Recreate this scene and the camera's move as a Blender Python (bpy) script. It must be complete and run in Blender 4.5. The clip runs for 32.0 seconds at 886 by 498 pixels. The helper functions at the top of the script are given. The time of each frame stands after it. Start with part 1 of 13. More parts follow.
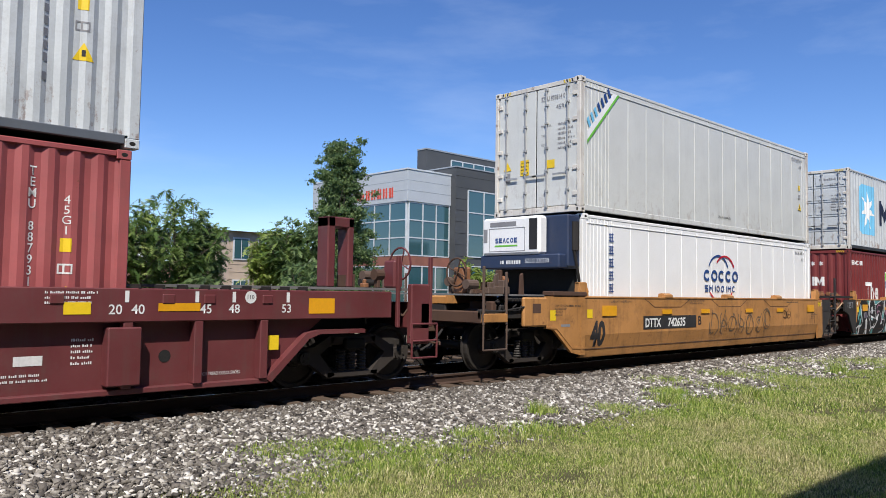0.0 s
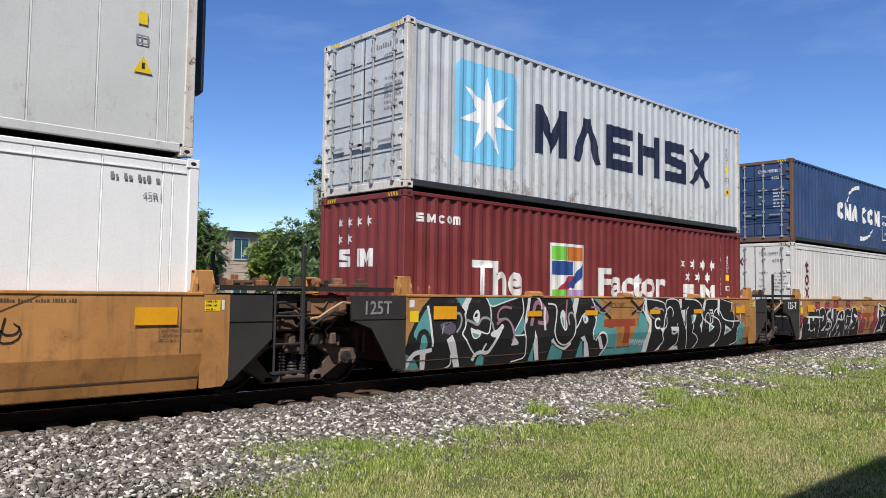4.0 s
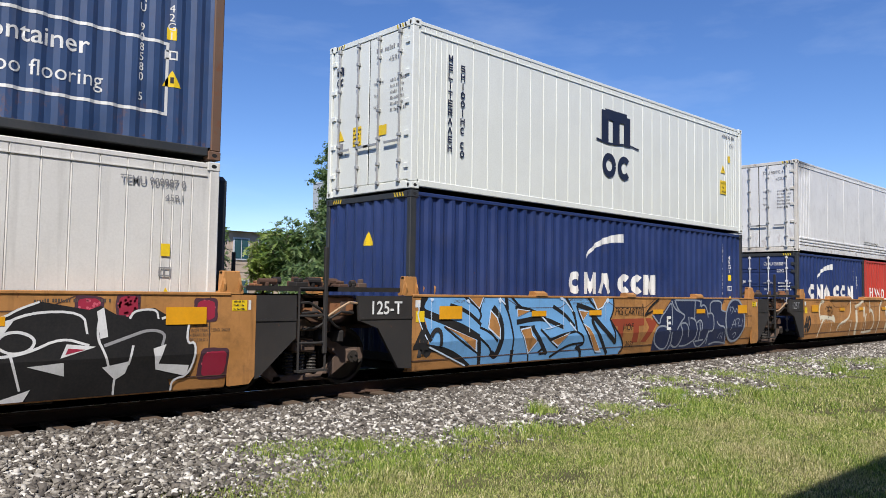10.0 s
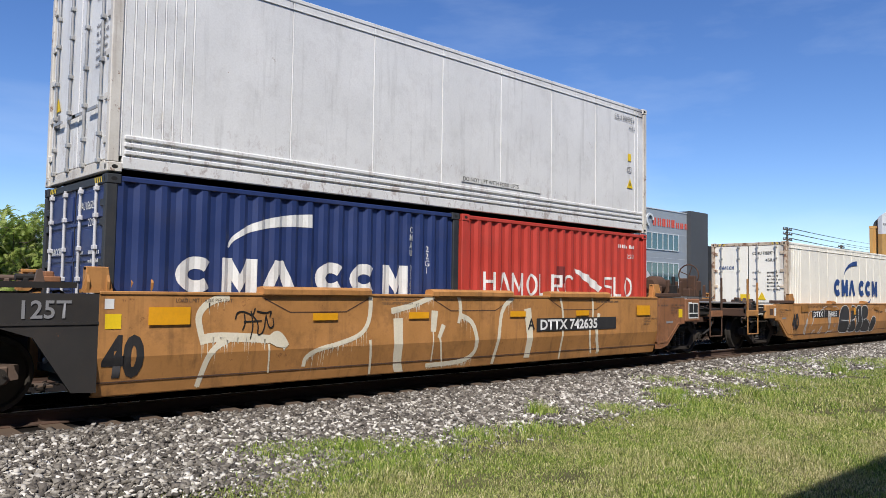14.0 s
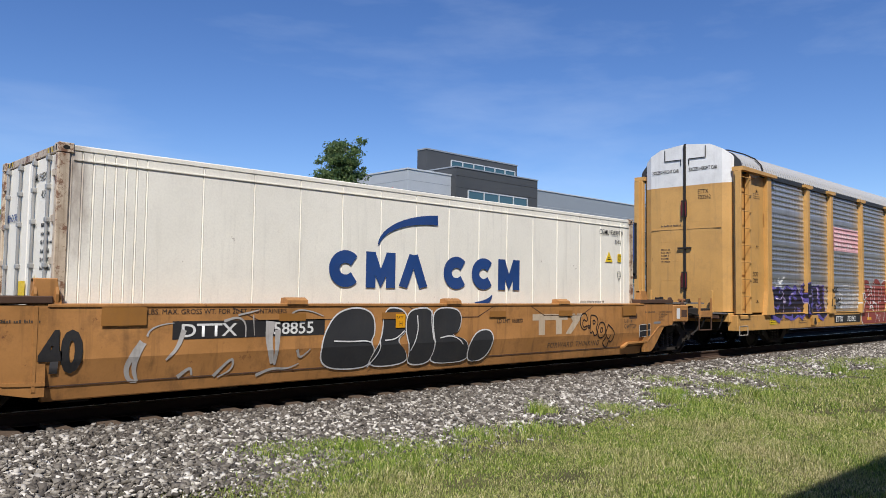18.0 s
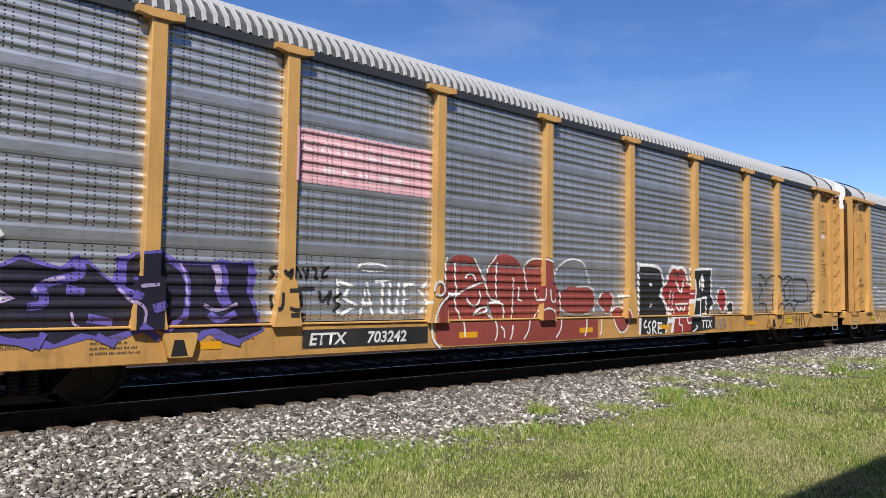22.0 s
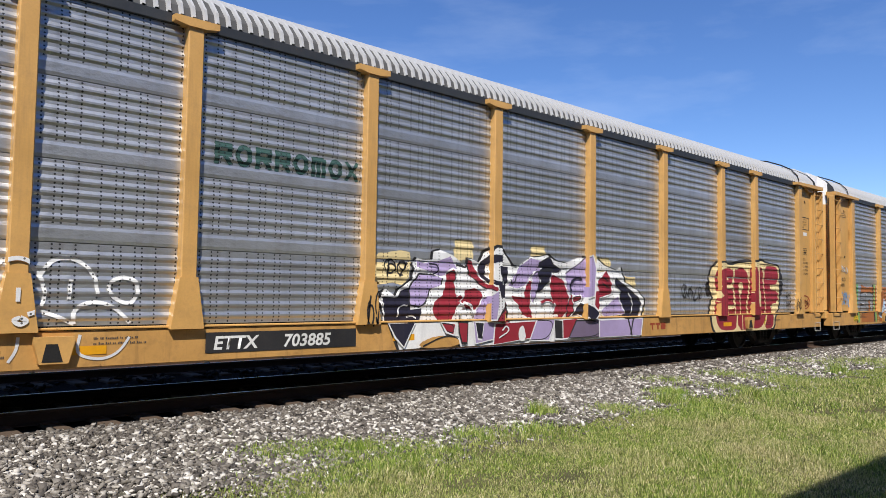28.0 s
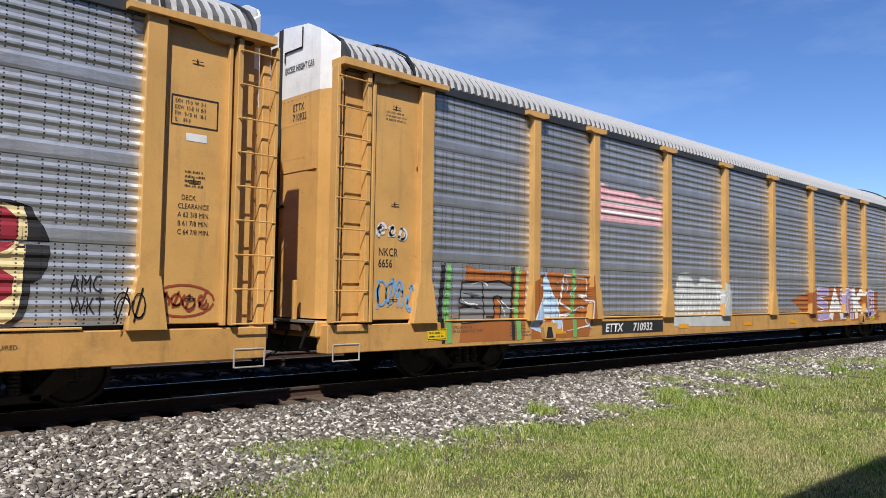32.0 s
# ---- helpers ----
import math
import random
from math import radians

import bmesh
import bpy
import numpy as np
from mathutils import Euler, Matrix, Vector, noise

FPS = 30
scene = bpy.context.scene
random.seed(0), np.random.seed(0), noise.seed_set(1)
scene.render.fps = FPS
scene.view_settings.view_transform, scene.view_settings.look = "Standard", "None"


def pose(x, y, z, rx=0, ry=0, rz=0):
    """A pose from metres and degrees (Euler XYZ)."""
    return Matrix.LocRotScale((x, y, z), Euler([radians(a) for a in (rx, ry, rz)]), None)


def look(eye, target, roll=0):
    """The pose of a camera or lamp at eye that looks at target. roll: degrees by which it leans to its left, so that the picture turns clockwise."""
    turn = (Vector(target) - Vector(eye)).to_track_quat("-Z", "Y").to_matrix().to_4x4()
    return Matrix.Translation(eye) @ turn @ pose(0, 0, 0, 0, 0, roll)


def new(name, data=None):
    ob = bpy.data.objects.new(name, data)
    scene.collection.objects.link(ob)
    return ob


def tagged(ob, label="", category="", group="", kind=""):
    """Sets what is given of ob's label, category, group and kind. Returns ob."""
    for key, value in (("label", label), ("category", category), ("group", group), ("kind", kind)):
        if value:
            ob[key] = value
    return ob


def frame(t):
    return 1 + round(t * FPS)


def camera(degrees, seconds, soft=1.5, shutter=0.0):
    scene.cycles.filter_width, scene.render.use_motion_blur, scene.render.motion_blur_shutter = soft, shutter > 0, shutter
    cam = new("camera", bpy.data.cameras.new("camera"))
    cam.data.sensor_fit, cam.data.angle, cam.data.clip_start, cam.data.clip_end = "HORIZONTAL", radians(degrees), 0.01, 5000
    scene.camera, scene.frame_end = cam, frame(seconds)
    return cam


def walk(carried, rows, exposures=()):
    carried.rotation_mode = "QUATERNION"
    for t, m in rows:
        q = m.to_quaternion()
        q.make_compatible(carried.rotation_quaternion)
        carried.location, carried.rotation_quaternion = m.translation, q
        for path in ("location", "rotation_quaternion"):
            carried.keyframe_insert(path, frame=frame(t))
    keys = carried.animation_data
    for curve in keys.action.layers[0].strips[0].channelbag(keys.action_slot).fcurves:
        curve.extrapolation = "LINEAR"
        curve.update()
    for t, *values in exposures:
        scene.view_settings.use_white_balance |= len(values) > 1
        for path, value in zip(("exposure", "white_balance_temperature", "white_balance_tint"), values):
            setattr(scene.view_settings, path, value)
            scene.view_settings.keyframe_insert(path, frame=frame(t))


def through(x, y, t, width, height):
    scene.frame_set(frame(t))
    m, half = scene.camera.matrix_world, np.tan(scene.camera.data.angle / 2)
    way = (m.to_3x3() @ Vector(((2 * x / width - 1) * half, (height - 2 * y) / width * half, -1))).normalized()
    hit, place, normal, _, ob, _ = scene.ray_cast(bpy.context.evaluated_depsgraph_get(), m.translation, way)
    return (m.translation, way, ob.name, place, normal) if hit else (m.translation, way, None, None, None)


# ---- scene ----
cam = camera(60.5, 32.0, soft=0.75)
EYE = Vector((0.0, -10.707, 1.485))
YAW, PITCH = radians(43.567), radians(3.203)
AIM = EYE + 10 * Vector((math.sin(YAW) * math.cos(PITCH), math.cos(YAW) * math.cos(PITCH), math.sin(PITCH)))
walk(cam, [(0, look(EYE, AIM, 0.845)), (32, look(EYE, AIM, 0.845))], exposures=((0, 0.3), (0.8, 0.25), (2, 0.17), (3, 0.2), (5, 0.3), (13, 0.3), (14, 0.23), (17, 0.15), (18, 0.09), (19, 0.06), (20, 0.09), (21.2, 0.26), (32, 0.3)))

# the train's travel along x, second by second
TRAVEL = (0.0, -5.15, -10.29, -15.48, -20.71, -25.95, -31.18, -36.37, -41.56, -46.77, -51.98, -57.21, -62.44, -67.66, -72.87, -78.03,
          -83.18, -88.33, -93.51, -98.66, -103.77, -108.88, -113.87, -118.88, -123.92, -128.97, -134.00, -139.03, -144.07, -149.09,
          -154.08, -159.00, -163.84)
movers, rollers = [], []

# ---- light ----
SUN_EL, SUN_AZ = radians(51), radians(45)  # azimuth turned from -y towards -x
SUN_FROM = Vector((-math.sin(SUN_AZ) * math.cos(SUN_EL), -math.cos(SUN_AZ) * math.cos(SUN_EL), math.sin(SUN_EL)))
world = bpy.data.worlds.new("world")
scene.world = world
world.use_nodes = True
wn = world.node_tree.nodes
sky = wn.new("ShaderNodeTexSky")
sky.sky_type, sky.sun_disc = "NISHITA", False
sky.sun_elevation, sky.sun_rotation = SUN_EL, math.atan2(SUN_FROM.x, SUN_FROM.y)
sky.air_density, sky.dust_density, sky.ozone_density = 1.0, 0.05, 3.0
sky.altitude = 1800
wn["Background"].inputs["Strength"].default_value = 0.126
tcw = wn.new("ShaderNodeTexCoord")
mpw = wn.new("ShaderNodeMapping")
mpw.inputs["Scale"].default_value = (1.0, 2.2, 7.0)
mpw.inputs["Rotation"].default_value = (0.3, 0.25, 0.6)
nzw = wn.new("ShaderNodeTexNoise")
nzw.inputs["Scale"].default_value, nzw.inputs["Detail"].default_value, nzw.inputs["Roughness"].default_value = 1.6, 7, 0.55
rpw = wn.new("ShaderNodeValToRGB")
rpw.color_ramp.elements[0].position, rpw.color_ramp.elements[1].position = 0.48, 0.85
rpw.color_ramp.elements[1].color = (0.2, 0.2, 0.2, 1)
mxw = wn.new("ShaderNodeMix")
mxw.data_type = "RGBA"
mxw.inputs[7].default_value = (7.0, 7.8, 8.8, 1)
wl = world.node_tree.links
wl.new(tcw.outputs["Generated"], mpw.inputs["Vector"])
wl.new(mpw.outputs["Vector"], nzw.inputs["Vector"])
wl.new(nzw.outputs["Fac"], rpw.inputs["Fac"])
wl.new(rpw.outputs["Color"], mxw.inputs[0])
hsw = wn.new("ShaderNodeHueSaturation")
hsw.inputs["Hue"].default_value, hsw.inputs["Saturation"].default_value, hsw.inputs["Value"].default_value = 0.511, 1.20, 1.0
wl.new(sky.outputs["Color"], hsw.inputs["Color"])
wl.new(hsw.outputs["Color"], mxw.inputs[6])
wl.new(mxw.outputs[2], wn["Background"].inputs["Color"])
sun = new("sun", bpy.data.lights.new("sun", "SUN"))
sun.data.energy, sun.data.angle, sun.data.color = 4.9, radians(0.53), (1.0, 0.95, 0.88)
sun.matrix_world = look(SUN_FROM * 60, (0, 0, 0))


# ---- materials ----
def nodes_of(name):
    m = bpy.data.materials.new(name)
    m.use_nodes = True
    return m, m.node_tree.nodes, m.node_tree.links, m.node_tree.nodes["Principled BSDF"]


def mixer(n, l, fac, a, b, kind="MIX"):
    x = n.new("ShaderNodeMix")
    x.data_type, x.blend_type = "RGBA", kind
    for socket, v in ((0, fac), (6, a), (7, b)):
        if isinstance(v, (int, float)):
            x.inputs[socket].default_value = v
        elif isinstance(v, tuple):
            x.inputs[socket].default_value = (*v[:3], 1)
        else:
            l.new(v, x.inputs[socket])
    return x.outputs[2]


def ramp(n, l, src, lo, hi, a=0.0, b=1.0):
    r = n.new("ShaderNodeMapRange")
    for i, v in enumerate((lo, hi, a, b)):
        r.inputs[1 + i].default_value = v
    l.new(src, r.inputs[0])
    return r.outputs[0]


def noise_at(n, l, scale, detail=4, stretch=(1, 1, 1), rough=0.6, seed=0.0):
    tc, mp, nz = n.new("ShaderNodeTexCoord"), n.new("ShaderNodeMapping"), n.new("ShaderNodeTexNoise")
    mp.inputs["Scale"].default_value = stretch
    mp.inputs["Location"].default_value = (seed, seed * 1.7, seed * 0.3)
    nz.inputs["Scale"].default_value, nz.inputs["Detail"].default_value, nz.inputs["Roughness"].default_value = scale, detail, rough
    l.new(tc.outputs["Object"], mp.inputs["Vector"])
    l.new(mp.outputs["Vector"], nz.inputs["Vector"])
    return nz.outputs["Fac"]


def punched(n, l, above=-9.0):
    """A mask of small punched holes in upright rows."""
    tc, sp = n.new("ShaderNodeTexCoord"), n.new("ShaderNodeSeparateXYZ")
    l.new(tc.outputs["Object"], sp.inputs[0])

    def op(kind, a, b=None):
        q = n.new("ShaderNodeMath")
        q.operation = kind
        for i, v in enumerate((a, b)):
            if v is None:
                continue
            if isinstance(v, (int, float)):
                q.inputs[i].default_value = v
            else:
                l.new(v, q.inputs[i])
        return q.outputs[0]

    u = op("SUBTRACT", op("FRACT", op("DIVIDE", sp.outputs[0], 0.085)), 0.5)
    v = op("SUBTRACT", op("FRACT", op("DIVIDE", sp.outputs[2], 0.05)), 0.5)
    d = op("ADD", op("POWER", op("MULTIPLY", u, 0.085), 2.0), op("POWER", op("MULTIPLY", v, 0.05), 2.0))
    hole = op("LESS_THAN", d, 0.00015)
    cluster = op("GREATER_THAN", op("SINE", op("MULTIPLY", op("FLOOR", op("DIVIDE", sp.outputs[0], 0.085)), 2.3)), -0.15)
    return op("MULTIPLY", op("MULTIPLY", op("MULTIPLY", hole, cluster), op("GREATER_THAN", sp.outputs[2], above)), 0.85)


def paint(name, col, rough=0.45, dirt=0.35, rust=0.0, streak=0.3, dirtcol=(0.09, 0.075, 0.06), metal=0.0, bump=0.1, fade=0.12, seed=0.0, holes=False, soot=(), scuff=0.0, spec=0.5):
    """Weathered paint: faded patches, run-down streaks, specks of rust."""
    m, n, l, p = nodes_of(name)
    big = noise_at(n, l, 0.9, 5, seed=seed)
    fine = noise_at(n, l, 35, 3, seed=seed)
    light = tuple(min(1, c * (1 + fade) + fade * 0.06) for c in col)
    dark = tuple(c * (1 - fade) for c in col)
    c = mixer(n, l, ramp(n, l, big, 0.3, 0.7), dark, light)
    run = noise_at(n, l, 7, 4, (1, 1, 0.07), 0.65, seed + 3)
    c = mixer(n, l, ramp(n, l, run, 0.55, 0.85, 0, streak), c, dirtcol)
    c = mixer(n, l, ramp(n, l, noise_at(n, l, 2.3, 8, rough=0.75, seed=seed + 5), 0.5, 0.8, 0, dirt), c, dirtcol)
    if rust:
        spots = noise_at(n, l, 4.5, 9, rough=0.8, seed=seed + 9)
        c = mixer(n, l, ramp(n, l, spots, 0.66 - 0.12 * rust, 0.7 - 0.1 * rust, 0, 0.9), c, (0.16, 0.06, 0.025))
    c = mixer(n, l, ramp(n, l, fine, 0.35, 0.75, 0, 0.1), c, dirtcol)
    if soot or scuff:
        tc, sp = n.new("ShaderNodeTexCoord"), n.new("ShaderNodeSeparateXYZ")
        l.new(tc.outputs["Object"], sp.inputs[0])
    for sx, sz, rx, rz, amount, col2 in soot:
        # a smear of soot or rust with its own ragged shape
        mp, gr = n.new("ShaderNodeMapping"), n.new("ShaderNodeVectorMath")
        mp.inputs["Location"].default_value, mp.inputs["Scale"].default_value = (-sx / rx, 1.2 / 0.3, -sz / rz), (1 / rx, 1 / 0.3, 1 / rz)
        gr.operation = "LENGTH"
        l.new(tc.outputs["Object"], mp.inputs["Vector"])
        l.new(mp.outputs["Vector"], gr.inputs[0])
        ragged = n.new("ShaderNodeMath")
        ragged.operation = "MULTIPLY_ADD"
        l.new(noise_at(n, l, 3.0, 8, (1, 1, 0.35), 0.75, seed + sx), ragged.inputs[0])
        ragged.inputs[1].default_value = 1.6
        l.new(gr.outputs["Value"], ragged.inputs[2])
        c = mixer(n, l, ramp(n, l, ragged.outputs[0], 1.0, 1.75, amount, 0.0), c, col2)
    if scuff:
        worn = n.new("ShaderNodeMath")
        worn.operation = "MULTIPLY"
        l.new(ramp(n, l, sp.outputs[2], 0.15, 0.9, 1.0, 0.12), worn.inputs[0])
        l.new(ramp(n, l, noise_at(n, l, 5.0, 9, (1, 1, 0.6), 0.8, seed + 21), 0.53, 0.60, 0, scuff), worn.inputs[1])
        c = mixer(n, l, worn.outputs[0], c, (0.17, 0.075, 0.04))
    if holes:
        c = mixer(n, l, punched(n, l, 1.0), c, (0.012, 0.012, 0.013))
    l.new(c, p.inputs["Base Color"])
    l.new(ramp(n, l, big, 0.2, 0.8, rough - 0.1, rough + 0.15), p.inputs["Roughness"])
    p.inputs["Metallic"].default_value, p.inputs["Specular IOR Level"].default_value = metal, spec
    if bump:
        b = n.new("ShaderNodeBump")
        b.inputs["Strength"].default_value, b.inputs["Distance"].default_value = bump, 0.02
        l.new(noise_at(n, l, 5, 6, seed=seed + 2), b.inputs["Height"])
        l.new(b.outputs["Normal"], p.inputs["Normal"])
    return m


WELL = paint("well_car_yellow", (0.42, 0.195, 0.055), 0.55, 0.75, 0.35, 0.75, dirtcol=(0.085, 0.042, 0.02), fade=0.2)
RUST_SKIN = paint("rust_stained_yellow", (0.26, 0.11, 0.045), 0.6, 0.8, 0.7, 0.8, dirtcol=(0.06, 0.03, 0.018), fade=0.22)
WELL_DARK = paint("well_end_grey", (0.030, 0.028, 0.027), 0.6, 0.5, 0.15, 0.4, dirtcol=(0.055, 0.04, 0.03), spec=0.3)
MAROON = paint("maroon_paint", (0.125, 0.024, 0.026), 0.5, 0.4, 0.1, 0.4, fade=0.15)
STEEL = paint("grimy_steel", (0.020, 0.018, 0.017), 0.65, 0.5, 0.1, 0.2, dirtcol=(0.045, 0.036, 0.03), spec=0.25)
# steel below the cars, blackened to carry the shade under the train
SHADED_STEEL = paint("oily_black_steel", (0.010, 0.0095, 0.009), 0.6, 0.4, 0, 0.2, dirtcol=(0.022, 0.019, 0.016), spec=0.15)
BROWN_STEEL = paint("rust_brown_steel", (0.075, 0.036, 0.020), 0.85, 0.6, 0.35, 0.4, dirtcol=(0.03, 0.02, 0.016))
GRATE = paint("deck_grating", (0.16, 0.155, 0.15), 0.6, 0.5, 0.2, 0.2)
RACK = paint("rack_yellow", (0.60, 0.335, 0.10), 0.45, 0.28, 0.12, 0.4, fade=0.1)
RACK_SILL = paint("rack_sill_yellow", (0.52, 0.28, 0.08), 0.5, 0.65, 0.25, 0.65, dirtcol=(0.11, 0.06, 0.03), fade=0.14)
RACK_WHITE = paint("rack_white", (0.78, 0.78, 0.76), 0.45, 0.2, 0.1, 0.25)
REFLECT = paint("yellow_reflector", (0.72, 0.33, 0.005), 0.35, 0.12, 0, 0.1)
SIGN_YEL = paint("yellow_sign", (0.8, 0.55, 0.01), 0.4, 0.12, 0, 0.1)
WHITE_P = paint("white_stencil", (0.72, 0.72, 0.70), 0.55, 0.25, 0, 0.25)
BLACK_P = paint("black_stencil", (0.02, 0.02, 0.022), 0.55, 0.25, 0, 0.2, spec=0.25)
INK = paint("faded_black_stencil", (0.075, 0.055, 0.04), 0.6, 0.3, 0, 0.3)
GREY_P = paint("grey_stencil", (0.23, 0.23, 0.24), 0.55, 0.25, 0, 0.2)


def hue(name, col, **k):
    return paint(name, col, k.pop("rough", 0.5), k.pop("dirt", 0.2), k.pop("rust", 0.0), k.pop("streak", 0.25), spec=k.pop("spec", 0.2), **k)


def rack_hue(name, col):
    """Spray paint on punched sheet."""
    return paint(name, col, 0.5, 0.2, 0, 0.25, holes=True, spec=0.25)


NAVY_M = hue("navy_marking", (0.012, 0.02, 0.05))
LOGO_BLUE = hue("logo_blue", (0.015, 0.06, 0.22))
LOGO_RED = hue("logo_red", (0.5, 0.01, 0.03))
LOGO_SKY = hue("logo_sky_blue", (0.18, 0.52, 0.76))
LOGO_GREEN = hue("logo_green", (0.16, 0.5, 0.06))
TEX_RED = hue("dark_red_marking", (0.13, 0.012, 0.02))
TAN = hue("yellow_brown_overpaint", (0.30, 0.135, 0.03))
G_BLACK = hue("spray_black", (0.011, 0.011, 0.012), rough=0.6, dirt=0.1, streak=0.1)
G_WHITE = hue("spray_white", (0.66, 0.66, 0.66), rough=0.45)
G_TEAL = hue("spray_teal", (0.09, 0.30, 0.30))
G_SKY = hue("spray_light_blue", (0.16, 0.38, 0.68))
G_NAVY = hue("spray_navy", (0.014, 0.024, 0.07))
G_GREY = hue("spray_grey", (0.25, 0.28, 0.33))
G_CRIM = hue("spray_crimson", (0.32, 0.02, 0.05))
G_LILAC = hue("spray_lilac", (0.36, 0.27, 0.46))
G_ORANGE = hue("spray_orange", (0.5, 0.14, 0.02))
G_BRICK = hue("faded_red_lettering", (0.30, 0.055, 0.025))


def galvanised():
    m, n, l, p = nodes_of("perforated_galvanised_sheet")
    tone = mixer(n, l, ramp(n, l, noise_at(n, l, 0.8, 6), 0.3, 0.7), (0.50, 0.51, 0.515), (0.71, 0.72, 0.725))
    tone = mixer(n, l, ramp(n, l, noise_at(n, l, 6, 5, (1, 1, 0.1)), 0.5, 0.85, 0, 0.35), tone, (0.12, 0.11, 0.10))
    tone = mixer(n, l, ramp(n, l, noise_at(n, l, 1.3, 9, rough=0.75, seed=7), 0.56, 0.74, 0, 0.45), tone, (0.22, 0.125, 0.08))
    info = n.new("ShaderNodeObjectInfo")
    tone = mixer(n, l, ramp(n, l, info.outputs["Random"], 0, 1, 0, 0.3), tone, (0.21, 0.225, 0.235))
    tone = mixer(n, l, punched(n, l, 0.215), tone, (0.012, 0.012, 0.013))
    l.new(tone, p.inputs["Base Color"])
    p.inputs["Metallic"].default_value, p.inputs["Roughness"].default_value = 0.75, 0.4
    b = n.new("ShaderNodeBump")
    b.inputs["Strength"].default_value, b.inputs["Distance"].default_value = 0.5, 0.02
    l.new(noise_at(n, l, 4.5, 4, (1, 1, 2.2), seed=11), b.inputs["Height"])
    l.new(b.outputs["Normal"], p.inputs["Normal"])
    return m


RK_RED = rack_hue("spray_red_on_punched_sheet", (0.33, 0.045, 0.04))
RK_CRIM = rack_hue("spray_crimson_on_punched_sheet", (0.28, 0.02, 0.035))
RK_BLACK = rack_hue("spray_black_on_punched_sheet", (0.022, 0.022, 0.024))
RK_WHITE = rack_hue("spray_white_on_punched_sheet", (0.76, 0.76, 0.75))
RK_PURP = rack_hue("spray_purple_on_punched_sheet", (0.12, 0.095, 0.38))
RK_NIGHT = rack_hue("spray_dark_navy_on_punched_sheet", (0.014, 0.013, 0.03))
RK_LILAC = rack_hue("spray_lilac_on_punched_sheet", (0.38, 0.30, 0.50))
RK_CREAM = rack_hue("spray_cream_on_punched_sheet", (0.72, 0.58, 0.30))
RK_RUST = rack_hue("spray_rust_on_punched_sheet", (0.36, 0.12, 0.03))
RK_GREEN = rack_hue("spray_green_on_punched_sheet", (0.16, 0.42, 0.13))
RK_SKY = rack_hue("spray_sky_on_punched_sheet", (0.42, 0.58, 0.78))
RK_PINK = rack_hue("faded_pink_on_punched_sheet", (0.74, 0.42, 0.45))
RK_FOREST = rack_hue("faded_dark_green_on_sheet", (0.035, 0.085, 0.075))
GALV = galvanised()
# one galvanised metal: the roof sheet is darkened for the shade between ribs
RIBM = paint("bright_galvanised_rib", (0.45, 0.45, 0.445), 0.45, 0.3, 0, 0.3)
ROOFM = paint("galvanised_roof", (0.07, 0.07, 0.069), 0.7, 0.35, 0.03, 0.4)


def islands(name, cols, rough=0.8, spec=0.3, through=0.0, grime_shade=False, patches=None):
    """A colour for each loose piece, out of a list; patches: a second list that takes over in broad spots."""
    m, n, l, p = nodes_of(name)
    g = n.new("ShaderNodeNewGeometry")

    def pick(cs):
        r = n.new("ShaderNodeValToRGB")
        e = r.color_ramp.elements
        while len(e) < len(cs):
            e.new(0.5)
        for i, (pos, c) in enumerate(cs):
            e[i].position, e[i].color = pos, (*c, 1)
        l.new(g.outputs["Random Per Island"], r.inputs["Fac"])
        return r.outputs["Color"]
    c = pick(cols)
    if patches:
        c = mixer(n, l, ramp(n, l, noise_at(n, l, 0.75, 4, seed=2.3), 0.46, 0.66, 0, 0.8), c, pick(patches))
        c = mixer(n, l, ramp(n, l, noise_at(n, l, 3.4, 5, seed=5.1), 0.52, 0.74, 0, 0.5), c, pick(patches))
        # lush along the damp stony edge, drier on the open lawn
        tc, sp = n.new("ShaderNodeTexCoord"), n.new("ShaderNodeSeparateXYZ")
        l.new(tc.outputs["Object"], sp.inputs[0])
        c = mixer(n, l, ramp(n, l, sp.outputs[1], -5.3, -4.2, 0, 0.6), c, pick([(0, (0.10, 0.20, 0.02)), (0.5, (0.27, 0.42, 0.05)), (0.85, (0.46, 0.56, 0.10)), (1, (0.70, 0.66, 0.28))]))
    c = mixer(n, l, ramp(n, l, noise_at(n, l, 40, 3), 0.3, 0.7, 0.0, 0.25), c, (0.05, 0.045, 0.04))
    if grime_shade:
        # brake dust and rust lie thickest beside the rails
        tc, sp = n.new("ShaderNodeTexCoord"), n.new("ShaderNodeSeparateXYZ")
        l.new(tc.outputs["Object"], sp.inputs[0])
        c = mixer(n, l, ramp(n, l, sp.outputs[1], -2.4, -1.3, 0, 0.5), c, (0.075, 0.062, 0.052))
        # the train's shade is put into the stone colour from the ties inward
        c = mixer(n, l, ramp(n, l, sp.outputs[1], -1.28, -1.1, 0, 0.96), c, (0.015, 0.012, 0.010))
    l.new(c, p.inputs["Base Color"])
    p.inputs["Roughness"].default_value = rough
    p.inputs["Specular IOR Level"].default_value = spec
    if through:
        tr, mx = n.new("ShaderNodeBsdfTranslucent"), n.new("ShaderNodeMixShader")
        l.new(c, tr.inputs["Color"])
        mx.inputs[0].default_value = through
        l.new(p.outputs[0], mx.inputs[1])
        l.new(tr.outputs[0], mx.inputs[2])
        l.new(mx.outputs[0], n["Material Output"].inputs["Surface"])
    return m


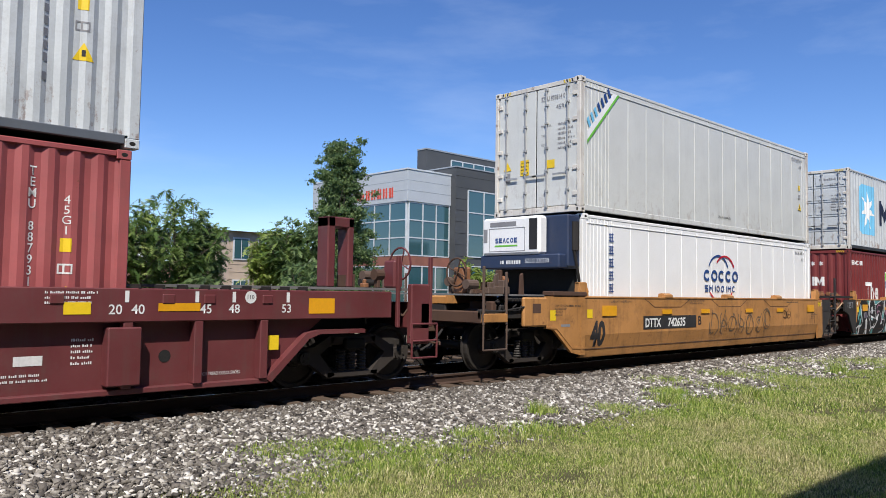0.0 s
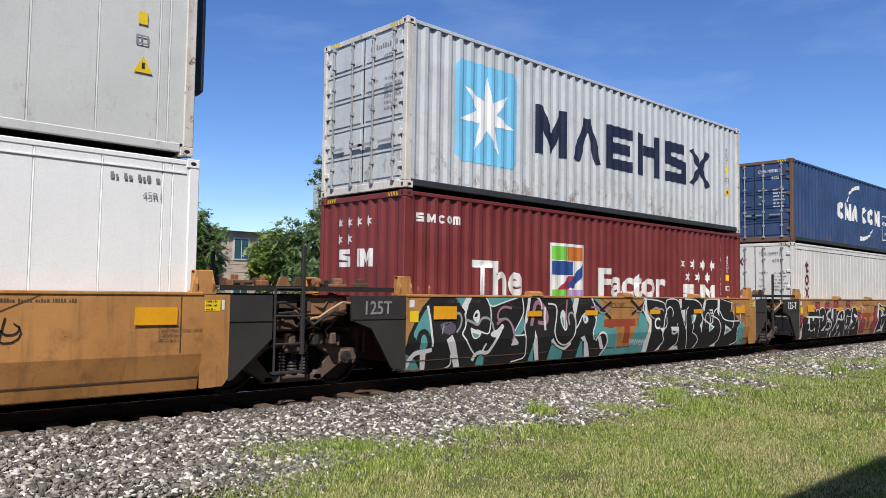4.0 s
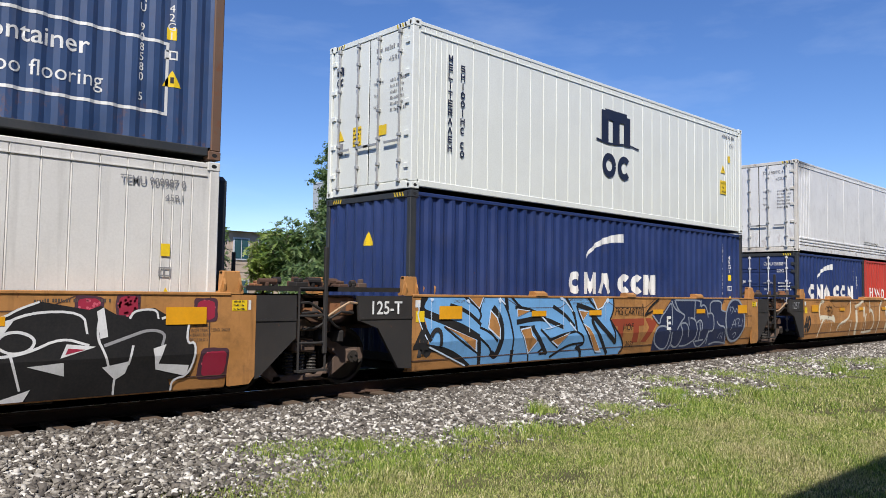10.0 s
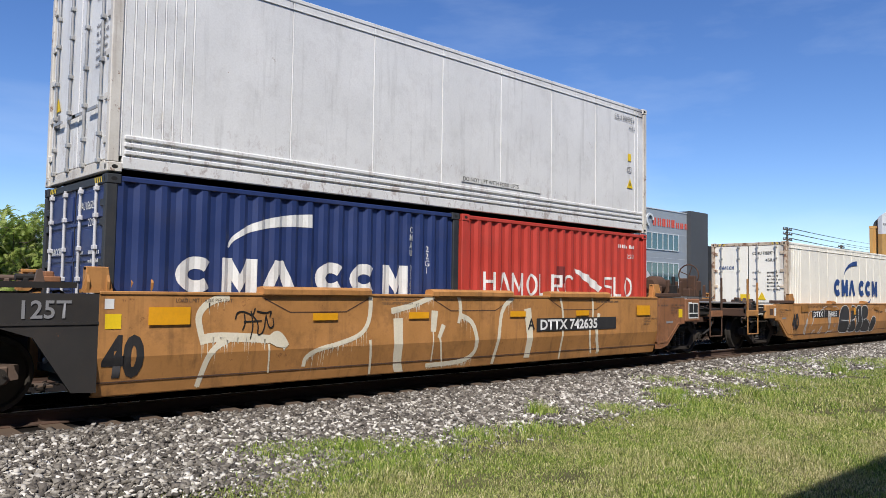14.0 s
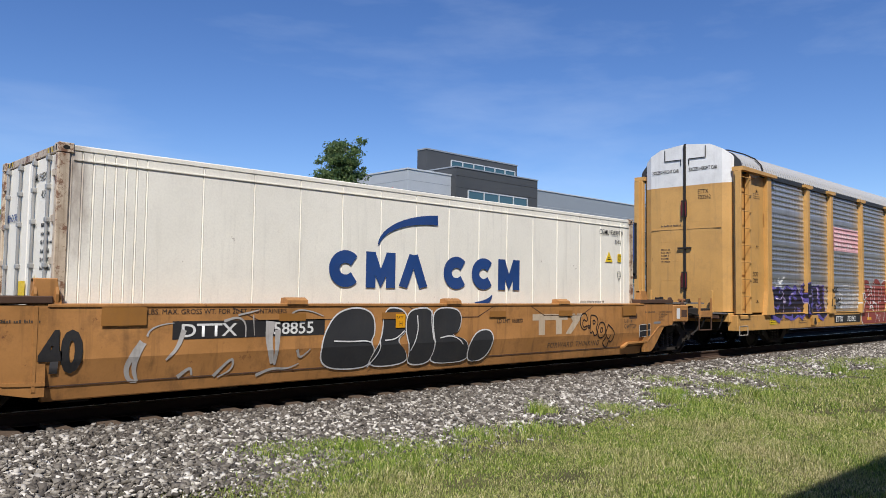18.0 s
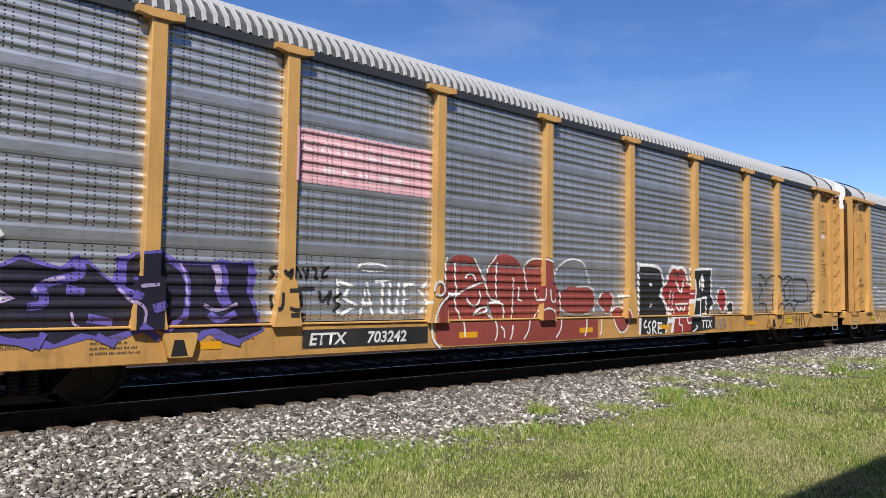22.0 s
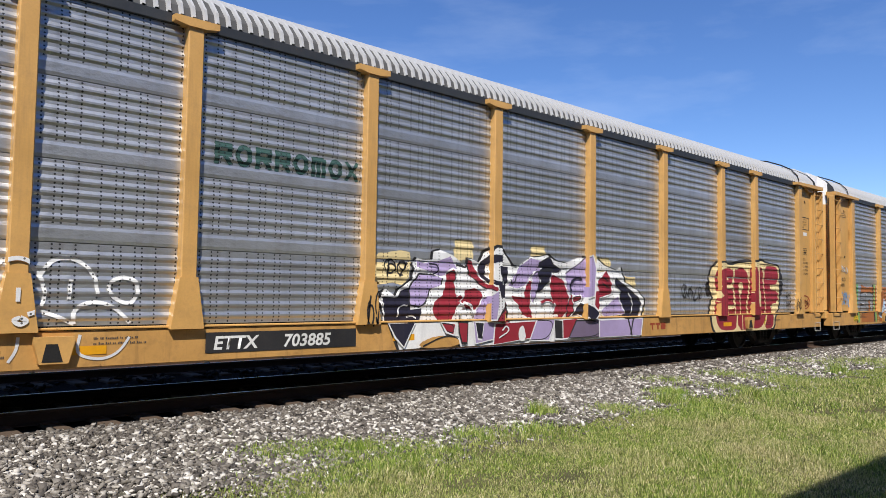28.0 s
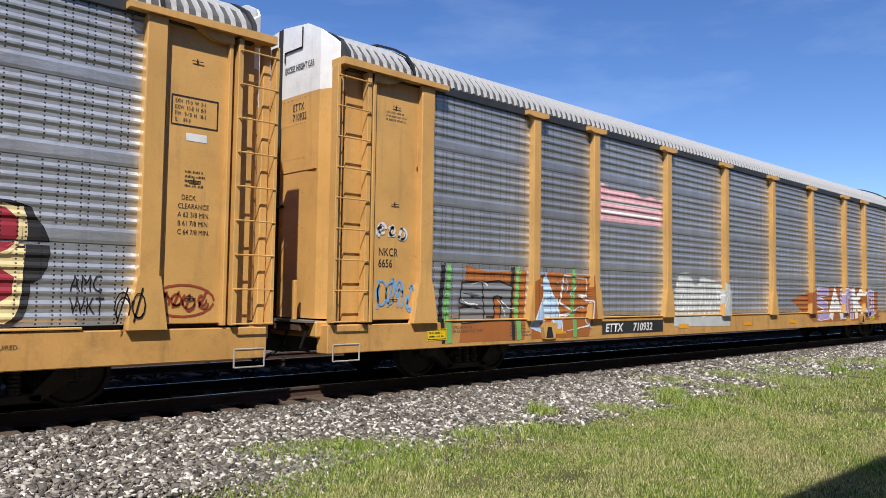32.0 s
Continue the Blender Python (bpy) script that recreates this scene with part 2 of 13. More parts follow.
STONES = islands("crushed_stone", [(0, (0.068, 0.061, 0.055)), (0.33, (0.145, 0.128, 0.110)), (0.66, (0.255, 0.232, 0.2)), (0.82, (0.44, 0.41, 0.362)), (1.0, (0.80, 0.765, 0.70))], spec=0.05, grime_shade=True)
BLADES = islands("grass_blades", [(0, (0.07, 0.135, 0.018)), (0.3, (0.19, 0.30, 0.04)), (0.62, (0.40, 0.50, 0.095)), (0.85, (0.60, 0.60, 0.22)), (1, (0.80, 0.72, 0.42))], 0.6, through=0.3, patches=[(0, (0.18, 0.19, 0.055)), (0.35, (0.44, 0.42, 0.17)), (0.7, (0.72, 0.62, 0.34)), (1, (0.92, 0.80, 0.54))])
LEAF_A = islands("broad_leaves", [(0, (0.06, 0.12, 0.03)), (0.5, (0.13, 0.215, 0.05)), (0.85, (0.25, 0.34, 0.085)), (1, (0.44, 0.52, 0.18))], 0.45, through=0.45)
LEAF_B = islands("bluish_leaves", [(0, (0.07, 0.135, 0.05)), (0.5, (0.14, 0.22, 0.075)), (1, (0.27, 0.36, 0.14))], 0.45, through=0.45)
LEAF_C = islands("yellowish_leaves", [(0, (0.15, 0.22, 0.04)), (0.5, (0.30, 0.40, 0.075)), (1, (0.50, 0.57, 0.17))], 0.5, through=0.5)
BARK = paint("bark", (0.09, 0.07, 0.05), 0.9, 0.4, 0, 0.4, bump=0.6)
TIE = paint("weathered_tie_wood", (0.10, 0.07, 0.05), 0.9, 0.4, 0, 0.2, bump=0.4, spec=0.1)
RAILM = paint("rusty_rail", (0.06, 0.036, 0.026), 0.7, 0.4, 0.3, 0.2, spec=0.15)
RAILTOP = paint("polished_rail_head", (0.45, 0.45, 0.45), 0.25, 0.1, 0, 0.1, metal=0.9)


# ---- building blocks ----
def bm_new():
    return bmesh.new()


def part(name, bm, material, parent, label="", category=""):
    me = bpy.data.meshes.new(name)
    bm.normal_update()
    bm.to_mesh(me)
    bm.free()
    me.materials.append(material)
    ob = new(name, me)
    if parent is not None:
        ob.parent = parent
    return tagged(ob, label, category)


def thing(name, x, y, z, label, category, group="", kind=""):
    ob = new(name)
    ob.location = (x, y, z)
    ob.empty_display_size = 0.2
    return tagged(ob, label, category, group, kind)


def box(bm, x0, x1, y0, y1, z0, z1, c=0.0):
    """A box, its edges chamfered by c."""
    if c <= 0:
        v = [bm.verts.new(q) for q in ((x0, y0, z0), (x1, y0, z0), (x1, y1, z0), (x0, y1, z0), (x0, y0, z1), (x1, y0, z1), (x1, y1, z1), (x0, y1, z1))]
        for f in ((3, 2, 1, 0), (4, 5, 6, 7), (0, 1, 5, 4), (1, 2, 6, 5), (2, 3, 7, 6), (3, 0, 4, 7)):
            bm.faces.new([v[i] for i in f])
        return
    X, Y, Z = (x0, x1), (y0, y1), (z0, z1)
    s = (c, -c)
    vx, vy, vz = {}, {}, {}
    for i in (0, 1):
        for j in (0, 1):
            for k in (0, 1):
                vx[i, j, k] = bm.verts.new((X[i], Y[j] + s[j], Z[k] + s[k]))
                vy[i, j, k] = bm.verts.new((X[i] + s[i], Y[j], Z[k] + s[k]))
                vz[i, j, k] = bm.verts.new((X[i] + s[i], Y[j] + s[j], Z[k]))
    ring = ((0, 0), (1, 0), (1, 1), (0, 1))
    fs = []
    for i in (0, 1):
        fs.append([vx[(i, *r)] for r in ring])
        fs.append([vy[r[0], i, r[1]] for r in ring])
        fs.append([vz[r[0], r[1], i] for r in ring])
        for j in (0, 1):
            fs.append([vx[i, j, 0], vx[i, j, 1], vy[i, j, 1], vy[i, j, 0]])
            fs.append([vx[i, 0, j], vx[i, 1, j], vz[i, 1, j], vz[i, 0, j]])
            fs.append([vy[0, i, j], vy[1, i, j], vz[1, i, j], vz[0, i, j]])
            for k in (0, 1):
                fs.append([vx[i, j, k], vy[i, j, k], vz[i, j, k]])
    made = [bm.faces.new(f) for f in fs]
    bmesh.ops.recalc_face_normals(bm, faces=made)


def prism(bm, outline, axis, a, b):
    """An outline of pairs drawn across an axis and drawn out along it from a to b."""
    def at(p, t):
        return {"x": (t, *p), "y": (p[0], t, p[1]), "z": (*p, t)}[axis]
    lo, hi = [bm.verts.new(at(p, a)) for p in outline], [bm.verts.new(at(p, b)) for p in outline]
    n = len(outline)
    fs = [bm.faces.new(lo), bm.faces.new(hi)] + [bm.faces.new((lo[i], lo[(i + 1) % n], hi[(i + 1) % n], hi[i])) for i in range(n)]
    bmesh.ops.recalc_face_normals(bm, faces=fs)


def rod(bm, p0, p1, r, n=8, r1=None, caps=True):
    p0, p1 = Vector(p0), Vector(p1)
    d = (p1 - p0).normalized()
    a = d.orthogonal().normalized()
    b = d.cross(a)
    r1 = r if r1 is None else r1
    lo = [bm.verts.new(p0 + (a * math.cos(2 * math.pi * i / n) + b * math.sin(2 * math.pi * i / n)) * r) for i in range(n)]
    hi = [bm.verts.new(p1 + (a * math.cos(2 * math.pi * i / n) + b * math.sin(2 * math.pi * i / n)) * r1) for i in range(n)]
    for i in range(n):
        bm.faces.new((lo[i], lo[(i + 1) % n], hi[(i + 1) % n], hi[i]))
    if caps:
        bm.faces.new(lo[::-1])
        bm.faces.new(hi)


def boxes(name, material, parent, *dims, c=0.0, label=""):
    bm = bm_new()
    for d in dims:
        box(bm, *d, c=c)
    return part(name, bm, material, parent, label)


# ---- flat markings laid on a side, an end or a corrugated wall ----
class Wall:
    """A surface that takes markings: u runs to the viewer's right, v up; y or x comes from depth(u, v)."""

    def __init__(self, at, ku=(), kv=()):
        self.at, self.ku, self.kv = at, ku, kv


def lay(bm, wall, lift=0.004):
    """Cut a flat marking along the folds of its wall and press it on."""
    us, vs = [v.co.x for v in bm.verts], [v.co.y for v in bm.verts]
    if not us:
        return bm
    for k in wall.ku:
        if min(us) < k < max(us):
            bmesh.ops.bisect_plane(bm, geom=bm.verts[:] + bm.edges[:] + bm.faces[:], plane_co=(k, 0, 0), plane_no=(1, 0, 0), dist=1e-5)
    for k in wall.kv:
        if min(vs) < k < max(vs):
            bmesh.ops.bisect_plane(bm, geom=bm.verts[:] + bm.edges[:] + bm.faces[:], plane_co=(0, k, 0), plane_no=(0, 1, 0), dist=1e-5)
    for v in bm.verts:
        v.co = wall.at(v.co.x, v.co.y, lift)
    return bm


def flat(polys):
    bm = bm_new()
    for p in polys:
        vs = [bm.verts.new((q[0], q[1], 0)) for q in p]
        f = bm.faces.new(vs)
        f.normal_update()
        if f.normal.z < 0:
            f.normal_flip()
    bmesh.ops.remove_doubles(bm, verts=bm.verts[:], dist=1e-5)
    bmesh.ops.triangulate(bm, faces=[f for f in bm.faces if len(f.verts) > 4])
    return bm


def mark(name, polys, material, parent, wall, lift=0.004, label=""):
    return part(name, lay(flat(polys), wall, lift), material, parent, label)


def rect(u0, u1, v0, v1):
    return [(u0, v0), (u1, v0), (u1, v1), (u0, v1)]


def words(text, u, v, h, material, parent, wall, sx=1.0, name="lettering", bold=0.0, vertical=False, lift=0.005, gap=1.0, label="", slant=0.0, rise=0.0):
    """Letters of cap height h, the first one's foot at (u, v)."""
    cu = bpy.data.curves.new("type", "FONT")
    cu.body, cu.size, cu.offset, cu.space_character, cu.resolution_u = text, 1.0, bold, gap, 3
    if vertical:
        cu.body = "\n".join(text)
        cu.align_x, cu.space_line = "CENTER", 0.85
    cu.shear = slant
    ob = bpy.data.objects.new("type", cu)
    me = bpy.data.meshes.new_from_object(ob)
    bpy.data.objects.remove(ob)
    bpy.data.curves.remove(cu)
    bm = bm_new()
    bm.from_mesh(me)
    bpy.data.meshes.remove(me)
    k = h / 0.7
    for q in bm.verts:
        q.co = (u + q.co.x * k * sx, v + q.co.y * k + rise * q.co.x * k, 0)
    return part(name, lay(bm, wall, lift), material, parent, label)


def glyphs(kinds, u, v, h, w, material, parent, wall, gap=0.22, name="logo_block", lift=0.005, lean=0.0, vertical=False, label="", fat=0.27):
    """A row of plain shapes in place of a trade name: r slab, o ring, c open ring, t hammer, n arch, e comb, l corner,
    v chevron, w crown, z zigzag, f flag, k bar and wedge, x saltire, + cross, i bar, j lattice, u double arch."""
    q = fat / 2
    bars = {
        "r": [[(0.5, 0), (0.5, 1)]],
        "t": [[(0, 1 - q), (1, 1 - q)], [(0.5, 0), (0.5, 1 - 2 * q)]],
        "n": [[(q, 0), (q, 1)], [(1 - q, 0), (1 - q, 1)], [(2 * q, 0.6), (1 - 2 * q, 0.6)]],
        "e": [[(q, 0), (q, 1)], [(2 * q, q), (1, q)], [(2 * q, 0.5), (0.92, 0.5)], [(2 * q, 1 - q), (1, 1 - q)]],
        "l": [[(q, 0), (q, 1)], [(2 * q, q), (1, q)]],
        "v": [[(q * 0.8, 0), (0.5, 1)], [(1 - q * 0.8, 0), (0.5, 1)]],
        "w": [[(q, 0), (q, 1)], [(1 - q, 0), (1 - q, 1)], [(q, 0.97), (0.5, 0.25), (1 - q, 0.97)]],
        "z": [[(0.95, 1 - q), (q, 1 - q), (q, 0.55), (1 - q, 0.46), (1 - q, q), (0.03, q)]],
        "f": [[(q, 0), (q, 1)], [(2 * q, 1 - q), (1 - q, 1 - q), (1 - q, 0.48), (2 * q, 0.48)], [(0.55, 0.4), (0.95, 0)]],
        "k": [[(q, 0), (q, 1)], [(0.95, 1), (2 * q, 0.5)], [(0.42, 0.55), (0.97, 0)]],
        "x": [[(0.08, 0), (0.92, 1)], [(0.92, 0), (0.08, 1)]],
        "+": [[(0.5, 0), (0.5, 1)], [(0.05, 0.68), (0.95, 0.68)], [(0.5, q), (0.95, q)]],
        "i": [[(0.5, 0), (0.5, 1)]],
        "j": [[(0.05, 0.85), (0.95, 0.85)], [(0.1, 0.5), (0.9, 0.5)], [(0.0, 0.12), (1.0, 0.12)], [(0.3, 0), (0.3, 0.95)], [(0.7, 0), (0.7, 1)]],
        "u": [[(q, 0), (q, 0.95)], [(0.5, 0), (0.5, 0.9)], [(1 - q, 0), (1 - q, 0.9)], [(q, 0.86), (1 - q, 0.86)]],
    }
    for k in kinds:
        if k == " ":
            if vertical:
                v -= h * 0.8
            else:
                u += w * 0.5
            continue
        s = fat * min(w, h) * (1.35 if w > 1.3 * h else 1.0)
        if k in "oc":
            strokes = [arc(0.5, 0.5, 0.5 - s / 2 / w, *((0, 360) if k == "o" else (42, 318)), 20, 0.5 - s / 2 / h)]
        else:
            strokes = bars[k]
        for i, line in enumerate(strokes):
            pts = [(u + a * w + lean * b * h, v + b * h) for a, b in line]
            wide = w if k == "r" else s
            mark(name, [clip_v(p, v, v + h) for p in band(pts, wide, wide)], material, parent, wall, lift + 0.0005 * i, label)
        if vertical:
            v -= h * (1 + gap)
        else:
            u += w * (0.5 if k == "i" else 1) + w * gap


def band(points, w0, w1, ends=0.0):
    """A stripe through points, mitred at its bends, its width running from w0 to w1."""
    n = len(points)
    if ends:
        (ax, ay), (bx, by) = points[0], points[1]
        d = math.hypot(ax - bx, ay - by) or 1
        points = [(ax + (ax - bx) / d * ends, ay + (ay - by) / d * ends), *points[1:]]
        (ax, ay), (bx, by) = points[-1], points[-2]
        d = math.hypot(ax - bx, ay - by) or 1
        points = [*points[:-1], (ax + (ax - bx) / d * ends, ay + (ay - by) / d * ends)]
    rim = []
    for j, (px, py) in enumerate(points):
        def unit(a, b):
            d = math.hypot(b[0] - a[0], b[1] - a[1]) or 1
            return (b[0] - a[0]) / d, (b[1] - a[1]) / d
        t0 = unit(points[max(j - 1, 0)], points[j]) if j else unit(points[0], points[1])
        t1 = unit(points[j], points[j + 1]) if j < n - 1 else t0
        ux, uy = t0[0] + t1[0], t0[1] + t1[1]
        d = math.hypot(ux, uy) or 1
        ux, uy = ux / d, uy / d
        k = 1 / max(0.6, abs(ux * t0[0] + uy * t0[1]))
        w = (w0 + (w1 - w0) * j / (n - 1)) / 2 * k
        rim.append(((px - uy * w, py + ux * w), (px + uy * w, py - ux * w)))
    return [[rim[i][0], rim[i][1], rim[i + 1][1], rim[i + 1][0]] for i in range(n - 1)]


def bend(p, rounds=2):
    """Round off an open line."""
    for _ in range(rounds):
        q = [p[0]]
        for (ax, ay), (bx, by) in zip(p, p[1:]):
            q += [(ax * 0.75 + bx * 0.25, ay * 0.75 + by * 0.25), (ax * 0.25 + bx * 0.75, ay * 0.25 + by * 0.75)]
        p = q + [p[-1]]
    return p


def arc(cu, cv, r, a0, a1, n=10, ry=None):
    ry = r if ry is None else ry
    return [(cu + r * math.cos(radians(a0 + (a1 - a0) * i / n)), cv + ry * math.sin(radians(a0 + (a1 - a0) * i / n))) for i in range(n + 1)]


def star(u, v, r, k=6, inner=0.45, turn=90):
    return [(u + (r if i % 2 == 0 else r * inner) * math.cos(radians(turn + 180 * i / k)), v + (r if i % 2 == 0 else r * inner) * math.sin(radians(turn + 180 * i / k))) for i in range(2 * k)]


def fine_lines(u0, u1, v0, rows, h, material, parent, wall, rng, name="stencil", lift=0.005):
    """Writing too small to read: short bars in rows."""
    polys = []
    for r in range(rows):
        u, v = u0, v0 - r * h * 1.7
        stop = u0 + (u1 - u0) * rng.uniform(0.7, 1)
        while u < stop:
            word = rng.randint(2, 7)
            for _ in range(word):
                w = h * rng.uniform(0.28, 0.5)
                polys.append(rect(u, u + w, v, v + h * rng.choice((0.55, 0.8, 0.8))))
                u += w + h * 0.2
                if u > stop:
                    break
            u += h * 0.5
    tagged(mark(name, polys, material, parent, wall, lift), kind="stuff")


def smooth(p, rounds=2):
    """Cut the corners of a closed outline."""
    for _ in range(rounds):
        q = []
        for (ax, ay), (bx, by) in zip(p, p[1:] + p[:1]):
            q += [(ax * 0.75 + bx * 0.25, ay * 0.75 + by * 0.25), (ax * 0.25 + bx * 0.75, ay * 0.25 + by * 0.75)]
        p = q
    return p


def blob(cu, cv, w, h, rng, n=16, rough=0.16, sq=0.6):
    pts = []
    for i in range(n):
        a = 2 * math.pi * (i + rng.uniform(-0.25, 0.25)) / n
        c, s = math.cos(a), math.sin(a)
        r = (abs(c) ** (2 / sq / 2) + abs(s) ** (2 / sq / 2)) ** (-sq) if sq else 1
        r = min(1.25, 1 / max(abs(c), abs(s)) * 0.86) * (1 + rng.uniform(-rough, rough))
        pts.append((cu + c * r * w / 2, cv + s * r * h / 2))
    return pts


def grown(p, d):
    cu, cv = sum(q[0] for q in p) / len(p), sum(q[1] for q in p) / len(p)
    return [(cu + (q[0] - cu) * (1 + d / max(0.05, math.hypot(q[0] - cu, q[1] - cv))), cv + (q[1] - cv) * (1 + d / max(0.05, math.hypot(q[0] - cu, q[1] - cv)))) for q in p]


FORMS = {
    "arch": [[(0.12, 0), (0.1, 0.86), (0.5, 1.0), (0.9, 0.84), (0.9, 0)]],
    "loop": [[(0.5, 0.05), (0.1, 0.2), (0.08, 0.8), (0.5, 0.97), (0.9, 0.8), (0.92, 0.2), (0.5, 0.05)]],
    "cup": [[(0.1, 1), (0.1, 0.2), (0.5, 0.02), (0.9, 0.2), (0.9, 1)]],
    "fork": [[(0.12, 0), (0.12, 1)], [(0.92, 1), (0.25, 0.5), (0.95, 0)]],
    "flag": [[(0.15, 0), (0.12, 1), (0.8, 0.96), (0.88, 0.6), (0.2, 0.46)], [(0.4, 0.45), (0.95, 0)]],
    "zig": [[(0.92, 0.95), (0.2, 0.9), (0.12, 0.6), (0.85, 0.42), (0.85, 0.1), (0.05, 0.03)]],
    "comb": [[(0.95, 0.98), (0.12, 0.98), (0.12, 0.02), (0.95, 0.02)], [(0.15, 0.5), (0.85, 0.5)]],
    "wave": [[(0.0, 0), (0.15, 1), (0.5, 0.25), (0.85, 1), (1.0, 0)]],
    "peak": [[(0.0, 0), (0.45, 1), (0.95, 0)], [(0.2, 0.32), (0.75, 0.32)]],
}


def tag_piece(u0, u1, v0, v1, forms, fill, edge, shine, parent, wall, seed, back=None, rim=0.04, fat=0.42, jit=0.06, outer=None, lift=0.004, strokes=2):
    """A spray-painted piece: fat overlapping strokes with outlines and loose lines over them."""
    rng = random.Random(seed)
    forms = forms.split()
    w = (u1 - u0) / len(forms)
    h = v1 - v0
    if back:
        for k in range(len(forms)):
            body = blob(u0 + w * (k + 0.5), (v0 + v1) / 2, w * 1.5, h * 1.25, rng, 16, 0.12)
            mark("graffiti_cloud", [clip_v(body, v0 - 0.02, v1 + 0.02)], back, parent, wall, lift - 0.0015 + 0.0002 * k)
    q = fat * min(w, h * 0.8)
    for k, f in enumerate(forms):
        lf = lift + 0.0018 * k
        colour = fill[k % len(fill)] if isinstance(fill, (list, tuple)) else fill
        lines = []
        for line in FORMS[f]:
            pts = [(u0 + w * (k + 0.06 + 0.88 * x) + rng.uniform(-jit, jit) * w, v0 + q * 0.5 + y * (h - q) + rng.uniform(-jit, jit) * h * 0.6) for x, y in line]
            lines.append(pts)
        for width, m, nm, up in ((q + 4 * rim, outer, "graffiti_rim", 0.0), (q + 2 * rim, edge, "graffiti_outline", 0.0005), (q, colour, "graffiti_letter", 0.0011)):
            if m is None:
                continue
            for i, pts in enumerate(lines):
                out = [clip_v(p, v0 - 0.02, v1 + 0.02) for p in band(pts, width, width, width * 0.3)]
                mark(nm, out, m, parent, wall, lf + up + 0.00015 * i)
    for k in range(strokes * len(forms)):
        a, b = rng.uniform(u0, u1), rng.uniform(v0 + 0.1 * h, v1 - 0.1 * h)
        pts, ang = [(a, b)], rng.uniform(0, 6.28)
        for _ in range(5):
            ang += rng.uniform(-0.6, 0.6)
            pts.append((pts[-1][0] + math.cos(ang) * 0.09, min(v1 - 0.03, max(v0 + 0.03, pts[-1][1] + math.sin(ang) * 0.07))))
        mark("graffiti_stroke", band(pts, 0.03, 0.012), shine, parent, wall, lift + 0.0018 * len(forms) + 0.0015)


def clip_v(p, v0, v1):
    return [(q[0], min(v1, max(v0, q[1]))) for q in p]


def thin_line(points, width, material, parent, wall, lift, taper=0.85):
    """One bent spray line."""
    mark("graffiti_line", band(bend(list(points)), width, width * taper), material, parent, wall, lift)


def scrawl(u0, u1, v0, v1, letters, width, material, parent, wall, seed, name="graffiti_line"):
    """Thin looping spray lines."""
    rng = random.Random(seed)
    w = (u1 - u0) / letters
    for k in range(letters):
        c, polys = u0 + w * (k + 0.5), []
        for loop in range(2):
            cv, r = (v0 + v1) / 2 + rng.uniform(-0.2, 0.2) * (v1 - v0), rng.uniform(0.28, 0.5)
            a0 = rng.uniform(0, 360)
            polys += band(arc(c + rng.uniform(-0.12, 0.12) * w, cv, w * r, a0, a0 + rng.uniform(150, 330), 9, (v1 - v0) * r * 0.8), width, width * 0.7)
        polys += band([(c - w * 0.3, v0 + rng.uniform(0, 0.2) * (v1 - v0)), (c + rng.uniform(-0.2, 0.4) * w, v1 - rng.uniform(0, 0.2) * (v1 - v0))], width, width)
        mark(name, [clip_v(p, v0 - 0.1, v1 + 0.1) for p in polys], material, parent, wall, 0.0095)


# ---- ground ----
def ground_material():
    m, n, l, p = nodes_of("ground_earth_gravel_grass")
    tc, sp = n.new("ShaderNodeTexCoord"), n.new("ShaderNodeSeparateXYZ")
    l.new(tc.outputs["Object"], sp.inputs[0])
    wob = noise_at(n, l, 0.9, 5)
    ad = n.new("ShaderNodeMath")
    ad.operation = "MULTIPLY_ADD"
    l.new(wob, ad.inputs[0])
    ad.inputs[1].default_value = 1.6
    l.new(sp.outputs[1], ad.inputs[2])
    soil = mixer(n, l, ramp(n, l, noise_at(n, l, 1.2, 7), 0.3, 0.7), (0.10, 0.085, 0.06), (0.19, 0.16, 0.11))
    turf = mixer(n, l, ramp(n, l, noise_at(n, l, 0.8, 6, seed=4), 0.35, 0.7), (0.085, 0.075, 0.045), (0.17, 0.155, 0.075))
    turf = mixer(n, l, ramp(n, l, noise_at(n, l, 60, 3), 0.35, 0.7, 0, 0.5), turf, (0.06, 0.075, 0.02))
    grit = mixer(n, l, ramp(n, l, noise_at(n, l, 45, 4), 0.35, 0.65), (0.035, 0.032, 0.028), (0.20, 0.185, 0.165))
    # the grit goes near black under the train to carry its shade
    shaded_grit = mixer(n, l, ramp(n, l, sp.outputs[1], -1.4, -1.0), grit, (0.014, 0.012, 0.011))
    near = mixer(n, l, ramp(n, l, ad.outputs[0], -3.6, -3.2), turf, shaded_grit)
    far = mixer(n, l, ramp(n, l, ad.outputs[0], 8.5, 10), near, soil)
    far = mixer(n, l, ramp(n, l, ad.outputs[0], 17, 19), far, turf)
    l.new(far, p.inputs["Base Color"])
    p.inputs["Roughness"].default_value = 1.0
    p.inputs["Specular IOR Level"].default_value = 0.03
    b = n.new("ShaderNodeBump")
    b.inputs["Strength"].default_value, b.inputs["Distance"].default_value = 0.7, 0.03
    l.new(noise_at(n, l, 30, 5), b.inputs["Height"])
    l.new(b.outputs["Normal"], p.inputs["Normal"])
    return m


PROFILE = [(-900, -0.27), (-12, -0.27), (-6, -0.26), (-4.4, -0.25), (-3.4, -0.24), (-2.4, -0.215), (-1.6, -0.19), (1.6, -0.19), (2.6, -0.24), (3.0, -0.21), (6.0, -0.21), (8, -0.4), (12, -0.42), (900, -0.42)]


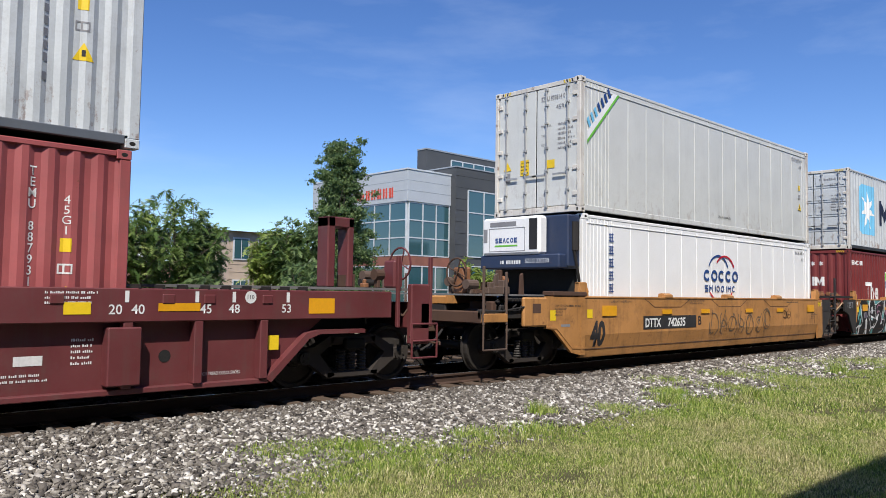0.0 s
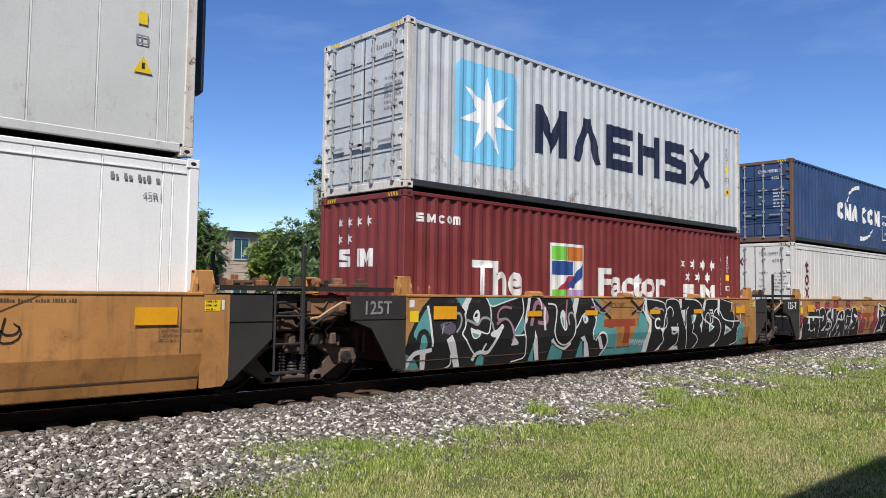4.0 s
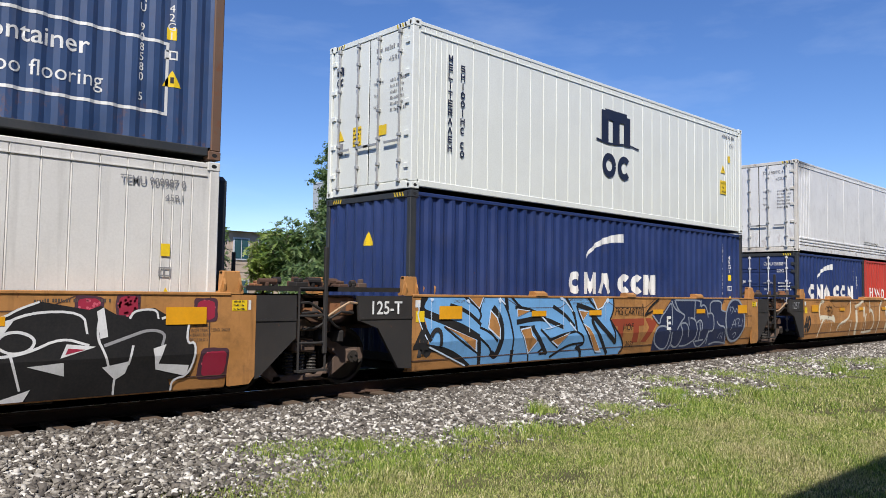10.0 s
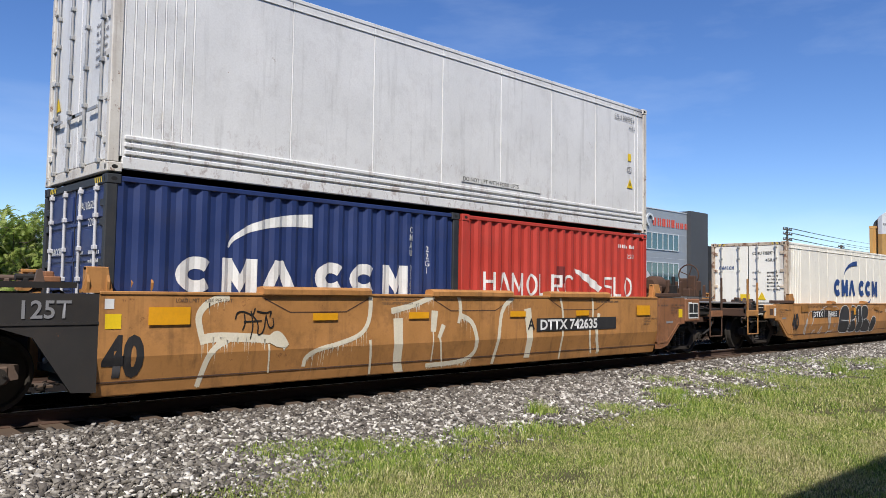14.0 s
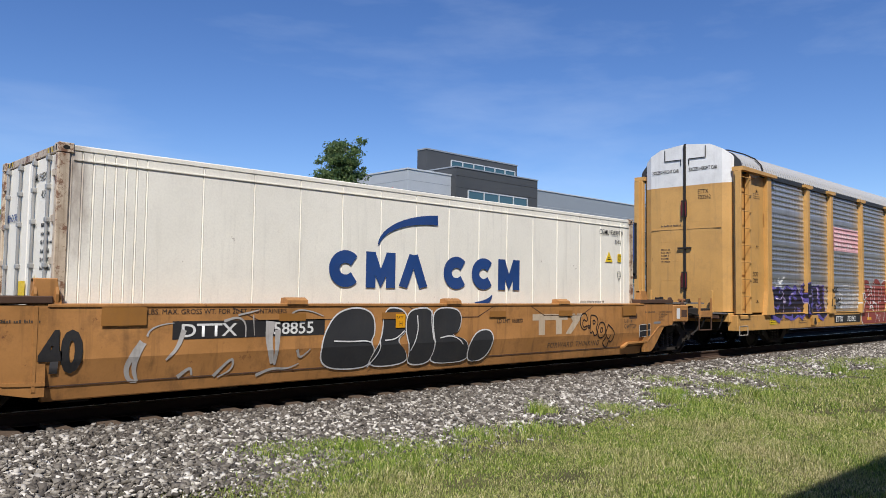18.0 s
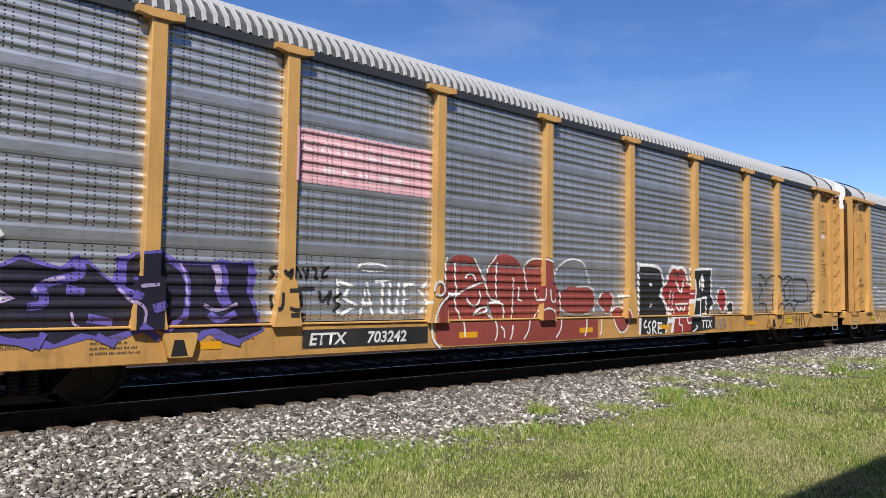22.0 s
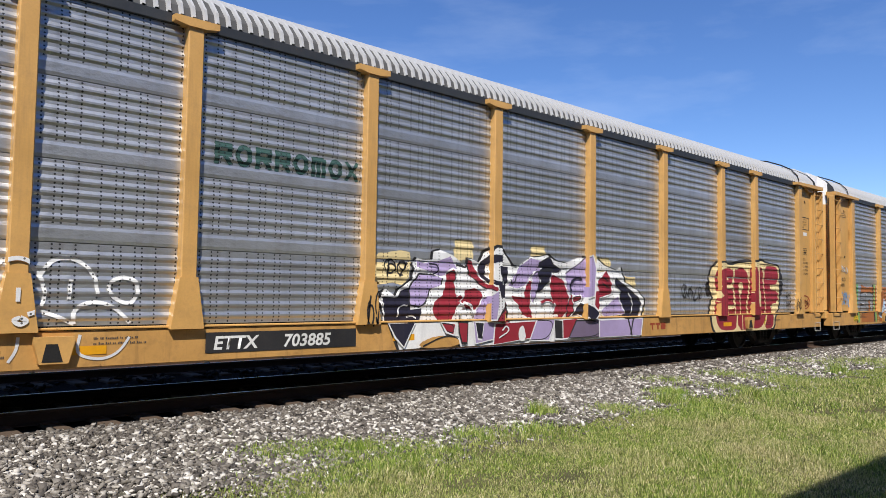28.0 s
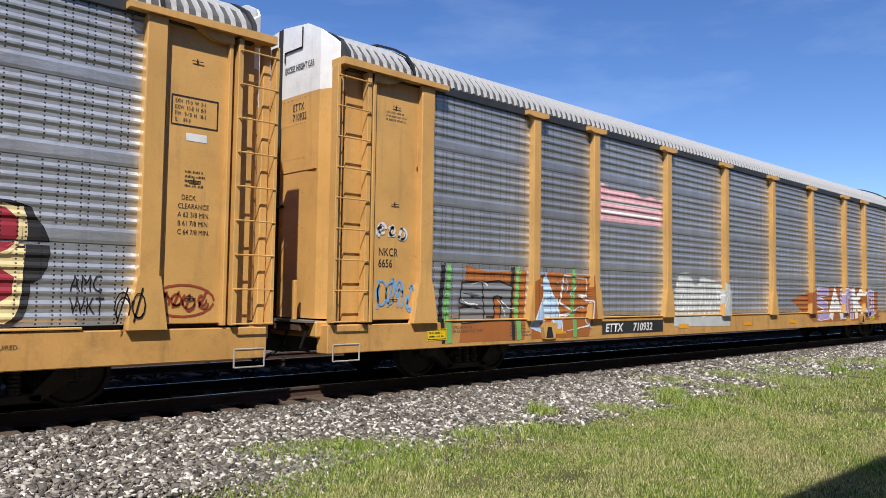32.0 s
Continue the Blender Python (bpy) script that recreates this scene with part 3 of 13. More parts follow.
def ground_z(y):
    for (y0, z0), (y1, z1) in zip(PROFILE, PROFILE[1:]):
        if y <= y1:
            return z0 + (z1 - z0) * (y - y0) / (y1 - y0)
    return PROFILE[-1][1]


def build_ground():
    bm = bm_new()
    xs = [-900, -60, -10, 0, 5, 10, 20, 40, 120, 1200]
    grid = [[bm.verts.new((x, y, z)) for x in xs] for y, z in PROFILE]
    for a, b in zip(grid, grid[1:]):
        for i in range(len(xs) - 1):
            bm.faces.new((a[i], a[i + 1], b[i + 1], b[i]))
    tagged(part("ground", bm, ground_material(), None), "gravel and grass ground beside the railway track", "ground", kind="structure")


build_ground()


def scatter_mesh(name, verts, faces, material, label, category, smooth=False):
    me = bpy.data.meshes.new(name)
    nf, k = faces.shape
    me.vertices.add(len(verts))
    me.vertices.foreach_set("co", verts.astype(np.float32).ravel())
    me.loops.add(nf * k)
    me.loops.foreach_set("vertex_index", faces.astype(np.int32).ravel())
    me.polygons.add(nf)
    me.polygons.foreach_set("loop_start", (np.arange(nf) * k).astype(np.int32))
    me.update(calc_edges=True)
    me.materials.append(material)
    ob = new(name, me)
    return tagged(ob, label, category, kind="stuff")


def block():
    v = np.array([(x, y, z) for x in (-1, 1) for y in (-1, 1) for z in (-1, 1)]) * 0.62
    f = np.array([(0, 1, 3), (0, 3, 2), (4, 6, 7), (4, 7, 5), (0, 4, 5), (0, 5, 1), (2, 3, 7), (2, 7, 6), (0, 2, 6), (0, 6, 4), (1, 5, 7), (1, 7, 3)])
    return v, f


def build_ballast():
    rs = np.random.RandomState(5)
    v0, f0 = block()
    pos, size = [], []

    def strew(n, x0, x1, y0, y1, s0, s1):
        x, y = rs.uniform(x0, x1, n), rs.uniform(y0, y1, n)
        edge = -4.45 + 0.2 * np.sin(x * 1.1) + 0.2 * np.sin(x * 2.7 + 1) + rs.normal(0, 0.22, n)
        ok = y > edge
        pos.append(np.stack([x[ok], y[ok]], 1))
        size.append(rs.uniform(s0, s1, ok.sum()))
    strew(38000, 0.0, 13, -4.6, -1.31, 0.017, 0.04)
    strew(19000, 13, 34, -4.5, -1.31, 0.03, 0.052)
    strew(9000, 34, 80, -4.5, -1.31, 0.06, 0.09)
    strew(9000, -14, 0.2, -4.6, -1.31, 0.035, 0.06)
    strew(4000, -14, 30, -0.6, 7.0, 0.05, 0.07)
    strew(900, 1.0, 14, -5.6, -3.6, 0.015, 0.04)
    strew(2600, 2.6, 5.8, -5.1, -4.0, 0.008, 0.026)
    q = rs.uniform((2.6, -5.2), (5.8, -4.1), (2600, 2))
    pos.append(q)
    size.append(rs.uniform(0.006, 0.018, 2600))
    q = rs.uniform((1.5, -5.4), (24, -3.7), (9000, 2))
    q = q[rs.uniform(0, 1, 9000) < np.clip((q[:, 1] + 5.4) / 1.4, 0, 1)]
    pos.append(q)
    size.append(rs.uniform(0.008, 0.024, len(q)))
    pos, size = np.concatenate(pos), np.concatenate(size)
    n = len(pos)
    zs = np.interp(pos[:, 1], [p[0] for p in PROFILE], [p[1] for p in PROFILE])
    sc = size[:, None] * rs.uniform(0.6, 1.35, (n, 3)) * np.array([1.4, 1.1, 0.68])
    a = rs.uniform(0, 2 * np.pi, n)
    b = rs.uniform(-0.9, 0.9, n)
    V = v0[None] * rs.uniform(0.5, 1.3, (n, 8, 1)) * sc[:, None]
    ca, sa, cb, sb = np.cos(a)[:, None], np.sin(a)[:, None], np.cos(b)[:, None], np.sin(b)[:, None]
    x, y, z = V[..., 0], V[..., 1], V[..., 2]
    x, z = x * cb - z * sb, x * sb + z * cb
    x, y = x * ca - y * sa, x * sa + y * ca
    V = np.stack([x + pos[:, :1], y + pos[:, 1:], z + (zs + size * 0.35 + rs.uniform(-0.01, 0.02, n))[:, None]], -1)
    F = f0[None] + (np.arange(n) * 8)[:, None, None]
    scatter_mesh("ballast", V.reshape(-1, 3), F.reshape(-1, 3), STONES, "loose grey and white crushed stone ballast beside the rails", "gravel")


build_ballast()


def build_grass():
    rs = np.random.RandomState(8)
    pos, hgt, wid = [], [], []

    def clump(x, y):
        return np.sin(x * 1.3 + 0.7) * np.sin(y * 1.9 + x * 0.6) + 0.6 * np.sin(x * 3.1 + 2) * np.sin(y * 4.3 - x)

    def sow(n, x0, x1, y0, y1, h0, h1, w, sparse=-0.55):
        x, y = rs.uniform(x0, x1, n), rs.uniform(y0, y1, n)
        edge = np.interp(x, (2, 3, 4, 5, 5.6, 6.2, 7.2, 7.6, 8.7, 10, 11.2, 12, 13, 14, 16, 18, 22, 40), (-4.9, -4.7, -4.3, -4.05, -4.35, -4.75, -4.5, -4.1, -4.2, -4.0, -3.85, -3.9, -4.2, -4.2, -3.9, -3.7, -3.5, -3.4)) + 0.12 * np.sin(x * 5.1) + rs.normal(0, 0.11, n)
        c = clump(x, y)
        ok = (y < edge) & (c + rs.normal(0, 0.25, n) > sparse) & (rs.uniform(0, 1, n) < np.clip((edge - y) / 1.0, 0.2, 1))
        pos.append(np.stack([x[ok], y[ok]], 1))
        hgt.append(rs.uniform(h0, h1, ok.sum()) * (1 + 0.3 * np.clip(c[ok], -1, 1)))
        wid.append(np.full(ok.sum(), w))
    sow(370000, 1.5, 12, -9.6, -3.4, 0.012, 0.046, 0.0036, -1.15)
    sow(105000, 10, 26, -10.5, -3.6, 0.025, 0.07, 0.007, -1.1)
    sow(30000, -14, 1.7, -14, -3.4, 0.03, 0.08, 0.02, -1.3)
    sow(34000, 1.5, 30, -13.4, -9.4, 0.03, 0.08, 0.018, -1.3)
    sow(45000, 24, 70, -12, -3.4, 0.05, 0.10, 0.016, -1.3)
    # tufts that creep into the stones
    for cx, cy, r, n, h in ((13.6, -2.9, 0.55, 900, 0.11), (15.6, -3.1, 0.6, 900, 0.13), (12.0, -3.85, 0.35, 700, 0.15), (17.8, -3.3, 0.7, 900, 0.12), (20.5, -3.0, 0.9, 900, 0.12), (8.6, -3.8, 0.22, 260, 0.16), (4.4, -3.75, 0.5, 1300, 0.09), (4.95, -3.85, 0.35, 900, 0.1), (5.4, -4.3, 0.6, 1200, 0.09), (6.6, -4.4, 0.4, 700, 0.12), (7.5, -4.6, 0.5, 800, 0.11), (9.7, -4.3, 0.4, 700, 0.12), (11.2, -4.4, 0.6, 900, 0.12), (10.0, -5.6, 0.7, 900, 0.10), (13.2, -5.2, 0.8, 1200, 0.12), (7.4, -6.4, 0.6, 800, 0.09), (4.8, -5.0, 0.5, 900, 0.09), (8.8, -7.4, 0.6, 700, 0.09), (16.0, -4.2, 0.9, 1400, 0.14), (22.0, -4.0, 1.2, 1500, 0.16),
                            (10.95, -4.43, 0.16, 260, 0.26), (8.42, -3.82, 0.12, 160, 0.24), (12.74, -4.94, 0.16, 240, 0.24), (13.54, -4.16, 0.5, 700, 0.14), (15.29, -4.41, 0.4, 600, 0.16), (5.06, -4.17, 0.14, 200, 0.16), (18.5, -4.3, 0.25, 300, 0.28), (24.0, -4.2, 0.4, 400, 0.3),
                            (3.6, -4.6, 0.5, 400, 0.05), (4.4, -4.5, 0.7, 1900, 0.06), (5.0, -4.7, 0.7, 2200, 0.065), (4.1, -5.0, 0.8, 1500, 0.055), (4.75, -4.35, 0.25, 500, 0.09), (5.7, -4.55, 0.5, 1200, 0.08)):
        q = rs.normal(0, r * 0.5, (n, 2)) + (cx, cy)
        pos.append(q)
        hgt.append(rs.uniform(0.4, 1.1, n) * h)
        wid.append(np.full(n, 0.005))
    pos, hgt, wid = np.concatenate(pos), np.concatenate(hgt), np.concatenate(wid)
    n = len(pos)
    zs = np.interp(pos[:, 1], [p[0] for p in PROFILE], [p[1] for p in PROFILE])
    a, lean = rs.uniform(0, 2 * np.pi, n), rs.uniform(0.1, 0.9, n) * hgt
    la = rs.uniform(0, 2 * np.pi, n)
    dx, dy = np.cos(a) * wid, np.sin(a) * wid
    lx, ly = np.cos(la) * lean, np.sin(la) * lean
    base = np.stack([pos[:, 0], pos[:, 1], zs], 1)
    V = np.stack([base + np.stack([-dx, -dy, -0.01 + 0 * dx], 1), base + np.stack([dx, dy, -0.01 + 0 * dx], 1),
                  base + np.stack([dx * 0.7 + lx * 0.35, dy * 0.7 + ly * 0.35, hgt * 0.6], 1), base + np.stack([-dx * 0.7 + lx * 0.35, -dy * 0.7 + ly * 0.35, hgt * 0.6], 1),
                  base + np.stack([lx, ly, hgt], 1)], 1)
    F = np.array([(0, 1, 2), (0, 2, 3), (3, 2, 4)])[None] + (np.arange(n) * 5)[:, None, None]
    scatter_mesh("grass", V.reshape(-1, 3), F.reshape(-1, 3), BLADES, "patchy mown green grass with dry yellow spots", "grass")


build_grass()


# ---- tracks ----
def rail_outline(y, s=1):
    return [(y + s * q, z) for q, z in ((-0.07, -0.17), (0.07, -0.17), (0.07, -0.155), (0.012, -0.135), (0.010, -0.045), (0.036, -0.035), (0.036, -0.006), (0.028, 0.0), (-0.028, 0.0), (-0.036, -0.006), (-0.036, -0.035), (-0.010, -0.045), (-0.012, -0.135), (-0.07, -0.155))]


def build_track(yc, z, ties, label):
    tr = thing("track", 0, yc, z, label, "railway track", "railway tracks", "structure")
    for s in (-1, 1):
        bm = bm_new()
        prism(bm, rail_outline(0.753 * s), "x", -150, 420)
        r = part("rail", bm, RAILM, tr)
        boxes("rail_head", RAILTOP, r, (-150, 420, 0.753 * s - 0.026, 0.753 * s + 0.026, 0.0005, 0.003))
    bm = bm_new()
    box(bm, -0.115, 0.115, -1.4, 1.4, -0.34, -0.152, 0.012)
    first = part("tie", bm, TIE, tr)
    rng = random.Random(3)
    for i in range(ties):
        t = first.copy() if i else first
        if i:
            scene.collection.objects.link(t)
        t.location = (-3 + i * 0.54 + rng.uniform(-0.03, 0.03), rng.uniform(-0.04, 0.04), rng.uniform(-0.006, 0.006))
        t.rotation_euler = (0, 0, rng.uniform(-0.02, 0.02))
    plate = None
    for i in range(min(60, ties)):
        for s in (-1, 1):
            if plate is None:
                plate = boxes("tie_plate", BROWN_STEEL, tr, (-0.1, 0.1, -0.17, 0.17, -0.152, -0.138))
                o = plate
            else:
                o = plate.copy()
                scene.collection.objects.link(o)
            o.location = (-3 + i * 0.54, 0.753 * s, -0.004)


build_track(0.0, 0.0, 140, "steel rails on brown wooden ties in stone ballast")
build_track(4.4, -0.02, 60, "empty steel rails on wooden ties behind the train")


# ---- wheels and trucks ----
def wheelset():
    """One turned axle with two wheels; built once, then shared."""
    bm = bm_new()
    r, n = 0.457, 28
    for s in (-1, 1):
        prof = [(0.08, 0.63), (0.08, 0.86), (0.14, 0.86), (0.16, 0.80), (0.38, 0.765), (0.40, 0.81), (r - 0.01, 0.81), (r, 0.78), (r, 0.71), (r + 0.026, 0.70), (r + 0.026, 0.672), (0.40, 0.668), (0.38, 0.72), (0.16, 0.68)]
        rings = [[bm.verts.new((math.cos(2 * math.pi * i / n) * q, s * y, math.sin(2 * math.pi * i / n) * q)) for i in range(n)] for q, y in prof]
        for a, b in zip(rings, rings[1:] + rings[:1]):
            for i in range(n):
                bm.faces.new((a[i], a[(i + 1) % n], b[(i + 1) % n], b[i]))
        rod(bm, (0, s * 0.7, 0), (0, s * 1.08, 0), 0.075, 14)
        # the cap with its three bolts
        rod(bm, (0, s * 1.08, 0), (0, s * 1.13, 0), 0.095, 14)
        for k in range(3):
            a = 2.094 * k
            rod(bm, (0.055 * math.cos(a), s * 1.13, 0.055 * math.sin(a)), (0.055 * math.cos(a), s * 1.15, 0.055 * math.sin(a)), 0.018, 6)
    rod(bm, (0, -0.7, 0), (0, 0.7, 0), 0.085, 14)
    bmesh.ops.recalc_face_normals(bm, faces=bm.faces[:])
    me = bpy.data.meshes.new("wheelset")
    bm.to_mesh(me)
    bm.free()
    me.materials.append(WHEEL_STEEL)
    return me


WHEEL_STEEL = paint("dusty_wheel_steel", (0.026, 0.022, 0.019), 0.55, 0.4, 0.1, 0.1, spec=0.25)
WHEELS = wheelset()


def truck_meshes():
    out = []
    for s in (-1, 1):
        bm = bm_new()
        y0, y1 = sorted((s * 0.94, s * 1.08))
        box(bm, -0.5, 0.5, y0, y1, 0.13, 0.24, 0.02)
        box(bm, -0.46, 0.46, y0, y1, 0.64, 0.79, 0.03)
        for e in (-1, 1):
            prism(bm, [(e * 0.34, 0.18), (e * 0.46, 0.14), (e * 0.80, 0.36), (e * 1.13, 0.42), (e * 1.13, 0.58), (e * 0.74, 0.62), (e * 0.44, 0.78), (e * 0.34, 0.74), (e * 0.40, 0.66), (e * 0.62, 0.50), (e * 0.42, 0.28)], "y", y0, y1)
            box(bm, e * 0.915 - 0.12, e * 0.915 + 0.12, y0 - 0.02, y1 + 0.03, 0.36, 0.58, 0.03)
        out.append((bm, CAST, "side_frame"))
        for dx in (-0.2, 0, 0.2):
            bm = bm_new()
            rings = []
            for k in range(15):
                rr, z = (0.062, 0.085)[k % 2], 0.24 + k * 0.0235
                rings.append([bm.verts.new((dx + rr * math.cos(i * 0.6283), s * 1.02 + rr * math.sin(i * 0.6283), z)) for i in range(10)])
            for ra, rb in zip(rings, rings[1:]):
                for i in range(10):
                    bm.faces.new((ra[i], ra[(i + 1) % 10], rb[(i + 1) % 10], rb[i]))
            out.append((bm, SPRING, "spring"))
    bm = bm_new()
    box(bm, -0.20, 0.20, -1.15, 1.15, 0.56, 0.74, 0.03)
    box(bm, -0.28, 0.28, -0.4, 0.4, 0.6, 0.80, 0.03)
    out.insert(0, (bm, SHADED_STEEL, "truck"))
    made = []
    for b, m, nm in out:
        me = bpy.data.meshes.new(nm)
        b.to_mesh(me)
        b.free()
        me.materials.append(m)
        made.append(me)
    return made


CAST = paint("grimy_cast_steel", (0.034, 0.028, 0.024), 0.7, 0.4, 0.1, 0.2, dirtcol=(0.06, 0.045, 0.035), spec=0.2)
# spring colour lowered for the shade inside the truck's recess
SPRING = paint("worn_spring_steel", (0.026, 0.022, 0.019), 0.6, 0.4, 0.1, 0.2)
FRAME_BROWN = paint("dusty_brown_cast_steel", (0.10, 0.064, 0.046), 0.75, 0.4, 0.3, 0.3, dirtcol=(0.045, 0.032, 0.025))
HOSE = paint("faded_tan_hose", (0.36, 0.24, 0.14), 0.7, 0.4, 0, 0.2)
RED_SMEAR = hue("spray_red_smear", (0.50, 0.03, 0.03), dirt=0.3)
TRUCK = truck_meshes()


# rust-brown copies of the trucks; the lighter colour also carries their sunlight
LIT_TRUCK = []
for me_ in TRUCK:
    k_ = me_.copy()
    k_.materials[0] = SPRING if me_.materials[0] is SPRING else FRAME_BROWN
    LIT_TRUCK.append(k_)


def add_truck(car, x, worn=False):
    kit = LIT_TRUCK if worn else TRUCK
    t = new("truck", kit[0])
    t.parent, t.location = car, (x, 0, 0)
    for me in kit[1:]:
        o = new(me.name.split(".")[0], me)
        o.parent = t
    for dx in (-0.915, 0.915):
        w = new("wheelset", WHEELS)
        w.parent = t
        rollers.append((w, dx))
    return t


# ---- containers ----
PITCH_C, DEEP = 0.2775, 0.036


def corr(x, x0):
    """Depth of the trapezoid wave at x."""
    f = ((x - x0) % PITCH_C) / PITCH_C
    if f < 0.26:
        return 0.0
    if f < 0.5:
        return DEEP * (f - 0.26) / 0.24
    if f < 0.76:
        return DEEP
    return DEEP * (1 - (f - 0.76) / 0.24)


def kinks(x0, x1):
    out, k = [x0], 0
    while True:
        for f in (0.26, 0.5, 0.76, 1.0):
            x = x0 + (k + f) * PITCH_C
            if x >= x1 - 1e-4:
                return out + [x1]
            out.append(x)
        k += 1


def wave_panel(bm, a0, a1, z0, z1, put):
    ks = kinks(a0, a1)
    lo, hi = [bm.verts.new(put(a, corr(a, a0), z0)) for a in ks], [bm.verts.new(put(a, corr(a, a0), z1)) for a in ks]
    for i in range(len(ks) - 1):
        bm.faces.new((lo[i], lo[i + 1], hi[i + 1], hi[i]))
    return ks


CAST = None


def casting_mesh():
    bm = bm_new()
    box(bm, -0.089, 0.089, -0.081, 0.081, -0.059, 0.059, 0.008)
    # dark oval mouths
    me = bpy.data.meshes.new("corner_casting")
    bm.to_mesh(me)
    bm.free()
    return me


CAST = casting_mesh()
HOLE = paint("dark_opening", (0.004, 0.004, 0.004), 0.9, 0, 0, 0, bump=0)
BARM = paint("galvanised_lock_rod", (0.42, 0.42, 0.41), 0.45, 0.4, 0.15, 0.3, metal=0.4)
STRIPE_Y = paint("hazard_yellow", (0.7, 0.5, 0.02), 0.5, 0.2, 0, 0.2)


def oval(cu, cv, a, b, n=10):
    return [(cu + a * math.cos(2 * math.pi * i / n), cv + b * math.sin(2 * math.pi * i / n)) for i in range(n)]


def container(x, z, length, height, skin, label, end="doors", trim=None, rail=None, reefer=False, name="shipping_container", rod_mat=None, rail_h=0.16, seam=0.405):
    """A steel box of container sizes, with its -x end built as doors or as a corrugated wall, on z."""
    W, H, L = 1.219, height, length
    trim, rail = trim or skin, rail or skin
    c = thing(name, x, 0, z, label, "container", "containers on the train")
    movers.append((c, x, z))
    cm = CAST.copy()
    cm.materials.append(trim)
    for cx in (0.089, L - 0.089):
        for cy in (-W + 0.081, W - 0.081):
            for cz in (0.059, H - 0.059):
                o = new("corner_casting", cm)
                o.parent, o.location = c, (cx, cy, cz)
                if cy < 0:
                    mark("casting_hole", [oval(cx, cz, 0.04, 0.026)], HOLE, o, Wall(lambda u, v, k: (u - cx, -0.081 - 0.001, v - cz)))
                if cx < 1:
                    mark("casting_hole", [oval(0, cz, 0.024, 0.04)], HOLE, o, Wall(lambda u, v, k: (-0.089 - 0.001, -u, v - cz)))
    for cx in (0.0, L - 0.14):
        for s in (-1, 1):
            y0, y1 = sorted((s * W, s * (W - 0.11)))
            boxes("corner_post", trim, c, (cx, cx + 0.14, y0 + 0.006, y1 - 0.006, 0.118, H - 0.118), c=0.012)
    for s in (-1, 1):
        y0, y1 = sorted((s * (W - 0.012), s * (W - 0.075)))
        boxes("top_rail", skin, c, (0.178, L - 0.178, y0, y1, H - 0.085, H - 0.02), c=0.008)
        boxes("bottom_rail", rail, c, (0.178, L - 0.178, y0, y1, 0.045, rail_h), c=0.01)
    for cx in (0.02, L - 0.1):
        boxes("end_header", trim, c, (cx, cx + 0.08, -W + 0.162, W - 0.162, H - 0.11, H - 0.012), c=0.008)
        boxes("end_sill", trim, c, (cx, cx + 0.08, -W + 0.162, W - 0.162, 0.012, 0.15), c=0.008)
    a0, a1, z0, z1 = 0.14, L - 0.14, rail_h, H - 0.085
    if reefer:
        seams = [a0]
        w = [0.10] * 6 + [0.36] * 40
        i = 0
        while seams[-1] < a1 - 0.3:
            seams.append(seams[-1] + (0.13 if seams[-1] < 1.0 or seams[-1] > a1 - 1.0 else seam))
            i += 1
        for s in (-1, 1):
            bm = bm_new()
            pts = []
            for q in seams:
                pts += [(q, 0.0), (q + 0.006, -0.011), (q + 0.014, -0.011), (q + 0.022, 0.005), (q + 0.032, 0.0)]
            pts = [p for p in pts if p[0] < a1 - 0.02] + [(a1, 0.0)]
            lo = [bm.verts.new((u, s * (W - 0.022 + d * 0.9), z0)) for u, d in pts]
            hi = [bm.verts.new((u, s * (W - 0.022 + d * 0.9), z1)) for u, d in pts]
            for j in range(len(pts) - 1):
                f = (lo[j], lo[j + 1], hi[j + 1], hi[j])
                bm.faces.new(f if s < 0 else f[::-1])
            part("side_wall", bm, skin, c)
            y0, y1 = sorted((s * (W - 0.008), s * (W - 0.04)))
            boxes("top_strip", skin, c, (0.178, L - 0.178, y0, y1, H - 0.20, H - 0.185))
        side = Wall(lambda u, v, k: (u, -(W - 0.010) - k, v))
    else:
        for s in (-1, 1):
            bm = bm_new()
            ks = wave_panel(bm, a0, a1, z0, z1, lambda a, d, zz: (a, s * (W - 0.02 - d), zz))
            if s > 0:
                bmesh.ops.reverse_faces(bm, faces=bm.faces[:])
            part("side_wall", bm, skin, c)
        side = Wall(lambda u, v, k: (u, -(W - 0.02 - (corr(u, a0) if a0 < u < a1 else 0)) - k, v), ks)
    bm = bm_new()
    box(bm, 0.1, L - 0.1, -W + 0.05, W - 0.05, H - 0.03, H - 0.012)
    part("roof", bm, skin, c)
    bm = bm_new()
    box(bm, 0.1, L - 0.1, -W + 0.076, W - 0.076, 0.05, 0.14)
    part("floor", bm, STEEL, c)
    # the rear end
    bm = bm_new()
    wave_panel(bm, -W + 0.11, W - 0.11, 0.15, H - 0.11, lambda a, d, zz: (L - 0.03 - d, a, zz))
    part("end_wall", bm, skin, c)
    front = Wall(lambda u, v, k: (0.03 - k, -u, v))
    if end == "wall":
        b0 = -W + 0.11
        bm = bm_new()
        ks = wave_panel(bm, b0, W - 0.11, 0.15, H - 0.11, lambda a, d, zz: (0.03 + d, a, zz))
        bmesh.ops.reverse_faces(bm, faces=bm.faces[:])
        part("end_wall", bm, skin, c)
        front = Wall(lambda u, v, k: (0.03 + (corr(-u, b0) if b0 < -u < -b0 else 0) - k, -u, v), [-q for q in ks])
    elif end == "doors":
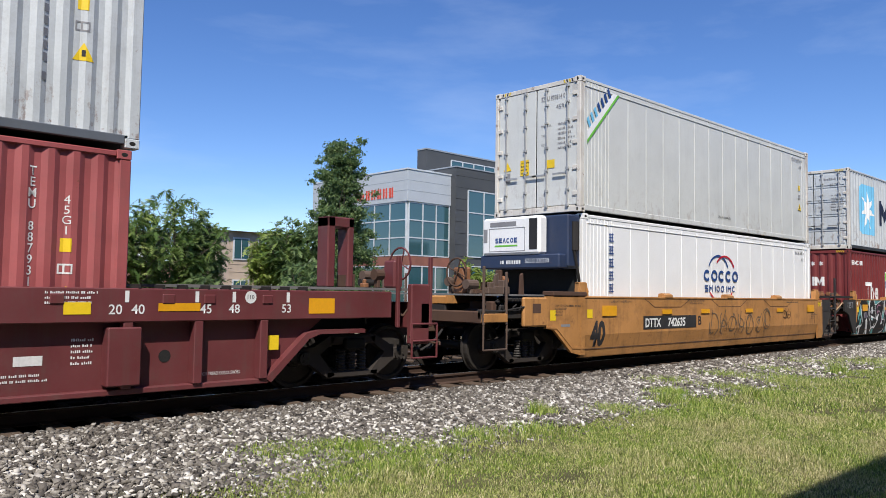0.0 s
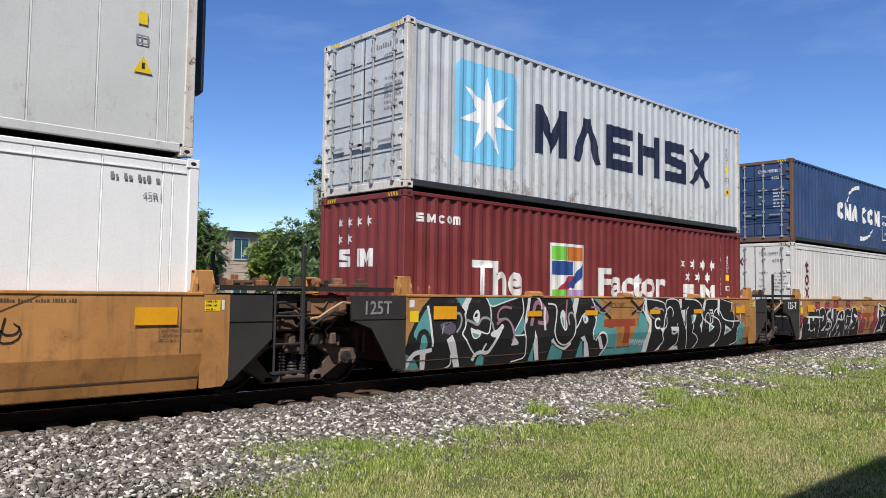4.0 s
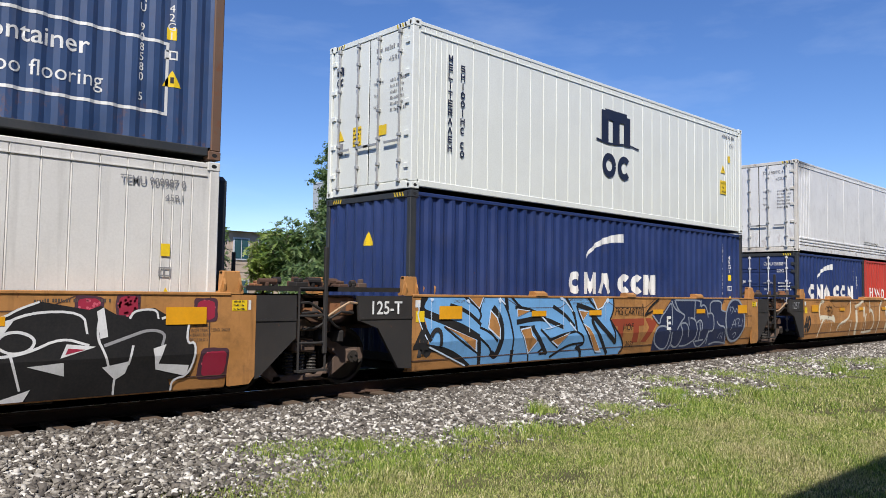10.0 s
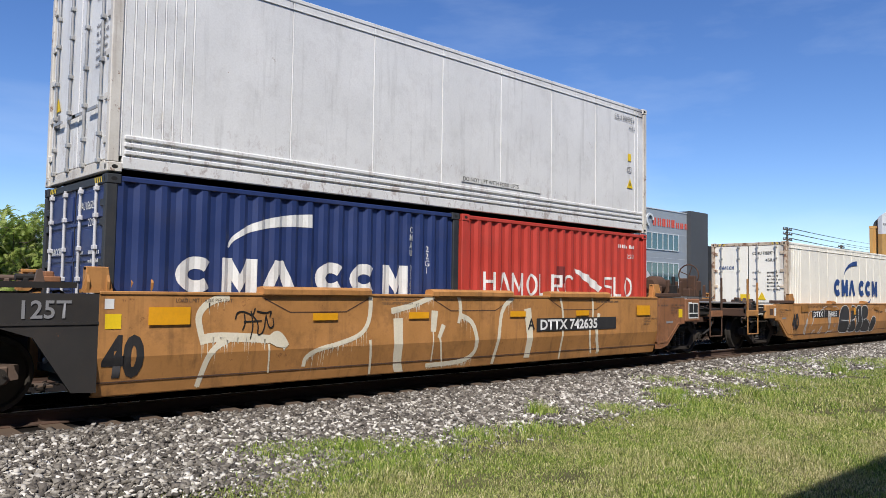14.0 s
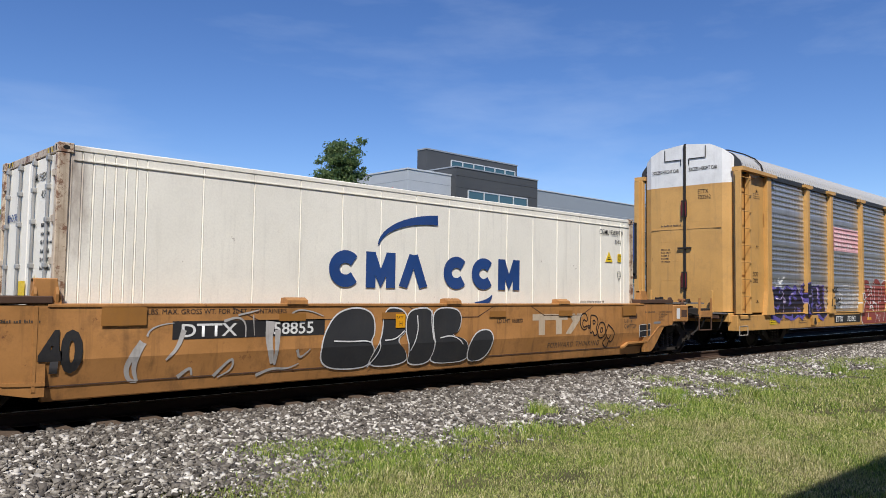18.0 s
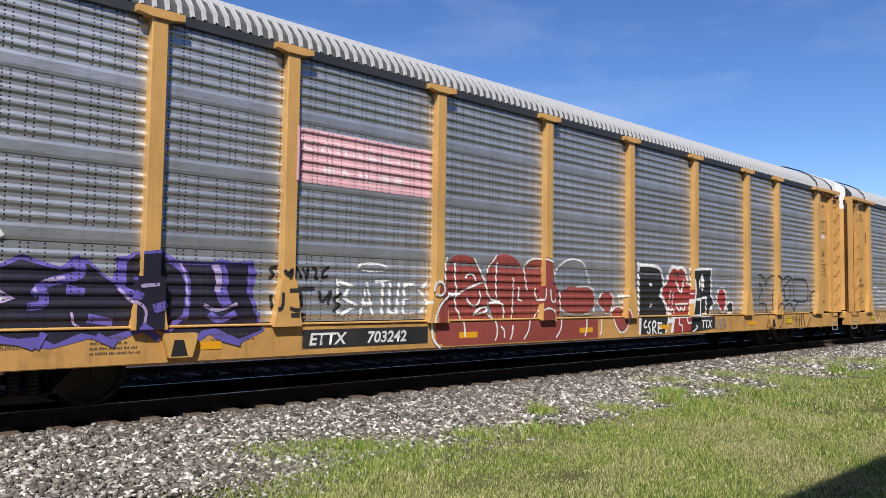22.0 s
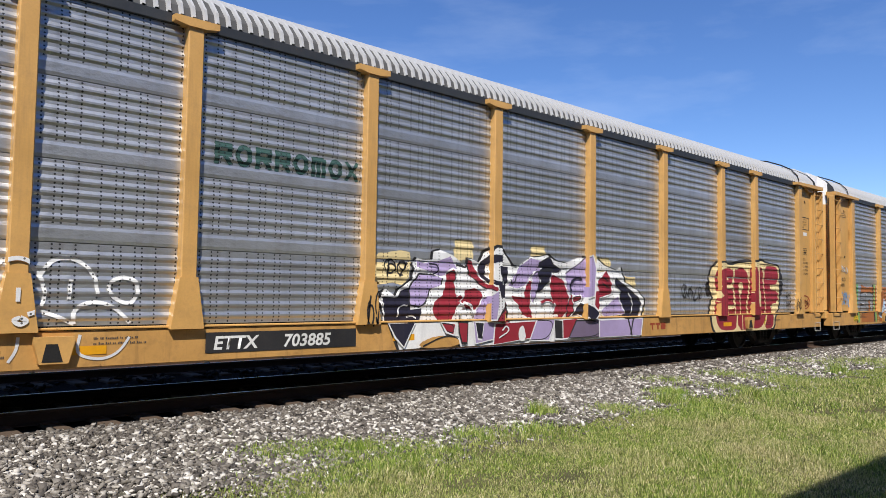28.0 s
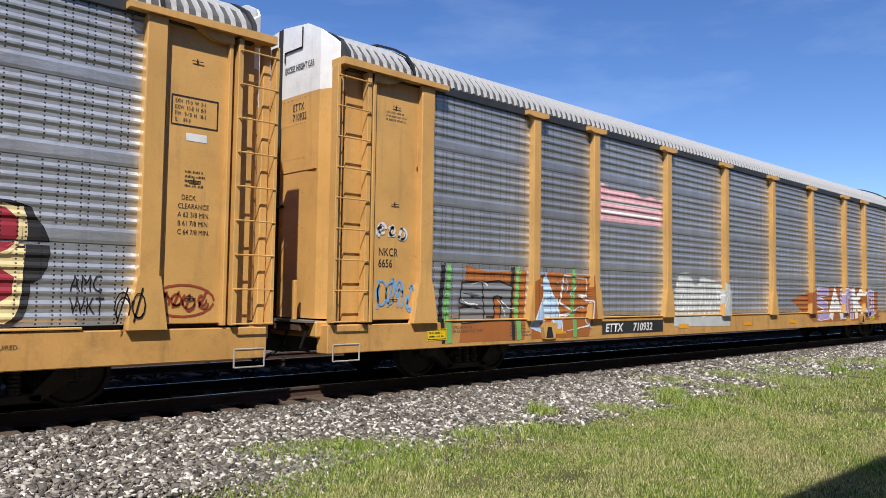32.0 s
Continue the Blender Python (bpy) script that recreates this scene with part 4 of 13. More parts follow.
        for s in (-1, 1):
            y0, y1 = sorted((s * 0.012, s * (W - 0.115)))
            bm = bm_new()
            if reefer:
                box(bm, 0.03, 0.08, y0, y1, 0.16, H - 0.115, 0.012)
            else:
                box(bm, 0.045, 0.08, y0, y1, 0.16, H - 0.115)
                step = (H - 0.275) / 5
                for k in range(5):
                    box(bm, 0.028, 0.046, y0 + 0.05, y1 - 0.05, 0.16 + k * step + 0.05, 0.16 + (k + 1) * step - 0.07, 0.012)
                    box(bm, 0.03, 0.046, y0, y1, 0.16 + k * step - 0.02, 0.16 + k * step + 0.02)
            d = part("door", bm, skin, c)
            for q in (0.27, 0.78):
                yy = s * q * (W - 0.1)
                bm = bm_new()
                rod(bm, (0.0, yy, 0.12), (0.0, yy, H - 0.1), 0.019, 8)
                for zz in (0.16, 0.5, 0.95, H * 0.5, H - 0.9, H - 0.5, H - 0.16):
                    box(bm, -0.024, 0.03, yy - 0.04, yy + 0.04, zz - 0.03, zz + 0.03, 0.008)
                part("lock_rod", bm, rod_mat or BARM, d)
                bm = bm_new()
                box(bm, -0.032, -0.012, yy - 0.03 * s, yy - 0.03 * s + 0.34 * -s, 0.83, 0.87) if s < 0 else box(bm, -0.032, -0.012, yy - 0.36, yy - 0.02, 0.83, 0.87)
                part("door_handle", bm, BARM, d)
            for zz in (0.4, 0.95, 1.5, 2.0, H - 0.35):
                boxes("hinge", trim, d, (0.004, 0.04, min(s * (W - 0.22), s * (W - 0.05)), max(s * (W - 0.22), s * (W - 0.05)), zz - 0.045, zz + 0.045), c=0.008)
        boxes("door_gasket", HOLE, c, (0.04, 0.06, -0.012, 0.012, 0.16, H - 0.115))
        front = Wall(lambda u, v, k: (0.027 - k, -u, v))
    else:
        boxes("end_wall", skin, c, (0.06, 0.1, -W + 0.11, W - 0.11, 0.15, H - 0.11))
    # black and yellow height stripes over the ends
    for k in range(4):
        u = -W + 0.2 + k * 0.07
        for s in (1, -1):
            mark("height_stripe", [[(s * u, H - 0.09), (s * (u + 0.035), H - 0.09), (s * (u + 0.06), H - 0.02), (s * (u + 0.025), H - 0.02)]], STRIPE_Y if (k % 2 or not reefer) else BLACK_P, c, Wall(lambda p, q, e: (0.019 - e, -p, q)))
    c["u0"] = 0
    return c, side, front


def small_marks(c, side, front, L, H, ink, seed, vertical=True, warn=True, code="45G1", door=True, number=""):
    rng = random.Random(seed)
    if vertical:
        if number:
            words(number, L - 1.1, H - 0.42, 0.105, ink, c, side, 0.9, vertical=True, name="number_mark", bold=0.01)
        else:
            glyphs("rrrr rrrrrr r", L - 1.15, H - 0.62, 0.10, 0.05, ink, c, side, gap=0.45, name="number_mark", vertical=True)
        words(code, L - 0.72, H - 0.72, 0.10, ink, c, side, vertical=True, name="size_code")
    else:
        if number:
            words(number, L - 1.32, H - 0.40, 0.105, ink, c, side, 0.85, name="number_mark", bold=0.01)
        else:
            fine_lines(L - 1.15, L - 0.35, H - 0.36, 1, 0.10, ink, c, side, rng, "number_mark")
        words(code, L - 0.75, H - 0.58, 0.09, ink, c, side, name="size_code")
    if warn:
        v = H * 0.34
        mark("warning_triangle", [[(L - 0.82, v), (L - 0.58, v), (L - 0.70, v + 0.22)]], SIGN_YEL, c, side)
        mark("warning_triangle_mark", [rect(L - 0.72, L - 0.68, v + 0.05, v + 0.13)], BLACK_P, c, side, 0.006)
        mark("caution_plate", [rect(L - 0.78, L - 0.66, v + 0.62, v + 0.78)], SIGN_YEL, c, side)
        mark("approval_mark", [rect(L - 0.80, L - 0.64, v + 0.36, v + 0.38), rect(L - 0.80, L - 0.64, v + 0.46, v + 0.48), rect(L - 0.80, L - 0.78, v + 0.38, v + 0.46), rect(L - 0.66, L - 0.64, v + 0.38, v + 0.46), rect(L - 0.74, L - 0.72, v + 0.38, v + 0.46)], ink, c, side)
    if door:
        if number:
            words(number, 0.14, H - 0.40, 0.10, ink, c, front, 0.72, name="number_mark", bold=0.01)
        else:
            fine_lines(0.20, 1.0, H - 0.40, 1, 0.10, ink, c, front, rng, "number_mark")
        words(code, 0.55, H - 0.62, 0.10, ink, c, front, name="size_code")
        for k, (a, b) in enumerate((("MAX.G.W.", "34000 KGS"), ("", "74960 LBS"), ("TARE", "4580 KGS"), ("", "10100 LBS"), ("NET", "29420 KGS"), ("", "64860 LBS"))):
            if a:
                words(a, 0.14, H - 0.98 - k * 0.105, 0.055, ink, c, front, 0.8, name="weight_lettering")
            fine_lines(0.60, 1.04, H - 0.98 - k * 0.105, 1, 0.06, ink, c, front, rng, "weight_lettering")


def door_plates(c, front, H, caution=True):
    mark("warning_triangle", [[(-0.95, 1.05), (-0.72, 1.05), (-0.835, 1.25)]], SIGN_YEL, c, front, 0.009)
    mark("grey_plate", [rect(-0.92, -0.75, 0.78, 1.0)], GREY_P, c, front, 0.009)
    if caution:
        mark("caution_plate", [rect(-0.45, -0.2, 0.9, 1.25)], SIGN_YEL, c, front, 0.009)
        fine_lines(-0.43, -0.22, 1.17, 4, 0.045, BLACK_P, c, front, random.Random(2), "caution_lettering", 0.011)
        mark("yellow_plate", [rect(0.3, 0.52, 1.0, 1.18)], SIGN_YEL, c, front, 0.009)


# ---- well cars ----
def well_depth(v, y=1.42):
    return y if v > 0.64 else y - 0.10 * (0.64 - v) / 0.40


def wheel_handle(parent, x, y, z, r, material):
    bm = bm_new()
    n = 18
    for i in range(n):
        a, b = 2 * math.pi * i / n, 2 * math.pi * (i + 1) / n
        rod(bm, (x, y + r * math.cos(a), z + r * math.sin(a)), (x, y + r * math.cos(b), z + r * math.sin(b)), 0.018, 5)
    for k in range(4):
        a = math.pi / 2 * k + 0.4
        rod(bm, (x + 0.03, y, z), (x, y + r * math.cos(a), z + r * math.sin(a)), 0.012, 5)
    part("brake_wheel", bm, material, parent)


def coupler(car, x, s):
    bm = bm_new()
    box(bm, min(x, x - s * 0.9), max(x, x - s * 0.9), -0.09, 0.09, 0.72, 0.92, 0.02)
    prism(bm, [(x - s * 0.12, -0.17), (x + s * 0.16, -0.19), (x + s * 0.18, -0.05), (x + s * 0.05, 0.02), (x + s * 0.17, 0.10), (x + s * 0.10, 0.18), (x - s * 0.12, 0.15)], "z", 0.68, 0.97)
    part("coupler", bm, BROWN_STEEL, car)
    bm = bm_new()
    pts = [(x - s * 0.5, -0.45, 0.78), (x - s * 0.25, -0.47, 0.55), (x, -0.42, 0.42), (x + s * 0.2, -0.36, 0.50)]
    for a, b in zip(pts, pts[1:]):
        rod(bm, a, b, 0.025, 7)
    part("air_hose", bm, STEEL, car)


STEP_GREY = paint("worn_pale_step_iron", (0.36, 0.33, 0.29), 0.6, 0.7, 0.4, 0.4)


def step_irons(car, x0, x1, y, z0, z1, material, rungs=3, r=0.018):
    bm = bm_new()
    for x in (x0, x1):
        rod(bm, (x, y, z0), (x, y, z1), r, 6)
    for k in range(rungs):
        z = z0 + (z1 - z0) * k / max(1, rungs - 1)
        rod(bm, (x0, y, z), (x1, y, z), r, 6)
    part("sill_step", bm, material, car)


def end_clutter(car, x0, x1, z, seed, n=9, tall=0.35):
    """Valves, brackets, levers and bent pipes of the brake gear on a car's end."""
    rng = random.Random(seed)
    for k in range(n):
        x, y = rng.uniform(x0, x1), rng.uniform(-1.2, -0.2)
        h = rng.uniform(0.08, tall)
        w, d = rng.uniform(0.04, 0.12), rng.uniform(0.05, 0.14)
        m = rng.choice((BROWN_STEEL, BROWN_STEEL, RUST_SKIN, STEEL, FRAME_BROWN))
        bm = bm_new()
        if k % 3 == 0:
            rod(bm, (x - w, y, z + h * 0.6), (x + w * 1.4, y, z + h * 0.6), min(0.09, h * 0.4), 12)
            box(bm, x - 0.03, x + 0.03, y - 0.05, y + 0.05, z, z + h * 0.5, 0.008)
            part("brake_valve", bm, m, car)
        elif k % 3 == 1:
            box(bm, x - w, x + w, y - d, y + d, z, z + h * 0.55, 0.012)
            box(bm, x - w * 0.5, x + w * 0.4, y - d * 0.7, y + d * 0.5, z + h * 0.5, z + h, 0.012)
            part("bracket", bm, m, car)
        else:
            prism(bm, [(x - w, z), (x + w, z), (x + w * 0.3, z + h), (x - w * 0.5, z + h * 0.9)], "y", y - 0.03, y + 0.03)
            part("lever", bm, m, car)
    for k in range(max(3, n // 2)):
        p = Vector((rng.uniform(x0, x1), -1.3, z - rng.uniform(0.1, 0.3)))
        bm = bm_new()
        for i in range(5):
            q = p + Vector((rng.uniform(-0.14, 0.14), rng.uniform(-0.04, 0.06), rng.uniform(-0.14, 0.06)))
            rod(bm, p, q, 0.016, 6)
            p = q
        part("pipe", bm, rng.choice((STEEL, BROWN_STEEL, FRAME_BROWN)), car)


def conventional_end(car, base, s, skin, top, truck, reach, posts):
    """The coupler end of a well car: s is -1 or +1, base the well's edge, reach the end beam."""
    rng = random.Random(int(base * 7) + 5)
    rusty = posts is BROWN_STEEL
    skin = RUST_SKIN if rusty else skin
    low = posts is WELL and s > 0

    def span(a, b):
        return sorted((base + s * a, base + s * b))
    for side in (-1, 1):
        y0, y1 = sorted((side * 1.42, side * 1.36))
        bm = bm_new()
        foot = [(0.85, 0.73), (0.42, 0.28), (0.30, 0.20)] if low else [(1.0, 0.76), (0.45, 0.30), (0.15, 0.24)]
        prism(bm, [(base, top), (base + s * 1.25, top), (base + s * 1.25, 0.80)] + [(base + s * a, b) for a, b in foot] + [(base, 0.20 if low else 0.24)], "y", y0, y1)
        part("end_side_sheet", bm, skin, car)
        bm = bm_new()
        bar = [(-0.84, 0.33), (-0.64, 0.42), (0.14, 0.43), (0.66, 0.77), (1.22, 0.80)] if low else [(0.0, 0.38), (0.43, 0.40), (0.94, 0.81), (1.22, 0.82)]
        prism(bm, [(base + s * a, b + 0.02) for a, b in bar] + [(base + s * a, b - 0.02) for a, b in bar[::-1]], "y", y0 - 0.012, y1 + 0.012)
        part("edge_bar", bm, skin, car)
        boxes("joint_bar", skin, car, (*span(0.1, 0.14), y0 - 0.008, y1 + 0.008, 0.3, top - 0.02))
        boxes("label_panel", skin, car, (*span(1.25, 1.95), *sorted((side * 1.45, side * 1.36)), 0.84, top - 0.02), c=0.03)
        boxes("outrigger", STEEL, car, (*span(1.95, reach), *sorted((side * 1.38, side * 1.3)), 1.0, 1.16), c=0.012)
        if side < 0:
            w = Wall(lambda u, v, k: (u, -1.45 - k, v))
            c0 = base + s * 1.6
            if posts is not STEEL:
                if s > 0:
                    mark("paper_card", [rect(c0 - 0.22, c0 - 0.06, 0.92, top - 0.1)], WHITE_P, car, w, 0.003)
                    mark("dark_plate", [rect(c0 + 0.0, c0 + 0.26, 0.96, top - 0.14)], BROWN_STEEL, car, w, 0.003)
                else:
                    mark("dark_plate", [rect(c0 - 0.1, c0 + 0.14, top - 0.32, top - 0.14)], BROWN_STEEL, car, w, 0.003)
                    if posts is WELL:
                        mark("paper_card", [rect(c0 + 0.2, c0 + 0.32, top - 0.34, top - 0.12)], WHITE_P, car, w, 0.003)
            words("2 INCH TREAD COND. SHOES\nNO 24 BRAKE BEAM\nSPRG 2 02 D5\nSPRG 4 IC D5", base + s * (0.62 if s > 0 else 1.0), top - 0.2, 0.042, INK, car, DARKSIDE, 0.72, name="wheel_stencil")
            for a, r in ((0.3, 1),):
                fine_lines(base + s * a - 0.25, base + s * a + 0.3, top - 0.2, r, 0.045, INK, car, DARKSIDE, rng)
            mark("yellow_card", [rect(base + s * 1.05 - 0.09, base + s * 1.05 + 0.09, 0.95, 1.15)], SIGN_YEL, car, DARKSIDE) if posts is not WELL else None
            if low:
                mark("service_chart", [[(base - 0.19, 0.53), (base + 0.26, 0.55), (base + 0.26, 0.83), (base - 0.19, 0.81)]], WHITE_P, car, DARKSIDE, 0.003)
                mark("service_chart_field", [[(base - 0.18, 0.675), (base + 0.25, 0.695), (base + 0.25, 0.82), (base - 0.18, 0.80)]], BLACK_P, car, DARKSIDE, 0.006)
                mark("service_chart_field", [[(base - 0.18, 0.54), (base + 0.25, 0.56), (base + 0.25, 0.68), (base - 0.18, 0.66)]], BLACK_P, car, DARKSIDE, 0.006)
                mark("rust_plate", [rect(base - 0.6, base - 0.28, 0.95, 1.06)], BROWN_STEEL, car, DARKSIDE, 0.003)
            mark("grey_clip", [rect(base + s * 0.6 - 0.2, base + s * 0.6 + 0.1, 0.82, 0.87)], GREY_P, car, DARKSIDE)
    boxes("end_deck", GRATE, car, (*span(0.1, reach), -1.2, 1.2, top + 0.0, top + 0.03))
    for y0 in (-1.44, 1.15):
        boxes("deck_tray", BROWN_STEEL, car, (*span(-0.16 if low else -0.05, 1.26 if low else 1.05), y0, y0 + 0.29, top + 0.012, top + 0.10), c=0.012)
    boxes("centre_sill", STEEL, car, (*span(0, reach - 0.1), -0.36, 0.36, 0.82, 1.25), c=0.02)
    boxes("end_beam", BROWN_STEEL, car, (*span(reach - 0.18, reach), -1.38, 1.38, 0.92, 1.14), c=0.02)
    for y0 in (-1.44, 1.36):
        boxes("step_board", skin, car, (*span(reach - 0.66, reach - 0.02), y0, y0 + 0.08, 0.94, 1.10), c=0.012)
    for y in (-1.41, 1.41):
        step_irons(car, base + s * (reach - 0.66), base + s * (reach - 0.04), y, 0.62 if low else 0.45, 0.95, posts if not low else BROWN_STEEL, 2)
        for dx in (0.04, 0.64):
            xx = base + s * (reach - dx)
            boxes("grab_post", posts, car, (xx - 0.023, xx + 0.023, y - 0.023, y + 0.023, 0.9, 1.42 if low else 1.86 if dx > 0.1 else 1.95), c=0.008)
    bm = bm_new()
    for k in range(11):
        x = base + s * (1.3 + k * 0.08)
        rod(bm, (x, -1.3, top - 0.07), (x, -0.6, top - 0.07), 0.035, 6)
    part("spring_rack", bm, STEEL, car)
    for k in range(6):
        x = base + s * (2.05 + 0.14 * k)
        z = rng.uniform(0.95, 1.25)
        boxes("brake_rigging", rng.choice((STEEL, BROWN_STEEL)), car, (x - 0.05, x + 0.07, -1.3 + rng.uniform(0, 0.3), -0.7, z - 0.12, z + 0.1), c=0.02)
    bm = bm_new()
    rod(bm, (base + s * 1.1, -0.2, 0.62), (base + s * 1.9, -0.2, 0.62), 0.13, 10)
    part("brake_cylinder", bm, STEEL, car)
    bm = bm_new()
    pts = [(base + s * 1.3, -1.42, top - 0.12), (base + s * 1.9, -1.43, top - 0.2), (base + s * 2.5, -1.4, top - 0.28), (base + s * reach, -1.2, 1.1)]
    for a, b in zip(pts, pts[1:]):
        rod(bm, a, b, 0.02, 6)
    part("brake_pipe", bm, STEEL, car)
    xa, xb = span(1.35, reach - 0.1)
    end_clutter(car, xa, xb, top + 0.03, int(abs(base) * 10) + s, 12 if rusty or posts is FRAME_BROWN else 6, 0.5 if rusty or posts is FRAME_BROWN else 0.14)
    add_truck(car, truck)
    coupler(car, base + s * (reach + 0.55), s)


def articulated_end(car, base, s, carry):
    """The end that rests on a shared truck; the dark side sheet, deck, posts and sill."""
    rng = random.Random(int(abs(base) * 31) + int(car.location.x))
    for side in (-1, 1):
        y0, y1 = sorted((side * 1.415, side * 1.36))
        far = 1.03 if s > 0 else 1.22
        if s > 0:
            bm = bm_new()
            prism(bm, [(base, 1.40), (base + 0.38, 1.40), (base + 0.38, 0.30), (base + 0.3, 0.2), (base, 0.19)], "y", *sorted((side * 1.419, side * 1.36)))
            part("end_skin_sheet", bm, WELL, car)
            boxes("joint_bar", BROWN_STEEL, car, (base - 0.3, base - 0.285, *sorted((side * 1.424, side * 1.40)), 0.66, 1.38))
            outline = [(base + 0.38, 1.40), (base + far, 1.40), (base + far, 0.80), (base + 0.44, 0.27), (base + 0.38, 0.26)]
        else:
            outline = [(base, 1.40), (base - 1.10, 1.40), (base - 1.06, 1.02), (base - 0.70, 0.90), (base - 0.28, 0.26), (base, 0.24)]
        bm = bm_new()
        prism(bm, outline, "y", y0, y1)
        part("end_side_sheet", bm, WELL_DARK, car)
        rib = (base + 0.38, base + far) if s > 0 else (base - 1.06, base)
        boxes("sheet_rib", WELL_DARK, car, (*rib, min(y0, y1) - 0.012, max(y0, y1) + 0.012, 1.04, 1.07))
        if s < 0:
            boxes("bolster_box", RUST_SKIN, car, (base - 2.02, base - 1.08, *sorted((side * 1.30, side * 1.12)), 1.10, 1.39), c=0.03)
            boxes("box_flange", BROWN_STEEL, car, (base - 2.04, base - 1.06, *sorted((side * 1.33, side * 1.10)), 1.385, 1.405))
            bm = bm_new()
            prism(bm, [(base - 2.02, 1.12), (base - 1.2, 1.12), (base - 1.3, 1.0), (base - 1.8, 0.98)], "y", *sorted((side * 1.28, side * 1.2)))
            part("box_foot", bm, BROWN_STEEL, car)
            for x in (base - 1.8, base - 1.3):
                boxes("bolt_plate", FRAME_BROWN, car, (x - 0.05, x + 0.05, *sorted((side * 1.315, side * 1.29)), 1.16, 1.32), c=0.01)
        else:
            step_irons(car, base + 1.08, base + 1.54, side * 1.40, 0.32, 1.50, WELL_DARK, 4)
            boxes("step_tread", WELL_DARK, car, (base + 1.06, base + 1.56, *sorted((side * 1.43, side * 1.33)), 0.30, 0.33))
            boxes("grab_post", WELL_DARK, car, (base + 1.50, base + 1.56, side * 1.40 - 0.028, side * 1.40 + 0.028, 0.55, 2.12), c=0.01)
            boxes("end_bracket", BROWN_STEEL, car, (base + 1.03, base + 1.6, *sorted((side * 1.30, side * 1.22)), 1.2, 1.40), c=0.02)
            boxes("bearing_arm", FRAME_BROWN, car, (base + 1.0, base + 1.75, *sorted((side * 1.2, side * 1.0)), 0.88, 1.08), c=0.03)
    boxes("end_deck", GRATE, car, (*sorted((base + s * 0.25, base + s * 1.75)), -1.38, 1.38, 1.50, 1.525))
    boxes("deck_edge", STEEL, car, (*sorted((base + s * 0.25, base + s * 1.75)), -1.40, -1.37, 1.46, 1.53))
    bm = bm_new()
    box(bm, *sorted((base, base + s * 1.7)), -0.42, 0.42, 0.85, 1.2, 0.03)
    box(bm, *sorted((base + s * 0.2, base + s * 0.5)), -1.3, 1.3, 0.9, 1.25, 0.03)
    part("end_sill", bm, FRAME_BROWN, car)
    for k in range(2):
        bm = bm_new()
        x0, z0 = base + s * (1.0 + 0.15 * k), 1.28 - 0.14 * k
        pts = [(x0, -1.36, z0), (x0 + s * 0.25, -1.39, z0 + 0.02), (x0 + s * 0.45, -1.39, z0 - 0.08), (x0 + s * 0.62, -1.34, z0 - 0.2), (x0 + s * 0.8, -1.22, z0 - 0.24)]
        for a, b in zip(pts, pts[1:]):
            rod(bm, a, b, 0.02, 6)
        part("air_hose", bm, HOSE if s < 0 and k == 0 else STEEL, car)
    end_clutter(car, *sorted((base + s * 0.4, base + s * 1.7)), 1.525, int(abs(base) * 10) + int(car.location.x), 8, 0.16)
    for k in range(4):
        x, z = base + s * (1.15 + 0.16 * k), rng.uniform(0.7, 1.0)
        boxes("brake_rigging", rng.choice((FRAME_BROWN, BROWN_STEEL, STEEL)), car, (x - 0.05, x + 0.06, -1.3 + rng.uniform(0, 0.2), -0.9, z - 0.08, z + 0.1), c=0.02)
    if s < 0:
        mark("white_card", [rect(base + 0.06, base + 0.17, 1.22, 1.34)], WHITE_P, car, SIDE)
    else:
        mark("yellow_card", [rect(base + 0.02, base + 0.24, 1.19, 1.33)], SIGN_YEL, car, SIDE)
        fine_lines(base + 0.04, base + 0.22, 1.30, 3, 0.03, BLACK_P, car, SIDE, rng, lift=0.007)
        mark("white_card", [rect(base + 0.26, base + 0.30, 1.20, 1.33)], WHITE_P, car, SIDE)
        mark("red_smear", [blob(base + 0.17, 0.50, 0.16, 0.09, rng)], RED_SMEAR, car, SIDE)
    if carry:
        add_truck(car, base + s * 1.87, True)


def guide_lugs(car, x, s, skin, top):
    """A pair of wedge-shaped corner guides beside a container's end."""
    for side in (-1, 1):
        y0, y1 = sorted((side * 1.41, side * 1.26))
        for dx, w, inner in ((0.12, 0.26, 0), (-0.5, 0.28, 1)):
            a, b = x - s * dx - w / 2, x - s * dx + w / 2
            bm = bm_new()
            q = 0.25 * inner
            yy0, yy1 = (y0 + q, y1 + q) if side < 0 else (y0 - q, y1 - q)
            for e in (a, b - 0.03):
                prism(bm, [(yy0, top), (yy1, top), (yy1 - 0.02, top + 0.28), (yy0 + 0.05, top + 0.30), (yy0 - 0.02, top + 0.12)], "x", e, e + 0.03)
            oy = yy0 if side < 0 else yy1
            prism(bm, [(a - 0.05, top), (b + 0.05, top), (b - 0.02, top + 0.29), (a + 0.02, top + 0.29)], "y", *sorted((oy + 0.012 * -side, oy + 0.04 * -side)))
            box(bm, a, b, yy0 + 0.03 if side < 0 else yy0 + 0.02, yy1 - 0.02, top + 0.25, top + 0.30, 0.01)
            box(bm, a - 0.03, b + 0.03, yy0, yy1, top - 0.01, top + 0.03)
            part("corner_guide", bm, skin, car)


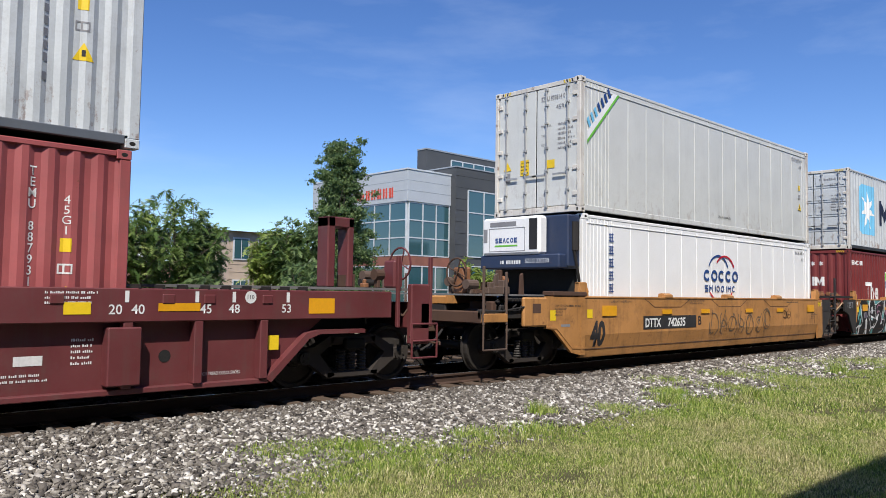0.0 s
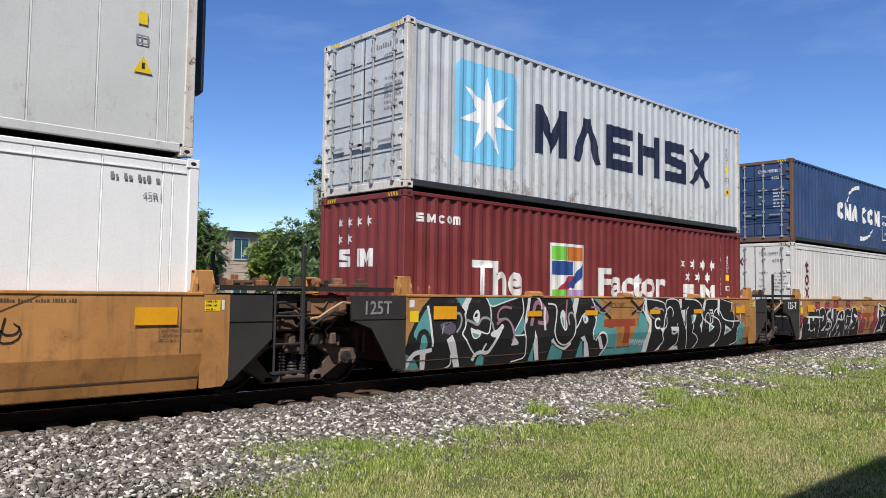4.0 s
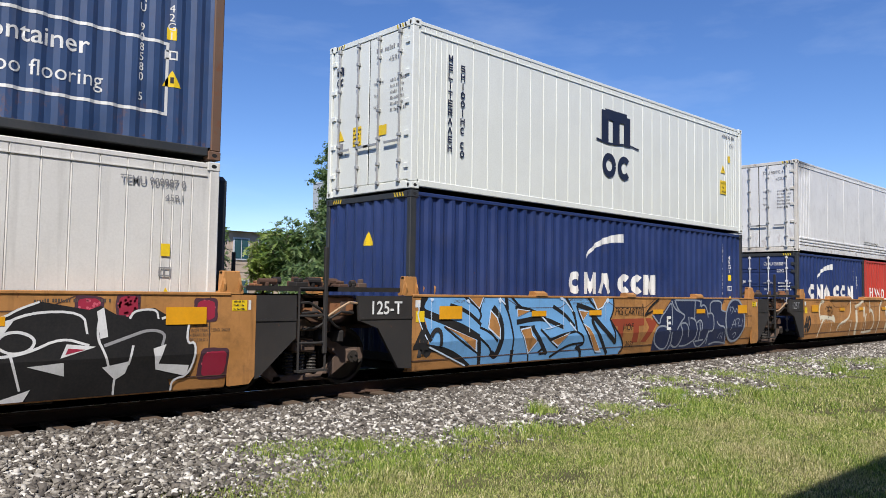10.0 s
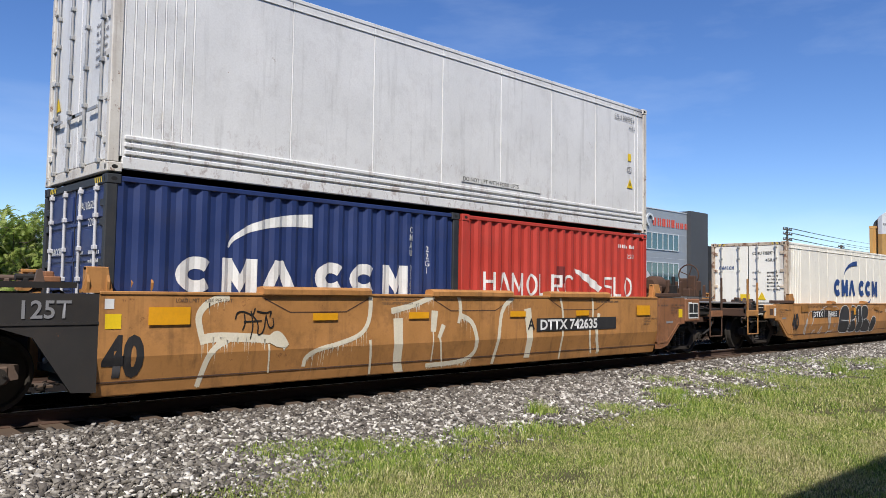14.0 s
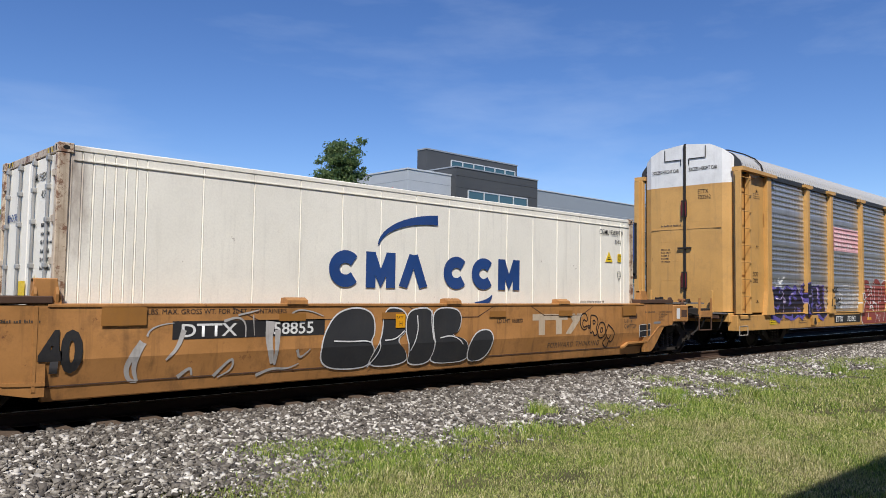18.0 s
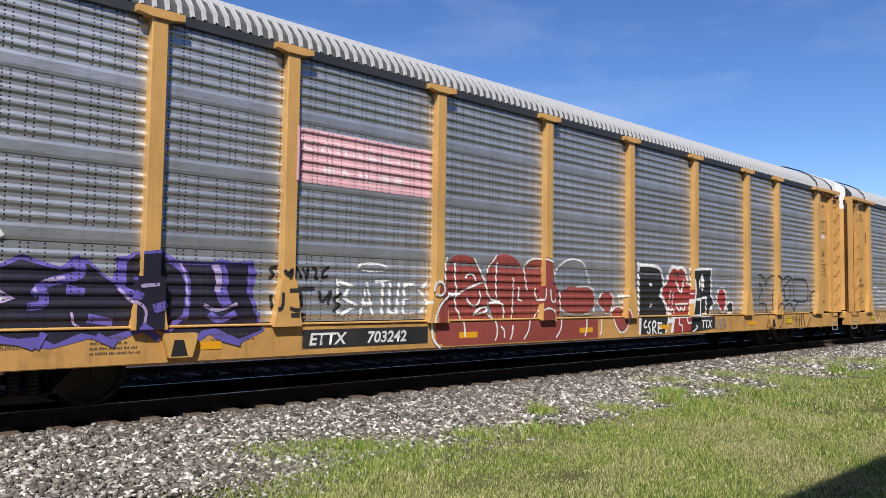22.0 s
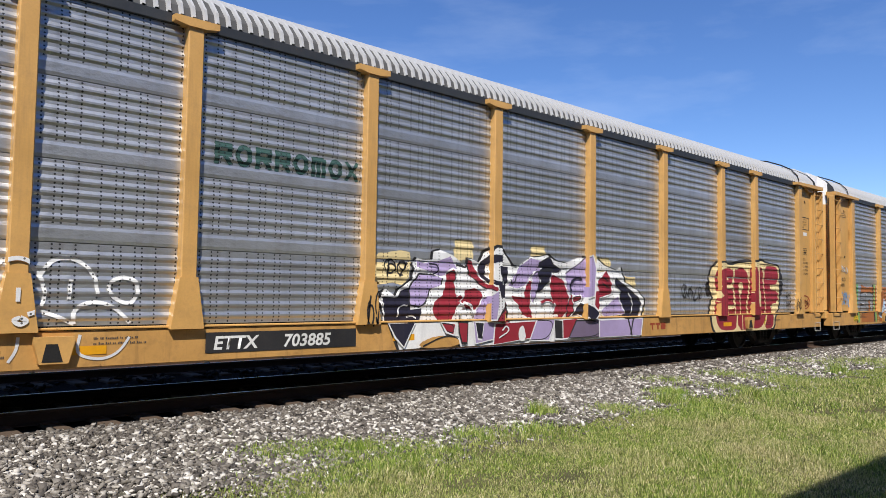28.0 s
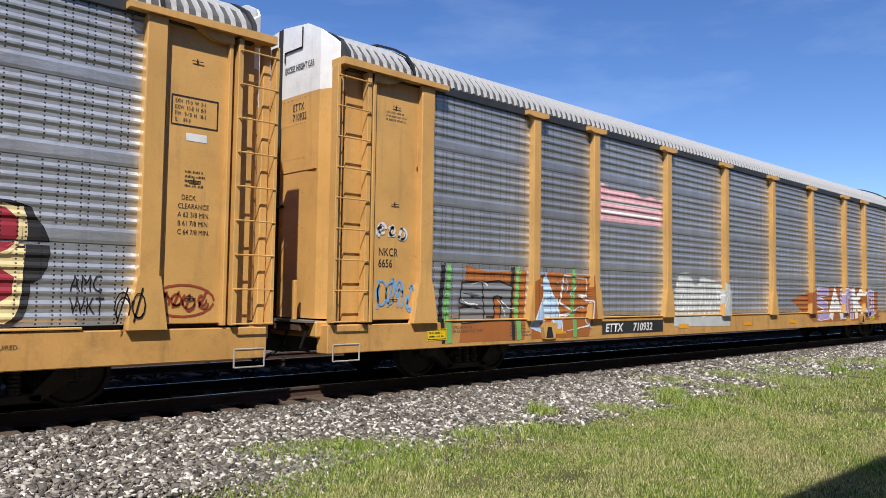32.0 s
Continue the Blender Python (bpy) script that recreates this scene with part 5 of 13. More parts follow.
def well_unit(x, left, right, label, skin=WELL, top=1.42, lids="bumps", length=12.3, name="well_car", posts=STEEL):
    car = thing(name, x, 0, 0, label, "railway car", "well cars of the train")
    movers.append((car, x, 0))
    L = length
    for side in (-1, 1):
        bm = bm_new()
        prism(bm, [(side * 1.42, top), (side * 1.42, 0.64), (side * 1.305, 0.18), (side * 1.25, 0.18), (side * 1.25, top)], "x", -0.1, L)
        sh = part("side_sheet", bm, skin, car)
        boxes("top_chord", skin, car, (-0.1, L, *sorted((side * 1.435, side * 1.25)), top - 0.03, top + 0.012), c=0.008)
        boxes("sill_seam", BROWN_STEEL, sh, (-0.1, L, *sorted((side * 1.352, side * 1.33)), 0.335, 0.35))
        boxes("bottom_flange", skin, car, (-0.1, L, *sorted((side * 1.295, side * 1.20)), 0.165, 0.185), c=0.006)
    for k in range(7):
        xx = 0.3 + k * (L - 0.6) / 6
        boxes("cross_bearer", SHADED_STEEL, car, (xx - 0.15, xx + 0.15, -1.24, 1.24, 0.13, 0.25), c=0.01)
    if lids == "bumps":
        for xx in (3.18, 6.3, 9.36):
            bm = bm_new()
            prism(bm, [(-1.45, top + 0.005), (-1.44, top + 0.06), (-1.36, top + 0.1), (-1.27, top + 0.09), (-1.25, top + 0.005)], "x", xx - 0.17, xx + 0.17)
            part("side_lug", bm, skin, car)
            mark("fold_line", band([(xx - 1.0, top - 0.04), (xx - 0.6, top - 0.22), (xx + 0.6, top - 0.22), (xx + 1.0, top - 0.04)], 0.014, 0.014), BROWN_STEEL, car, SIDE)
    elif lids == "long":
        for a, b in ((2.06, 3.93), (5.23, 7.25), (8.34, 10.36)):
            bm = bm_new()
            prism(bm, [(-1.47, top - 0.01), (-1.47, top + 0.06), (-1.40, top + 0.1), (-1.27, top + 0.09), (-1.25, top - 0.01)], "x", a, b)
            part("folding_lid", bm, skin, car)
            mark("fold_line", band([(a, top - 0.05), (a + 0.45, top - 0.26), (b - 0.45, top - 0.26), (b, top - 0.05)], 0.014, 0.014), BROWN_STEEL, car, SIDE)
    for xx in (0.75, 3.1, 4.94, 7.4, 9.4, 11.68):
        w = 0.27 if xx in (0.75, 11.68) else 0.22
        h = 0.2 if xx in (0.75, 11.68) else 0.105
        mark("reflector", [rect(xx - w, xx + w, 1.02 if h > 0.15 else 1.04, 1.02 + h + 0.02)], TAN if top < 1.3 else REFLECT, car, SIDE, 0.024)
    guide_lugs(car, 0.0, 1, skin, top)
    guide_lugs(car, L - 0.1, -1, skin, top)
    (articulated_end(car, -0.1, -1, left == "carry") if left in ("carry", "rest") else conventional_end(car, -0.1, -1, skin, top, -1.55, 3.05, posts))
    (articulated_end(car, L, 1, right == "carry") if right in ("carry", "rest") else conventional_end(car, L, 1, skin, top, L + 1.6, 3.2, posts))
    rng = random.Random(int(x))
    fine_lines(9.9, 10.9, 1.30, 1, 0.05, INK, car, SIDE, rng)
    return car


SIDE = Wall(lambda u, v, k: (u, -well_depth(v) - k, v), (), (0.64,))
DARKSIDE = Wall(lambda u, v, k: (u, -1.42 - k, v))
XB, XC, XD, XE, XA, XG = 12.97, 28.85, 44.63, 60.25, 76.23, 96.31

car_b = well_unit(XB, "end", "rest", "yellow-orange well car unit holding two stacked white containers", posts=FRAME_BROWN)
wheel_handle(car_b, -3.0, -0.6, 1.85, 0.26, BROWN_STEEL)
boxes("brake_housing", RUST_SKIN, car_b, (-2.95, -2.75, -0.75, -0.45, 1.45, 1.95), c=0.03)
car_c = well_unit(XC, "carry", "rest", "well car unit covered in black and teal graffiti")
car_d = well_unit(XD, "carry", "rest", "well car unit with black, white and crimson graffiti")
car_e = well_unit(XE, "carry", "rest", "well car unit with light blue and navy graffiti")
car_a = well_unit(XA, "carry", "end", "yellow-orange well car unit with cream paint scrawls", lids="long", posts=BROWN_STEEL)
car_g = well_unit(XG, "end", "end", "yellow-orange single well car with grey bubble graffiti", top=1.27, posts=WELL)

for c_ in (car_c, car_d, car_e, car_a):
    words("125-T" if c_ in (car_d, car_e) else "125T", -0.98, 1.12, 0.2, WHITE_P if c_ in (car_d, car_e) else GREY_P, c_, DARKSIDE, 0.95, bold=0.015, name="unit_lettering")



def wide_logo(car, u, v=0.42, h=0.53, material=None, k=1.0):
    """Two hammers and an arrow in faded red."""
    material = material or G_BRICK
    for a in (0.0, 0.62 * k):
        mark("logo_block", [rect(u + a, u + a + 0.66 * k, v + 0.7 * h, v + h)], material, car, SIDE, 0.0025 + 0.0008 * (a > 0))
        mark("logo_block", [rect(u + a + 0.22 * k, u + a + 0.44 * k, v, v + 0.7 * h)], material, car, SIDE, 0.0025)
    mark("logo_block", [[(u + 1.20 * k, v), (u + 1.42 * k, v), (u + 1.92 * k, v + h), (u + 1.66 * k, v + h)]], material, car, SIDE, 0.0028)
    mark("logo_block", [[(u + 1.32 * k, v + h), (u + 1.56 * k, v + h), (u + 1.72 * k, v + 0.62 * h), (u + 1.58 * k, v + 0.4 * h)]], material, car, SIDE, 0.0033)


for c_ in (car_b, car_c, car_d, car_e, car_a):
    words("LOAD LIMIT 116,000 PER UNIT", 0.83, 1.30, 0.05, INK, c_, SIDE, 0.82, name="load_stencil")
    words("FOR RESTRICTED LOADING ONLY\n     SEE EQUIPMENT REGISTER", 4.1, 1.33, 0.045, INK, c_, SIDE, 0.85, name="loading_stencil")
    words("33 INCH WHLS\n2 INCH TREAD COND. SHOES\n24 BRAKE BEAM\nSPRG 2 06 D-5", 11.72, 0.98, 0.042, INK, c_, SIDE, 0.72, name="wheel_stencil")
    mark("yellow_card", [rect(-0.05 + 0.02, 0.16, 0.98, 1.16)], SIGN_YEL, c_, SIDE, 0.005)
    words("40", -0.04, 0.42, 0.42, BLACK_P, c_, SIDE, 0.7, bold=0.05, name="size_number", lift=0.0022) if c_ in (car_d, car_e) else None
# unit b: black number plate and pale scrawls
mark("number_plate", [rect(2.10, 4.50, 0.70, 1.0)], BLACK_P, car_b, SIDE, 0.006)
words("DTTX", 2.17, 0.755, 0.19, WHITE_P, car_b, SIDE, 0.92, bold=0.03, lift=0.009, name="car_number")
words("742635", 3.15, 0.755, 0.19, WHITE_P, car_b, SIDE, 1.0, bold=0.03, lift=0.009, name="car_number", slant=0.1)
words("B", 4.58, 0.76, 0.22, BLACK_P, car_b, SIDE, bold=0.02, name="unit_letter")
words("40", 0.12, 0.42, 0.48, BLACK_P, car_b, SIDE, 0.72, bold=0.05, name="size_number")
scrawl(5.1, 8.8, 0.42, 1.15, 7, 0.03, hue("spray_brown_grey", (0.13, 0.10, 0.07)), car_b, SIDE, 4)
scrawl(9.6, 10.2, 0.85, 1.15, 2, 0.02, G_BLACK, car_b, SIDE, 14)
class Can:
    """A spray can on one wall: what comes later lies over what came before."""

    def __init__(self, car, wall, low, high, lift=0.003, step=0.00016):
        self.car, self.wall, self.low, self.high, self.lift, self.step = car, wall, low, high, lift, step

    def put(self, name, polys, material):
        self.lift += self.step
        mark(name, [clip_v(p, self.low, self.high) for p in polys], material, self.car, self.wall, self.lift)

    def fill(self, material, rounds, *points):
        self.put("graffiti_field", [smooth(list(points), rounds)], material)

    def line(self, material, width, *points):
        p = bend(list(points)) if len(points) > 2 else list(points)
        self.put("graffiti_line", band(p, width, width * 0.8, width * 0.3), material)

    def drip(self, material, width, *points):
        """A wet line with thin runs below it."""
        self.line(material, width, *points)
        rng = random.Random(int(points[0][0] * 100))
        runs = []
        for (ax, ay), (bx, by) in zip(points, points[1:]):
            for _ in range(int(abs(bx - ax) / 0.022)):
                q = rng.random()
                u, v, w = ax + (bx - ax) * q, ay + (by - ay) * q, rng.uniform(0.004, 0.009)
                runs.append([(u - w, v), (u + w, v), (u + w * 0.5, v - width * 0.4 - rng.expovariate(12.0)), (u - w * 0.5, v - width * 0.4 - 0.02)])
        if runs:
            self.put("graffiti_drip", runs, material)


G_ROSE = hue("spray_rose", (0.55, 0.10, 0.14))
G_WINE = hue("spray_wine", (0.07, 0.03, 0.045))
G_SOFT = hue("spray_thin_grey_white", (0.30, 0.30, 0.31), dirt=0.4)
G_DUSTY = hue("spray_dusty_pink", (0.36, 0.17, 0.24), dirt=0.4)
G_LILACH = hue("spray_dark_lilac", (0.10, 0.085, 0.13))
G_PALE = hue("spray_pale_pink", (0.62, 0.52, 0.53))
G_ICE = hue("spray_pale_blue", (0.58, 0.70, 0.84))
G_TEALD = hue("spray_dark_teal", (0.02, 0.09, 0.10))
CREAM_G = hue("spray_cream_white", (0.70, 0.64, 0.50))


def berries(car, spots, seed):
    rng = random.Random(seed)
    for k, (u, v, r) in enumerate(spots):
        mark("graffiti_cloud", [clip_v(smooth(blob(u, v, r * 2.5, r * 2.4, rng, 16, 0.05)), 0.19, 1.4)], G_WINE, car, SIDE, 0.0022 + 0.0002 * k)
        mark("graffiti_berry", [clip_v(smooth(blob(u, v, r * 1.9, r * 1.9, rng, 18, 0.05)), 0.19, 1.4)], G_CRIM, car, SIDE, 0.0034 + 0.0002 * k)
        seeds = []
        for _ in range(int(300 * r)):
            a, q = rng.uniform(0, 6.28), r * 0.9 * math.sqrt(rng.random())
            seeds.append(clip_v(oval(u + q * math.cos(a), v + q * math.sin(a), 0.017, 0.017, 6), 0.19, 1.4))
        for i in (0, 1):
            tagged(mark("graffiti_dots", seeds[i::2], (G_WINE, G_ROSE)[i], car, SIDE, 0.0048 + 0.0004 * i + 0.00005 * k), kind="stuff")


# unit c: fat black letters on a teal ground
can = Can(car_c, SIDE, 0.185, 1.405)
can.fill(G_TEAL, 0, (-0.3, 0.2), (-0.11, 0.57), (0.17, 1.08), (0.42, 1.42), (1.45, 1.4), (5.17, 1.44), (5.44, 1.09), (5.39, 0.76), (5.82, 0.76), (5.89, 0.31), (6.56, 0.36), (7.07, 0.71), (7.25, -0.06), (2.9, -0.03))
can.fill(G_BLACK, 0, (0.3, 0.12), (0.15, 0.36), (-0.11, 0.49), (-0.05, 0.75), (0.09, 0.99), (0.25, 1.23), (0.42, 1.38), (0.55, 1.44), (1.45, 1.4), (4.93, 1.43), (5.11, 1.22), (5.15, 1.01), (5.09, 0.79), (5, 0.67), (5.14, 0.56), (5.22, 0.67), (5.4, 0.69), (5.55, 0.57), (5.57, 0.41), (5.47, 0.29), (5.45, 0.12), (2.89, 0.03))
wide_logo(car_c, 5.33)
can.fill(G_TEAL, 1, (0.35, 1.23), (0.17, 0.98), (0.04, 0.76), (0.14, 0.7), (0.2, 0.52), (0.34, 0.48), (0.43, 0.73), (0.46, 0.87), (0.39, 1.12))
can.line(G_BLACK, 0.1, (0.17, 0.52), (0.18, 0.76), (0.27, 0.83), (0.36, 0.8), (0.41, 0.68), (0.43, 0.51))
can.line(G_WHITE, 0.05, (0.37, 1.23), (0.42, 1.05), (0.46, 0.83), (0.5, 0.58))
can.line(G_WHITE, 0.09, (-0.03, 0.23), (0.04, 0.39), (0.14, 0.48), (0.34, 0.49), (0.47, 0.51))
can.line(G_WHITE, 0.13, (0.31, 0.44), (0.35, 0.19))
can.line(G_WHITE, 0.16, (0.9, 0.67), (0.99, 0.52), (1.07, 0.36), (1.15, 0.2))
can.line(G_WHITE, 0.035, (0.7, 0.16), (0.87, 0.17), (1.01, 0.23), (0.96, 0.4))
can.fill(G_LILACH, 1, (0.64, 0.96), (0.94, 0.97), (1.04, 0.89), (0.99, 0.77), (0.83, 0.75), (0.69, 0.83))
can.line(G_SOFT, 0.035, (0.72, 0.91), (0.82, 0.94), (0.93, 0.97), (0.72, 0.9), (0.71, 0.78))
can.line(G_SOFT, 0.05, (1, 1.1), (1.1, 1.13), (1.17, 1.04), (1.14, 0.89), (1.05, 0.8))
can.fill(G_TEAL, 0, (0.99, 1.42), (1.17, 1.23), (1.28, 1.42))
can.fill(G_WHITE, 0, (0.96, 1.41), (1.16, 1.23), (1.18, 1.27), (1.28, 1.41), (1.42, 1.42), (1.33, 1.27), (1.27, 1.09), (1.22, 1.17))
can.fill(G_TEAL, 0, (1.04, 1.42), (1.17, 1.28), (1.26, 1.42))
can.line(G_WHITE, 0.035, (1.24, 1.11), (1.27, 0.95), (1.25, 0.86), (1.17, 0.76), (1.25, 0.69), (1.34, 0.59), (1.43, 0.49), (1.56, 0.38))
can.line(G_WHITE, 0.032, (1.76, 1.4), (1.83, 1.32), (1.89, 1.21), (1.91, 1.04), (1.89, 0.87), (1.85, 0.73), (1.66, 0.78), (1.55, 0.82))
can.fill(G_WHITE, 1, (1.37, 0.88), (1.48, 0.83), (1.63, 0.8), (1.66, 0.75), (1.59, 0.68), (1.48, 0.65), (1.41, 0.73))
can.fill(G_TEAL, 1, (1.41, 0.77), (1.51, 0.76), (1.61, 0.73), (1.55, 0.68), (1.47, 0.69))
can.fill(G_WHITE, 1, (1.42, 1.03), (1.49, 1.15), (1.57, 1.18), (1.62, 1.1), (1.6, 0.96), (1.54, 0.93))
can.fill(G_BLACK, 1, (1.46, 1.05), (1.52, 1.13), (1.57, 1.09), (1.53, 1.04))
can.line(G_SOFT, 0.05, (1.26, 1), (1.44, 0.96), (1.56, 0.89), (1.65, 1.02), (1.77, 1.04), (1.92, 0.98), (1.99, 0.79))
can.line(G_WHITE, 0.075, (1.52, 0.3), (1.56, 0.39), (1.69, 0.43), (1.88, 0.39), (1.98, 0.52), (2.06, 0.65), (2.16, 0.78))
can.fill(G_TEAL, 0, (1.61, 0.19), (1.63, 0.33), (1.71, 0.38), (1.8, 0.33), (1.83, 0.17))
can.line(G_WHITE, 0.05, (1.74, 0.42), (1.76, 0.51), (1.8, 0.56))
can.fill(G_TEAL, 0, (1.79, 1.42), (1.89, 1.22), (2.12, 1.28), (2.67, 1.43))
can.line(G_WHITE, 0.03, (1.77, 1.4), (1.89, 1.21), (2.15, 1.28), (2.39, 1.34), (2.67, 1.4))
can.fill(G_WHITE, 1, (1.87, 0.73), (1.97, 0.8), (2.09, 0.82), (2.2, 0.93), (2.27, 0.86), (2.16, 0.77), (2.08, 0.69), (1.98, 0.67))
can.line(G_BLACK, 0.02, (2.1, 0.94), (2.2, 0.96), (2.39, 0.97))
can.fill(G_TEAL, 0, (2.81, 1.08), (2.81, 0.8), (2.7, 0.69), (2.53, 0.69), (2.62, 0.83))
can.line(G_WHITE, 0.032, (2.75, 1.41), (2.8, 1.2), (2.79, 1.08), (2.58, 0.81), (2.5, 0.7), (2.7, 0.69), (2.82, 0.7))
can.fill(G_WHITE, 1, (2.53, 0.67), (2.6, 0.63), (2.71, 0.53), (2.59, 0.51), (2.47, 0.51), (2.5, 0.56))
can.line(G_DUSTY, 0.05, (2.44, 1.2), (2.25, 1.23), (2.12, 1.17), (2.06, 1.05), (2.13, 0.96))
can.line(G_DUSTY, 0.05, (2.07, 0.92), (2.26, 1.02), (2.4, 0.97), (2.52, 0.82), (2.56, 0.73), (2.49, 0.61))
can.line(G_SOFT, 0.03, (2.13, 1), (2.33, 1.02), (2.45, 0.91), (2.53, 0.7))
can.line(G_WHITE, 0.032, (2.96, 1.42), (2.86, 1.05), (2.82, 0.84), (2.86, 0.68), (2.92, 0.48), (2.95, 0.26), (2.68, 0.22), (2.56, 0.2))
can.fill(G_WHITE, 1, (2.92, 1.42), (3.01, 1.42), (2.97, 1.21), (2.9, 0.9), (2.84, 0.93), (2.89, 1.18))
can.line(G_DUSTY, 0.09, (3.03, 0.89), (3.1, 1.21), (3.17, 1.32), (3.29, 1.29), (3.43, 1.19), (3.51, 1.03), (3.48, 0.89), (3.24, 0.92))
can.line(G_WHITE, 0.07, (3.42, 1.19), (3.41, 1.01), (3.44, 0.79))
can.line(G_WHITE, 0.04, (3, 1.41), (3.19, 1.41), (3.31, 1.32), (3.33, 1.18))
can.fill(G_TEAL, 0, (3.04, 0.11), (3.09, 0.51), (3.15, 0.54), (3.23, 0.09))
can.line(G_BLACK, 0.03, (3.03, 0.18), (3.09, 0.48), (3.15, 0.54), (3.21, 0.2))
can.fill(G_WHITE, 0, (3.13, 0.79), (3.12, 0.51), (3.26, 0.18), (3.37, 0.2), (3.19, 0.67))
can.line(G_WHITE, 0.035, (3.53, 1.28), (3.8, 1.26), (3.79, 1), (3.72, 0.75), (3.78, 0.6), (3.95, 0.48), (4.16, 0.45), (4.33, 0.57), (4.42, 0.75), (4.41, 0.99), (4.32, 1.2))
can.fill(G_WHITE, 1, (3.93, 1.15), (4.04, 1.16), (4.14, 0.88), (4.12, 0.75), (4.03, 0.74), (3.89, 0.97))
can.fill(G_TEAL, 1, (3.94, 1.03), (4.01, 1), (4.04, 0.82), (3.98, 0.85))
can.line(G_DUSTY, 0.05, (4.12, 1.34), (4.09, 1.11), (4.07, 0.8))
can.fill(G_TEAL, 0, (3.62, 0.13), (3.67, 0.55), (3.86, 0.43), (4.08, 0.37), (4.07, 0.1))
can.line(G_WHITE, 0.07, (3.68, 0.57), (3.86, 0.43), (4.12, 0.37), (4.28, 0.48))
can.line(G_BLACK, 0.025, (3.61, 0.2), (3.67, 0.54), (3.86, 0.41), (4.09, 0.35))
can.line(G_SOFT, 0.05, (4.2, 0.87), (4.15, 1.02), (4.22, 1.11), (4.33, 1.08), (4.38, 0.98))
can.fill(G_WHITE, 0, (4.32, 1.43), (4.52, 1.43), (4.43, 1.11), (4.38, 0.99), (4.3, 1.22))
can.fill(G_TEAL, 0, (4.23, 1.44), (4.37, 1.45), (4.32, 1.26))
can.line(G_WHITE, 0.035, (4.43, 0.79), (4.53, 0.88), (4.62, 1.04), (4.84, 1.13), (5.03, 1.1), (5.09, 0.98))
can.fill(G_WHITE, 1, (4.65, 1.04), (4.79, 1.06), (4.85, 0.94), (4.75, 0.86), (4.66, 0.92))
can.fill(G_TEAL, 1, (4.69, 1), (4.75, 1), (4.77, 0.92), (4.7, 0.91))
can.fill(G_TEAL, 0, (4.55, 0.14), (4.59, 0.53), (4.68, 0.54), (4.83, 0.12))
can.line(G_BLACK, 0.025, (4.54, 0.21), (4.59, 0.51), (4.67, 0.54), (4.79, 0.22))
can.fill(G_WHITE, 0, (4.58, 0.59), (4.71, 0.63), (4.88, 0.45), (5.02, 0.15), (4.84, 0.14), (4.73, 0.5))
can.line(G_WHITE, 0.035, (4.94, 1.41), (5.08, 1.22), (5.13, 1.03), (5.09, 0.83), (4.98, 0.69), (5.08, 0.54))
can.line(G_WHITE, 0.05, (5.15, 0.53), (5.24, 0.66), (5.4, 0.69), (5.55, 0.57), (5.58, 0.41), (5.47, 0.29), (5.37, 0.17))
can.fill(G_WHITE, 0, (5.19, 0.58), (5.28, 0.61), (5.48, 0.33), (5.36, 0.32))
can.line(G_DUSTY, 0.05, (4.95, 1.21), (5.23, 1.2), (5.51, 1.22))
can.fill(G_TEAL, 1, (5.9, 0.26), (5.79, 0.57), (5.71, 0.75), (5.84, 0.74), (5.96, 0.3))
can.fill(G_TEAL, 1, (6.44, 0.36), (6.56, 0.72), (6.91, 0.94), (7.06, 1.07), (7.22, 0.04), (6.51, 0.09))
can.fill(G_TEAL, 1, (6.67, 0.85), (6.78, 1.08), (6.99, 1.17), (7.07, 0.98), (6.91, 0.71))
for u_, v_ in ((5.35, 1.18), (6.75, 1.2)):
    can.line(G_BLACK, 0.06, (u_ - 0.32, v_ + 0.16), (u_ + 0.28, v_ - 0.2))
    can.line(G_BLACK, 0.05, (u_ - 0.28, v_ - 0.14), (u_ + 0.3, v_ + 0.14))
    can.line(G_SOFT, 0.03, (u_ - 0.2, v_ + 0.02), (u_ - 0.08, v_ - 0.1), (u_ + 0.1, v_ - 0.1), (u_ + 0.24, v_ + 0.04), (u_ + 0.3, v_ - 0.06))
words("DTTX 742635 C", 5.62, 1.22, 0.075, BLACK_P, car_c, SIDE, 0.85, name="car_number")
can.line(G_WHITE, 0.018, (6.44, 0.38), (6.44, 0.53), (6.49, 0.42), (6.51, 0.47))
can.line(G_WHITE, 0.018, (6.51, 0.38), (6.51, 0.52), (6.56, 0.41), (6.58, 0.47))
can.line(G_WHITE, 0.018, (6.58, 0.38), (6.58, 0.52), (6.63, 0.41), (6.65, 0.46))
can.line(G_WHITE, 0.018, (6.65, 0.37), (6.65, 0.52), (6.7, 0.41), (6.73, 0.46))
can.line(G_WHITE, 0.018, (6.72, 0.37), (6.72, 0.52), (6.78, 0.4), (6.8, 0.46))
can.line(G_WHITE, 0.018, (6.8, 0.36), (6.8, 0.51), (6.85, 0.4), (6.87, 0.45))
can.line(G_WHITE, 0.018, (6.87, 0.36), (6.87, 0.51), (6.92, 0.39), (6.95, 0.45))
can.line(G_WHITE, 0.018, (6.95, 0.36), (6.95, 0.51), (7, 0.39), (7.02, 0.45))
can.line(G_WHITE, 0.018, (7.02, 0.35), (7.02, 0.5), (7.07, 0.39), (7.1, 0.44))
can.fill(G_BLACK, 0, (7.2, 0.1), (7.23, 0.73), (7.29, 1), (7.05, 1.21), (7.03, 1.43), (10.87, 1.47), (11.23, 1.32), (11.19, 1.07), (11.29, 1.05), (11.73, 0.73), (11.49, 0.62), (11.71, 0.22), (11.42, 0.1))
